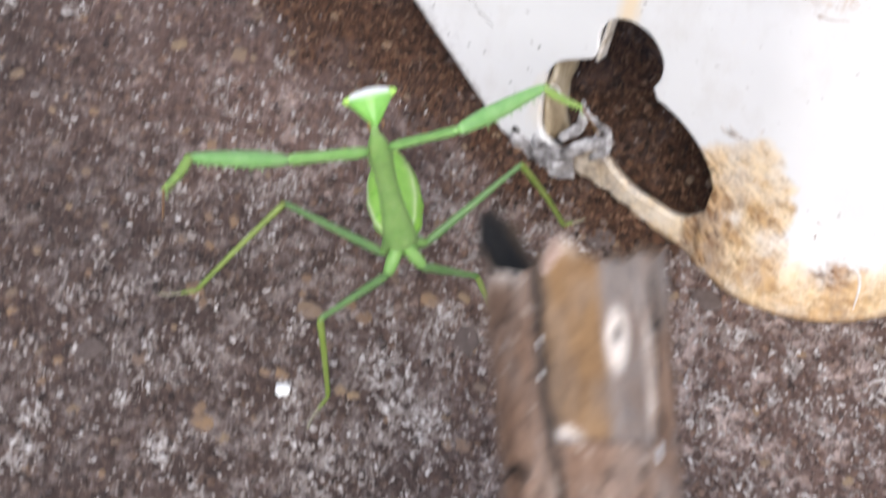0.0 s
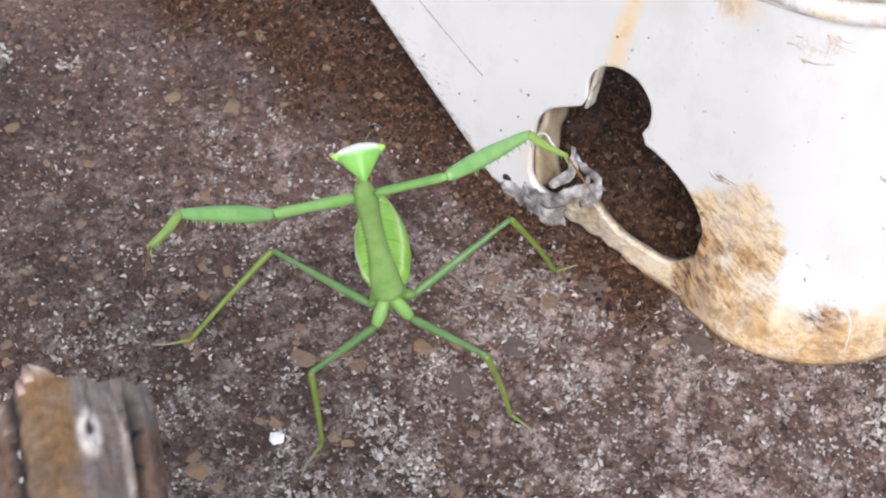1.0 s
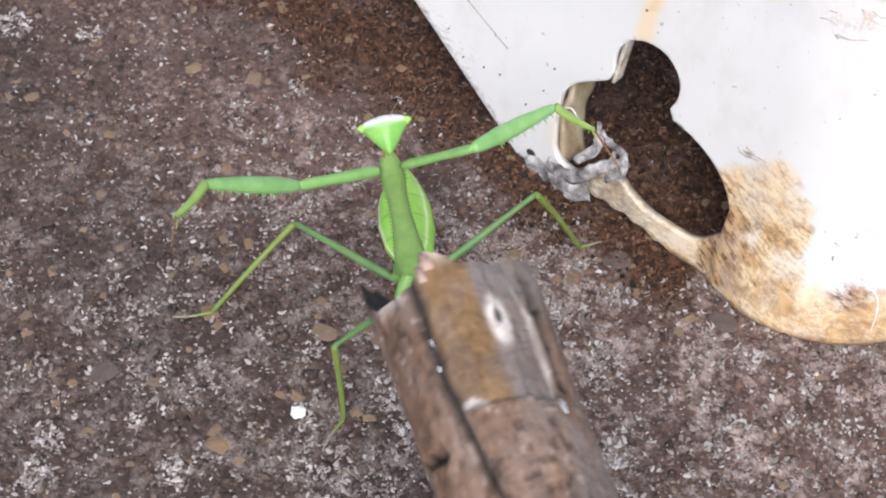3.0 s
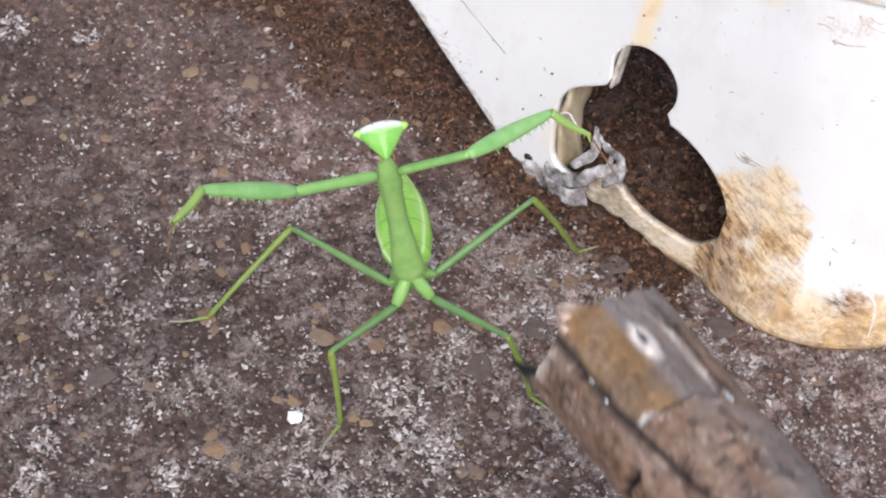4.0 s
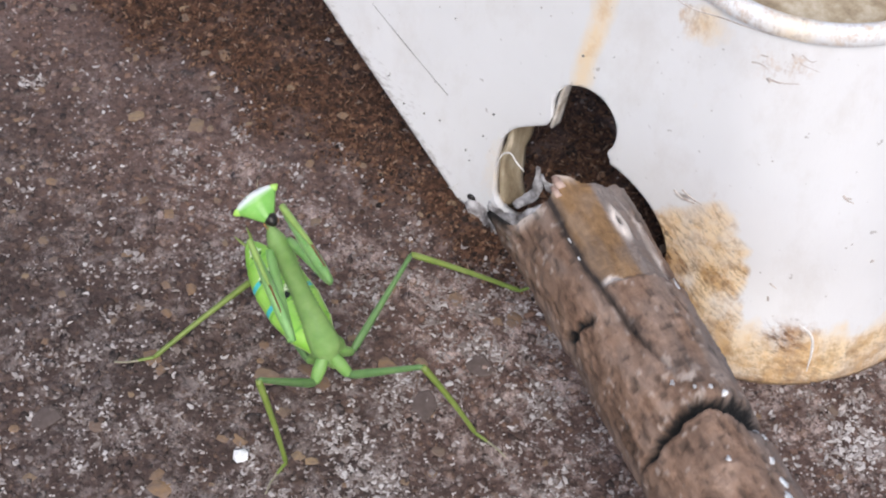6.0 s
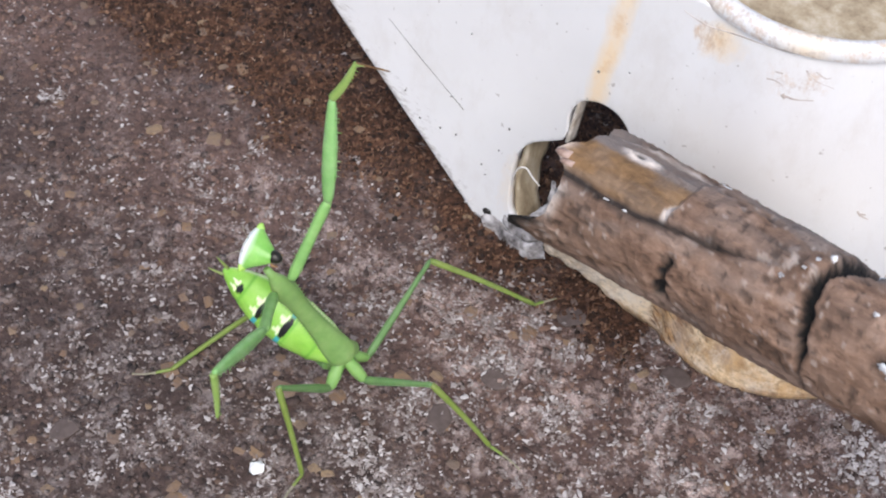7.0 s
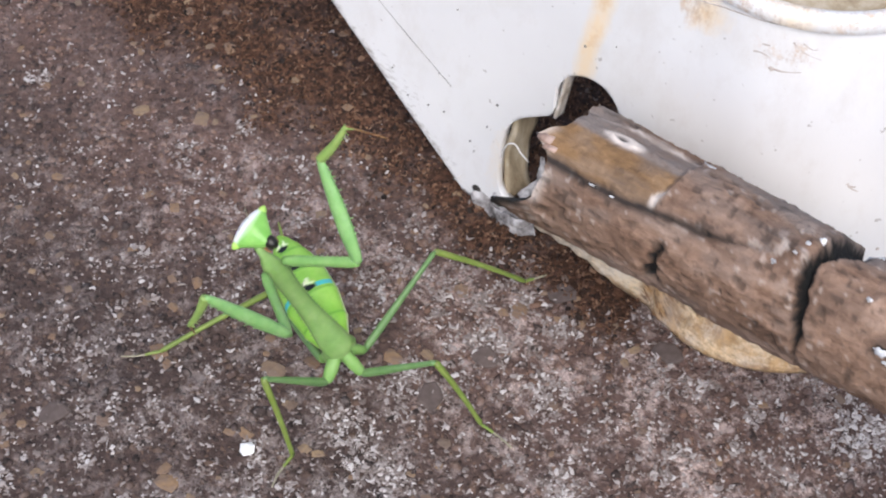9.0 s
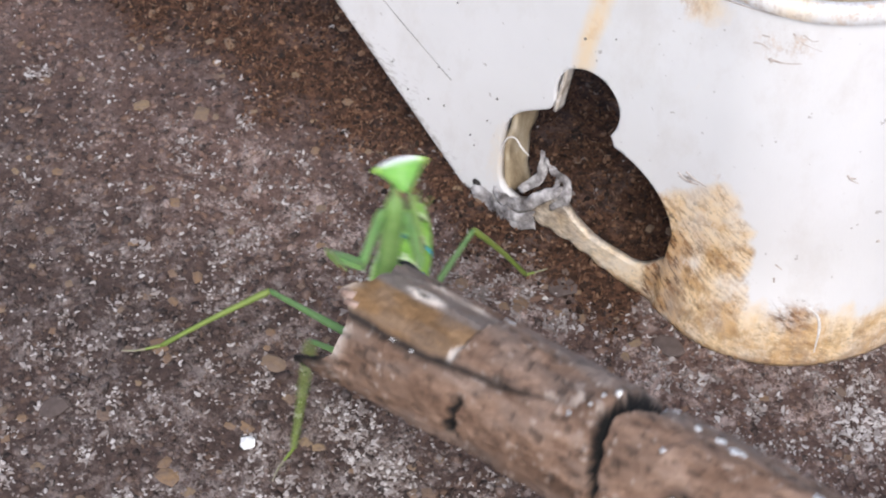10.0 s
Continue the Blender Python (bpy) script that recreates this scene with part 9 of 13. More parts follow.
        (8.2, bone(-3.14, -10.61, 53.76, 3.34, -10.32, 51.4, -0.34, -0.03, -0.94)),
        (8.3, bone(-4.1, -9.56, 52.75, 1.11, -6.94, 49.05, -0.38, -0.4, -0.83)),
        (8.3667, bone(-5.37, -10.77, 48.65, -1.45, -7.61, 43.93, -0.31, -0.65, -0.69)),
        (8.4333, bone(-8.27, -12.5, 43.42, -5.88, -9.01, 37.97, -0.02, -0.84, -0.54)),
        (8.5, bone(-12.81, -15.05, 38, -12.11, -11.44, 32.16, 0.37, -0.81, -0.46)),
        (8.6, bone(-8.72, -16.16, 43.71, -6.42, -13.08, 37.98, -0.02, -0.88, -0.48)),
        (8.7, bone(-6.36, -18.16, 48.99, -2.61, -15.79, 43.71, -0.43, -0.67, -0.61)),
        (8.8, bone(-5.69, -20.59, 52.75, -0.7, -19.06, 48.24, -0.57, -0.33, -0.75)),
        (8.8667, bone(-6.5, -19.23, 52.48, -1.45, -17.69, 48.04, -0.57, -0.33, -0.76)),
        (8.9333, bone(-7.31, -17.89, 52.15, -2.2, -16.33, 47.79, -0.56, -0.32, -0.77)),
        (9, bone(-8.13, -16.55, 51.78, -2.97, -14.98, 47.48, -0.55, -0.32, -0.77)),
        (9.1667, bone(-8.85, -15.95, 51.87, -3.78, -14.49, 47.43, -0.57, -0.31, -0.76)),
        (9.3333, bone(-9.54, -15.38, 51.89, -4.57, -14.02, 47.3, -0.6, -0.31, -0.74)),
        (9.5, bone(-10.2, -14.83, 51.83, -5.34, -13.58, 47.1, -0.62, -0.3, -0.72)),
        (9.6, bone(-8.3, -19.21, 49.96, -2.27, -21.6, 47.6, -0.27, 0.25, -0.93)),
        (9.7, bone(-7.98, -22.86, 46.73, -3.34, -27.87, 47.74, 0.25, 0.04, -0.97)),
        (9.8, bone(-9.26, -25.25, 42.94, -7.97, -30.75, 46.9, 0.44, -0.45, -0.78)),
        (9.8667, bone(-5.69, -29.16, 47.18, -4.78, -34.66, 51.25, 0.42, -0.49, -0.76)),
        (9.9333, bone(-2.29, -32.66, 50.64, -1.76, -38.14, 54.8, 0.4, -0.53, -0.75)),
        (10, bone(0.93, -35.66, 53.21, 1.08, -41.1, 57.45, 0.37, -0.56, -0.74)),
    ])
    walk(bits["HL"][0], [
        (0, bone(-7.36, -17.29, 15.51, -9.64, -16.94, 12, 1, 0, 0.2)),
        (0.1, bone(-7.57, -17.56, 15.51, -9.85, -17.21, 12, 1, 0, 0.2)),
        (0.2, bone(-7.79, -17.82, 15.51, -10.07, -17.47, 12, 1, 0, 0.2)),
        (0.3, bone(-8, -18.09, 15.51, -10.28, -17.74, 12, 1, 0, 0.2)),
        (4.5, bone(-8, -18.09, 15.51, -10.28, -17.74, 12, 1, 0, 0.2)),
        (4.5667, bone(-8.48, -18.05, 15.18, -10.76, -17.7, 11.67, 1, 0, 0.2)),
        (4.6333, bone(-8.96, -18.01, 14.84, -11.24, -17.66, 11.33, 1, 0, 0.2)),
        (4.7, bone(-9.44, -17.97, 14.51, -11.73, -17.62, 11, 1, 0, 0.2)),
        (4.8, bone(-9.49, -18.26, 13.51, -11.77, -17.91, 10, 1, 0, 0.2)),
        (4.9, bone(-9.53, -18.54, 12.51, -11.81, -18.19, 9, 1, 0, 0.2)),
        (5, bone(-9.57, -18.83, 11.51, -11.85, -18.48, 8, 1, 0, 0.2)),
        (5.0667, bone(-10.62, -19.41, 10.84, -12.9, -19.06, 7.33, 1, 0, 0.2)),
        (5.1333, bone(-11.68, -19.99, 10.18, -13.96, -19.64, 6.67, 1, 0, 0.2)),
        (5.2, bone(-12.73, -20.57, 9.51, -15.02, -20.22, 6, 1, 0, 0.2)),
        (5.5667, bone(-12.3, -20.48, 9.18, -14.58, -20.13, 5.67, 1, 0, 0.2)),
        (5.9333, bone(-11.86, -20.39, 8.84, -14.14, -20.04, 5.33, 1, 0, 0.2)),
        (6.3, bone(-11.43, -20.3, 8.51, -13.71, -19.95, 5, 1, 0, 0.2)),
        (6.35, bone(-10.56, -20.52, 9.01, -12.84, -20.16, 5.5, 1, 0, 0.2)),
        (6.4, bone(-9.7, -20.73, 9.51, -11.98, -20.38, 6, 1, 0, 0.2)),
        (6.4667, bone(-6.16, -21.85, 10.51, -8.44, -21.5, 7, 1, 0, 0.2)),
        (6.5333, bone(-3.64, -22.06, 10.51, -5.92, -21.71, 7, 1, 0, 0.2)),
        (6.6, bone(-7.26, -21.89, 9.51, -9.54, -21.53, 6, 1, 0, 0.2)),
        (6.6667, bone(-8.71, -21.4, 9.18, -10.99, -21.05, 5.67, 1, 0, 0.2)),
        (6.7333, bone(-10.16, -20.92, 8.84, -12.44, -20.57, 5.33, 1, 0, 0.2)),
        (6.8, bone(-11.61, -20.43, 8.51, -13.89, -20.08, 5, 1, 0, 0.2)),
        (6.8667, bone(-11.72, -19.93, 8.51, -14, -19.58, 5, 1, 0, 0.2)),
        (6.9333, bone(-11.84, -19.42, 8.51, -14.12, -19.07, 5, 1, 0, 0.2)),
        (7, bone(-11.96, -18.92, 8.51, -14.24, -18.57, 5, 1, 0, 0.2)),
        (7.1667, bone(-12.01, -19.6, 8.51, -14.29, -19.24, 5, 1, 0, 0.2)),
        (7.3333, bone(-12.05, -20.27, 8.51, -14.33, -19.92, 5, 1, 0, 0.2)),
        (7.5, bone(-12.1, -20.95, 8.51, -14.38, -20.59, 5, 1, 0, 0.2)),
        (7.6, bone(-11.59, -20.38, 9.18, -13.87, -20.03, 5.67, 1, 0, 0.2)),
        (7.7, bone(-11.08, -19.82, 9.84, -13.36, -19.47, 6.33, 1, 0, 0.2)),
        (7.8, bone(-10.57, -19.26, 10.51, -12.85, -18.91, 7, 1, 0, 0.2)),
        (7.8667, bone(-10.13, -18.87, 10.84, -12.41, -18.52, 7.33, 1, 0, 0.2)),
        (7.9333, bone(-9.69, -18.47, 11.18, -11.97, -18.12, 7.67, 1, 0, 0.2)),
        (8, bone(-9.25, -18.08, 11.51, -11.53, -17.73, 8, 1, 0, 0.2)),
        (8.1, bone(-9.06, -18.23, 11.51, -11.34, -17.88, 8, 1, 0, 0.2)),
        (8.2, bone(-8.87, -18.38, 11.51, -11.15, -18.03, 8, 1, 0, 0.2)),
        (8.3, bone(-8.68, -18.54, 11.51, -10.96, -18.19, 8, 1, 0, 0.2)),
        (8.3667, bone(-9.19, -19.38, 10.84, -11.48, -19.03, 7.33, 1, 0, 0.2)),
        (8.4333, bone(-9.71, -20.22, 10.18, -11.99, -19.87, 6.67, 1, 0, 0.2)),
        (8.5, bone(-10.23, -21.06, 9.51, -12.51, -20.71, 6, 1, 0, 0.2)),
        (8.6, bone(-10.26, -21.66, 9.51, -12.54, -21.31, 6, 1, 0, 0.2)),
        (8.7, bone(-10.29, -22.26, 9.51, -12.57, -21.91, 6, 1, 0, 0.2)),
        (8.8, bone(-10.32, -22.86, 9.51, -12.6, -22.51, 6, 1, 0, 0.2)),
        (8.8667, bone(-10.47, -22.52, 9.51, -12.76, -22.17, 6, 1, 0, 0.2)),
        (8.9333, bone(-10.63, -22.18, 9.51, -12.91, -21.83, 6, 1, 0, 0.2)),
        (9, bone(-10.79, -21.84, 9.51, -13.07, -21.49, 6, 1, 0, 0.2)),
        (9.1667, bone(-10.6, -21.55, 9.84, -12.88, -21.2, 6.33, 1, 0, 0.2)),
        (9.3333, bone(-10.41, -21.26, 10.18, -12.69, -20.9, 6.67, 1, 0, 0.2)),
        (9.5, bone(-10.22, -20.96, 10.51, -12.5, -20.61, 7, 1, 0, 0.2)),
        (9.6, bone(-10.15, -20.26, 10.84, -12.43, -19.91, 7.33, 1, 0, 0.2)),
        (9.7, bone(-10.08, -19.56, 11.18, -12.37, -19.21, 7.67, 1, 0, 0.2)),
        (9.8, bone(-10.02, -18.85, 11.51, -12.3, -18.5, 8, 1, 0, 0.2)),
        (9.8667, bone(-8.35, -20.21, 12.51, -10.63, -19.86, 9, 1, 0, 0.2)),
        (9.9333, bone(-6.69, -21.57, 13.51, -8.97, -21.22, 10, 1, 0, 0.2)),
        (10, bone(-5.02, -22.94, 14.51, -7.3, -22.58, 11, 1, 0, 0.2)),
    ])
    walk(bits["HL"][1], [
        (0, bone(-9.64, -16.94, 12, -24.18, -7.24, 9.92, 0.1, 0, 1)),
        (0.1, bone(-9.85, -17.21, 12, -24.37, -7.4, 10.33, 0.1, 0, 1)),
        (0.2, bone(-10.07, -17.47, 12, -24.59, -7.6, 10.79, 0.1, 0, 1)),
        (0.3, bone(-10.28, -17.74, 12, -24.83, -7.87, 11.29, 0.1, 0, 1)),
        (4.5, bone(-10.28, -17.74, 12, -24.83, -7.87, 11.29, 0.1, 0, 1)),
        (4.5667, bone(-10.76, -17.7, 11.67, -24.58, -6.91, 10.14, 0.1, 0, 1)),
        (4.6333, bone(-11.24, -17.66, 11.33, -24.34, -6.15, 8.98, 0.1, 0, 1)),
        (4.7, bone(-11.73, -17.62, 11, -24.15, -5.55, 7.87, 0.1, 0, 1)),
        (4.8, bone(-11.77, -17.91, 10, -24.16, -5.58, 7.92, 0.1, 0, 1)),
        (4.9, bone(-11.81, -18.19, 9, -24.12, -5.65, 7.96, 0.1, 0, 1)),
        (5, bone(-11.85, -18.48, 8, -24.03, -5.78, 7.99, 0.1, 0, 1)),
        (5.0667, bone(-12.9, -19.06, 7.33, -23.96, -5.37, 7.24, 0.1, 0, 1)),
        (5.1333, bone(-13.96, -19.64, 6.67, -23.82, -5.06, 6.39, 0.1, 0, 1)),
        (5.2, bone(-15.02, -20.22, 6, -23.61, -4.87, 5.46, 0.1, 0, 1)),
        (5.5667, bone(-14.58, -20.13, 5.67, -23.36, -4.9, 4.8, 0.1, 0, 1)),
        (5.9333, bone(-14.14, -20.04, 5.33, -23.13, -4.96, 4.15, 0.1, 0, 1)),
        (6.3, bone(-13.71, -19.95, 5, -22.92, -5.03, 3.51, 0.1, 0, 1)),
        (6.35, bone(-12.84, -20.16, 5.5, -22.38, -5.59, 2.94, 0.1, 0, 1)),
        (6.4, bone(-11.98, -20.38, 6, -21.83, -6.27, 2.32, 0.1, 0, 1)),
        (6.4667, bone(-8.44, -21.5, 7, -21.65, -9.93, 8.16, 0.1, 0, 1)),
        (6.5333, bone(-5.92, -21.71, 7, -21.43, -13.9, 9.85, 0.1, 0, 1)),
        (6.6, bone(-9.54, -21.53, 6, -20.78, -8.29, 3.15, 0.1, 0, 1)),
        (6.6667, bone(-10.99, -21.05, 5.67, -21.3, -7.15, 2.46, 0.1, 0, 1)),
        (6.7333, bone(-12.44, -20.57, 5.33, -21.86, -6.14, 1.77, 0.1, 0, 1)),
        (6.8, bone(-13.89, -20.08, 5, -22.47, -5.22, 1.08, 0.1, 0, 1)),
        (6.8667, bone(-14, -19.58, 5, -22.75, -4.86, 0.92, 0.1, 0, 1)),
        (6.9333, bone(-14.12, -19.07, 5, -23.04, -4.5, 0.76, 0.1, 0, 1)),
        (7, bone(-14.24, -18.57, 5, -23.33, -4.16, 0.58, 0.1, 0, 1)),
        (7.1667, bone(-14.29, -19.24, 5, -22.99, -4.56, 0.71, 0.1, 0, 1)),
        (7.3333, bone(-14.33, -19.92, 5, -22.65, -4.98, 0.83, 0.1, 0, 1)),
        (7.5, bone(-14.38, -20.59, 5, -22.32, -5.42, 0.94, 0.1, 0, 1)),
        (7.6, bone(-13.87, -20.03, 5.67, -22.58, -5.17, 2.06, 0.1, 0, 1)),
        (7.7, bone(-13.36, -19.47, 6.33, -22.84, -5.01, 3.03, 0.1, 0, 1)),
        (7.8, bone(-12.85, -18.91, 7, -23.07, -4.93, 3.85, 0.1, 0, 1)),
        (7.8667, bone(-12.41, -18.52, 7.33, -23.06, -4.95, 3.83, 0.1, 0, 1)),
        (7.9333, bone(-11.97, -18.12, 7.67, -23.02, -4.98, 3.8, 0.1, 0, 1)),
        (8, bone(-11.53, -17.73, 8, -22.97, -5.04, 3.78, 0.1, 0, 1)),
        (8.1, bone(-11.34, -17.88, 8, -22.99, -5.2, 4.35, 0.1, 0, 1)),
        (8.2, bone(-11.15, -18.03, 8, -23, -5.39, 4.92, 0.1, 0, 1)),
        (8.3, bone(-10.96, -18.19, 8, -23.02, -5.62, 5.49, 0.1, 0, 1)),
        (8.3667, bone(-11.48, -19.03, 7.33, -22.85, -5.75, 5.3, 0.1, 0, 1)),
        (8.4333, bone(-11.99, -19.87, 6.67, -22.65, -5.95, 5.12, 0.1, 0, 1)),
        (8.5, bone(-12.51, -20.71, 6, -22.41, -6.2, 4.93, 0.1, 0, 1)),
        (8.6, bone(-12.54, -21.31, 6, -21.95, -6.56, 4.09, 0.1, 0, 1)),
        (8.7, bone(-12.57, -21.91, 6, -21.49, -7, 3.16, 0.1, 0, 1)),
        (8.8, bone(-12.6, -22.51, 6, -21.04, -7.55, 2.16, 0.1, 0, 1)),
        (8.8667, bone(-12.76, -22.17, 6, -21.18, -7.25, 1.96, 0.1, 0, 1)),
        (8.9333, bone(-12.91, -21.83, 6, -21.33, -6.97, 1.75, 0.1, 0, 1)),
        (9, bone(-13.07, -21.49, 6, -21.49, -6.69, 1.54, 0.1, 0, 1)),
        (9.1667, bone(-12.88, -21.2, 6.33, -21.66, -6.51, 2.23, 0.1, 0, 1)),
        (9.3333, bone(-12.69, -20.9, 6.67, -21.86, -6.35, 2.91, 0.1, 0, 1)),
        (9.5, bone(-12.5, -20.61, 7, -22.06, -6.23, 3.61, 0.1, 0, 1)),
        (9.6, bone(-12.43, -19.91, 7.33, -22.3, -5.85, 3.51, 0.1, 0, 1)),
        (9.7, bone(-12.37, -19.21, 7.67, -22.54, -5.49, 3.4, 0.1, 0, 1)),
        (9.8, bone(-12.3, -18.5, 8, -22.77, -5.16, 3.29, 0.1, 0, 1)),
        (9.8667, bone(-10.63, -19.86, 9, -21.91, -6.98, 4.94, 0.1, 0, 1)),
        (9.9333, bone(-8.97, -21.22, 10, -21.28, -9.14, 6.51, 0.1, 0, 1)),
        (10, bone(-7.3, -22.58, 11, -20.85, -11.8, 7.84, 0.1, 0, 1)),
    ])
    walk(bits["HL"][2], [
        (0, bone(-24.18, -7.24, 9.92, -37.2, -16.4, 0.5, 0.1, -0.1, 1)),
        (0.1, bone(-24.37, -7.4, 10.33, -37.2, -16.4, 0.5, 0.1, -0.1, 1)),
        (0.2, bone(-24.59, -7.6, 10.79, -37.2, -16.4, 0.5, 0.1, -0.1, 1)),
        (0.3, bone(-24.83, -7.87, 11.29, -37.2, -16.4, 0.5, 0.1, -0.1, 1)),
        (4.5, bone(-24.83, -7.87, 11.29, -37.2, -16.4, 0.5, 0.1, -0.1, 1)),
        (4.5667, bone(-24.58, -6.91, 10.14, -37.2, -16.4, 0.5, 0.1, -0.1, 1)),
        (4.6333, bone(-24.34, -6.15, 8.98, -37.2, -16.4, 0.5, 0.1, -0.1, 1)),
        (4.7, bone(-24.15, -5.55, 7.87, -37.2, -16.4, 0.5, 0.1, -0.1, 1)),
        (4.8, bone(-24.16, -5.58, 7.92, -37.2, -16.4, 0.5, 0.1, -0.1, 1)),
        (4.9, bone(-24.12, -5.65, 7.96, -37.2, -16.4, 0.5, 0.1, -0.1, 1)),
        (5, bone(-24.03, -5.78, 7.99, -37.2, -16.4, 0.5, 0.1, -0.1, 1)),
        (5.0667, bone(-23.96, -5.37, 7.24, -37.2, -16.4, 0.5, 0.1, -0.1, 1)),
        (5.1333, bone(-23.82, -5.06, 6.39, -37.2, -16.4, 0.5, 0.1, -0.1, 1)),
        (5.2, bone(-23.61, -4.87, 5.46, -37.2, -16.4, 0.5, 0.1, -0.1, 1)),
        (5.5667, bone(-23.36, -4.9, 4.8, -37.2, -16.4, 0.5, 0.1, -0.1, 1)),
        (5.9333, bone(-23.13, -4.96, 4.15, -37.2, -16.4, 0.5, 0.1, -0.1, 1)),
        (6.3, bone(-22.92, -5.03, 3.51, -37.2, -16.4, 0.5, 0.1, -0.1, 1)),
        (6.35, bone(-22.38, -5.59, 2.94, -37.2, -16.4, 0.5, 0.1, -0.1, 1)),
        (6.4, bone(-21.83, -6.27, 2.32, -37.2, -16.4, 0.5, 0.1, -0.1, 1)),
        (6.4667, bone(-21.65, -9.93, 8.16, -37.2, -16.4, 0.5, 0.1, -0.1, 1)),
        (6.5333, bone(-21.43, -13.9, 9.85, -37.2, -16.4, 0.5, 0.1, -0.1, 1)),
        (6.6, bone(-20.78, -8.29, 3.15, -37.2, -16.4, 0.5, 0.1, -0.1, 1)),
        (6.6667, bone(-21.3, -7.15, 2.46, -37.2, -16.4, 0.5, 0.1, -0.1, 1)),
        (6.7333, bone(-21.86, -6.14, 1.77, -37.2, -16.4, 0.5, 0.1, -0.1, 1)),
        (6.8, bone(-22.47, -5.22, 1.08, -37.2, -16.4, 0.5, 0.1, -0.1, 1)),
        (6.8667, bone(-22.75, -4.86, 0.92, -37.2, -16.4, 0.5, 0.1, -0.1, 1)),
        (6.9333, bone(-23.04, -4.5, 0.76, -37.2, -16.4, 0.5, 0.1, -0.1, 1)),
        (7, bone(-23.33, -4.16, 0.58, -37.2, -16.4, 0.5, 0.1, -0.1, 1)),
        (7.1667, bone(-22.99, -4.56, 0.71, -37.2, -16.4, 0.5, 0.1, -0.1, 1)),
        (7.3333, bone(-22.65, -4.98, 0.83, -37.2, -16.4, 0.5, 0.1, -0.1, 1)),
        (7.5, bone(-22.32, -5.42, 0.94, -37.2, -16.4, 0.5, 0.1, -0.1, 1)),
        (7.6, bone(-22.58, -5.17, 2.06, -37.2, -16.4, 0.5, 0.1, -0.1, 1)),
        (7.7, bone(-22.84, -5.01, 3.03, -37.2, -16.4, 0.5, 0.1, -0.1, 1)),
        (7.8, bone(-23.07, -4.93, 3.85, -37.2, -16.4, 0.5, 0.1, -0.1, 1)),
        (7.8667, bone(-23.06, -4.95, 3.83, -37.2, -16.4, 0.5, 0.1, -0.1, 1)),
        (7.9333, bone(-23.02, -4.98, 3.8, -37.2, -16.4, 0.5, 0.1, -0.1, 1)),
        (8, bone(-22.97, -5.04, 3.78, -37.2, -16.4, 0.5, 0.1, -0.1, 1)),
        (8.1, bone(-22.99, -5.2, 4.35, -37.2, -16.4, 0.5, 0.1, -0.1, 1)),
        (8.2, bone(-23, -5.39, 4.92, -37.2, -16.4, 0.5, 0.1, -0.1, 1)),
        (8.3, bone(-23.02, -5.62, 5.49, -37.2, -16.4, 0.5, 0.1, -0.1, 1)),
        (8.3667, bone(-22.85, -5.75, 5.3, -37.2, -16.4, 0.5, 0.1, -0.1, 1)),
        (8.4333, bone(-22.65, -5.95, 5.12, -37.2, -16.4, 0.5, 0.1, -0.1, 1)),
        (8.5, bone(-22.41, -6.2, 4.93, -37.2, -16.4, 0.5, 0.1, -0.1, 1)),
        (8.6, bone(-21.95, -6.56, 4.09, -37.2, -16.4, 0.5, 0.1, -0.1, 1)),
        (8.7, bone(-21.49, -7, 3.16, -37.2, -16.4, 0.5, 0.1, -0.1, 1)),
        (8.8, bone(-21.04, -7.55, 2.16, -37.2, -16.4, 0.5, 0.1, -0.1, 1)),
        (8.8667, bone(-21.18, -7.25, 1.96, -37.2, -16.4, 0.5, 0.1, -0.1, 1)),
        (8.9333, bone(-21.33, -6.97, 1.75, -37.2, -16.4, 0.5, 0.1, -0.1, 1)),
        (9, bone(-21.49, -6.69, 1.54, -37.2, -16.4, 0.5, 0.1, -0.1, 1)),
        (9.1667, bone(-21.66, -6.51, 2.23, -37.2, -16.4, 0.5, 0.1, -0.1, 1)),
        (9.3333, bone(-21.86, -6.35, 2.91, -37.2, -16.4, 0.5, 0.1, -0.1, 1)),
        (9.5, bone(-22.06, -6.23, 3.61, -37.2, -16.4, 0.5, 0.1, -0.1, 1)),
        (9.6, bone(-22.3, -5.85, 3.51, -37.2, -16.4, 0.5, 0.1, -0.1, 1)),
        (9.7, bone(-22.54, -5.49, 3.4, -37.2, -16.4, 0.5, 0.1, -0.1, 1)),
        (9.8, bone(-22.77, -5.16, 3.29, -37.2, -16.4, 0.5, 0.1, -0.1, 1)),
        (9.8667, bone(-21.91, -6.98, 4.94, -37.2, -16.4, 0.5, 0.1, -0.1, 1)),
        (9.9333, bone(-21.28, -9.14, 6.51, -37.2, -16.4, 0.5, 0.1, -0.1, 1)),
        (10, bone(-20.85, -11.8, 7.84, -37.2, -16.4, 0.5, 0.1, -0.1, 1)),
    ])
    walk(bits["HL"][3], [
        (0, bone(-37.2, -16.4, 0.5, -42.8, -17.7, 0.35, 0, 0, 1)),
        (10, bone(-37.2, -16.4, 0.5, -42.8, -17.7, 0.35, 0, 0, 1)),
    ])
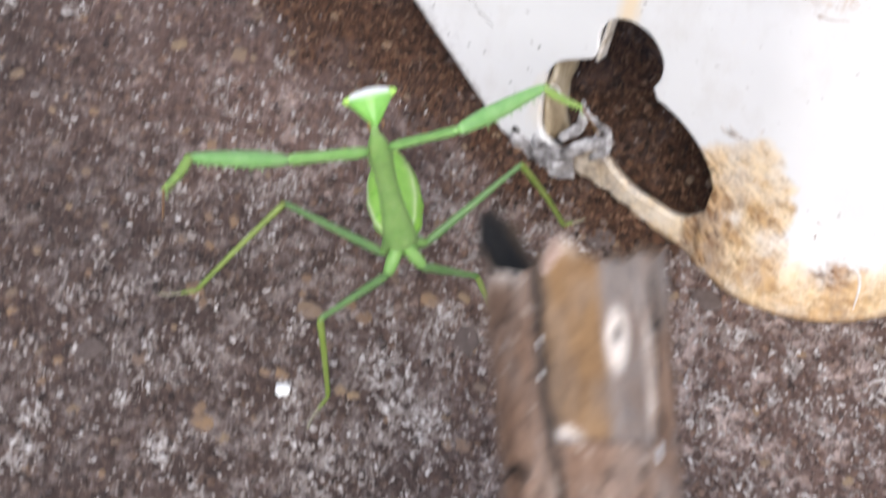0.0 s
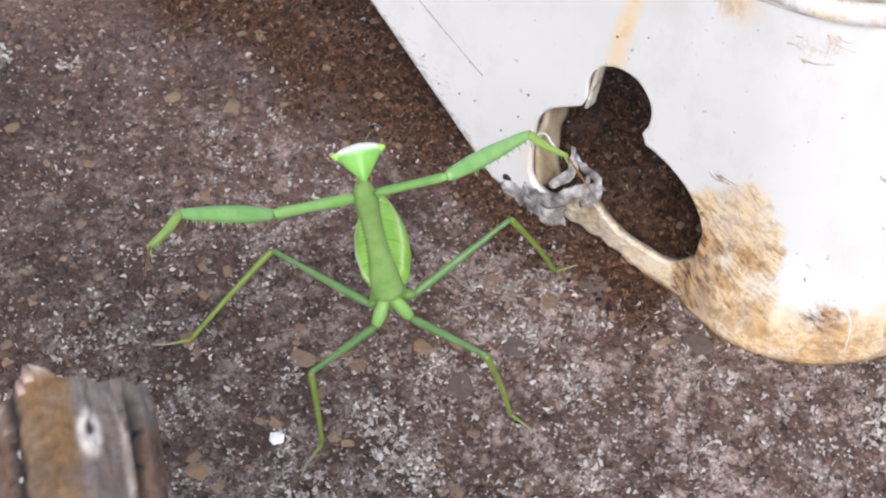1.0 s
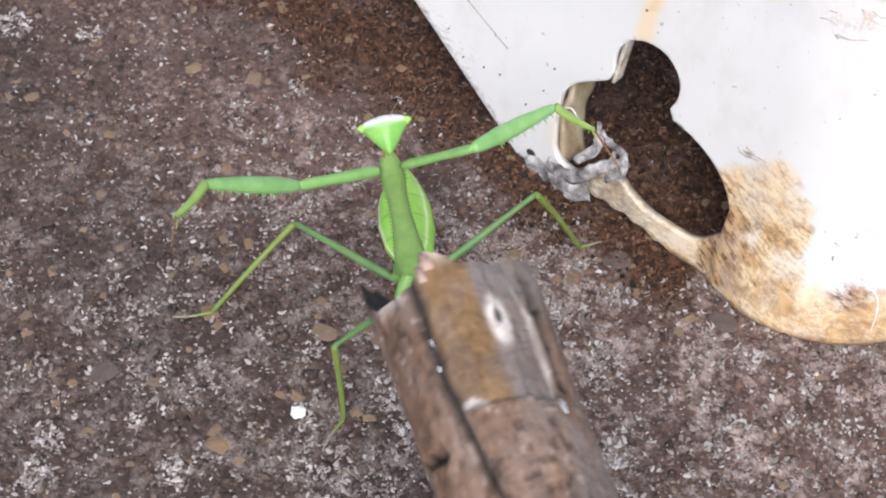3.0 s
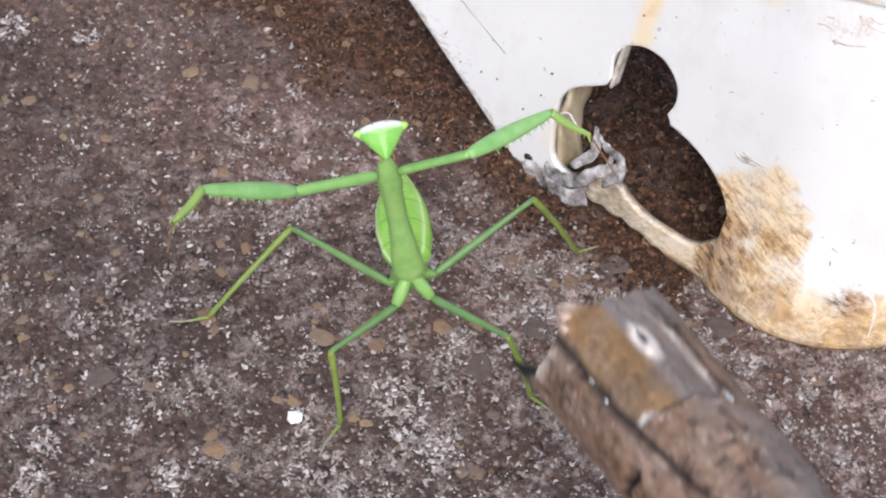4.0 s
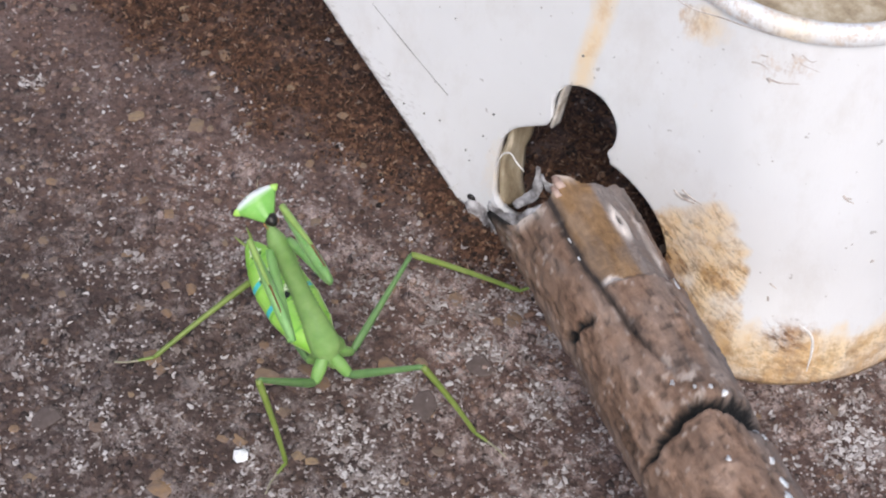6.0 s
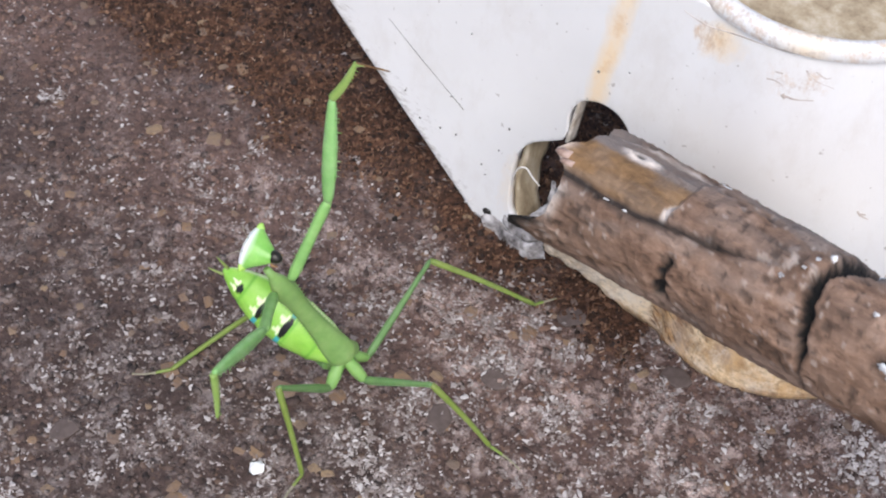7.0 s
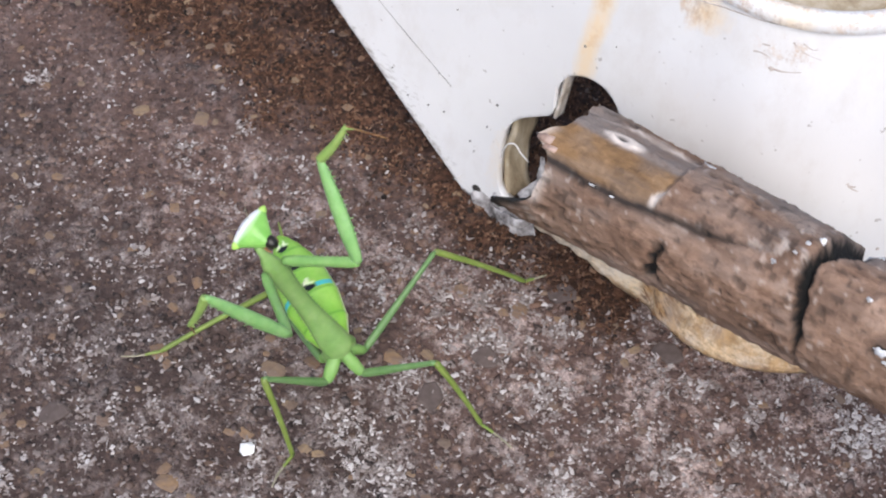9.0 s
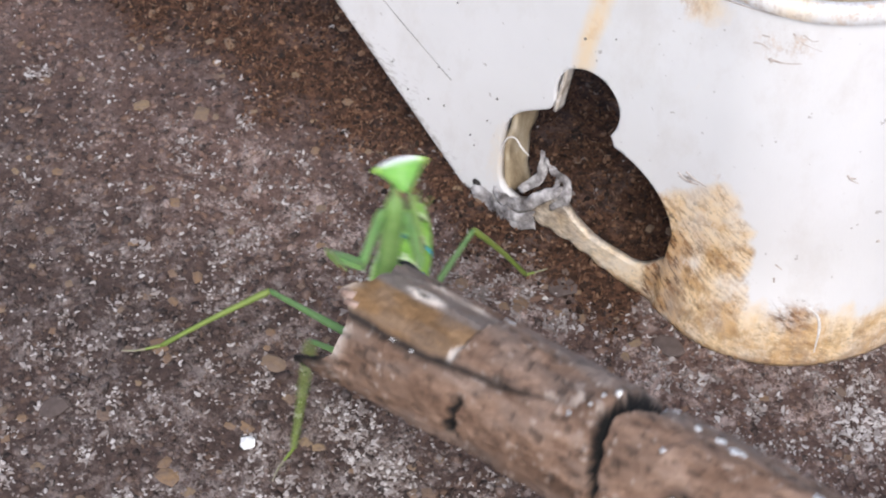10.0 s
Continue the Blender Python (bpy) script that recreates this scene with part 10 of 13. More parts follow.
    walk(bits["HR"][0], [
        (0, bone(-6.18, -16.83, 14.99, -3.64, -15.34, 12, 1, 0, 0.2)),
        (0.1, bone(-6.4, -17.1, 14.99, -3.85, -15.61, 12, 1, 0, 0.2)),
        (0.2, bone(-6.61, -17.37, 14.99, -4.07, -15.87, 12, 1, 0, 0.2)),
        (0.3, bone(-6.82, -17.64, 14.99, -4.28, -16.14, 12, 1, 0, 0.2)),
        (4.5, bone(-6.82, -17.64, 14.99, -4.28, -16.14, 12, 1, 0, 0.2)),
        (4.5667, bone(-7.3, -17.6, 14.66, -4.76, -16.1, 11.67, 1, 0, 0.2)),
        (4.6333, bone(-7.79, -17.56, 14.32, -5.24, -16.06, 11.33, 1, 0, 0.2)),
        (4.7, bone(-8.27, -17.51, 13.99, -5.73, -16.02, 11, 1, 0, 0.2)),
        (4.8, bone(-8.31, -17.8, 12.99, -5.77, -16.31, 10, 1, 0, 0.2)),
        (4.9, bone(-8.35, -18.09, 11.99, -5.81, -16.59, 9, 1, 0, 0.2)),
        (5, bone(-8.39, -18.38, 10.99, -5.85, -16.88, 8, 1, 0, 0.2)),
        (5.0667, bone(-9.45, -18.96, 10.32, -6.9, -17.46, 7.33, 1, 0, 0.2)),
        (5.1333, bone(-10.5, -19.54, 9.66, -7.96, -18.04, 6.67, 1, 0, 0.2)),
        (5.2, bone(-11.56, -20.12, 8.99, -9.02, -18.62, 6, 1, 0, 0.2)),
        (5.5667, bone(-11.12, -20.02, 8.66, -8.58, -18.53, 5.67, 1, 0, 0.2)),
        (5.9333, bone(-10.69, -19.93, 8.32, -8.14, -18.44, 5.33, 1, 0, 0.2)),
        (6.3, bone(-10.25, -19.84, 7.99, -7.71, -18.35, 5, 1, 0, 0.2)),
        (6.35, bone(-9.39, -20.06, 8.49, -6.84, -18.56, 5.5, 1, 0, 0.2)),
        (6.4, bone(-8.52, -20.28, 8.99, -5.98, -18.78, 6, 1, 0, 0.2)),
        (6.4667, bone(-4.98, -21.39, 9.99, -2.44, -19.9, 7, 1, 0, 0.2)),
        (6.5333, bone(-2.46, -21.61, 9.99, 0.08, -20.11, 7, 1, 0, 0.2)),
        (6.6, bone(-6.08, -21.43, 8.99, -3.54, -19.93, 6, 1, 0, 0.2)),
        (6.6667, bone(-7.53, -20.95, 8.66, -4.99, -19.45, 5.67, 1, 0, 0.2)),
        (6.7333, bone(-8.98, -20.46, 8.32, -6.44, -18.97, 5.33, 1, 0, 0.2)),
        (6.8, bone(-10.43, -19.98, 7.99, -7.89, -18.48, 5, 1, 0, 0.2)),
        (6.8667, bone(-10.55, -19.47, 7.99, -8, -17.98, 5, 1, 0, 0.2)),
        (6.9333, bone(-10.66, -18.97, 7.99, -8.12, -17.47, 5, 1, 0, 0.2)),
        (7, bone(-10.78, -18.46, 7.99, -8.24, -16.97, 5, 1, 0, 0.2)),
        (7.1667, bone(-10.83, -19.14, 7.99, -8.29, -17.64, 5, 1, 0, 0.2)),
        (7.3333, bone(-10.88, -19.81, 7.99, -8.33, -18.32, 5, 1, 0, 0.2)),
        (7.5, bone(-10.92, -20.49, 7.99, -8.38, -18.99, 5, 1, 0, 0.2)),
        (7.6, bone(-10.41, -19.93, 8.66, -7.87, -18.43, 5.67, 1, 0, 0.2)),
        (7.7, bone(-9.9, -19.37, 9.32, -7.36, -17.87, 6.33, 1, 0, 0.2)),
        (7.8, bone(-9.4, -18.81, 9.99, -6.85, -17.31, 7, 1, 0, 0.2)),
        (7.8667, bone(-8.95, -18.41, 10.32, -6.41, -16.92, 7.33, 1, 0, 0.2)),
        (7.9333, bone(-8.51, -18.02, 10.66, -5.97, -16.52, 7.67, 1, 0, 0.2)),
        (8, bone(-8.07, -17.62, 10.99, -5.53, -16.13, 8, 1, 0, 0.2)),
        (8.1, bone(-7.88, -17.77, 10.99, -5.34, -16.28, 8, 1, 0, 0.2)),
        (8.2, bone(-7.69, -17.93, 10.99, -5.15, -16.43, 8, 1, 0, 0.2)),
        (8.3, bone(-7.5, -18.08, 10.99, -4.96, -16.59, 8, 1, 0, 0.2)),
        (8.3667, bone(-8.02, -18.92, 10.32, -5.48, -17.43, 7.33, 1, 0, 0.2)),
        (8.4333, bone(-8.54, -19.76, 9.66, -5.99, -18.27, 6.67, 1, 0, 0.2)),
        (8.5, bone(-9.05, -20.6, 8.99, -6.51, -19.11, 6, 1, 0, 0.2)),
        (8.6, bone(-9.08, -21.2, 8.99, -6.54, -19.71, 6, 1, 0, 0.2)),
        (8.7, bone(-9.11, -21.81, 8.99, -6.57, -20.31, 6, 1, 0, 0.2)),
        (8.8, bone(-9.14, -22.41, 8.99, -6.6, -20.91, 6, 1, 0, 0.2)),
        (8.8667, bone(-9.3, -22.07, 8.99, -6.76, -20.57, 6, 1, 0, 0.2)),
        (8.9333, bone(-9.46, -21.73, 8.99, -6.91, -20.23, 6, 1, 0, 0.2)),
        (9, bone(-9.61, -21.39, 8.99, -7.07, -19.89, 6, 1, 0, 0.2)),
        (9.1667, bone(-9.42, -21.09, 9.32, -6.88, -19.6, 6.33, 1, 0, 0.2)),
        (9.3333, bone(-9.23, -20.8, 9.66, -6.69, -19.3, 6.67, 1, 0, 0.2)),
        (9.5, bone(-9.04, -20.51, 9.99, -6.5, -19.01, 7, 1, 0, 0.2)),
        (9.6, bone(-8.97, -19.8, 10.32, -6.43, -18.31, 7.33, 1, 0, 0.2)),
        (9.7, bone(-8.91, -19.1, 10.66, -6.37, -17.61, 7.67, 1, 0, 0.2)),
        (9.8, bone(-8.84, -18.4, 10.99, -6.3, -16.9, 8, 1, 0, 0.2)),
        (9.8667, bone(-7.17, -19.76, 11.99, -4.63, -18.26, 9, 1, 0, 0.2)),
        (9.9333, bone(-5.51, -21.12, 12.99, -2.97, -19.62, 10, 1, 0, 0.2)),
        (10, bone(-3.84, -22.48, 13.99, -1.3, -20.98, 11, 1, 0, 0.2)),
    ])
    walk(bits["HR"][1], [
        (0, bone(-3.64, -15.34, 12, 9.77, -5.35, 17.49, 0.1, 0, 1)),
        (0.1, bone(-3.85, -15.61, 12, 9.69, -5.77, 17.42, 0.1, 0, 1)),
        (0.2, bone(-4.07, -15.87, 12, 9.63, -6.2, 17.35, 0.1, 0, 1)),
        (0.3, bone(-4.28, -16.14, 12, 9.56, -6.63, 17.26, 0.1, 0, 1)),
        (4.5, bone(-4.28, -16.14, 12, 9.56, -6.63, 17.26, 0.1, 0, 1)),
        (4.5667, bone(-4.76, -16.1, 11.67, 6.39, -3.07, 15.61, 0.1, 0, 1)),
        (4.6333, bone(-5.24, -16.06, 11.33, 3.63, -0.93, 12.86, 0.1, 0, 1)),
        (4.7, bone(-5.73, -16.02, 11, 1.88, -0.16, 10.36, 0.1, 0, 1)),
        (4.8, bone(-5.77, -16.31, 10, 1.38, -0.23, 9.59, 0.1, 0, 1)),
        (4.9, bone(-5.81, -16.59, 9, 0.93, -0.33, 8.8, 0.1, 0, 1)),
        (5, bone(-5.85, -16.88, 8, 0.5, -0.47, 7.99, 0.1, 0, 1)),
        (5.0667, bone(-6.9, -17.46, 7.33, 0.18, -1.35, 7.65, 0.1, 0, 1)),
        (5.1333, bone(-7.96, -18.04, 6.67, -0.1, -2.31, 7.3, 0.1, 0, 1)),
        (5.2, bone(-9.02, -18.62, 6, -0.32, -3.35, 6.94, 0.1, 0, 1)),
        (5.5667, bone(-8.58, -18.53, 5.67, 0.04, -3.34, 7.85, 0.1, 0, 1)),
        (5.9333, bone(-8.14, -18.44, 5.33, 0.41, -3.42, 8.66, 0.1, 0, 1)),
        (6.3, bone(-7.71, -18.35, 5, 0.77, -3.56, 9.36, 0.1, 0, 1)),
        (6.35, bone(-6.84, -18.56, 5.5, 1.68, -4.13, 10.87, 0.1, 0, 1)),
        (6.4, bone(-5.98, -18.78, 6, 2.81, -4.91, 12.34, 0.1, 0, 1)),
        (6.4667, bone(-2.44, -19.9, 7, 5.38, -6.17, 14.76, 0.1, 0, 1)),
        (6.5333, bone(0.08, -20.11, 7, 8.11, -7.57, 16.37, 0.1, 0, 1)),
        (6.6, bone(-3.54, -19.93, 6, 5.02, -7, 14.32, 0.1, 0, 1)),
        (6.6667, bone(-4.99, -19.45, 5.67, 4.04, -6.53, 13.5, 0.1, 0, 1)),
        (6.7333, bone(-6.44, -18.97, 5.33, 3.12, -6.09, 12.58, 0.1, 0, 1)),
        (6.8, bone(-7.89, -18.48, 5, 2.26, -5.7, 11.58, 0.1, 0, 1)),
        (6.8667, bone(-8, -17.98, 5, 1.75, -4.6, 10.97, 0.1, 0, 1)),
        (6.9333, bone(-8.12, -17.47, 5, 1.29, -3.55, 10.25, 0.1, 0, 1)),
        (7, bone(-8.24, -16.97, 5, 0.88, -2.59, 9.44, 0.1, 0, 1)),
        (7.1667, bone(-8.29, -17.64, 5, 0.84, -3.27, 9.45, 0.1, 0, 1)),
        (7.3333, bone(-8.33, -18.32, 5, 0.82, -3.96, 9.46, 0.1, 0, 1)),
        (7.5, bone(-8.38, -18.99, 5, 0.82, -4.66, 9.45, 0.1, 0, 1)),
        (7.6, bone(-7.87, -18.43, 5.67, 1.89, -4.85, 11.15, 0.1, 0, 1)),
        (7.7, bone(-7.36, -17.87, 6.33, 3, -5.08, 12.56, 0.1, 0, 1)),
        (7.8, bone(-6.85, -17.31, 7, 4.08, -5.26, 13.7, 0.1, 0, 1)),
        (7.8667, bone(-6.41, -16.92, 7.33, 4.42, -4.78, 14.05, 0.1, 0, 1)),
        (7.9333, bone(-5.97, -16.52, 7.67, 4.77, -4.3, 14.38, 0.1, 0, 1)),
        (8, bone(-5.53, -16.13, 8, 5.14, -3.83, 14.69, 0.1, 0, 1)),
        (8.1, bone(-5.34, -16.28, 8, 3.31, -1.69, 12.69, 0.1, 0, 1)),
        (8.2, bone(-5.15, -16.43, 8, 1.35, -0.14, 9.49, 0.1, 0, 1)),
        (8.3, bone(-4.96, -16.59, 8, -0.13, 0.21, 5.92, 0.1, 0, 1)),
        (8.3667, bone(-5.48, -17.43, 7.33, 0.35, -0.83, 7.82, 0.1, 0, 1)),
        (8.4333, bone(-5.99, -18.27, 6.67, 1.02, -2.4, 9.65, 0.1, 0, 1)),
        (8.5, bone(-6.51, -19.11, 6, 1.8, -4.43, 11.04, 0.1, 0, 1)),
        (8.6, bone(-6.54, -19.71, 6, 2.35, -5.63, 11.71, 0.1, 0, 1)),
        (8.7, bone(-6.57, -20.31, 6, 2.97, -6.91, 12.25, 0.1, 0, 1)),
        (8.8, bone(-6.6, -20.91, 6, 3.63, -8.22, 12.64, 0.1, 0, 1)),
        (8.8667, bone(-6.76, -20.57, 6, 3.48, -7.86, 12.59, 0.1, 0, 1)),
        (8.9333, bone(-6.91, -20.23, 6, 3.33, -7.49, 12.52, 0.1, 0, 1)),
        (9, bone(-7.07, -19.89, 6, 3.19, -7.13, 12.45, 0.1, 0, 1)),
        (9.1667, bone(-6.88, -19.6, 6.33, 1.87, -5.09, 11.11, 0.1, 0, 1)),
        (9.3333, bone(-6.69, -19.3, 6.67, 0.61, -3.46, 9.04, 0.1, 0, 1)),
        (9.5, bone(-6.5, -19.01, 7, -0.33, -2.53, 6.75, 0.1, 0, 1)),
        (9.6, bone(-6.43, -18.31, 7.33, 0.76, -2.35, 9.17, 0.1, 0, 1)),
        (9.7, bone(-6.37, -17.61, 7.67, 1.97, -2.51, 11.15, 0.1, 0, 1)),
        (9.8, bone(-6.3, -16.9, 8, 3.12, -2.78, 12.65, 0.1, 0, 1)),
        (9.8667, bone(-4.63, -18.26, 9, 4.64, -4.25, 14.26, 0.1, 0, 1)),
        (9.9333, bone(-2.97, -19.62, 10, 6.49, -5.89, 15.63, 0.1, 0, 1)),
        (10, bone(-1.3, -20.98, 11, 8.59, -7.56, 16.63, 0.1, 0, 1)),
    ])
    walk(bits["HR"][2], [
        (0, bone(9.77, -5.35, 17.49, 17, -4.2, 0.5, 0.1, -0.1, 1)),
        (0.1, bone(9.69, -5.77, 17.42, 17, -4.2, 0.5, 0.1, -0.1, 1)),
        (0.2, bone(9.63, -6.2, 17.35, 17, -4.2, 0.5, 0.1, -0.1, 1)),
        (0.3, bone(9.56, -6.63, 17.26, 17, -4.2, 0.5, 0.1, -0.1, 1)),
        (4.5, bone(9.56, -6.63, 17.26, 17, -4.2, 0.5, 0.1, -0.1, 1)),
        (4.5667, bone(6.39, -3.07, 15.61, 17, -4.2, 0.5, 0.1, -0.1, 1)),
        (4.6333, bone(3.63, -0.93, 12.86, 17, -4.2, 0.5, 0.1, -0.1, 1)),
        (4.7, bone(1.88, -0.16, 10.36, 17, -4.2, 0.5, 0.1, -0.1, 1)),
        (4.8, bone(1.38, -0.23, 9.59, 17, -4.2, 0.5, 0.1, -0.1, 1)),
        (4.9, bone(0.93, -0.33, 8.8, 17, -4.2, 0.5, 0.1, -0.1, 1)),
        (5, bone(0.5, -0.47, 7.99, 17, -4.2, 0.5, 0.1, -0.1, 1)),
        (5.0667, bone(0.18, -1.35, 7.65, 17, -4.2, 0.5, 0.1, -0.1, 1)),
        (5.1333, bone(-0.1, -2.31, 7.3, 17, -4.2, 0.5, 0.1, -0.1, 1)),
        (5.2, bone(-0.32, -3.35, 6.94, 17, -4.2, 0.5, 0.1, -0.1, 1)),
        (5.5667, bone(0.04, -3.34, 7.85, 17, -4.2, 0.5, 0.1, -0.1, 1)),
        (5.9333, bone(0.41, -3.42, 8.66, 17, -4.2, 0.5, 0.1, -0.1, 1)),
        (6.3, bone(0.77, -3.56, 9.36, 17, -4.2, 0.5, 0.1, -0.1, 1)),
        (6.35, bone(1.68, -4.13, 10.87, 17, -4.2, 0.5, 0.1, -0.1, 1)),
        (6.4, bone(2.81, -4.91, 12.34, 17, -4.2, 0.5, 0.1, -0.1, 1)),
        (6.4667, bone(5.38, -6.17, 14.76, 17, -4.2, 0.5, 0.1, -0.1, 1)),
        (6.5333, bone(8.11, -7.57, 16.37, 17, -4.2, 0.5, 0.1, -0.1, 1)),
        (6.6, bone(5.02, -7, 14.32, 17, -4.2, 0.5, 0.1, -0.1, 1)),
        (6.6667, bone(4.04, -6.53, 13.5, 17, -4.2, 0.5, 0.1, -0.1, 1)),
        (6.7333, bone(3.12, -6.09, 12.58, 17, -4.2, 0.5, 0.1, -0.1, 1)),
        (6.8, bone(2.26, -5.7, 11.58, 17, -4.2, 0.5, 0.1, -0.1, 1)),
        (6.8667, bone(1.75, -4.6, 10.97, 17, -4.2, 0.5, 0.1, -0.1, 1)),
        (6.9333, bone(1.29, -3.55, 10.25, 17, -4.2, 0.5, 0.1, -0.1, 1)),
        (7, bone(0.88, -2.59, 9.44, 17, -4.2, 0.5, 0.1, -0.1, 1)),
        (7.1667, bone(0.84, -3.27, 9.45, 17, -4.2, 0.5, 0.1, -0.1, 1)),
        (7.3333, bone(0.82, -3.96, 9.46, 17, -4.2, 0.5, 0.1, -0.1, 1)),
        (7.5, bone(0.82, -4.66, 9.45, 17, -4.2, 0.5, 0.1, -0.1, 1)),
        (7.6, bone(1.89, -4.85, 11.15, 17, -4.2, 0.5, 0.1, -0.1, 1)),
        (7.7, bone(3, -5.08, 12.56, 17, -4.2, 0.5, 0.1, -0.1, 1)),
        (7.8, bone(4.08, -5.26, 13.7, 17, -4.2, 0.5, 0.1, -0.1, 1)),
        (7.8667, bone(4.42, -4.78, 14.05, 17, -4.2, 0.5, 0.1, -0.1, 1)),
        (7.9333, bone(4.77, -4.3, 14.38, 17, -4.2, 0.5, 0.1, -0.1, 1)),
        (8, bone(5.14, -3.83, 14.69, 17, -4.2, 0.5, 0.1, -0.1, 1)),
        (8.1, bone(3.31, -1.69, 12.69, 17, -4.2, 0.5, 0.1, -0.1, 1)),
        (8.2, bone(1.35, -0.14, 9.49, 17, -4.2, 0.5, 0.1, -0.1, 1)),
        (8.3, bone(-0.13, 0.21, 5.92, 17, -4.2, 0.5, 0.1, -0.1, 1)),
        (8.3667, bone(0.35, -0.83, 7.82, 17, -4.2, 0.5, 0.1, -0.1, 1)),
        (8.4333, bone(1.02, -2.4, 9.65, 17, -4.2, 0.5, 0.1, -0.1, 1)),
        (8.5, bone(1.8, -4.43, 11.04, 17, -4.2, 0.5, 0.1, -0.1, 1)),
        (8.6, bone(2.35, -5.63, 11.71, 17, -4.2, 0.5, 0.1, -0.1, 1)),
        (8.7, bone(2.97, -6.91, 12.25, 17, -4.2, 0.5, 0.1, -0.1, 1)),
        (8.8, bone(3.63, -8.22, 12.64, 17, -4.2, 0.5, 0.1, -0.1, 1)),
        (8.8667, bone(3.48, -7.86, 12.59, 17, -4.2, 0.5, 0.1, -0.1, 1)),
        (8.9333, bone(3.33, -7.49, 12.52, 17, -4.2, 0.5, 0.1, -0.1, 1)),
        (9, bone(3.19, -7.13, 12.45, 17, -4.2, 0.5, 0.1, -0.1, 1)),
        (9.1667, bone(1.87, -5.09, 11.11, 17, -4.2, 0.5, 0.1, -0.1, 1)),
        (9.3333, bone(0.61, -3.46, 9.04, 17, -4.2, 0.5, 0.1, -0.1, 1)),
        (9.5, bone(-0.33, -2.53, 6.75, 17, -4.2, 0.5, 0.1, -0.1, 1)),
        (9.6, bone(0.76, -2.35, 9.17, 17, -4.2, 0.5, 0.1, -0.1, 1)),
        (9.7, bone(1.97, -2.51, 11.15, 17, -4.2, 0.5, 0.1, -0.1, 1)),
        (9.8, bone(3.12, -2.78, 12.65, 17, -4.2, 0.5, 0.1, -0.1, 1)),
        (9.8667, bone(4.64, -4.25, 14.26, 17, -4.2, 0.5, 0.1, -0.1, 1)),
        (9.9333, bone(6.49, -5.89, 15.63, 17, -4.2, 0.5, 0.1, -0.1, 1)),
        (10, bone(8.59, -7.56, 16.63, 17, -4.2, 0.5, 0.1, -0.1, 1)),
    ])
    walk(bits["HR"][3], [
        (0, bone(17, -4.2, 0.5, 20.4, -2.9, 0.35, 0, 0, 1)),
        (10, bone(17, -4.2, 0.5, 20.4, -2.9, 0.35, 0, 0, 1)),
    ])
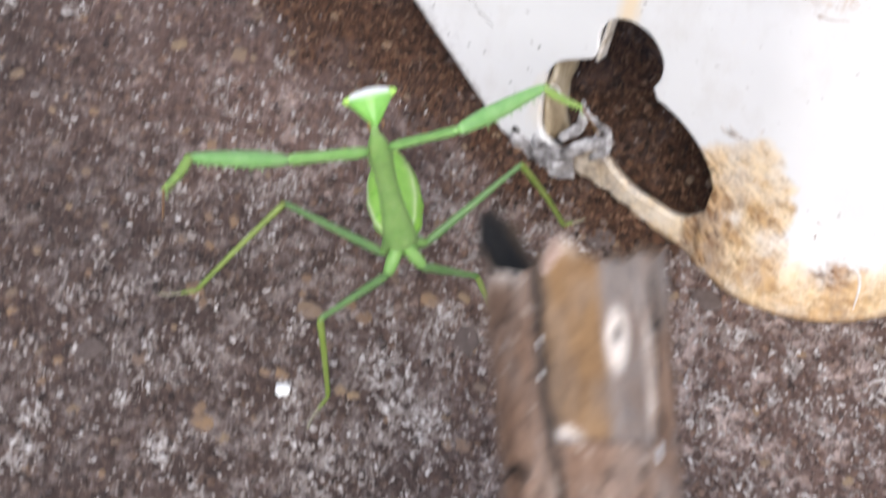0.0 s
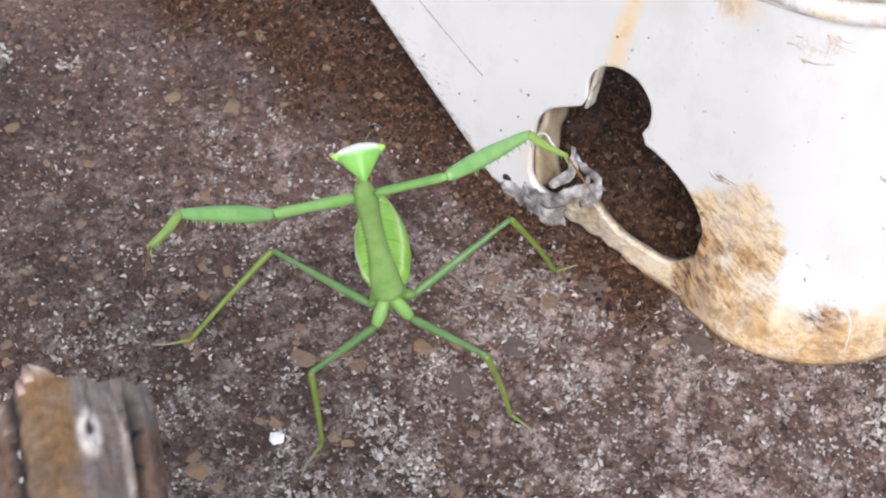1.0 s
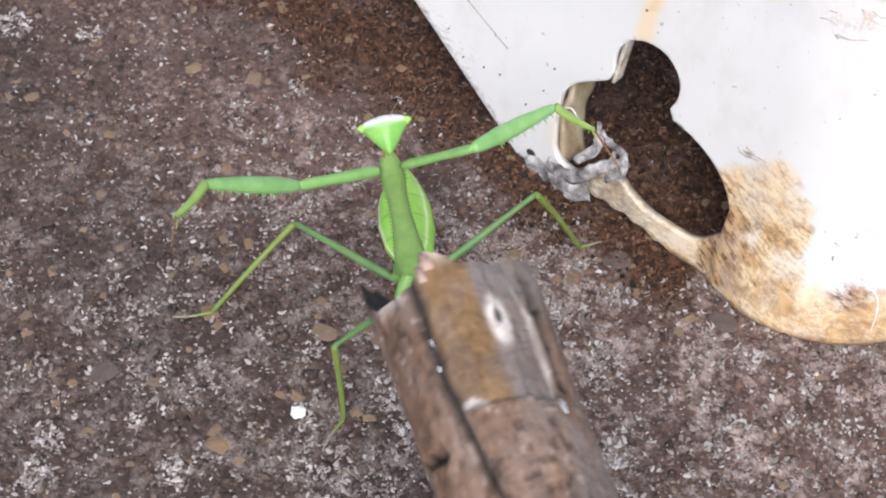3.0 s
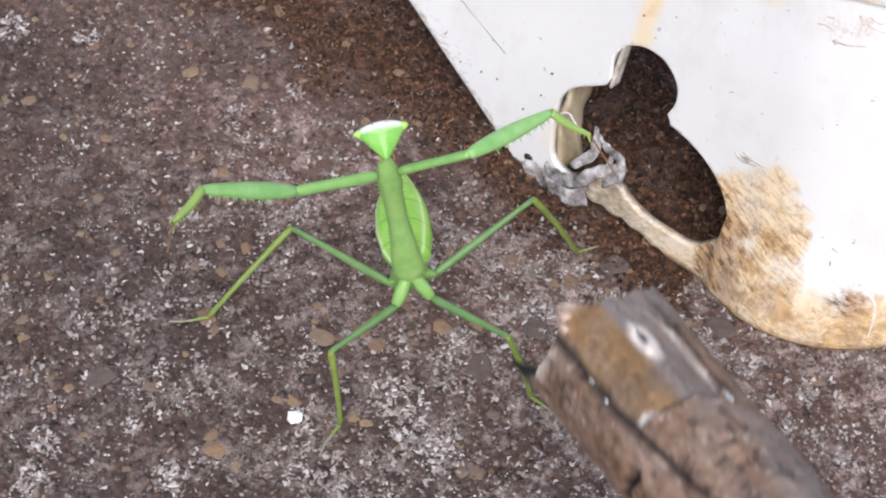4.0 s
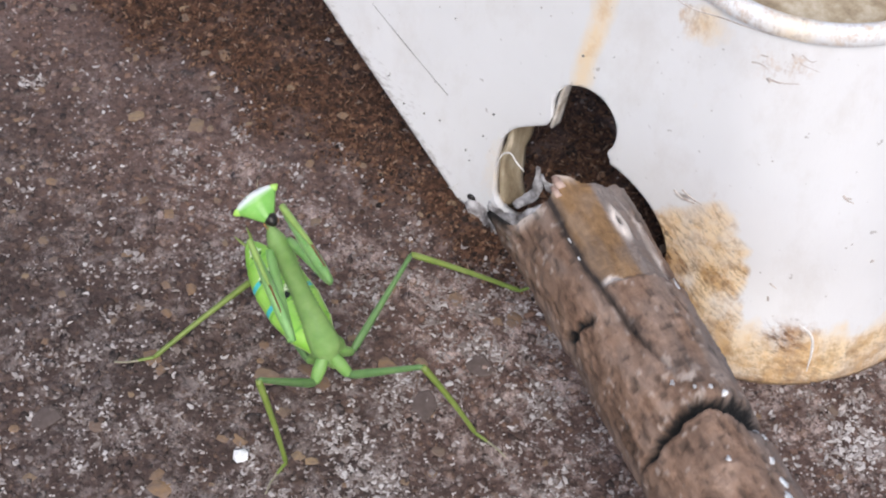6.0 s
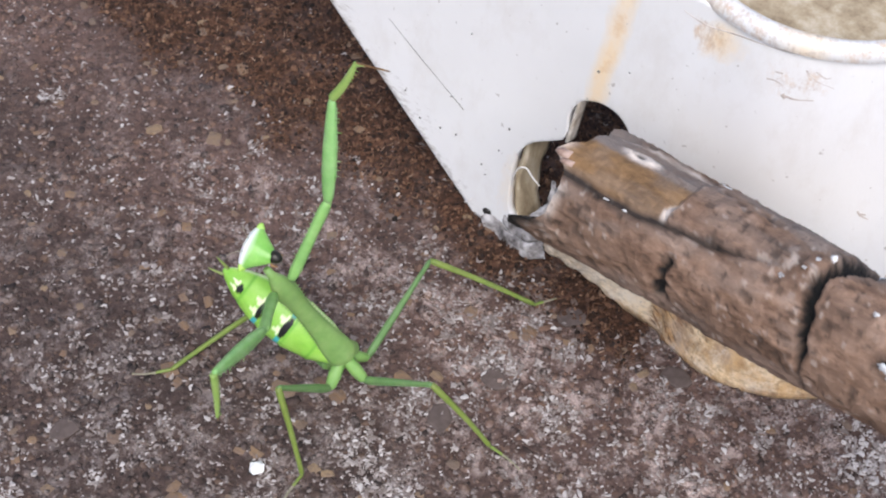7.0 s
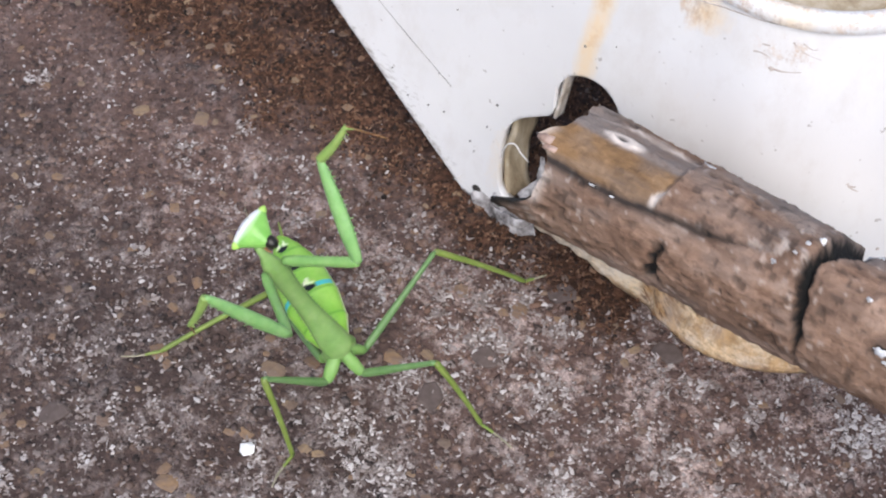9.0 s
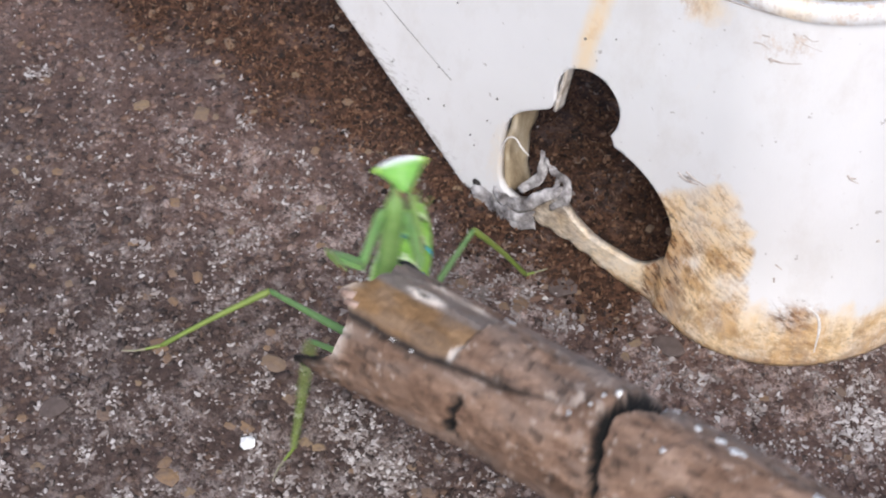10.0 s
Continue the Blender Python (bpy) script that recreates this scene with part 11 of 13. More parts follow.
    walk(bits["ML"][0], [
        (0, bone(-7.42, -18.1, 15.26, -8.84, -20.94, 12.5, 1, 0, 0.2)),
        (0.1, bone(-7.64, -18.37, 15.26, -9.05, -21.21, 12.5, 1, 0, 0.2)),
        (0.2, bone(-7.85, -18.64, 15.26, -9.27, -21.47, 12.5, 1, 0, 0.2)),
        (0.3, bone(-8.06, -18.91, 15.26, -9.48, -21.74, 12.5, 1, 0, 0.2)),
        (4.5, bone(-8.06, -18.91, 15.26, -9.48, -21.74, 12.5, 1, 0, 0.2)),
        (4.5667, bone(-8.54, -18.87, 14.92, -9.96, -21.7, 12.17, 1, 0, 0.2)),
        (4.6333, bone(-9.03, -18.83, 14.59, -10.44, -21.66, 11.83, 1, 0, 0.2)),
        (4.7, bone(-9.51, -18.78, 14.26, -10.93, -21.62, 11.5, 1, 0, 0.2)),
        (4.8, bone(-9.55, -19.07, 13.26, -10.97, -21.91, 10.5, 1, 0, 0.2)),
        (4.9, bone(-9.59, -19.36, 12.26, -11.01, -22.19, 9.5, 1, 0, 0.2)),
        (5, bone(-9.63, -19.65, 11.26, -11.05, -22.48, 8.5, 1, 0, 0.2)),
        (5.0667, bone(-10.69, -20.23, 10.59, -12.1, -23.06, 7.83, 1, 0, 0.2)),
        (5.1333, bone(-11.74, -20.81, 9.92, -13.16, -23.64, 7.17, 1, 0, 0.2)),
        (5.2, bone(-12.8, -21.39, 9.26, -14.22, -24.22, 6.5, 1, 0, 0.2)),
        (5.5667, bone(-12.36, -21.29, 8.92, -13.78, -24.13, 6.17, 1, 0, 0.2)),
        (5.9333, bone(-11.93, -21.2, 8.59, -13.34, -24.04, 5.83, 1, 0, 0.2)),
        (6.3, bone(-11.49, -21.11, 8.26, -12.91, -23.95, 5.5, 1, 0, 0.2)),
        (6.35, bone(-10.63, -21.33, 8.76, -12.04, -24.16, 6, 1, 0, 0.2)),
        (6.4, bone(-9.76, -21.55, 9.26, -11.18, -24.38, 6.5, 1, 0, 0.2)),
        (6.4667, bone(-6.22, -22.66, 10.26, -7.64, -25.5, 7.5, 1, 0, 0.2)),
        (6.5333, bone(-3.7, -22.88, 10.26, -5.12, -25.71, 7.5, 1, 0, 0.2)),
        (6.6, bone(-7.33, -22.7, 9.26, -8.74, -25.53, 6.5, 1, 0, 0.2)),
        (6.6667, bone(-8.77, -22.22, 8.92, -10.19, -25.05, 6.17, 1, 0, 0.2)),
        (6.7333, bone(-10.22, -21.73, 8.59, -11.64, -24.57, 5.83, 1, 0, 0.2)),
        (6.8, bone(-11.67, -21.25, 8.26, -13.09, -24.08, 5.5, 1, 0, 0.2)),
        (6.8667, bone(-11.79, -20.74, 8.26, -13.2, -23.58, 5.5, 1, 0, 0.2)),
        (6.9333, bone(-11.9, -20.24, 8.26, -13.32, -23.07, 5.5, 1, 0, 0.2)),
        (7, bone(-12.02, -19.73, 8.26, -13.44, -22.57, 5.5, 1, 0, 0.2)),
        (7.1667, bone(-12.07, -20.41, 8.26, -13.49, -23.24, 5.5, 1, 0, 0.2)),
        (7.3333, bone(-12.12, -21.08, 8.26, -13.53, -23.92, 5.5, 1, 0, 0.2)),
        (7.5, bone(-12.16, -21.76, 8.26, -13.58, -24.59, 5.5, 1, 0, 0.2)),
        (7.6, bone(-11.65, -21.2, 8.92, -13.07, -24.03, 6.17, 1, 0, 0.2)),
        (7.7, bone(-11.14, -20.64, 9.59, -12.56, -23.47, 6.83, 1, 0, 0.2)),
        (7.8, bone(-10.64, -20.08, 10.26, -12.05, -22.91, 7.5, 1, 0, 0.2)),
        (7.8667, bone(-10.19, -19.68, 10.59, -11.61, -22.52, 7.83, 1, 0, 0.2)),
        (7.9333, bone(-9.75, -19.29, 10.92, -11.17, -22.12, 8.17, 1, 0, 0.2)),
        (8, bone(-9.31, -18.89, 11.26, -10.73, -21.73, 8.5, 1, 0, 0.2)),
        (8.1, bone(-9.12, -19.04, 11.26, -10.54, -21.88, 8.5, 1, 0, 0.2)),
        (8.2, bone(-8.93, -19.2, 11.26, -10.35, -22.03, 8.5, 1, 0, 0.2)),
        (8.3, bone(-8.74, -19.35, 11.26, -10.16, -22.19, 8.5, 1, 0, 0.2)),
        (8.3667, bone(-9.26, -20.19, 10.59, -10.68, -23.03, 7.83, 1, 0, 0.2)),
        (8.4333, bone(-9.78, -21.03, 9.92, -11.19, -23.87, 7.17, 1, 0, 0.2)),
        (8.5, bone(-10.29, -21.87, 9.26, -11.71, -24.71, 6.5, 1, 0, 0.2)),
        (8.6, bone(-10.32, -22.47, 9.26, -11.74, -25.31, 6.5, 1, 0, 0.2)),
        (8.7, bone(-10.35, -23.08, 9.26, -11.77, -25.91, 6.5, 1, 0, 0.2)),
        (8.8, bone(-10.38, -23.68, 9.26, -11.8, -26.51, 6.5, 1, 0, 0.2)),
        (8.8667, bone(-10.54, -23.34, 9.26, -11.96, -26.17, 6.5, 1, 0, 0.2)),
        (8.9333, bone(-10.7, -23, 9.26, -12.11, -25.83, 6.5, 1, 0, 0.2)),
        (9, bone(-10.85, -22.66, 9.26, -12.27, -25.49, 6.5, 1, 0, 0.2)),
        (9.1667, bone(-10.66, -22.36, 9.59, -12.08, -25.2, 6.83, 1, 0, 0.2)),
        (9.3333, bone(-10.47, -22.07, 9.92, -11.89, -24.9, 7.17, 1, 0, 0.2)),
        (9.5, bone(-10.28, -21.78, 10.26, -11.7, -24.61, 7.5, 1, 0, 0.2)),
        (9.6, bone(-10.22, -21.07, 10.59, -11.63, -23.91, 7.83, 1, 0, 0.2)),
        (9.7, bone(-10.15, -20.37, 10.92, -11.57, -23.21, 8.17, 1, 0, 0.2)),
        (9.8, bone(-10.08, -19.67, 11.26, -11.5, -22.5, 8.5, 1, 0, 0.2)),
        (9.8667, bone(-8.42, -21.03, 12.26, -9.83, -23.86, 9.5, 1, 0, 0.2)),
        (9.9333, bone(-6.75, -22.39, 13.26, -8.17, -25.22, 10.5, 1, 0, 0.2)),
        (10, bone(-5.09, -23.75, 14.26, -6.5, -26.58, 11.5, 1, 0, 0.2)),
    ])
    walk(bits["ML"][1], [
        (0, bone(-8.84, -20.94, 12.5, -17.54, -30.33, 16.11, 0.1, 0, 1)),
        (0.1, bone(-9.05, -21.21, 12.5, -17.63, -30.68, 16.18, 0.1, 0, 1)),
        (0.2, bone(-9.27, -21.47, 12.5, -17.71, -31.04, 16.25, 0.1, 0, 1)),
        (0.3, bone(-9.48, -21.74, 12.5, -17.79, -31.4, 16.3, 0.1, 0, 1)),
        (4.5, bone(-9.48, -21.74, 12.5, -17.79, -31.4, 16.3, 0.1, 0, 1)),
        (4.5667, bone(-9.96, -21.7, 12.17, -17.83, -31.58, 16.33, 0.1, 0, 1)),
        (4.6333, bone(-10.44, -21.66, 11.83, -17.81, -31.76, 16.35, 0.1, 0, 1)),
        (4.7, bone(-10.93, -21.62, 11.5, -17.74, -31.95, 16.38, 0.1, 0, 1)),
        (4.8, bone(-10.97, -21.91, 10.5, -18.11, -31.51, 16.3, 0.1, 0, 1)),
        (4.9, bone(-11.01, -22.19, 9.5, -18.4, -30.99, 16.2, 0.1, 0, 1)),
        (5, bone(-11.05, -22.48, 8.5, -18.62, -30.39, 16.06, 0.1, 0, 1)),
        (5.0667, bone(-12.1, -23.06, 7.83, -19.47, -30.55, 15.99, 0.1, 0, 1)),
        (5.1333, bone(-13.16, -23.64, 7.17, -20.32, -30.71, 15.87, 0.1, 0, 1)),
        (5.2, bone(-14.22, -24.22, 6.5, -21.15, -30.87, 15.7, 0.1, 0, 1)),
        (5.5667, bone(-13.78, -24.13, 6.17, -20.75, -30.29, 15.68, 0.1, 0, 1)),
        (5.9333, bone(-13.34, -24.04, 5.83, -20.32, -29.71, 15.63, 0.1, 0, 1)),
        (6.3, bone(-12.91, -23.95, 5.5, -19.88, -29.16, 15.56, 0.1, 0, 1)),
        (6.35, bone(-12.04, -24.16, 6, -19.54, -29.36, 15.68, 0.1, 0, 1)),
        (6.4, bone(-11.18, -24.38, 6.5, -19.16, -29.57, 15.79, 0.1, 0, 1)),
        (6.4667, bone(-7.64, -25.5, 7.5, -17.42, -29.06, 15.78, 0.1, 0, 1)),
        (6.5333, bone(-5.12, -25.71, 7.5, -15.19, -28.85, 15.6, 0.1, 0, 1)),
        (6.6, bone(-8.74, -25.53, 6.5, -17.73, -28.88, 15.71, 0.1, 0, 1)),
        (6.6667, bone(-10.19, -25.05, 6.17, -18.5, -29.1, 15.73, 0.1, 0, 1)),
        (6.7333, bone(-11.64, -24.57, 5.83, -19.15, -29.33, 15.72, 0.1, 0, 1)),
        (6.8, bone(-13.09, -24.08, 5.5, -19.66, -29.52, 15.7, 0.1, 0, 1)),
        (6.8667, bone(-13.2, -23.58, 5.5, -19.75, -29.23, 15.6, 0.1, 0, 1)),
        (6.9333, bone(-13.32, -23.07, 5.5, -19.84, -28.94, 15.49, 0.1, 0, 1)),
        (7, bone(-13.44, -22.57, 5.5, -19.94, -28.65, 15.38, 0.1, 0, 1)),
        (7.1667, bone(-13.49, -23.24, 5.5, -20.18, -29, 15.45, 0.1, 0, 1)),
        (7.3333, bone(-13.53, -23.92, 5.5, -20.41, -29.34, 15.51, 0.1, 0, 1)),
        (7.5, bone(-13.58, -24.59, 5.5, -20.64, -29.69, 15.55, 0.1, 0, 1)),
        (7.6, bone(-13.07, -24.03, 6.17, -19.7, -30.25, 15.88, 0.1, 0, 1)),
        (7.7, bone(-12.56, -23.47, 6.83, -18.72, -30.73, 16.12, 0.1, 0, 1)),
        (7.8, bone(-12.05, -22.91, 7.5, -17.71, -31.16, 16.27, 0.1, 0, 1)),
        (7.8667, bone(-11.61, -22.52, 7.83, -17.69, -30.86, 16.22, 0.1, 0, 1)),
        (7.9333, bone(-11.17, -22.12, 8.17, -17.65, -30.55, 16.16, 0.1, 0, 1)),
        (8, bone(-10.73, -21.73, 8.5, -17.58, -30.23, 16.09, 0.1, 0, 1)),
        (8.1, bone(-10.54, -21.88, 8.5, -17.83, -30.06, 16.04, 0.1, 0, 1)),
        (8.2, bone(-10.35, -22.03, 8.5, -18.07, -29.87, 15.98, 0.1, 0, 1)),
        (8.3, bone(-10.16, -22.19, 8.5, -18.29, -29.66, 15.91, 0.1, 0, 1)),
        (8.3667, bone(-10.68, -23.03, 7.83, -18.87, -29.75, 15.88, 0.1, 0, 1)),
        (8.4333, bone(-11.19, -23.87, 7.17, -19.4, -29.77, 15.81, 0.1, 0, 1)),
        (8.5, bone(-11.71, -24.71, 6.5, -19.86, -29.74, 15.73, 0.1, 0, 1)),
        (8.6, bone(-11.74, -25.31, 6.5, -19.9, -30.14, 15.82, 0.1, 0, 1)),
        (8.7, bone(-11.77, -25.91, 6.5, -19.96, -30.54, 15.9, 0.1, 0, 1)),
        (8.8, bone(-11.8, -26.51, 6.5, -20.02, -30.94, 15.97, 0.1, 0, 1)),
        (8.8667, bone(-11.96, -26.17, 6.5, -20.1, -30.83, 15.93, 0.1, 0, 1)),
        (8.9333, bone(-12.11, -25.83, 6.5, -20.16, -30.71, 15.9, 0.1, 0, 1)),
        (9, bone(-12.27, -25.49, 6.5, -20.23, -30.59, 15.86, 0.1, 0, 1)),
        (9.1667, bone(-12.08, -25.2, 6.83, -20.11, -30.68, 15.9, 0.1, 0, 1)),
        (9.3333, bone(-11.89, -24.9, 7.17, -19.99, -30.76, 15.94, 0.1, 0, 1)),
        (9.5, bone(-11.7, -24.61, 7.5, -19.85, -30.82, 15.98, 0.1, 0, 1)),
        (9.6, bone(-11.63, -23.91, 7.83, -19.21, -31.04, 16.12, 0.1, 0, 1)),
        (9.7, bone(-11.57, -23.21, 8.17, -18.51, -31.2, 16.22, 0.1, 0, 1)),
        (9.8, bone(-11.5, -22.5, 8.5, -17.75, -31.28, 16.29, 0.1, 0, 1)),
        (9.8667, bone(-9.83, -23.86, 9.5, -20.86, -28.66, 15.18, 0.1, 0, 1)),
        (9.9333, bone(-8.17, -25.22, 10.5, -20.41, -20.39, 8.58, 0.1, 0, 1)),
        (10, bone(-6.5, -26.58, 11.5, -14.81, -18.58, 4.87, 0.1, 0, 1)),
    ])
    walk(bits["ML"][2], [
        (0, bone(-17.54, -30.33, 16.11, -17.1, -33.8, 0.5, 0.1, -0.1, 1)),
        (0.1, bone(-17.63, -30.68, 16.18, -17.1, -33.8, 0.5, 0.1, -0.1, 1)),
        (0.2, bone(-17.71, -31.04, 16.25, -17.1, -33.8, 0.5, 0.1, -0.1, 1)),
        (0.3, bone(-17.79, -31.4, 16.3, -17.1, -33.8, 0.5, 0.1, -0.1, 1)),
        (4.5, bone(-17.79, -31.4, 16.3, -17.1, -33.8, 0.5, 0.1, -0.1, 1)),
        (4.5667, bone(-17.83, -31.58, 16.33, -17.1, -33.8, 0.5, 0.1, -0.1, 1)),
        (4.6333, bone(-17.81, -31.76, 16.35, -17.1, -33.8, 0.5, 0.1, -0.1, 1)),
        (4.7, bone(-17.74, -31.95, 16.38, -17.1, -33.8, 0.5, 0.1, -0.1, 1)),
        (4.8, bone(-18.11, -31.51, 16.3, -17.1, -33.8, 0.5, 0.1, -0.1, 1)),
        (4.9, bone(-18.4, -30.99, 16.2, -17.1, -33.8, 0.5, 0.1, -0.1, 1)),
        (5, bone(-18.62, -30.39, 16.06, -17.1, -33.8, 0.5, 0.1, -0.1, 1)),
        (5.0667, bone(-19.47, -30.55, 15.99, -17.1, -33.8, 0.5, 0.1, -0.1, 1)),
        (5.1333, bone(-20.32, -30.71, 15.87, -17.1, -33.8, 0.5, 0.1, -0.1, 1)),
        (5.2, bone(-21.15, -30.87, 15.7, -17.1, -33.8, 0.5, 0.1, -0.1, 1)),
        (5.5667, bone(-20.75, -30.29, 15.68, -17.1, -33.8, 0.5, 0.1, -0.1, 1)),
        (5.9333, bone(-20.32, -29.71, 15.63, -17.1, -33.8, 0.5, 0.1, -0.1, 1)),
        (6.3, bone(-19.88, -29.16, 15.56, -17.1, -33.8, 0.5, 0.1, -0.1, 1)),
        (6.35, bone(-19.54, -29.36, 15.68, -17.1, -33.8, 0.5, 0.1, -0.1, 1)),
        (6.4, bone(-19.16, -29.57, 15.79, -17.1, -33.8, 0.5, 0.1, -0.1, 1)),
        (6.4667, bone(-17.42, -29.06, 15.78, -17.1, -33.8, 0.5, 0.1, -0.1, 1)),
        (6.5333, bone(-15.19, -28.85, 15.6, -17.1, -33.8, 0.5, 0.1, -0.1, 1)),
        (6.6, bone(-17.73, -28.88, 15.71, -17.1, -33.8, 0.5, 0.1, -0.1, 1)),
        (6.6667, bone(-18.5, -29.1, 15.73, -17.1, -33.8, 0.5, 0.1, -0.1, 1)),
        (6.7333, bone(-19.15, -29.33, 15.72, -17.1, -33.8, 0.5, 0.1, -0.1, 1)),
        (6.8, bone(-19.66, -29.52, 15.7, -17.1, -33.8, 0.5, 0.1, -0.1, 1)),
        (6.8667, bone(-19.75, -29.23, 15.6, -17.1, -33.8, 0.5, 0.1, -0.1, 1)),
        (6.9333, bone(-19.84, -28.94, 15.49, -17.1, -33.8, 0.5, 0.1, -0.1, 1)),
        (7, bone(-19.94, -28.65, 15.38, -17.1, -33.8, 0.5, 0.1, -0.1, 1)),
        (7.1667, bone(-20.18, -29, 15.45, -17.1, -33.8, 0.5, 0.1, -0.1, 1)),
        (7.3333, bone(-20.41, -29.34, 15.51, -17.1, -33.8, 0.5, 0.1, -0.1, 1)),
        (7.5, bone(-20.64, -29.69, 15.55, -17.1, -33.8, 0.5, 0.1, -0.1, 1)),
        (7.6, bone(-19.7, -30.25, 15.88, -17.1, -33.8, 0.5, 0.1, -0.1, 1)),
        (7.7, bone(-18.72, -30.73, 16.12, -17.1, -33.8, 0.5, 0.1, -0.1, 1)),
        (7.8, bone(-17.71, -31.16, 16.27, -17.1, -33.8, 0.5, 0.1, -0.1, 1)),
        (7.8667, bone(-17.69, -30.86, 16.22, -17.1, -33.8, 0.5, 0.1, -0.1, 1)),
        (7.9333, bone(-17.65, -30.55, 16.16, -17.1, -33.8, 0.5, 0.1, -0.1, 1)),
        (8, bone(-17.58, -30.23, 16.09, -17.1, -33.8, 0.5, 0.1, -0.1, 1)),
        (8.1, bone(-17.83, -30.06, 16.04, -17.1, -33.8, 0.5, 0.1, -0.1, 1)),
        (8.2, bone(-18.07, -29.87, 15.98, -17.1, -33.8, 0.5, 0.1, -0.1, 1)),
        (8.3, bone(-18.29, -29.66, 15.91, -17.1, -33.8, 0.5, 0.1, -0.1, 1)),
        (8.3667, bone(-18.87, -29.75, 15.88, -17.1, -33.8, 0.5, 0.1, -0.1, 1)),
        (8.4333, bone(-19.4, -29.77, 15.81, -17.1, -33.8, 0.5, 0.1, -0.1, 1)),
        (8.5, bone(-19.86, -29.74, 15.73, -17.1, -33.8, 0.5, 0.1, -0.1, 1)),
        (8.6, bone(-19.9, -30.14, 15.82, -17.1, -33.8, 0.5, 0.1, -0.1, 1)),
        (8.7, bone(-19.96, -30.54, 15.9, -17.1, -33.8, 0.5, 0.1, -0.1, 1)),
        (8.8, bone(-20.02, -30.94, 15.97, -17.1, -33.8, 0.5, 0.1, -0.1, 1)),
        (8.8667, bone(-20.1, -30.83, 15.93, -17.1, -33.8, 0.5, 0.1, -0.1, 1)),
        (8.9333, bone(-20.16, -30.71, 15.9, -17.1, -33.8, 0.5, 0.1, -0.1, 1)),
        (9, bone(-20.23, -30.59, 15.86, -17.1, -33.8, 0.5, 0.1, -0.1, 1)),
        (9.1667, bone(-20.11, -30.68, 15.9, -17.1, -33.8, 0.5, 0.1, -0.1, 1)),
        (9.3333, bone(-19.99, -30.76, 15.94, -17.1, -33.8, 0.5, 0.1, -0.1, 1)),
        (9.5, bone(-19.85, -30.82, 15.98, -17.1, -33.8, 0.5, 0.1, -0.1, 1)),
        (9.6, bone(-19.21, -31.04, 16.12, -17.1, -33.8, 0.5, 0.1, -0.1, 1)),
        (9.7, bone(-18.51, -31.2, 16.22, -17.1, -33.8, 0.5, 0.1, -0.1, 1)),
        (9.8, bone(-17.75, -31.28, 16.29, -17.1, -33.8, 0.5, 0.1, -0.1, 1)),
        (9.8667, bone(-20.86, -28.66, 15.18, -17.1, -33.8, 0.5, 0.1, -0.1, 1)),
        (9.9333, bone(-20.41, -20.39, 8.58, -17.1, -33.8, 0.5, 0.1, -0.1, 1)),
        (10, bone(-14.81, -18.58, 4.87, -17.1, -33.8, 0.5, 0.1, -0.1, 1)),
    ])
    walk(bits["ML"][3], [
        (0, bone(-17.1, -33.8, 0.5, -20.3, -38.4, 0.35, 0, 0, 1)),
        (10, bone(-17.1, -33.8, 0.5, -20.3, -38.4, 0.35, 0, 0, 1)),
    ])
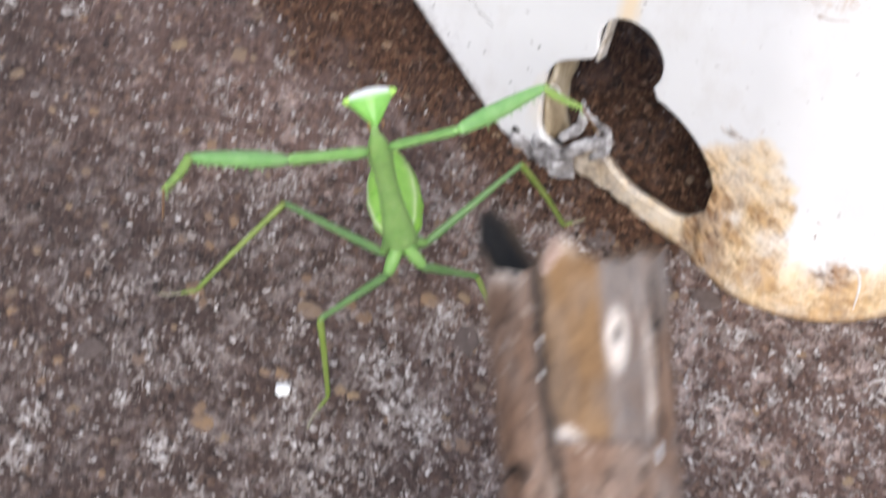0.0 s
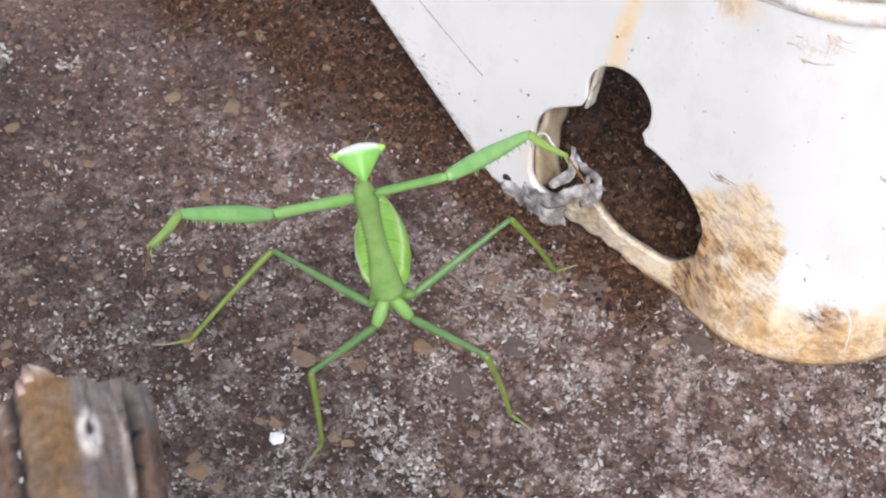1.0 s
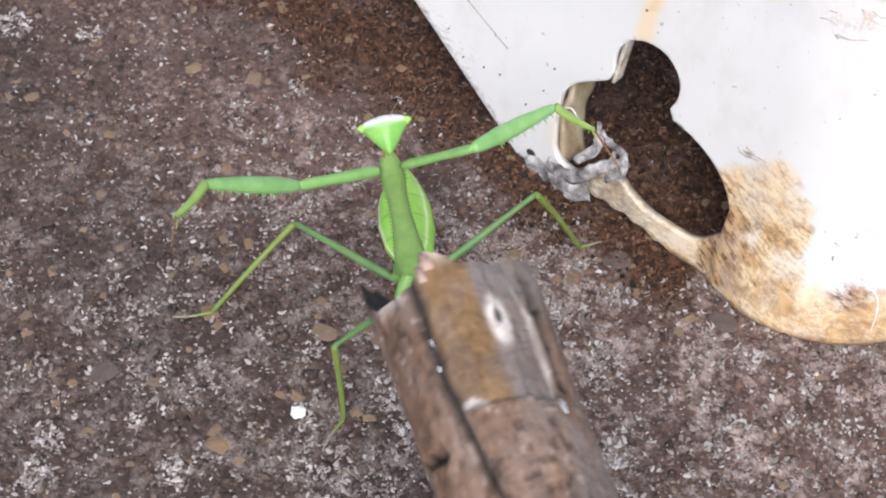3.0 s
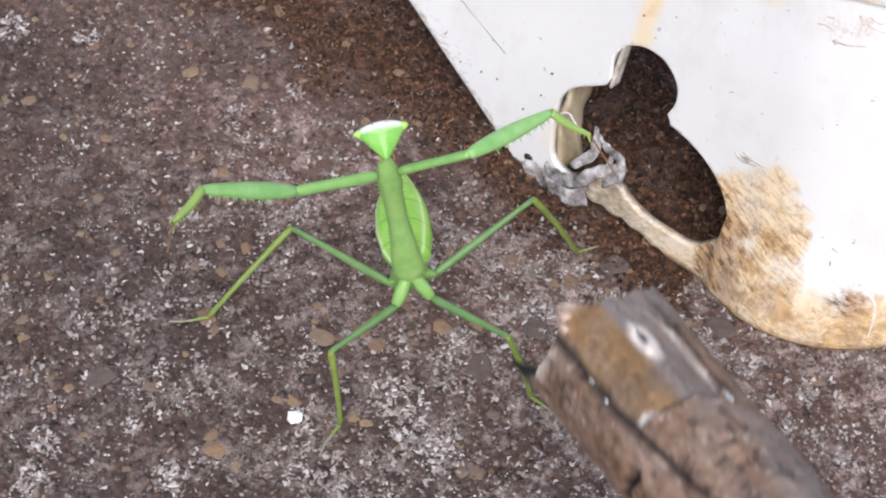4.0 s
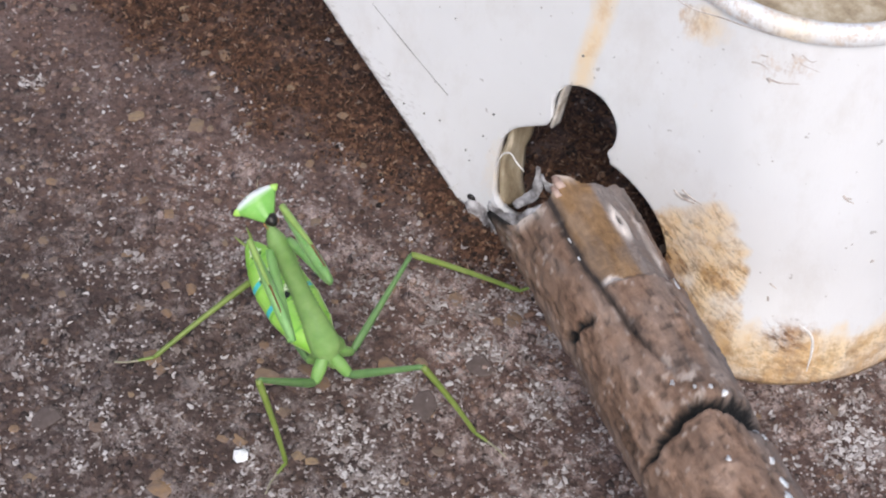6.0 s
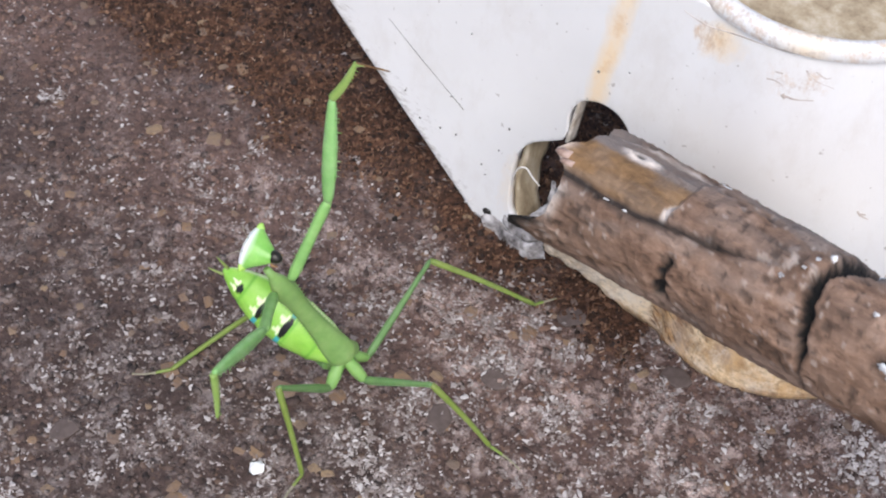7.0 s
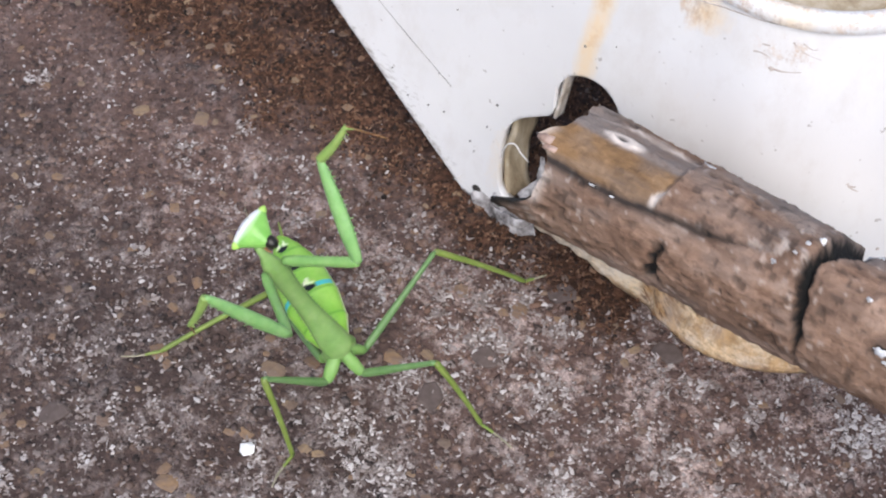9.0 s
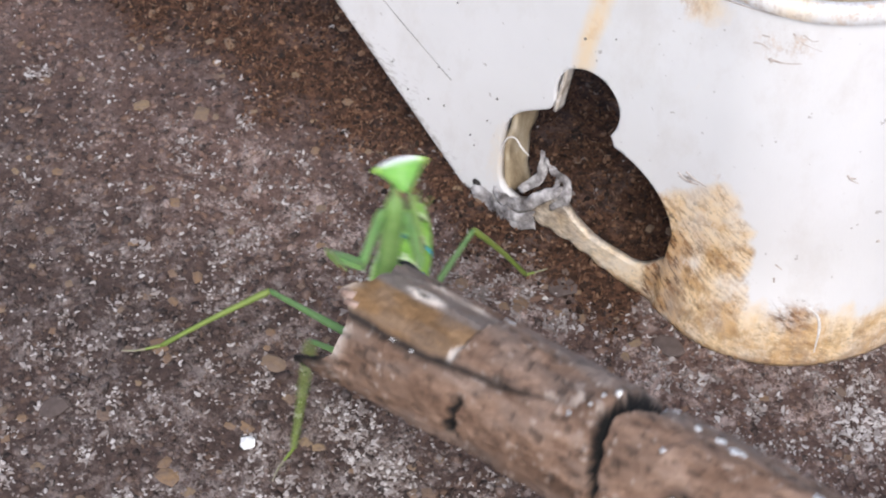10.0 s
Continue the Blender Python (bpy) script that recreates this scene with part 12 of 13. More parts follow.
    walk(bits["MR"][0], [
        (0, bone(-6.41, -17.77, 15.31, -3.84, -19.54, 12.5, 1, 0, 0.2)),
        (0.1, bone(-6.63, -18.04, 15.31, -4.05, -19.81, 12.5, 1, 0, 0.2)),
        (0.2, bone(-6.84, -18.31, 15.31, -4.27, -20.07, 12.5, 1, 0, 0.2)),
        (0.3, bone(-7.05, -18.57, 15.31, -4.48, -20.34, 12.5, 1, 0, 0.2)),
        (4.5, bone(-7.05, -18.57, 15.31, -4.48, -20.34, 12.5, 1, 0, 0.2)),
        (4.5667, bone(-7.53, -18.53, 14.98, -4.96, -20.3, 12.17, 1, 0, 0.2)),
        (4.6333, bone(-8.01, -18.49, 14.65, -5.44, -20.26, 11.83, 1, 0, 0.2)),
        (4.7, bone(-8.5, -18.45, 14.31, -5.93, -20.22, 11.5, 1, 0, 0.2)),
        (4.8, bone(-8.54, -18.74, 13.31, -5.97, -20.51, 10.5, 1, 0, 0.2)),
        (4.9, bone(-8.58, -19.03, 12.31, -6.01, -20.79, 9.5, 1, 0, 0.2)),
        (5, bone(-8.62, -19.31, 11.31, -6.05, -21.08, 8.5, 1, 0, 0.2)),
        (5.0667, bone(-9.67, -19.89, 10.65, -7.1, -21.66, 7.83, 1, 0, 0.2)),
        (5.1333, bone(-10.73, -20.47, 9.98, -8.16, -22.24, 7.17, 1, 0, 0.2)),
        (5.2, bone(-11.79, -21.05, 9.31, -9.22, -22.82, 6.5, 1, 0, 0.2)),
        (5.5667, bone(-11.35, -20.96, 8.98, -8.78, -22.73, 6.17, 1, 0, 0.2)),
        (5.9333, bone(-10.91, -20.87, 8.65, -8.34, -22.64, 5.83, 1, 0, 0.2)),
        (6.3, bone(-10.48, -20.78, 8.31, -7.91, -22.55, 5.5, 1, 0, 0.2)),
        (6.35, bone(-9.62, -21, 8.81, -7.04, -22.76, 6, 1, 0, 0.2)),
        (6.4, bone(-8.75, -21.21, 9.31, -6.18, -22.98, 6.5, 1, 0, 0.2)),
        (6.4667, bone(-5.21, -22.33, 10.31, -2.64, -24.1, 7.5, 1, 0, 0.2)),
        (6.5333, bone(-2.69, -22.55, 10.31, -0.12, -24.31, 7.5, 1, 0, 0.2)),
        (6.6, bone(-6.31, -22.37, 9.31, -3.74, -24.13, 6.5, 1, 0, 0.2)),
        (6.6667, bone(-7.76, -21.88, 8.98, -5.19, -23.65, 6.17, 1, 0, 0.2)),
        (6.7333, bone(-9.21, -21.4, 8.65, -6.64, -23.17, 5.83, 1, 0, 0.2)),
        (6.8, bone(-10.66, -20.92, 8.31, -8.09, -22.68, 5.5, 1, 0, 0.2)),
        (6.8667, bone(-10.78, -20.41, 8.31, -8.2, -22.18, 5.5, 1, 0, 0.2)),
        (6.9333, bone(-10.89, -19.91, 8.31, -8.32, -21.67, 5.5, 1, 0, 0.2)),
        (7, bone(-11.01, -19.4, 8.31, -8.44, -21.17, 5.5, 1, 0, 0.2)),
        (7.1667, bone(-11.06, -20.08, 8.31, -8.49, -21.84, 5.5, 1, 0, 0.2)),
        (7.3333, bone(-11.1, -20.75, 8.31, -8.53, -22.52, 5.5, 1, 0, 0.2)),
        (7.5, bone(-11.15, -21.43, 8.31, -8.58, -23.19, 5.5, 1, 0, 0.2)),
        (7.6, bone(-10.64, -20.87, 8.98, -8.07, -22.63, 6.17, 1, 0, 0.2)),
        (7.7, bone(-10.13, -20.31, 9.65, -7.56, -22.07, 6.83, 1, 0, 0.2)),
        (7.8, bone(-9.62, -19.75, 10.31, -7.05, -21.51, 7.5, 1, 0, 0.2)),
        (7.8667, bone(-9.18, -19.35, 10.65, -6.61, -21.12, 7.83, 1, 0, 0.2)),
        (7.9333, bone(-8.74, -18.95, 10.98, -6.17, -20.72, 8.17, 1, 0, 0.2)),
        (8, bone(-8.3, -18.56, 11.31, -5.73, -20.33, 8.5, 1, 0, 0.2)),
        (8.1, bone(-8.11, -18.71, 11.31, -5.54, -20.48, 8.5, 1, 0, 0.2)),
        (8.2, bone(-7.92, -18.86, 11.31, -5.35, -20.63, 8.5, 1, 0, 0.2)),
        (8.3, bone(-7.73, -19.02, 11.31, -5.16, -20.79, 8.5, 1, 0, 0.2)),
        (8.3667, bone(-8.25, -19.86, 10.65, -5.68, -21.63, 7.83, 1, 0, 0.2)),
        (8.4333, bone(-8.76, -20.7, 9.98, -6.19, -22.47, 7.17, 1, 0, 0.2)),
        (8.5, bone(-9.28, -21.54, 9.31, -6.71, -23.31, 6.5, 1, 0, 0.2)),
        (8.6, bone(-9.31, -22.14, 9.31, -6.74, -23.91, 6.5, 1, 0, 0.2)),
        (8.7, bone(-9.34, -22.74, 9.31, -6.77, -24.51, 6.5, 1, 0, 0.2)),
        (8.8, bone(-9.37, -23.34, 9.31, -6.8, -25.11, 6.5, 1, 0, 0.2)),
        (8.8667, bone(-9.53, -23, 9.31, -6.96, -24.77, 6.5, 1, 0, 0.2)),
        (8.9333, bone(-9.68, -22.66, 9.31, -7.11, -24.43, 6.5, 1, 0, 0.2)),
        (9, bone(-9.84, -22.32, 9.31, -7.27, -24.09, 6.5, 1, 0, 0.2)),
        (9.1667, bone(-9.65, -22.03, 9.65, -7.08, -23.8, 6.83, 1, 0, 0.2)),
        (9.3333, bone(-9.46, -21.74, 9.98, -6.89, -23.5, 7.17, 1, 0, 0.2)),
        (9.5, bone(-9.27, -21.44, 10.31, -6.7, -23.21, 7.5, 1, 0, 0.2)),
        (9.6, bone(-9.2, -20.74, 10.65, -6.63, -22.51, 7.83, 1, 0, 0.2)),
        (9.7, bone(-9.14, -20.04, 10.98, -6.57, -21.81, 8.17, 1, 0, 0.2)),
        (9.8, bone(-9.07, -19.34, 11.31, -6.5, -21.1, 8.5, 1, 0, 0.2)),
        (9.8667, bone(-7.4, -20.7, 12.31, -4.83, -22.46, 9.5, 1, 0, 0.2)),
        (9.9333, bone(-5.74, -22.06, 13.31, -3.17, -23.82, 10.5, 1, 0, 0.2)),
        (10, bone(-4.07, -23.42, 14.31, -1.5, -25.18, 11.5, 1, 0, 0.2)),
    ])
    walk(bits["MR"][1], [
        (0, bone(-3.84, -19.54, 12.5, 3.91, -14.87, 2.75, 0.1, 0, 1)),
        (0.1, bone(-4.05, -19.81, 12.5, 7.37, -15.37, 7.32, 0.1, 0, 1)),
        (0.2, bone(-4.27, -20.07, 12.5, 7.95, -24.6, 15.17, 0.1, 0, 1)),
        (0.3, bone(-4.48, -20.34, 12.5, 5.84, -28.21, 15.41, 0.1, 0, 1)),
        (4.5, bone(-4.48, -20.34, 12.5, 5.84, -28.21, 15.41, 0.1, 0, 1)),
        (4.5667, bone(-4.96, -20.3, 12.17, 5.87, -27.33, 15.35, 0.1, 0, 1)),
        (4.6333, bone(-5.44, -20.26, 11.83, 5.85, -26.43, 15.21, 0.1, 0, 1)),
        (4.7, bone(-5.93, -20.22, 11.5, 5.76, -25.5, 15, 0.1, 0, 1)),
        (4.8, bone(-5.97, -20.51, 10.5, 5.38, -25.82, 14.96, 0.1, 0, 1)),
        (4.9, bone(-6.01, -20.79, 9.5, 5.05, -25.85, 14.87, 0.1, 0, 1)),
        (5, bone(-6.05, -21.08, 8.5, 4.68, -25.85, 14.75, 0.1, 0, 1)),
        (5.0667, bone(-7.1, -21.66, 7.83, 3.6, -26.08, 14.38, 0.1, 0, 1)),
        (5.1333, bone(-8.16, -22.24, 7.17, 2.51, -26.4, 13.92, 0.1, 0, 1)),
        (5.2, bone(-9.22, -22.82, 6.5, 1.45, -26.8, 13.38, 0.1, 0, 1)),
        (5.5667, bone(-8.78, -22.73, 6.17, 1.69, -26.47, 13.47, 0.1, 0, 1)),
        (5.9333, bone(-8.34, -22.64, 5.83, 1.92, -26.14, 13.54, 0.1, 0, 1)),
        (6.3, bone(-7.91, -22.55, 5.5, 2.14, -25.79, 13.59, 0.1, 0, 1)),
        (6.35, bone(-7.04, -22.76, 6, 3.09, -25.78, 14.08, 0.1, 0, 1)),
        (6.4, bone(-6.18, -22.98, 6.5, 4.07, -25.77, 14.5, 0.1, 0, 1)),
        (6.4667, bone(-2.64, -24.1, 7.5, 7.17, -27.84, 15.66, 0.1, 0, 1)),
        (6.5333, bone(-0.12, -24.31, 7.5, 9.19, -28.76, 15.89, 0.1, 0, 1)),
        (6.6, bone(-3.74, -24.13, 6.5, 5.48, -27.93, 15.3, 0.1, 0, 1)),
        (6.6667, bone(-5.19, -23.65, 6.17, 4.17, -27.43, 14.83, 0.1, 0, 1)),
        (6.7333, bone(-6.64, -23.17, 5.83, 2.94, -26.97, 14.24, 0.1, 0, 1)),
        (6.8, bone(-8.09, -22.68, 5.5, 1.77, -26.56, 13.54, 0.1, 0, 1)),
        (6.8667, bone(-8.2, -22.18, 5.5, 1.55, -26.58, 13.4, 0.1, 0, 1)),
        (6.9333, bone(-8.32, -21.67, 5.5, 1.31, -26.57, 13.25, 0.1, 0, 1)),
        (7, bone(-8.44, -21.17, 5.5, 1.07, -26.56, 13.08, 0.1, 0, 1)),
        (7.1667, bone(-8.49, -21.84, 5.5, 1.04, -27.08, 13.16, 0.1, 0, 1)),
        (7.3333, bone(-8.53, -22.52, 5.5, 1.03, -27.6, 13.22, 0.1, 0, 1)),
        (7.5, bone(-8.58, -23.19, 5.5, 1.04, -28.08, 13.27, 0.1, 0, 1)),
        (7.6, bone(-8.07, -22.63, 6.17, 2.05, -26.77, 13.74, 0.1, 0, 1)),
        (7.7, bone(-7.56, -22.07, 6.83, 3.11, -25.46, 14.01, 0.1, 0, 1)),
        (7.8, bone(-7.05, -21.51, 7.5, 4.18, -24.21, 14.1, 0.1, 0, 1)),
        (7.8667, bone(-6.61, -21.12, 7.83, 4.63, -24.17, 14.25, 0.1, 0, 1)),
        (7.9333, bone(-6.17, -20.72, 8.17, 5.07, -24.16, 14.4, 0.1, 0, 1)),
        (8, bone(-5.73, -20.33, 8.5, 5.49, -24.16, 14.53, 0.1, 0, 1)),
        (8.1, bone(-5.54, -20.48, 8.5, 5.58, -24.41, 14.64, 0.1, 0, 1)),
        (8.2, bone(-5.35, -20.63, 8.5, 5.68, -24.65, 14.75, 0.1, 0, 1)),
        (8.3, bone(-5.16, -20.79, 8.5, 5.78, -24.9, 14.84, 0.1, 0, 1)),
        (8.3667, bone(-5.68, -21.63, 7.83, 5.01, -25.44, 14.76, 0.1, 0, 1)),
        (8.4333, bone(-6.19, -22.47, 7.17, 4.23, -26.04, 14.63, 0.1, 0, 1)),
        (8.5, bone(-6.71, -23.31, 6.5, 3.43, -26.69, 14.42, 0.1, 0, 1)),
        (8.6, bone(-6.74, -23.91, 6.5, 3.48, -26.88, 14.47, 0.1, 0, 1)),
        (8.7, bone(-6.77, -24.51, 6.5, 3.53, -27.07, 14.52, 0.1, 0, 1)),
        (8.8, bone(-6.8, -25.11, 6.5, 3.56, -27.27, 14.56, 0.1, 0, 1)),
        (8.8667, bone(-6.96, -24.77, 6.5, 3.39, -27.24, 14.48, 0.1, 0, 1)),
        (8.9333, bone(-7.11, -24.43, 6.5, 3.22, -27.21, 14.4, 0.1, 0, 1)),
        (9, bone(-7.27, -24.09, 6.5, 3.04, -27.17, 14.31, 0.1, 0, 1)),
        (9.1667, bone(-7.08, -23.8, 6.83, 3.3, -27.18, 14.43, 0.1, 0, 1)),
        (9.3333, bone(-6.89, -23.5, 7.17, 3.55, -27.19, 14.54, 0.1, 0, 1)),
        (9.5, bone(-6.7, -23.21, 7.5, 3.78, -27.2, 14.65, 0.1, 0, 1)),
        (9.6, bone(-6.63, -22.51, 7.83, 4, -26.68, 14.66, 0.1, 0, 1)),
        (9.7, bone(-6.57, -21.81, 8.17, 4.21, -26.15, 14.64, 0.1, 0, 1)),
        (9.8, bone(-6.5, -21.1, 8.5, 4.42, -25.62, 14.6, 0.1, 0, 1)),
        (9.8667, bone(-4.83, -22.46, 9.5, 6.19, -27.02, 15.39, 0.1, 0, 1)),
        (9.9333, bone(-3.17, -23.82, 10.5, 8.09, -28.49, 15.82, 0.1, 0, 1)),
        (10, bone(-1.5, -25.18, 11.5, 10.11, -29.97, 15.86, 0.1, 0, 1)),
    ])
    walk(bits["MR"][2], [
        (0, bone(3.91, -14.87, 2.75, 9.6, -29, 0.5, 0.1, -0.1, 1)),
        (0.1, bone(7.37, -15.37, 7.32, 9.6, -29, 0.5, 0.1, -0.1, 1)),
        (0.2, bone(7.95, -24.6, 15.17, 9.6, -29, 0.5, 0.1, -0.1, 1)),
        (0.3, bone(5.84, -28.21, 15.41, 9.6, -29, 0.5, 0.1, -0.1, 1)),
        (4.5, bone(5.84, -28.21, 15.41, 9.6, -29, 0.5, 0.1, -0.1, 1)),
        (4.5667, bone(5.87, -27.33, 15.35, 9.6, -29, 0.5, 0.1, -0.1, 1)),
        (4.6333, bone(5.85, -26.43, 15.21, 9.6, -29, 0.5, 0.1, -0.1, 1)),
        (4.7, bone(5.76, -25.5, 15, 9.6, -29, 0.5, 0.1, -0.1, 1)),
        (4.8, bone(5.38, -25.82, 14.96, 9.6, -29, 0.5, 0.1, -0.1, 1)),
        (4.9, bone(5.05, -25.85, 14.87, 9.6, -29, 0.5, 0.1, -0.1, 1)),
        (5, bone(4.68, -25.85, 14.75, 9.6, -29, 0.5, 0.1, -0.1, 1)),
        (5.0667, bone(3.6, -26.08, 14.38, 9.6, -29, 0.5, 0.1, -0.1, 1)),
        (5.1333, bone(2.51, -26.4, 13.92, 9.6, -29, 0.5, 0.1, -0.1, 1)),
        (5.2, bone(1.45, -26.8, 13.38, 9.6, -29, 0.5, 0.1, -0.1, 1)),
        (5.5667, bone(1.69, -26.47, 13.47, 9.6, -29, 0.5, 0.1, -0.1, 1)),
        (5.9333, bone(1.92, -26.14, 13.54, 9.6, -29, 0.5, 0.1, -0.1, 1)),
        (6.3, bone(2.14, -25.79, 13.59, 9.6, -29, 0.5, 0.1, -0.1, 1)),
        (6.35, bone(3.09, -25.78, 14.08, 9.6, -29, 0.5, 0.1, -0.1, 1)),
        (6.4, bone(4.07, -25.77, 14.5, 9.6, -29, 0.5, 0.1, -0.1, 1)),
        (6.4667, bone(7.17, -27.84, 15.66, 9.6, -29, 0.5, 0.1, -0.1, 1)),
        (6.5333, bone(9.19, -28.76, 15.89, 9.6, -29, 0.5, 0.1, -0.1, 1)),
        (6.6, bone(5.48, -27.93, 15.3, 9.6, -29, 0.5, 0.1, -0.1, 1)),
        (6.6667, bone(4.17, -27.43, 14.83, 9.6, -29, 0.5, 0.1, -0.1, 1)),
        (6.7333, bone(2.94, -26.97, 14.24, 9.6, -29, 0.5, 0.1, -0.1, 1)),
        (6.8, bone(1.77, -26.56, 13.54, 9.6, -29, 0.5, 0.1, -0.1, 1)),
        (6.8667, bone(1.55, -26.58, 13.4, 9.6, -29, 0.5, 0.1, -0.1, 1)),
        (6.9333, bone(1.31, -26.57, 13.25, 9.6, -29, 0.5, 0.1, -0.1, 1)),
        (7, bone(1.07, -26.56, 13.08, 9.6, -29, 0.5, 0.1, -0.1, 1)),
        (7.1667, bone(1.04, -27.08, 13.16, 9.6, -29, 0.5, 0.1, -0.1, 1)),
        (7.3333, bone(1.03, -27.6, 13.22, 9.6, -29, 0.5, 0.1, -0.1, 1)),
        (7.5, bone(1.04, -28.08, 13.27, 9.6, -29, 0.5, 0.1, -0.1, 1)),
        (7.6, bone(2.05, -26.77, 13.74, 9.6, -29, 0.5, 0.1, -0.1, 1)),
        (7.7, bone(3.11, -25.46, 14.01, 9.6, -29, 0.5, 0.1, -0.1, 1)),
        (7.8, bone(4.18, -24.21, 14.1, 9.6, -29, 0.5, 0.1, -0.1, 1)),
        (7.8667, bone(4.63, -24.17, 14.25, 9.6, -29, 0.5, 0.1, -0.1, 1)),
        (7.9333, bone(5.07, -24.16, 14.4, 9.6, -29, 0.5, 0.1, -0.1, 1)),
        (8, bone(5.49, -24.16, 14.53, 9.6, -29, 0.5, 0.1, -0.1, 1)),
        (8.1, bone(5.58, -24.41, 14.64, 9.6, -29, 0.5, 0.1, -0.1, 1)),
        (8.2, bone(5.68, -24.65, 14.75, 9.6, -29, 0.5, 0.1, -0.1, 1)),
        (8.3, bone(5.78, -24.9, 14.84, 9.6, -29, 0.5, 0.1, -0.1, 1)),
        (8.3667, bone(5.01, -25.44, 14.76, 9.6, -29, 0.5, 0.1, -0.1, 1)),
        (8.4333, bone(4.23, -26.04, 14.63, 9.6, -29, 0.5, 0.1, -0.1, 1)),
        (8.5, bone(3.43, -26.69, 14.42, 9.6, -29, 0.5, 0.1, -0.1, 1)),
        (8.6, bone(3.48, -26.88, 14.47, 9.6, -29, 0.5, 0.1, -0.1, 1)),
        (8.7, bone(3.53, -27.07, 14.52, 9.6, -29, 0.5, 0.1, -0.1, 1)),
        (8.8, bone(3.56, -27.27, 14.56, 9.6, -29, 0.5, 0.1, -0.1, 1)),
        (8.8667, bone(3.39, -27.24, 14.48, 9.6, -29, 0.5, 0.1, -0.1, 1)),
        (8.9333, bone(3.22, -27.21, 14.4, 9.6, -29, 0.5, 0.1, -0.1, 1)),
        (9, bone(3.04, -27.17, 14.31, 9.6, -29, 0.5, 0.1, -0.1, 1)),
        (9.1667, bone(3.3, -27.18, 14.43, 9.6, -29, 0.5, 0.1, -0.1, 1)),
        (9.3333, bone(3.55, -27.19, 14.54, 9.6, -29, 0.5, 0.1, -0.1, 1)),
        (9.5, bone(3.78, -27.2, 14.65, 9.6, -29, 0.5, 0.1, -0.1, 1)),
        (9.6, bone(4, -26.68, 14.66, 9.6, -29, 0.5, 0.1, -0.1, 1)),
        (9.7, bone(4.21, -26.15, 14.64, 9.6, -29, 0.5, 0.1, -0.1, 1)),
        (9.8, bone(4.42, -25.62, 14.6, 9.6, -29, 0.5, 0.1, -0.1, 1)),
        (9.8667, bone(6.19, -27.02, 15.39, 9.6, -29, 0.5, 0.1, -0.1, 1)),
        (9.9333, bone(8.09, -28.49, 15.82, 9.6, -29, 0.5, 0.1, -0.1, 1)),
        (10, bone(10.11, -29.97, 15.86, 9.6, -29, 0.5, 0.1, -0.1, 1)),
    ])
    walk(bits["MR"][3], [
        (0, bone(9.6, -29, 0.5, 14, -32.4, 0.35, 0, 0, 1)),
        (10, bone(9.6, -29, 0.5, 14, -32.4, 0.35, 0, 0, 1)),
    ])
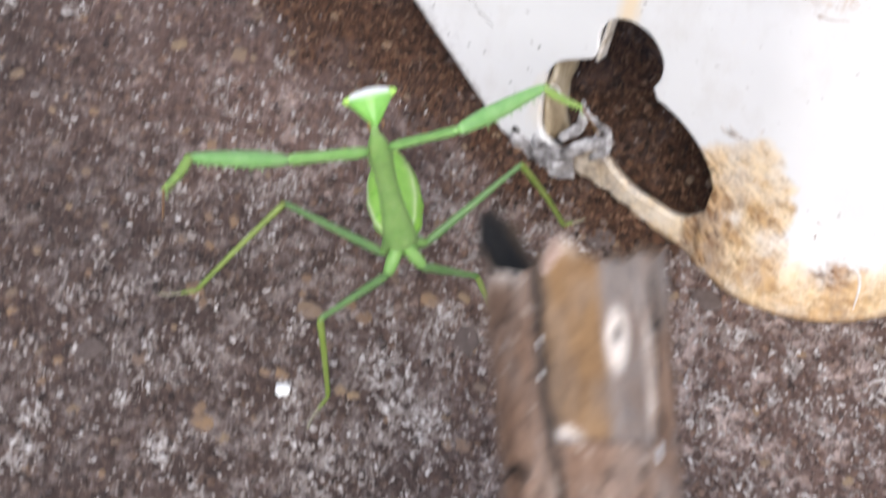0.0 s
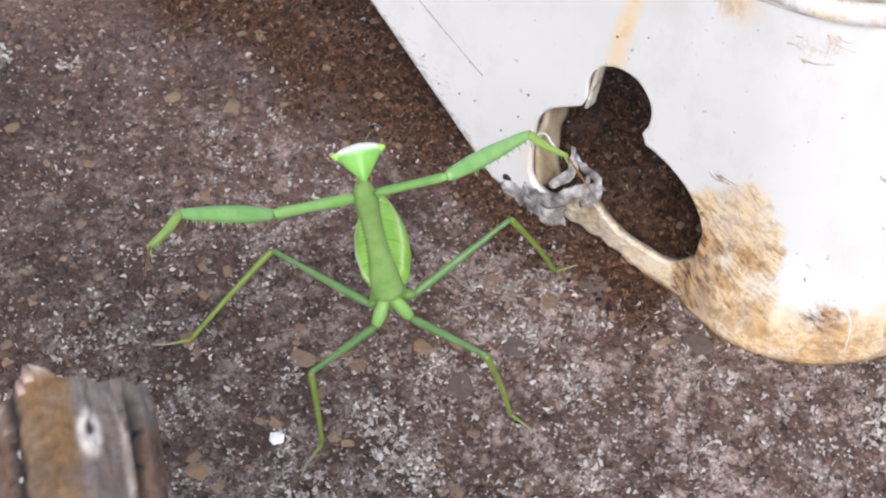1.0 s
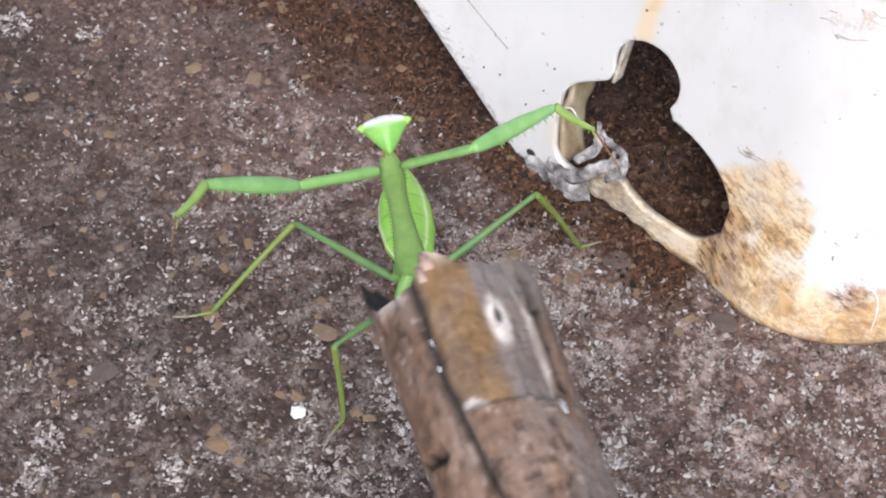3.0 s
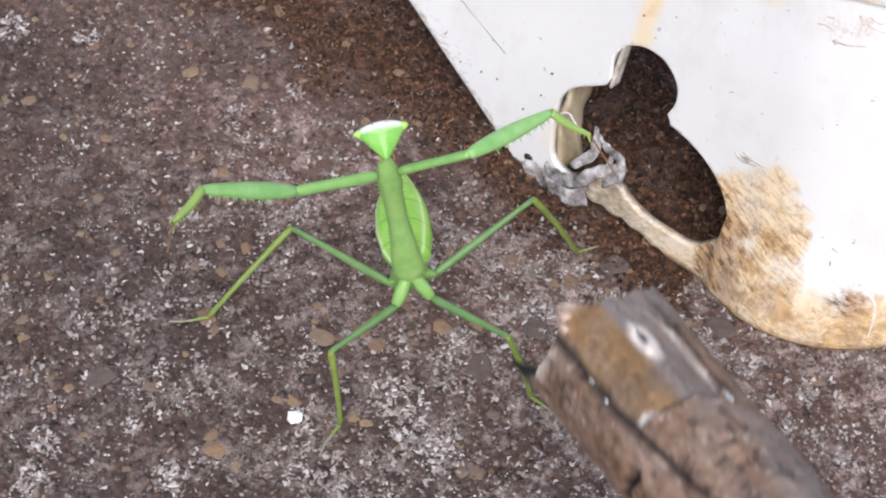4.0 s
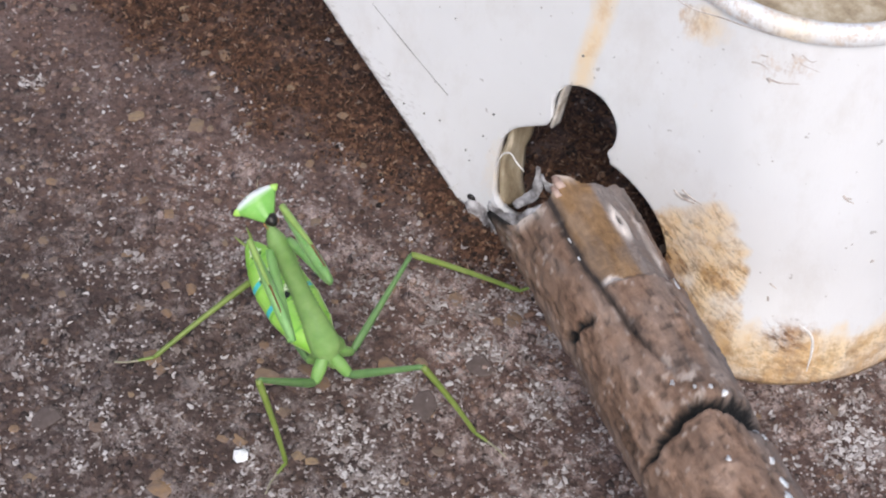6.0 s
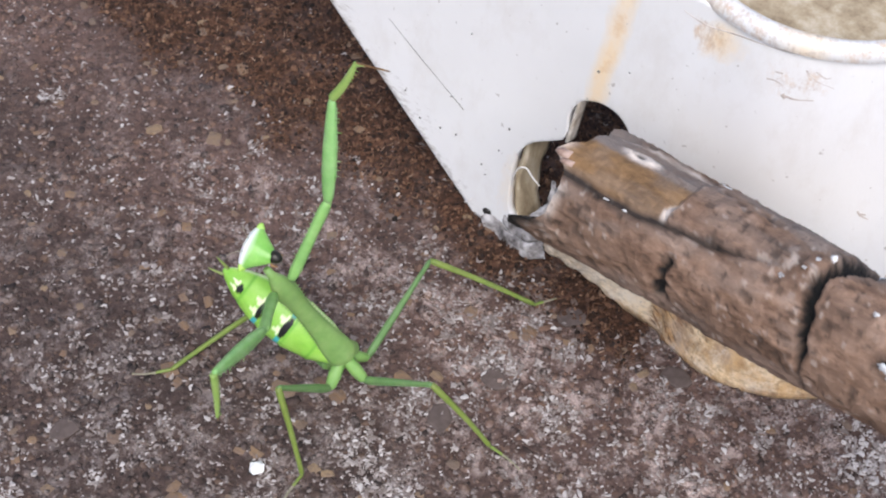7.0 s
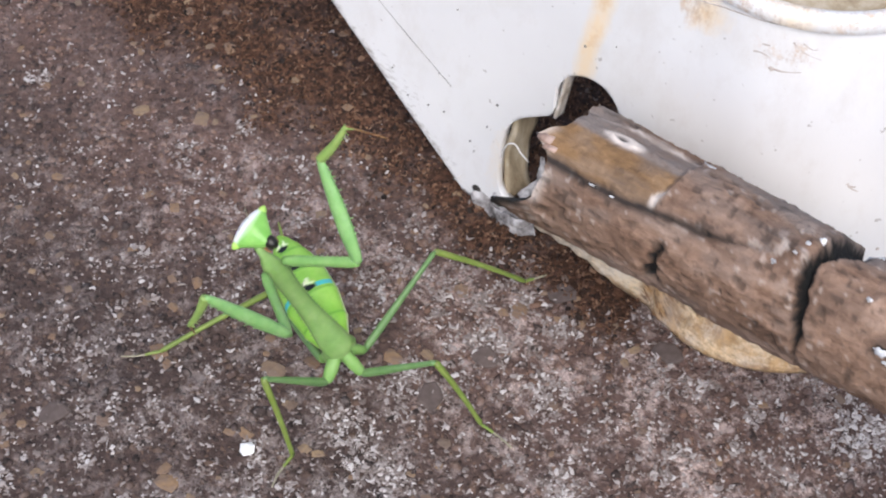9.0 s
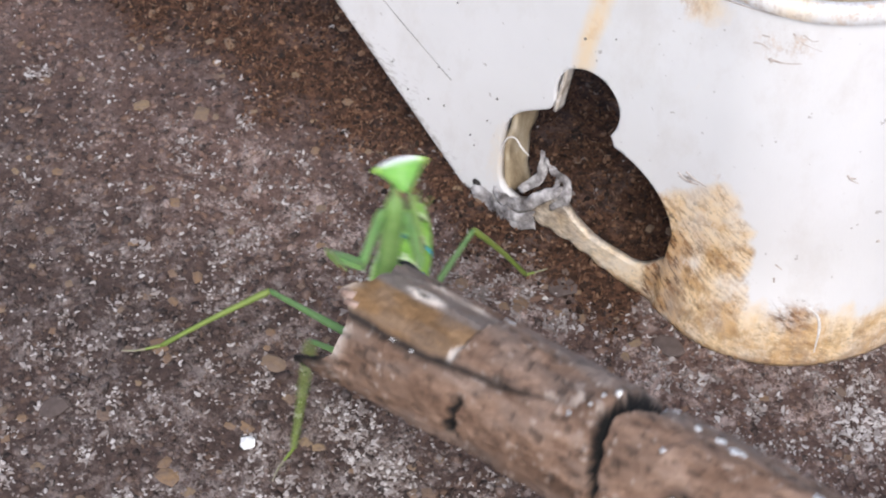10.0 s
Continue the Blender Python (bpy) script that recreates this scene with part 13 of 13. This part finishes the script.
    walk(stick, [
        (0, held(11.29, -55.81, 72.76, 0.076, -0.916, -0.394, 0.353, -0.345, 0.870)),
        (0.2, held(1.03, -63.87, 65.59, 0.046, -0.995, 0.091, 0.308, 0.100, 0.946)),
        (0.5, held(-18.49, -65.99, 63.82, 0.206, -0.972, 0.112, 0.362, 0.182, 0.914)),
        (0.7, held(-30.35, -58.96, 61.55, 0.288, -0.955, 0.075, 0.326, 0.171, 0.930)),
        (1, held(-39.38, -60.36, 56.93, 0.266, -0.951, 0.160, 0.308, 0.241, 0.921)),
        (1.2, held(-40.68, -65.96, 52.81, 0.252, -0.911, 0.328, 0.527, 0.413, 0.743)),
        (1.5, held(-22.79, -63.05, 54.00, 0.121, -0.946, 0.301, 0.366, 0.324, 0.872)),
        (1.8, held(7.87, -45.92, 55.63, 0.152, -0.988, 0.022, 0.379, 0.079, 0.922)),
        (2, held(23.90, -39.90, 58.38, 0.134, -0.988, -0.078, 0.260, -0.041, 0.965)),
        (2.1, held(28.59, -37.80, 64.92, 0.184, -0.924, -0.335, 0.206, -0.297, 0.932)),
        (2.5, held(32.16, -35.29, 58.68, 0.207, -0.958, -0.197, 0.297, -0.130, 0.946)),
        (2.7, held(8.11, -47.88, 58.16, 0.251, -0.967, -0.035, 0.342, 0.055, 0.938)),
        (3.8, held(-9.49, -49.18, 47.19, 0.473, -0.879, 0.065, 0.040, 0.096, 0.995)),
        (4, held(14.10, -45.65, 44.23, 0.474, -0.855, 0.211, 0.002, 0.241, 0.971)),
        (4.1, held(8.86, -40.46, 50.67, 0.611, -0.782, -0.124, 0.051, -0.118, 0.992)),
        (4.5, held(-1.08, -35.19, 48.42, 0.478, -0.855, 0.199, -0.097, 0.174, 0.980)),
        (4.7, held(-10.47, -36.45, 49.73, 0.425, -0.874, 0.236, 0.120, 0.313, 0.942)),
        (5, held(17.89, -13.97, 19.83, 0.313, -0.943, 0.113, 0.313, 0.215, 0.925)),
        (5.2, held(22.58, -8.49, 23.42, 0.270, -0.958, 0.099, 0.340, 0.191, 0.921)),
        (6.3, held(20.55, -9.86, 27.19, 0.438, -0.898, 0.049, 0.389, 0.238, 0.890)),
        (6.5, held(21.90, -7.20, 27.40, 0.537, -0.837, 0.108, 0.343, 0.333, 0.878)),
        (6.8, held(18.26, -5.42, 34.27, 0.709, -0.691, 0.139, 0.135, 0.327, 0.936)),
        (7, held(19.82, -11.30, 39.26, 0.694, -0.690, 0.203, 0.043, 0.321, 0.946)),
        (7.3, held(18.75, -12.81, 42.63, 0.709, -0.675, 0.202, 0.040, 0.325, 0.945)),
        (7.5, held(10.25, -16.34, 36.83, 0.763, -0.623, 0.173, 0.033, 0.305, 0.952)),
        (7.8, held(-8.49, -24.44, 28.00, 0.833, -0.541, 0.117, 0.048, 0.281, 0.958)),
        (8, held(-5.80, -26.99, 28.15, 0.783, -0.596, 0.179, -0.003, 0.285, 0.959)),
        (8.3, held(2.67, -20.74, 35.08, 0.767, -0.633, 0.104, 0.049, 0.218, 0.975)),
        (8.5, held(14.64, -12.48, 36.11, 0.708, -0.695, 0.129, 0.093, 0.273, 0.957)),
        (8.8, held(16.83, -11.49, 36.19, 0.745, -0.653, 0.138, -0.005, 0.202, 0.979)),
        (9, held(19.17, -9.82, 37.05, 0.755, -0.645, 0.121, 0.032, 0.221, 0.975)),
        (9.3, held(15.11, -11.40, 33.77, 0.819, -0.570, 0.067, 0.010, 0.132, 0.991)),
        (9.5, held(2.45, -22.47, 32.39, 0.787, -0.591, 0.176, -0.014, 0.268, 0.963)),
        (9.8, held(-4.61, -26.49, 29.70, 0.812, -0.569, 0.132, 0.099, 0.357, 0.929)),
        (10, held(-6.71, -27.94, 25.04, 0.782, -0.602, 0.158, 0.090, 0.361, 0.928)),
    ])


motions()
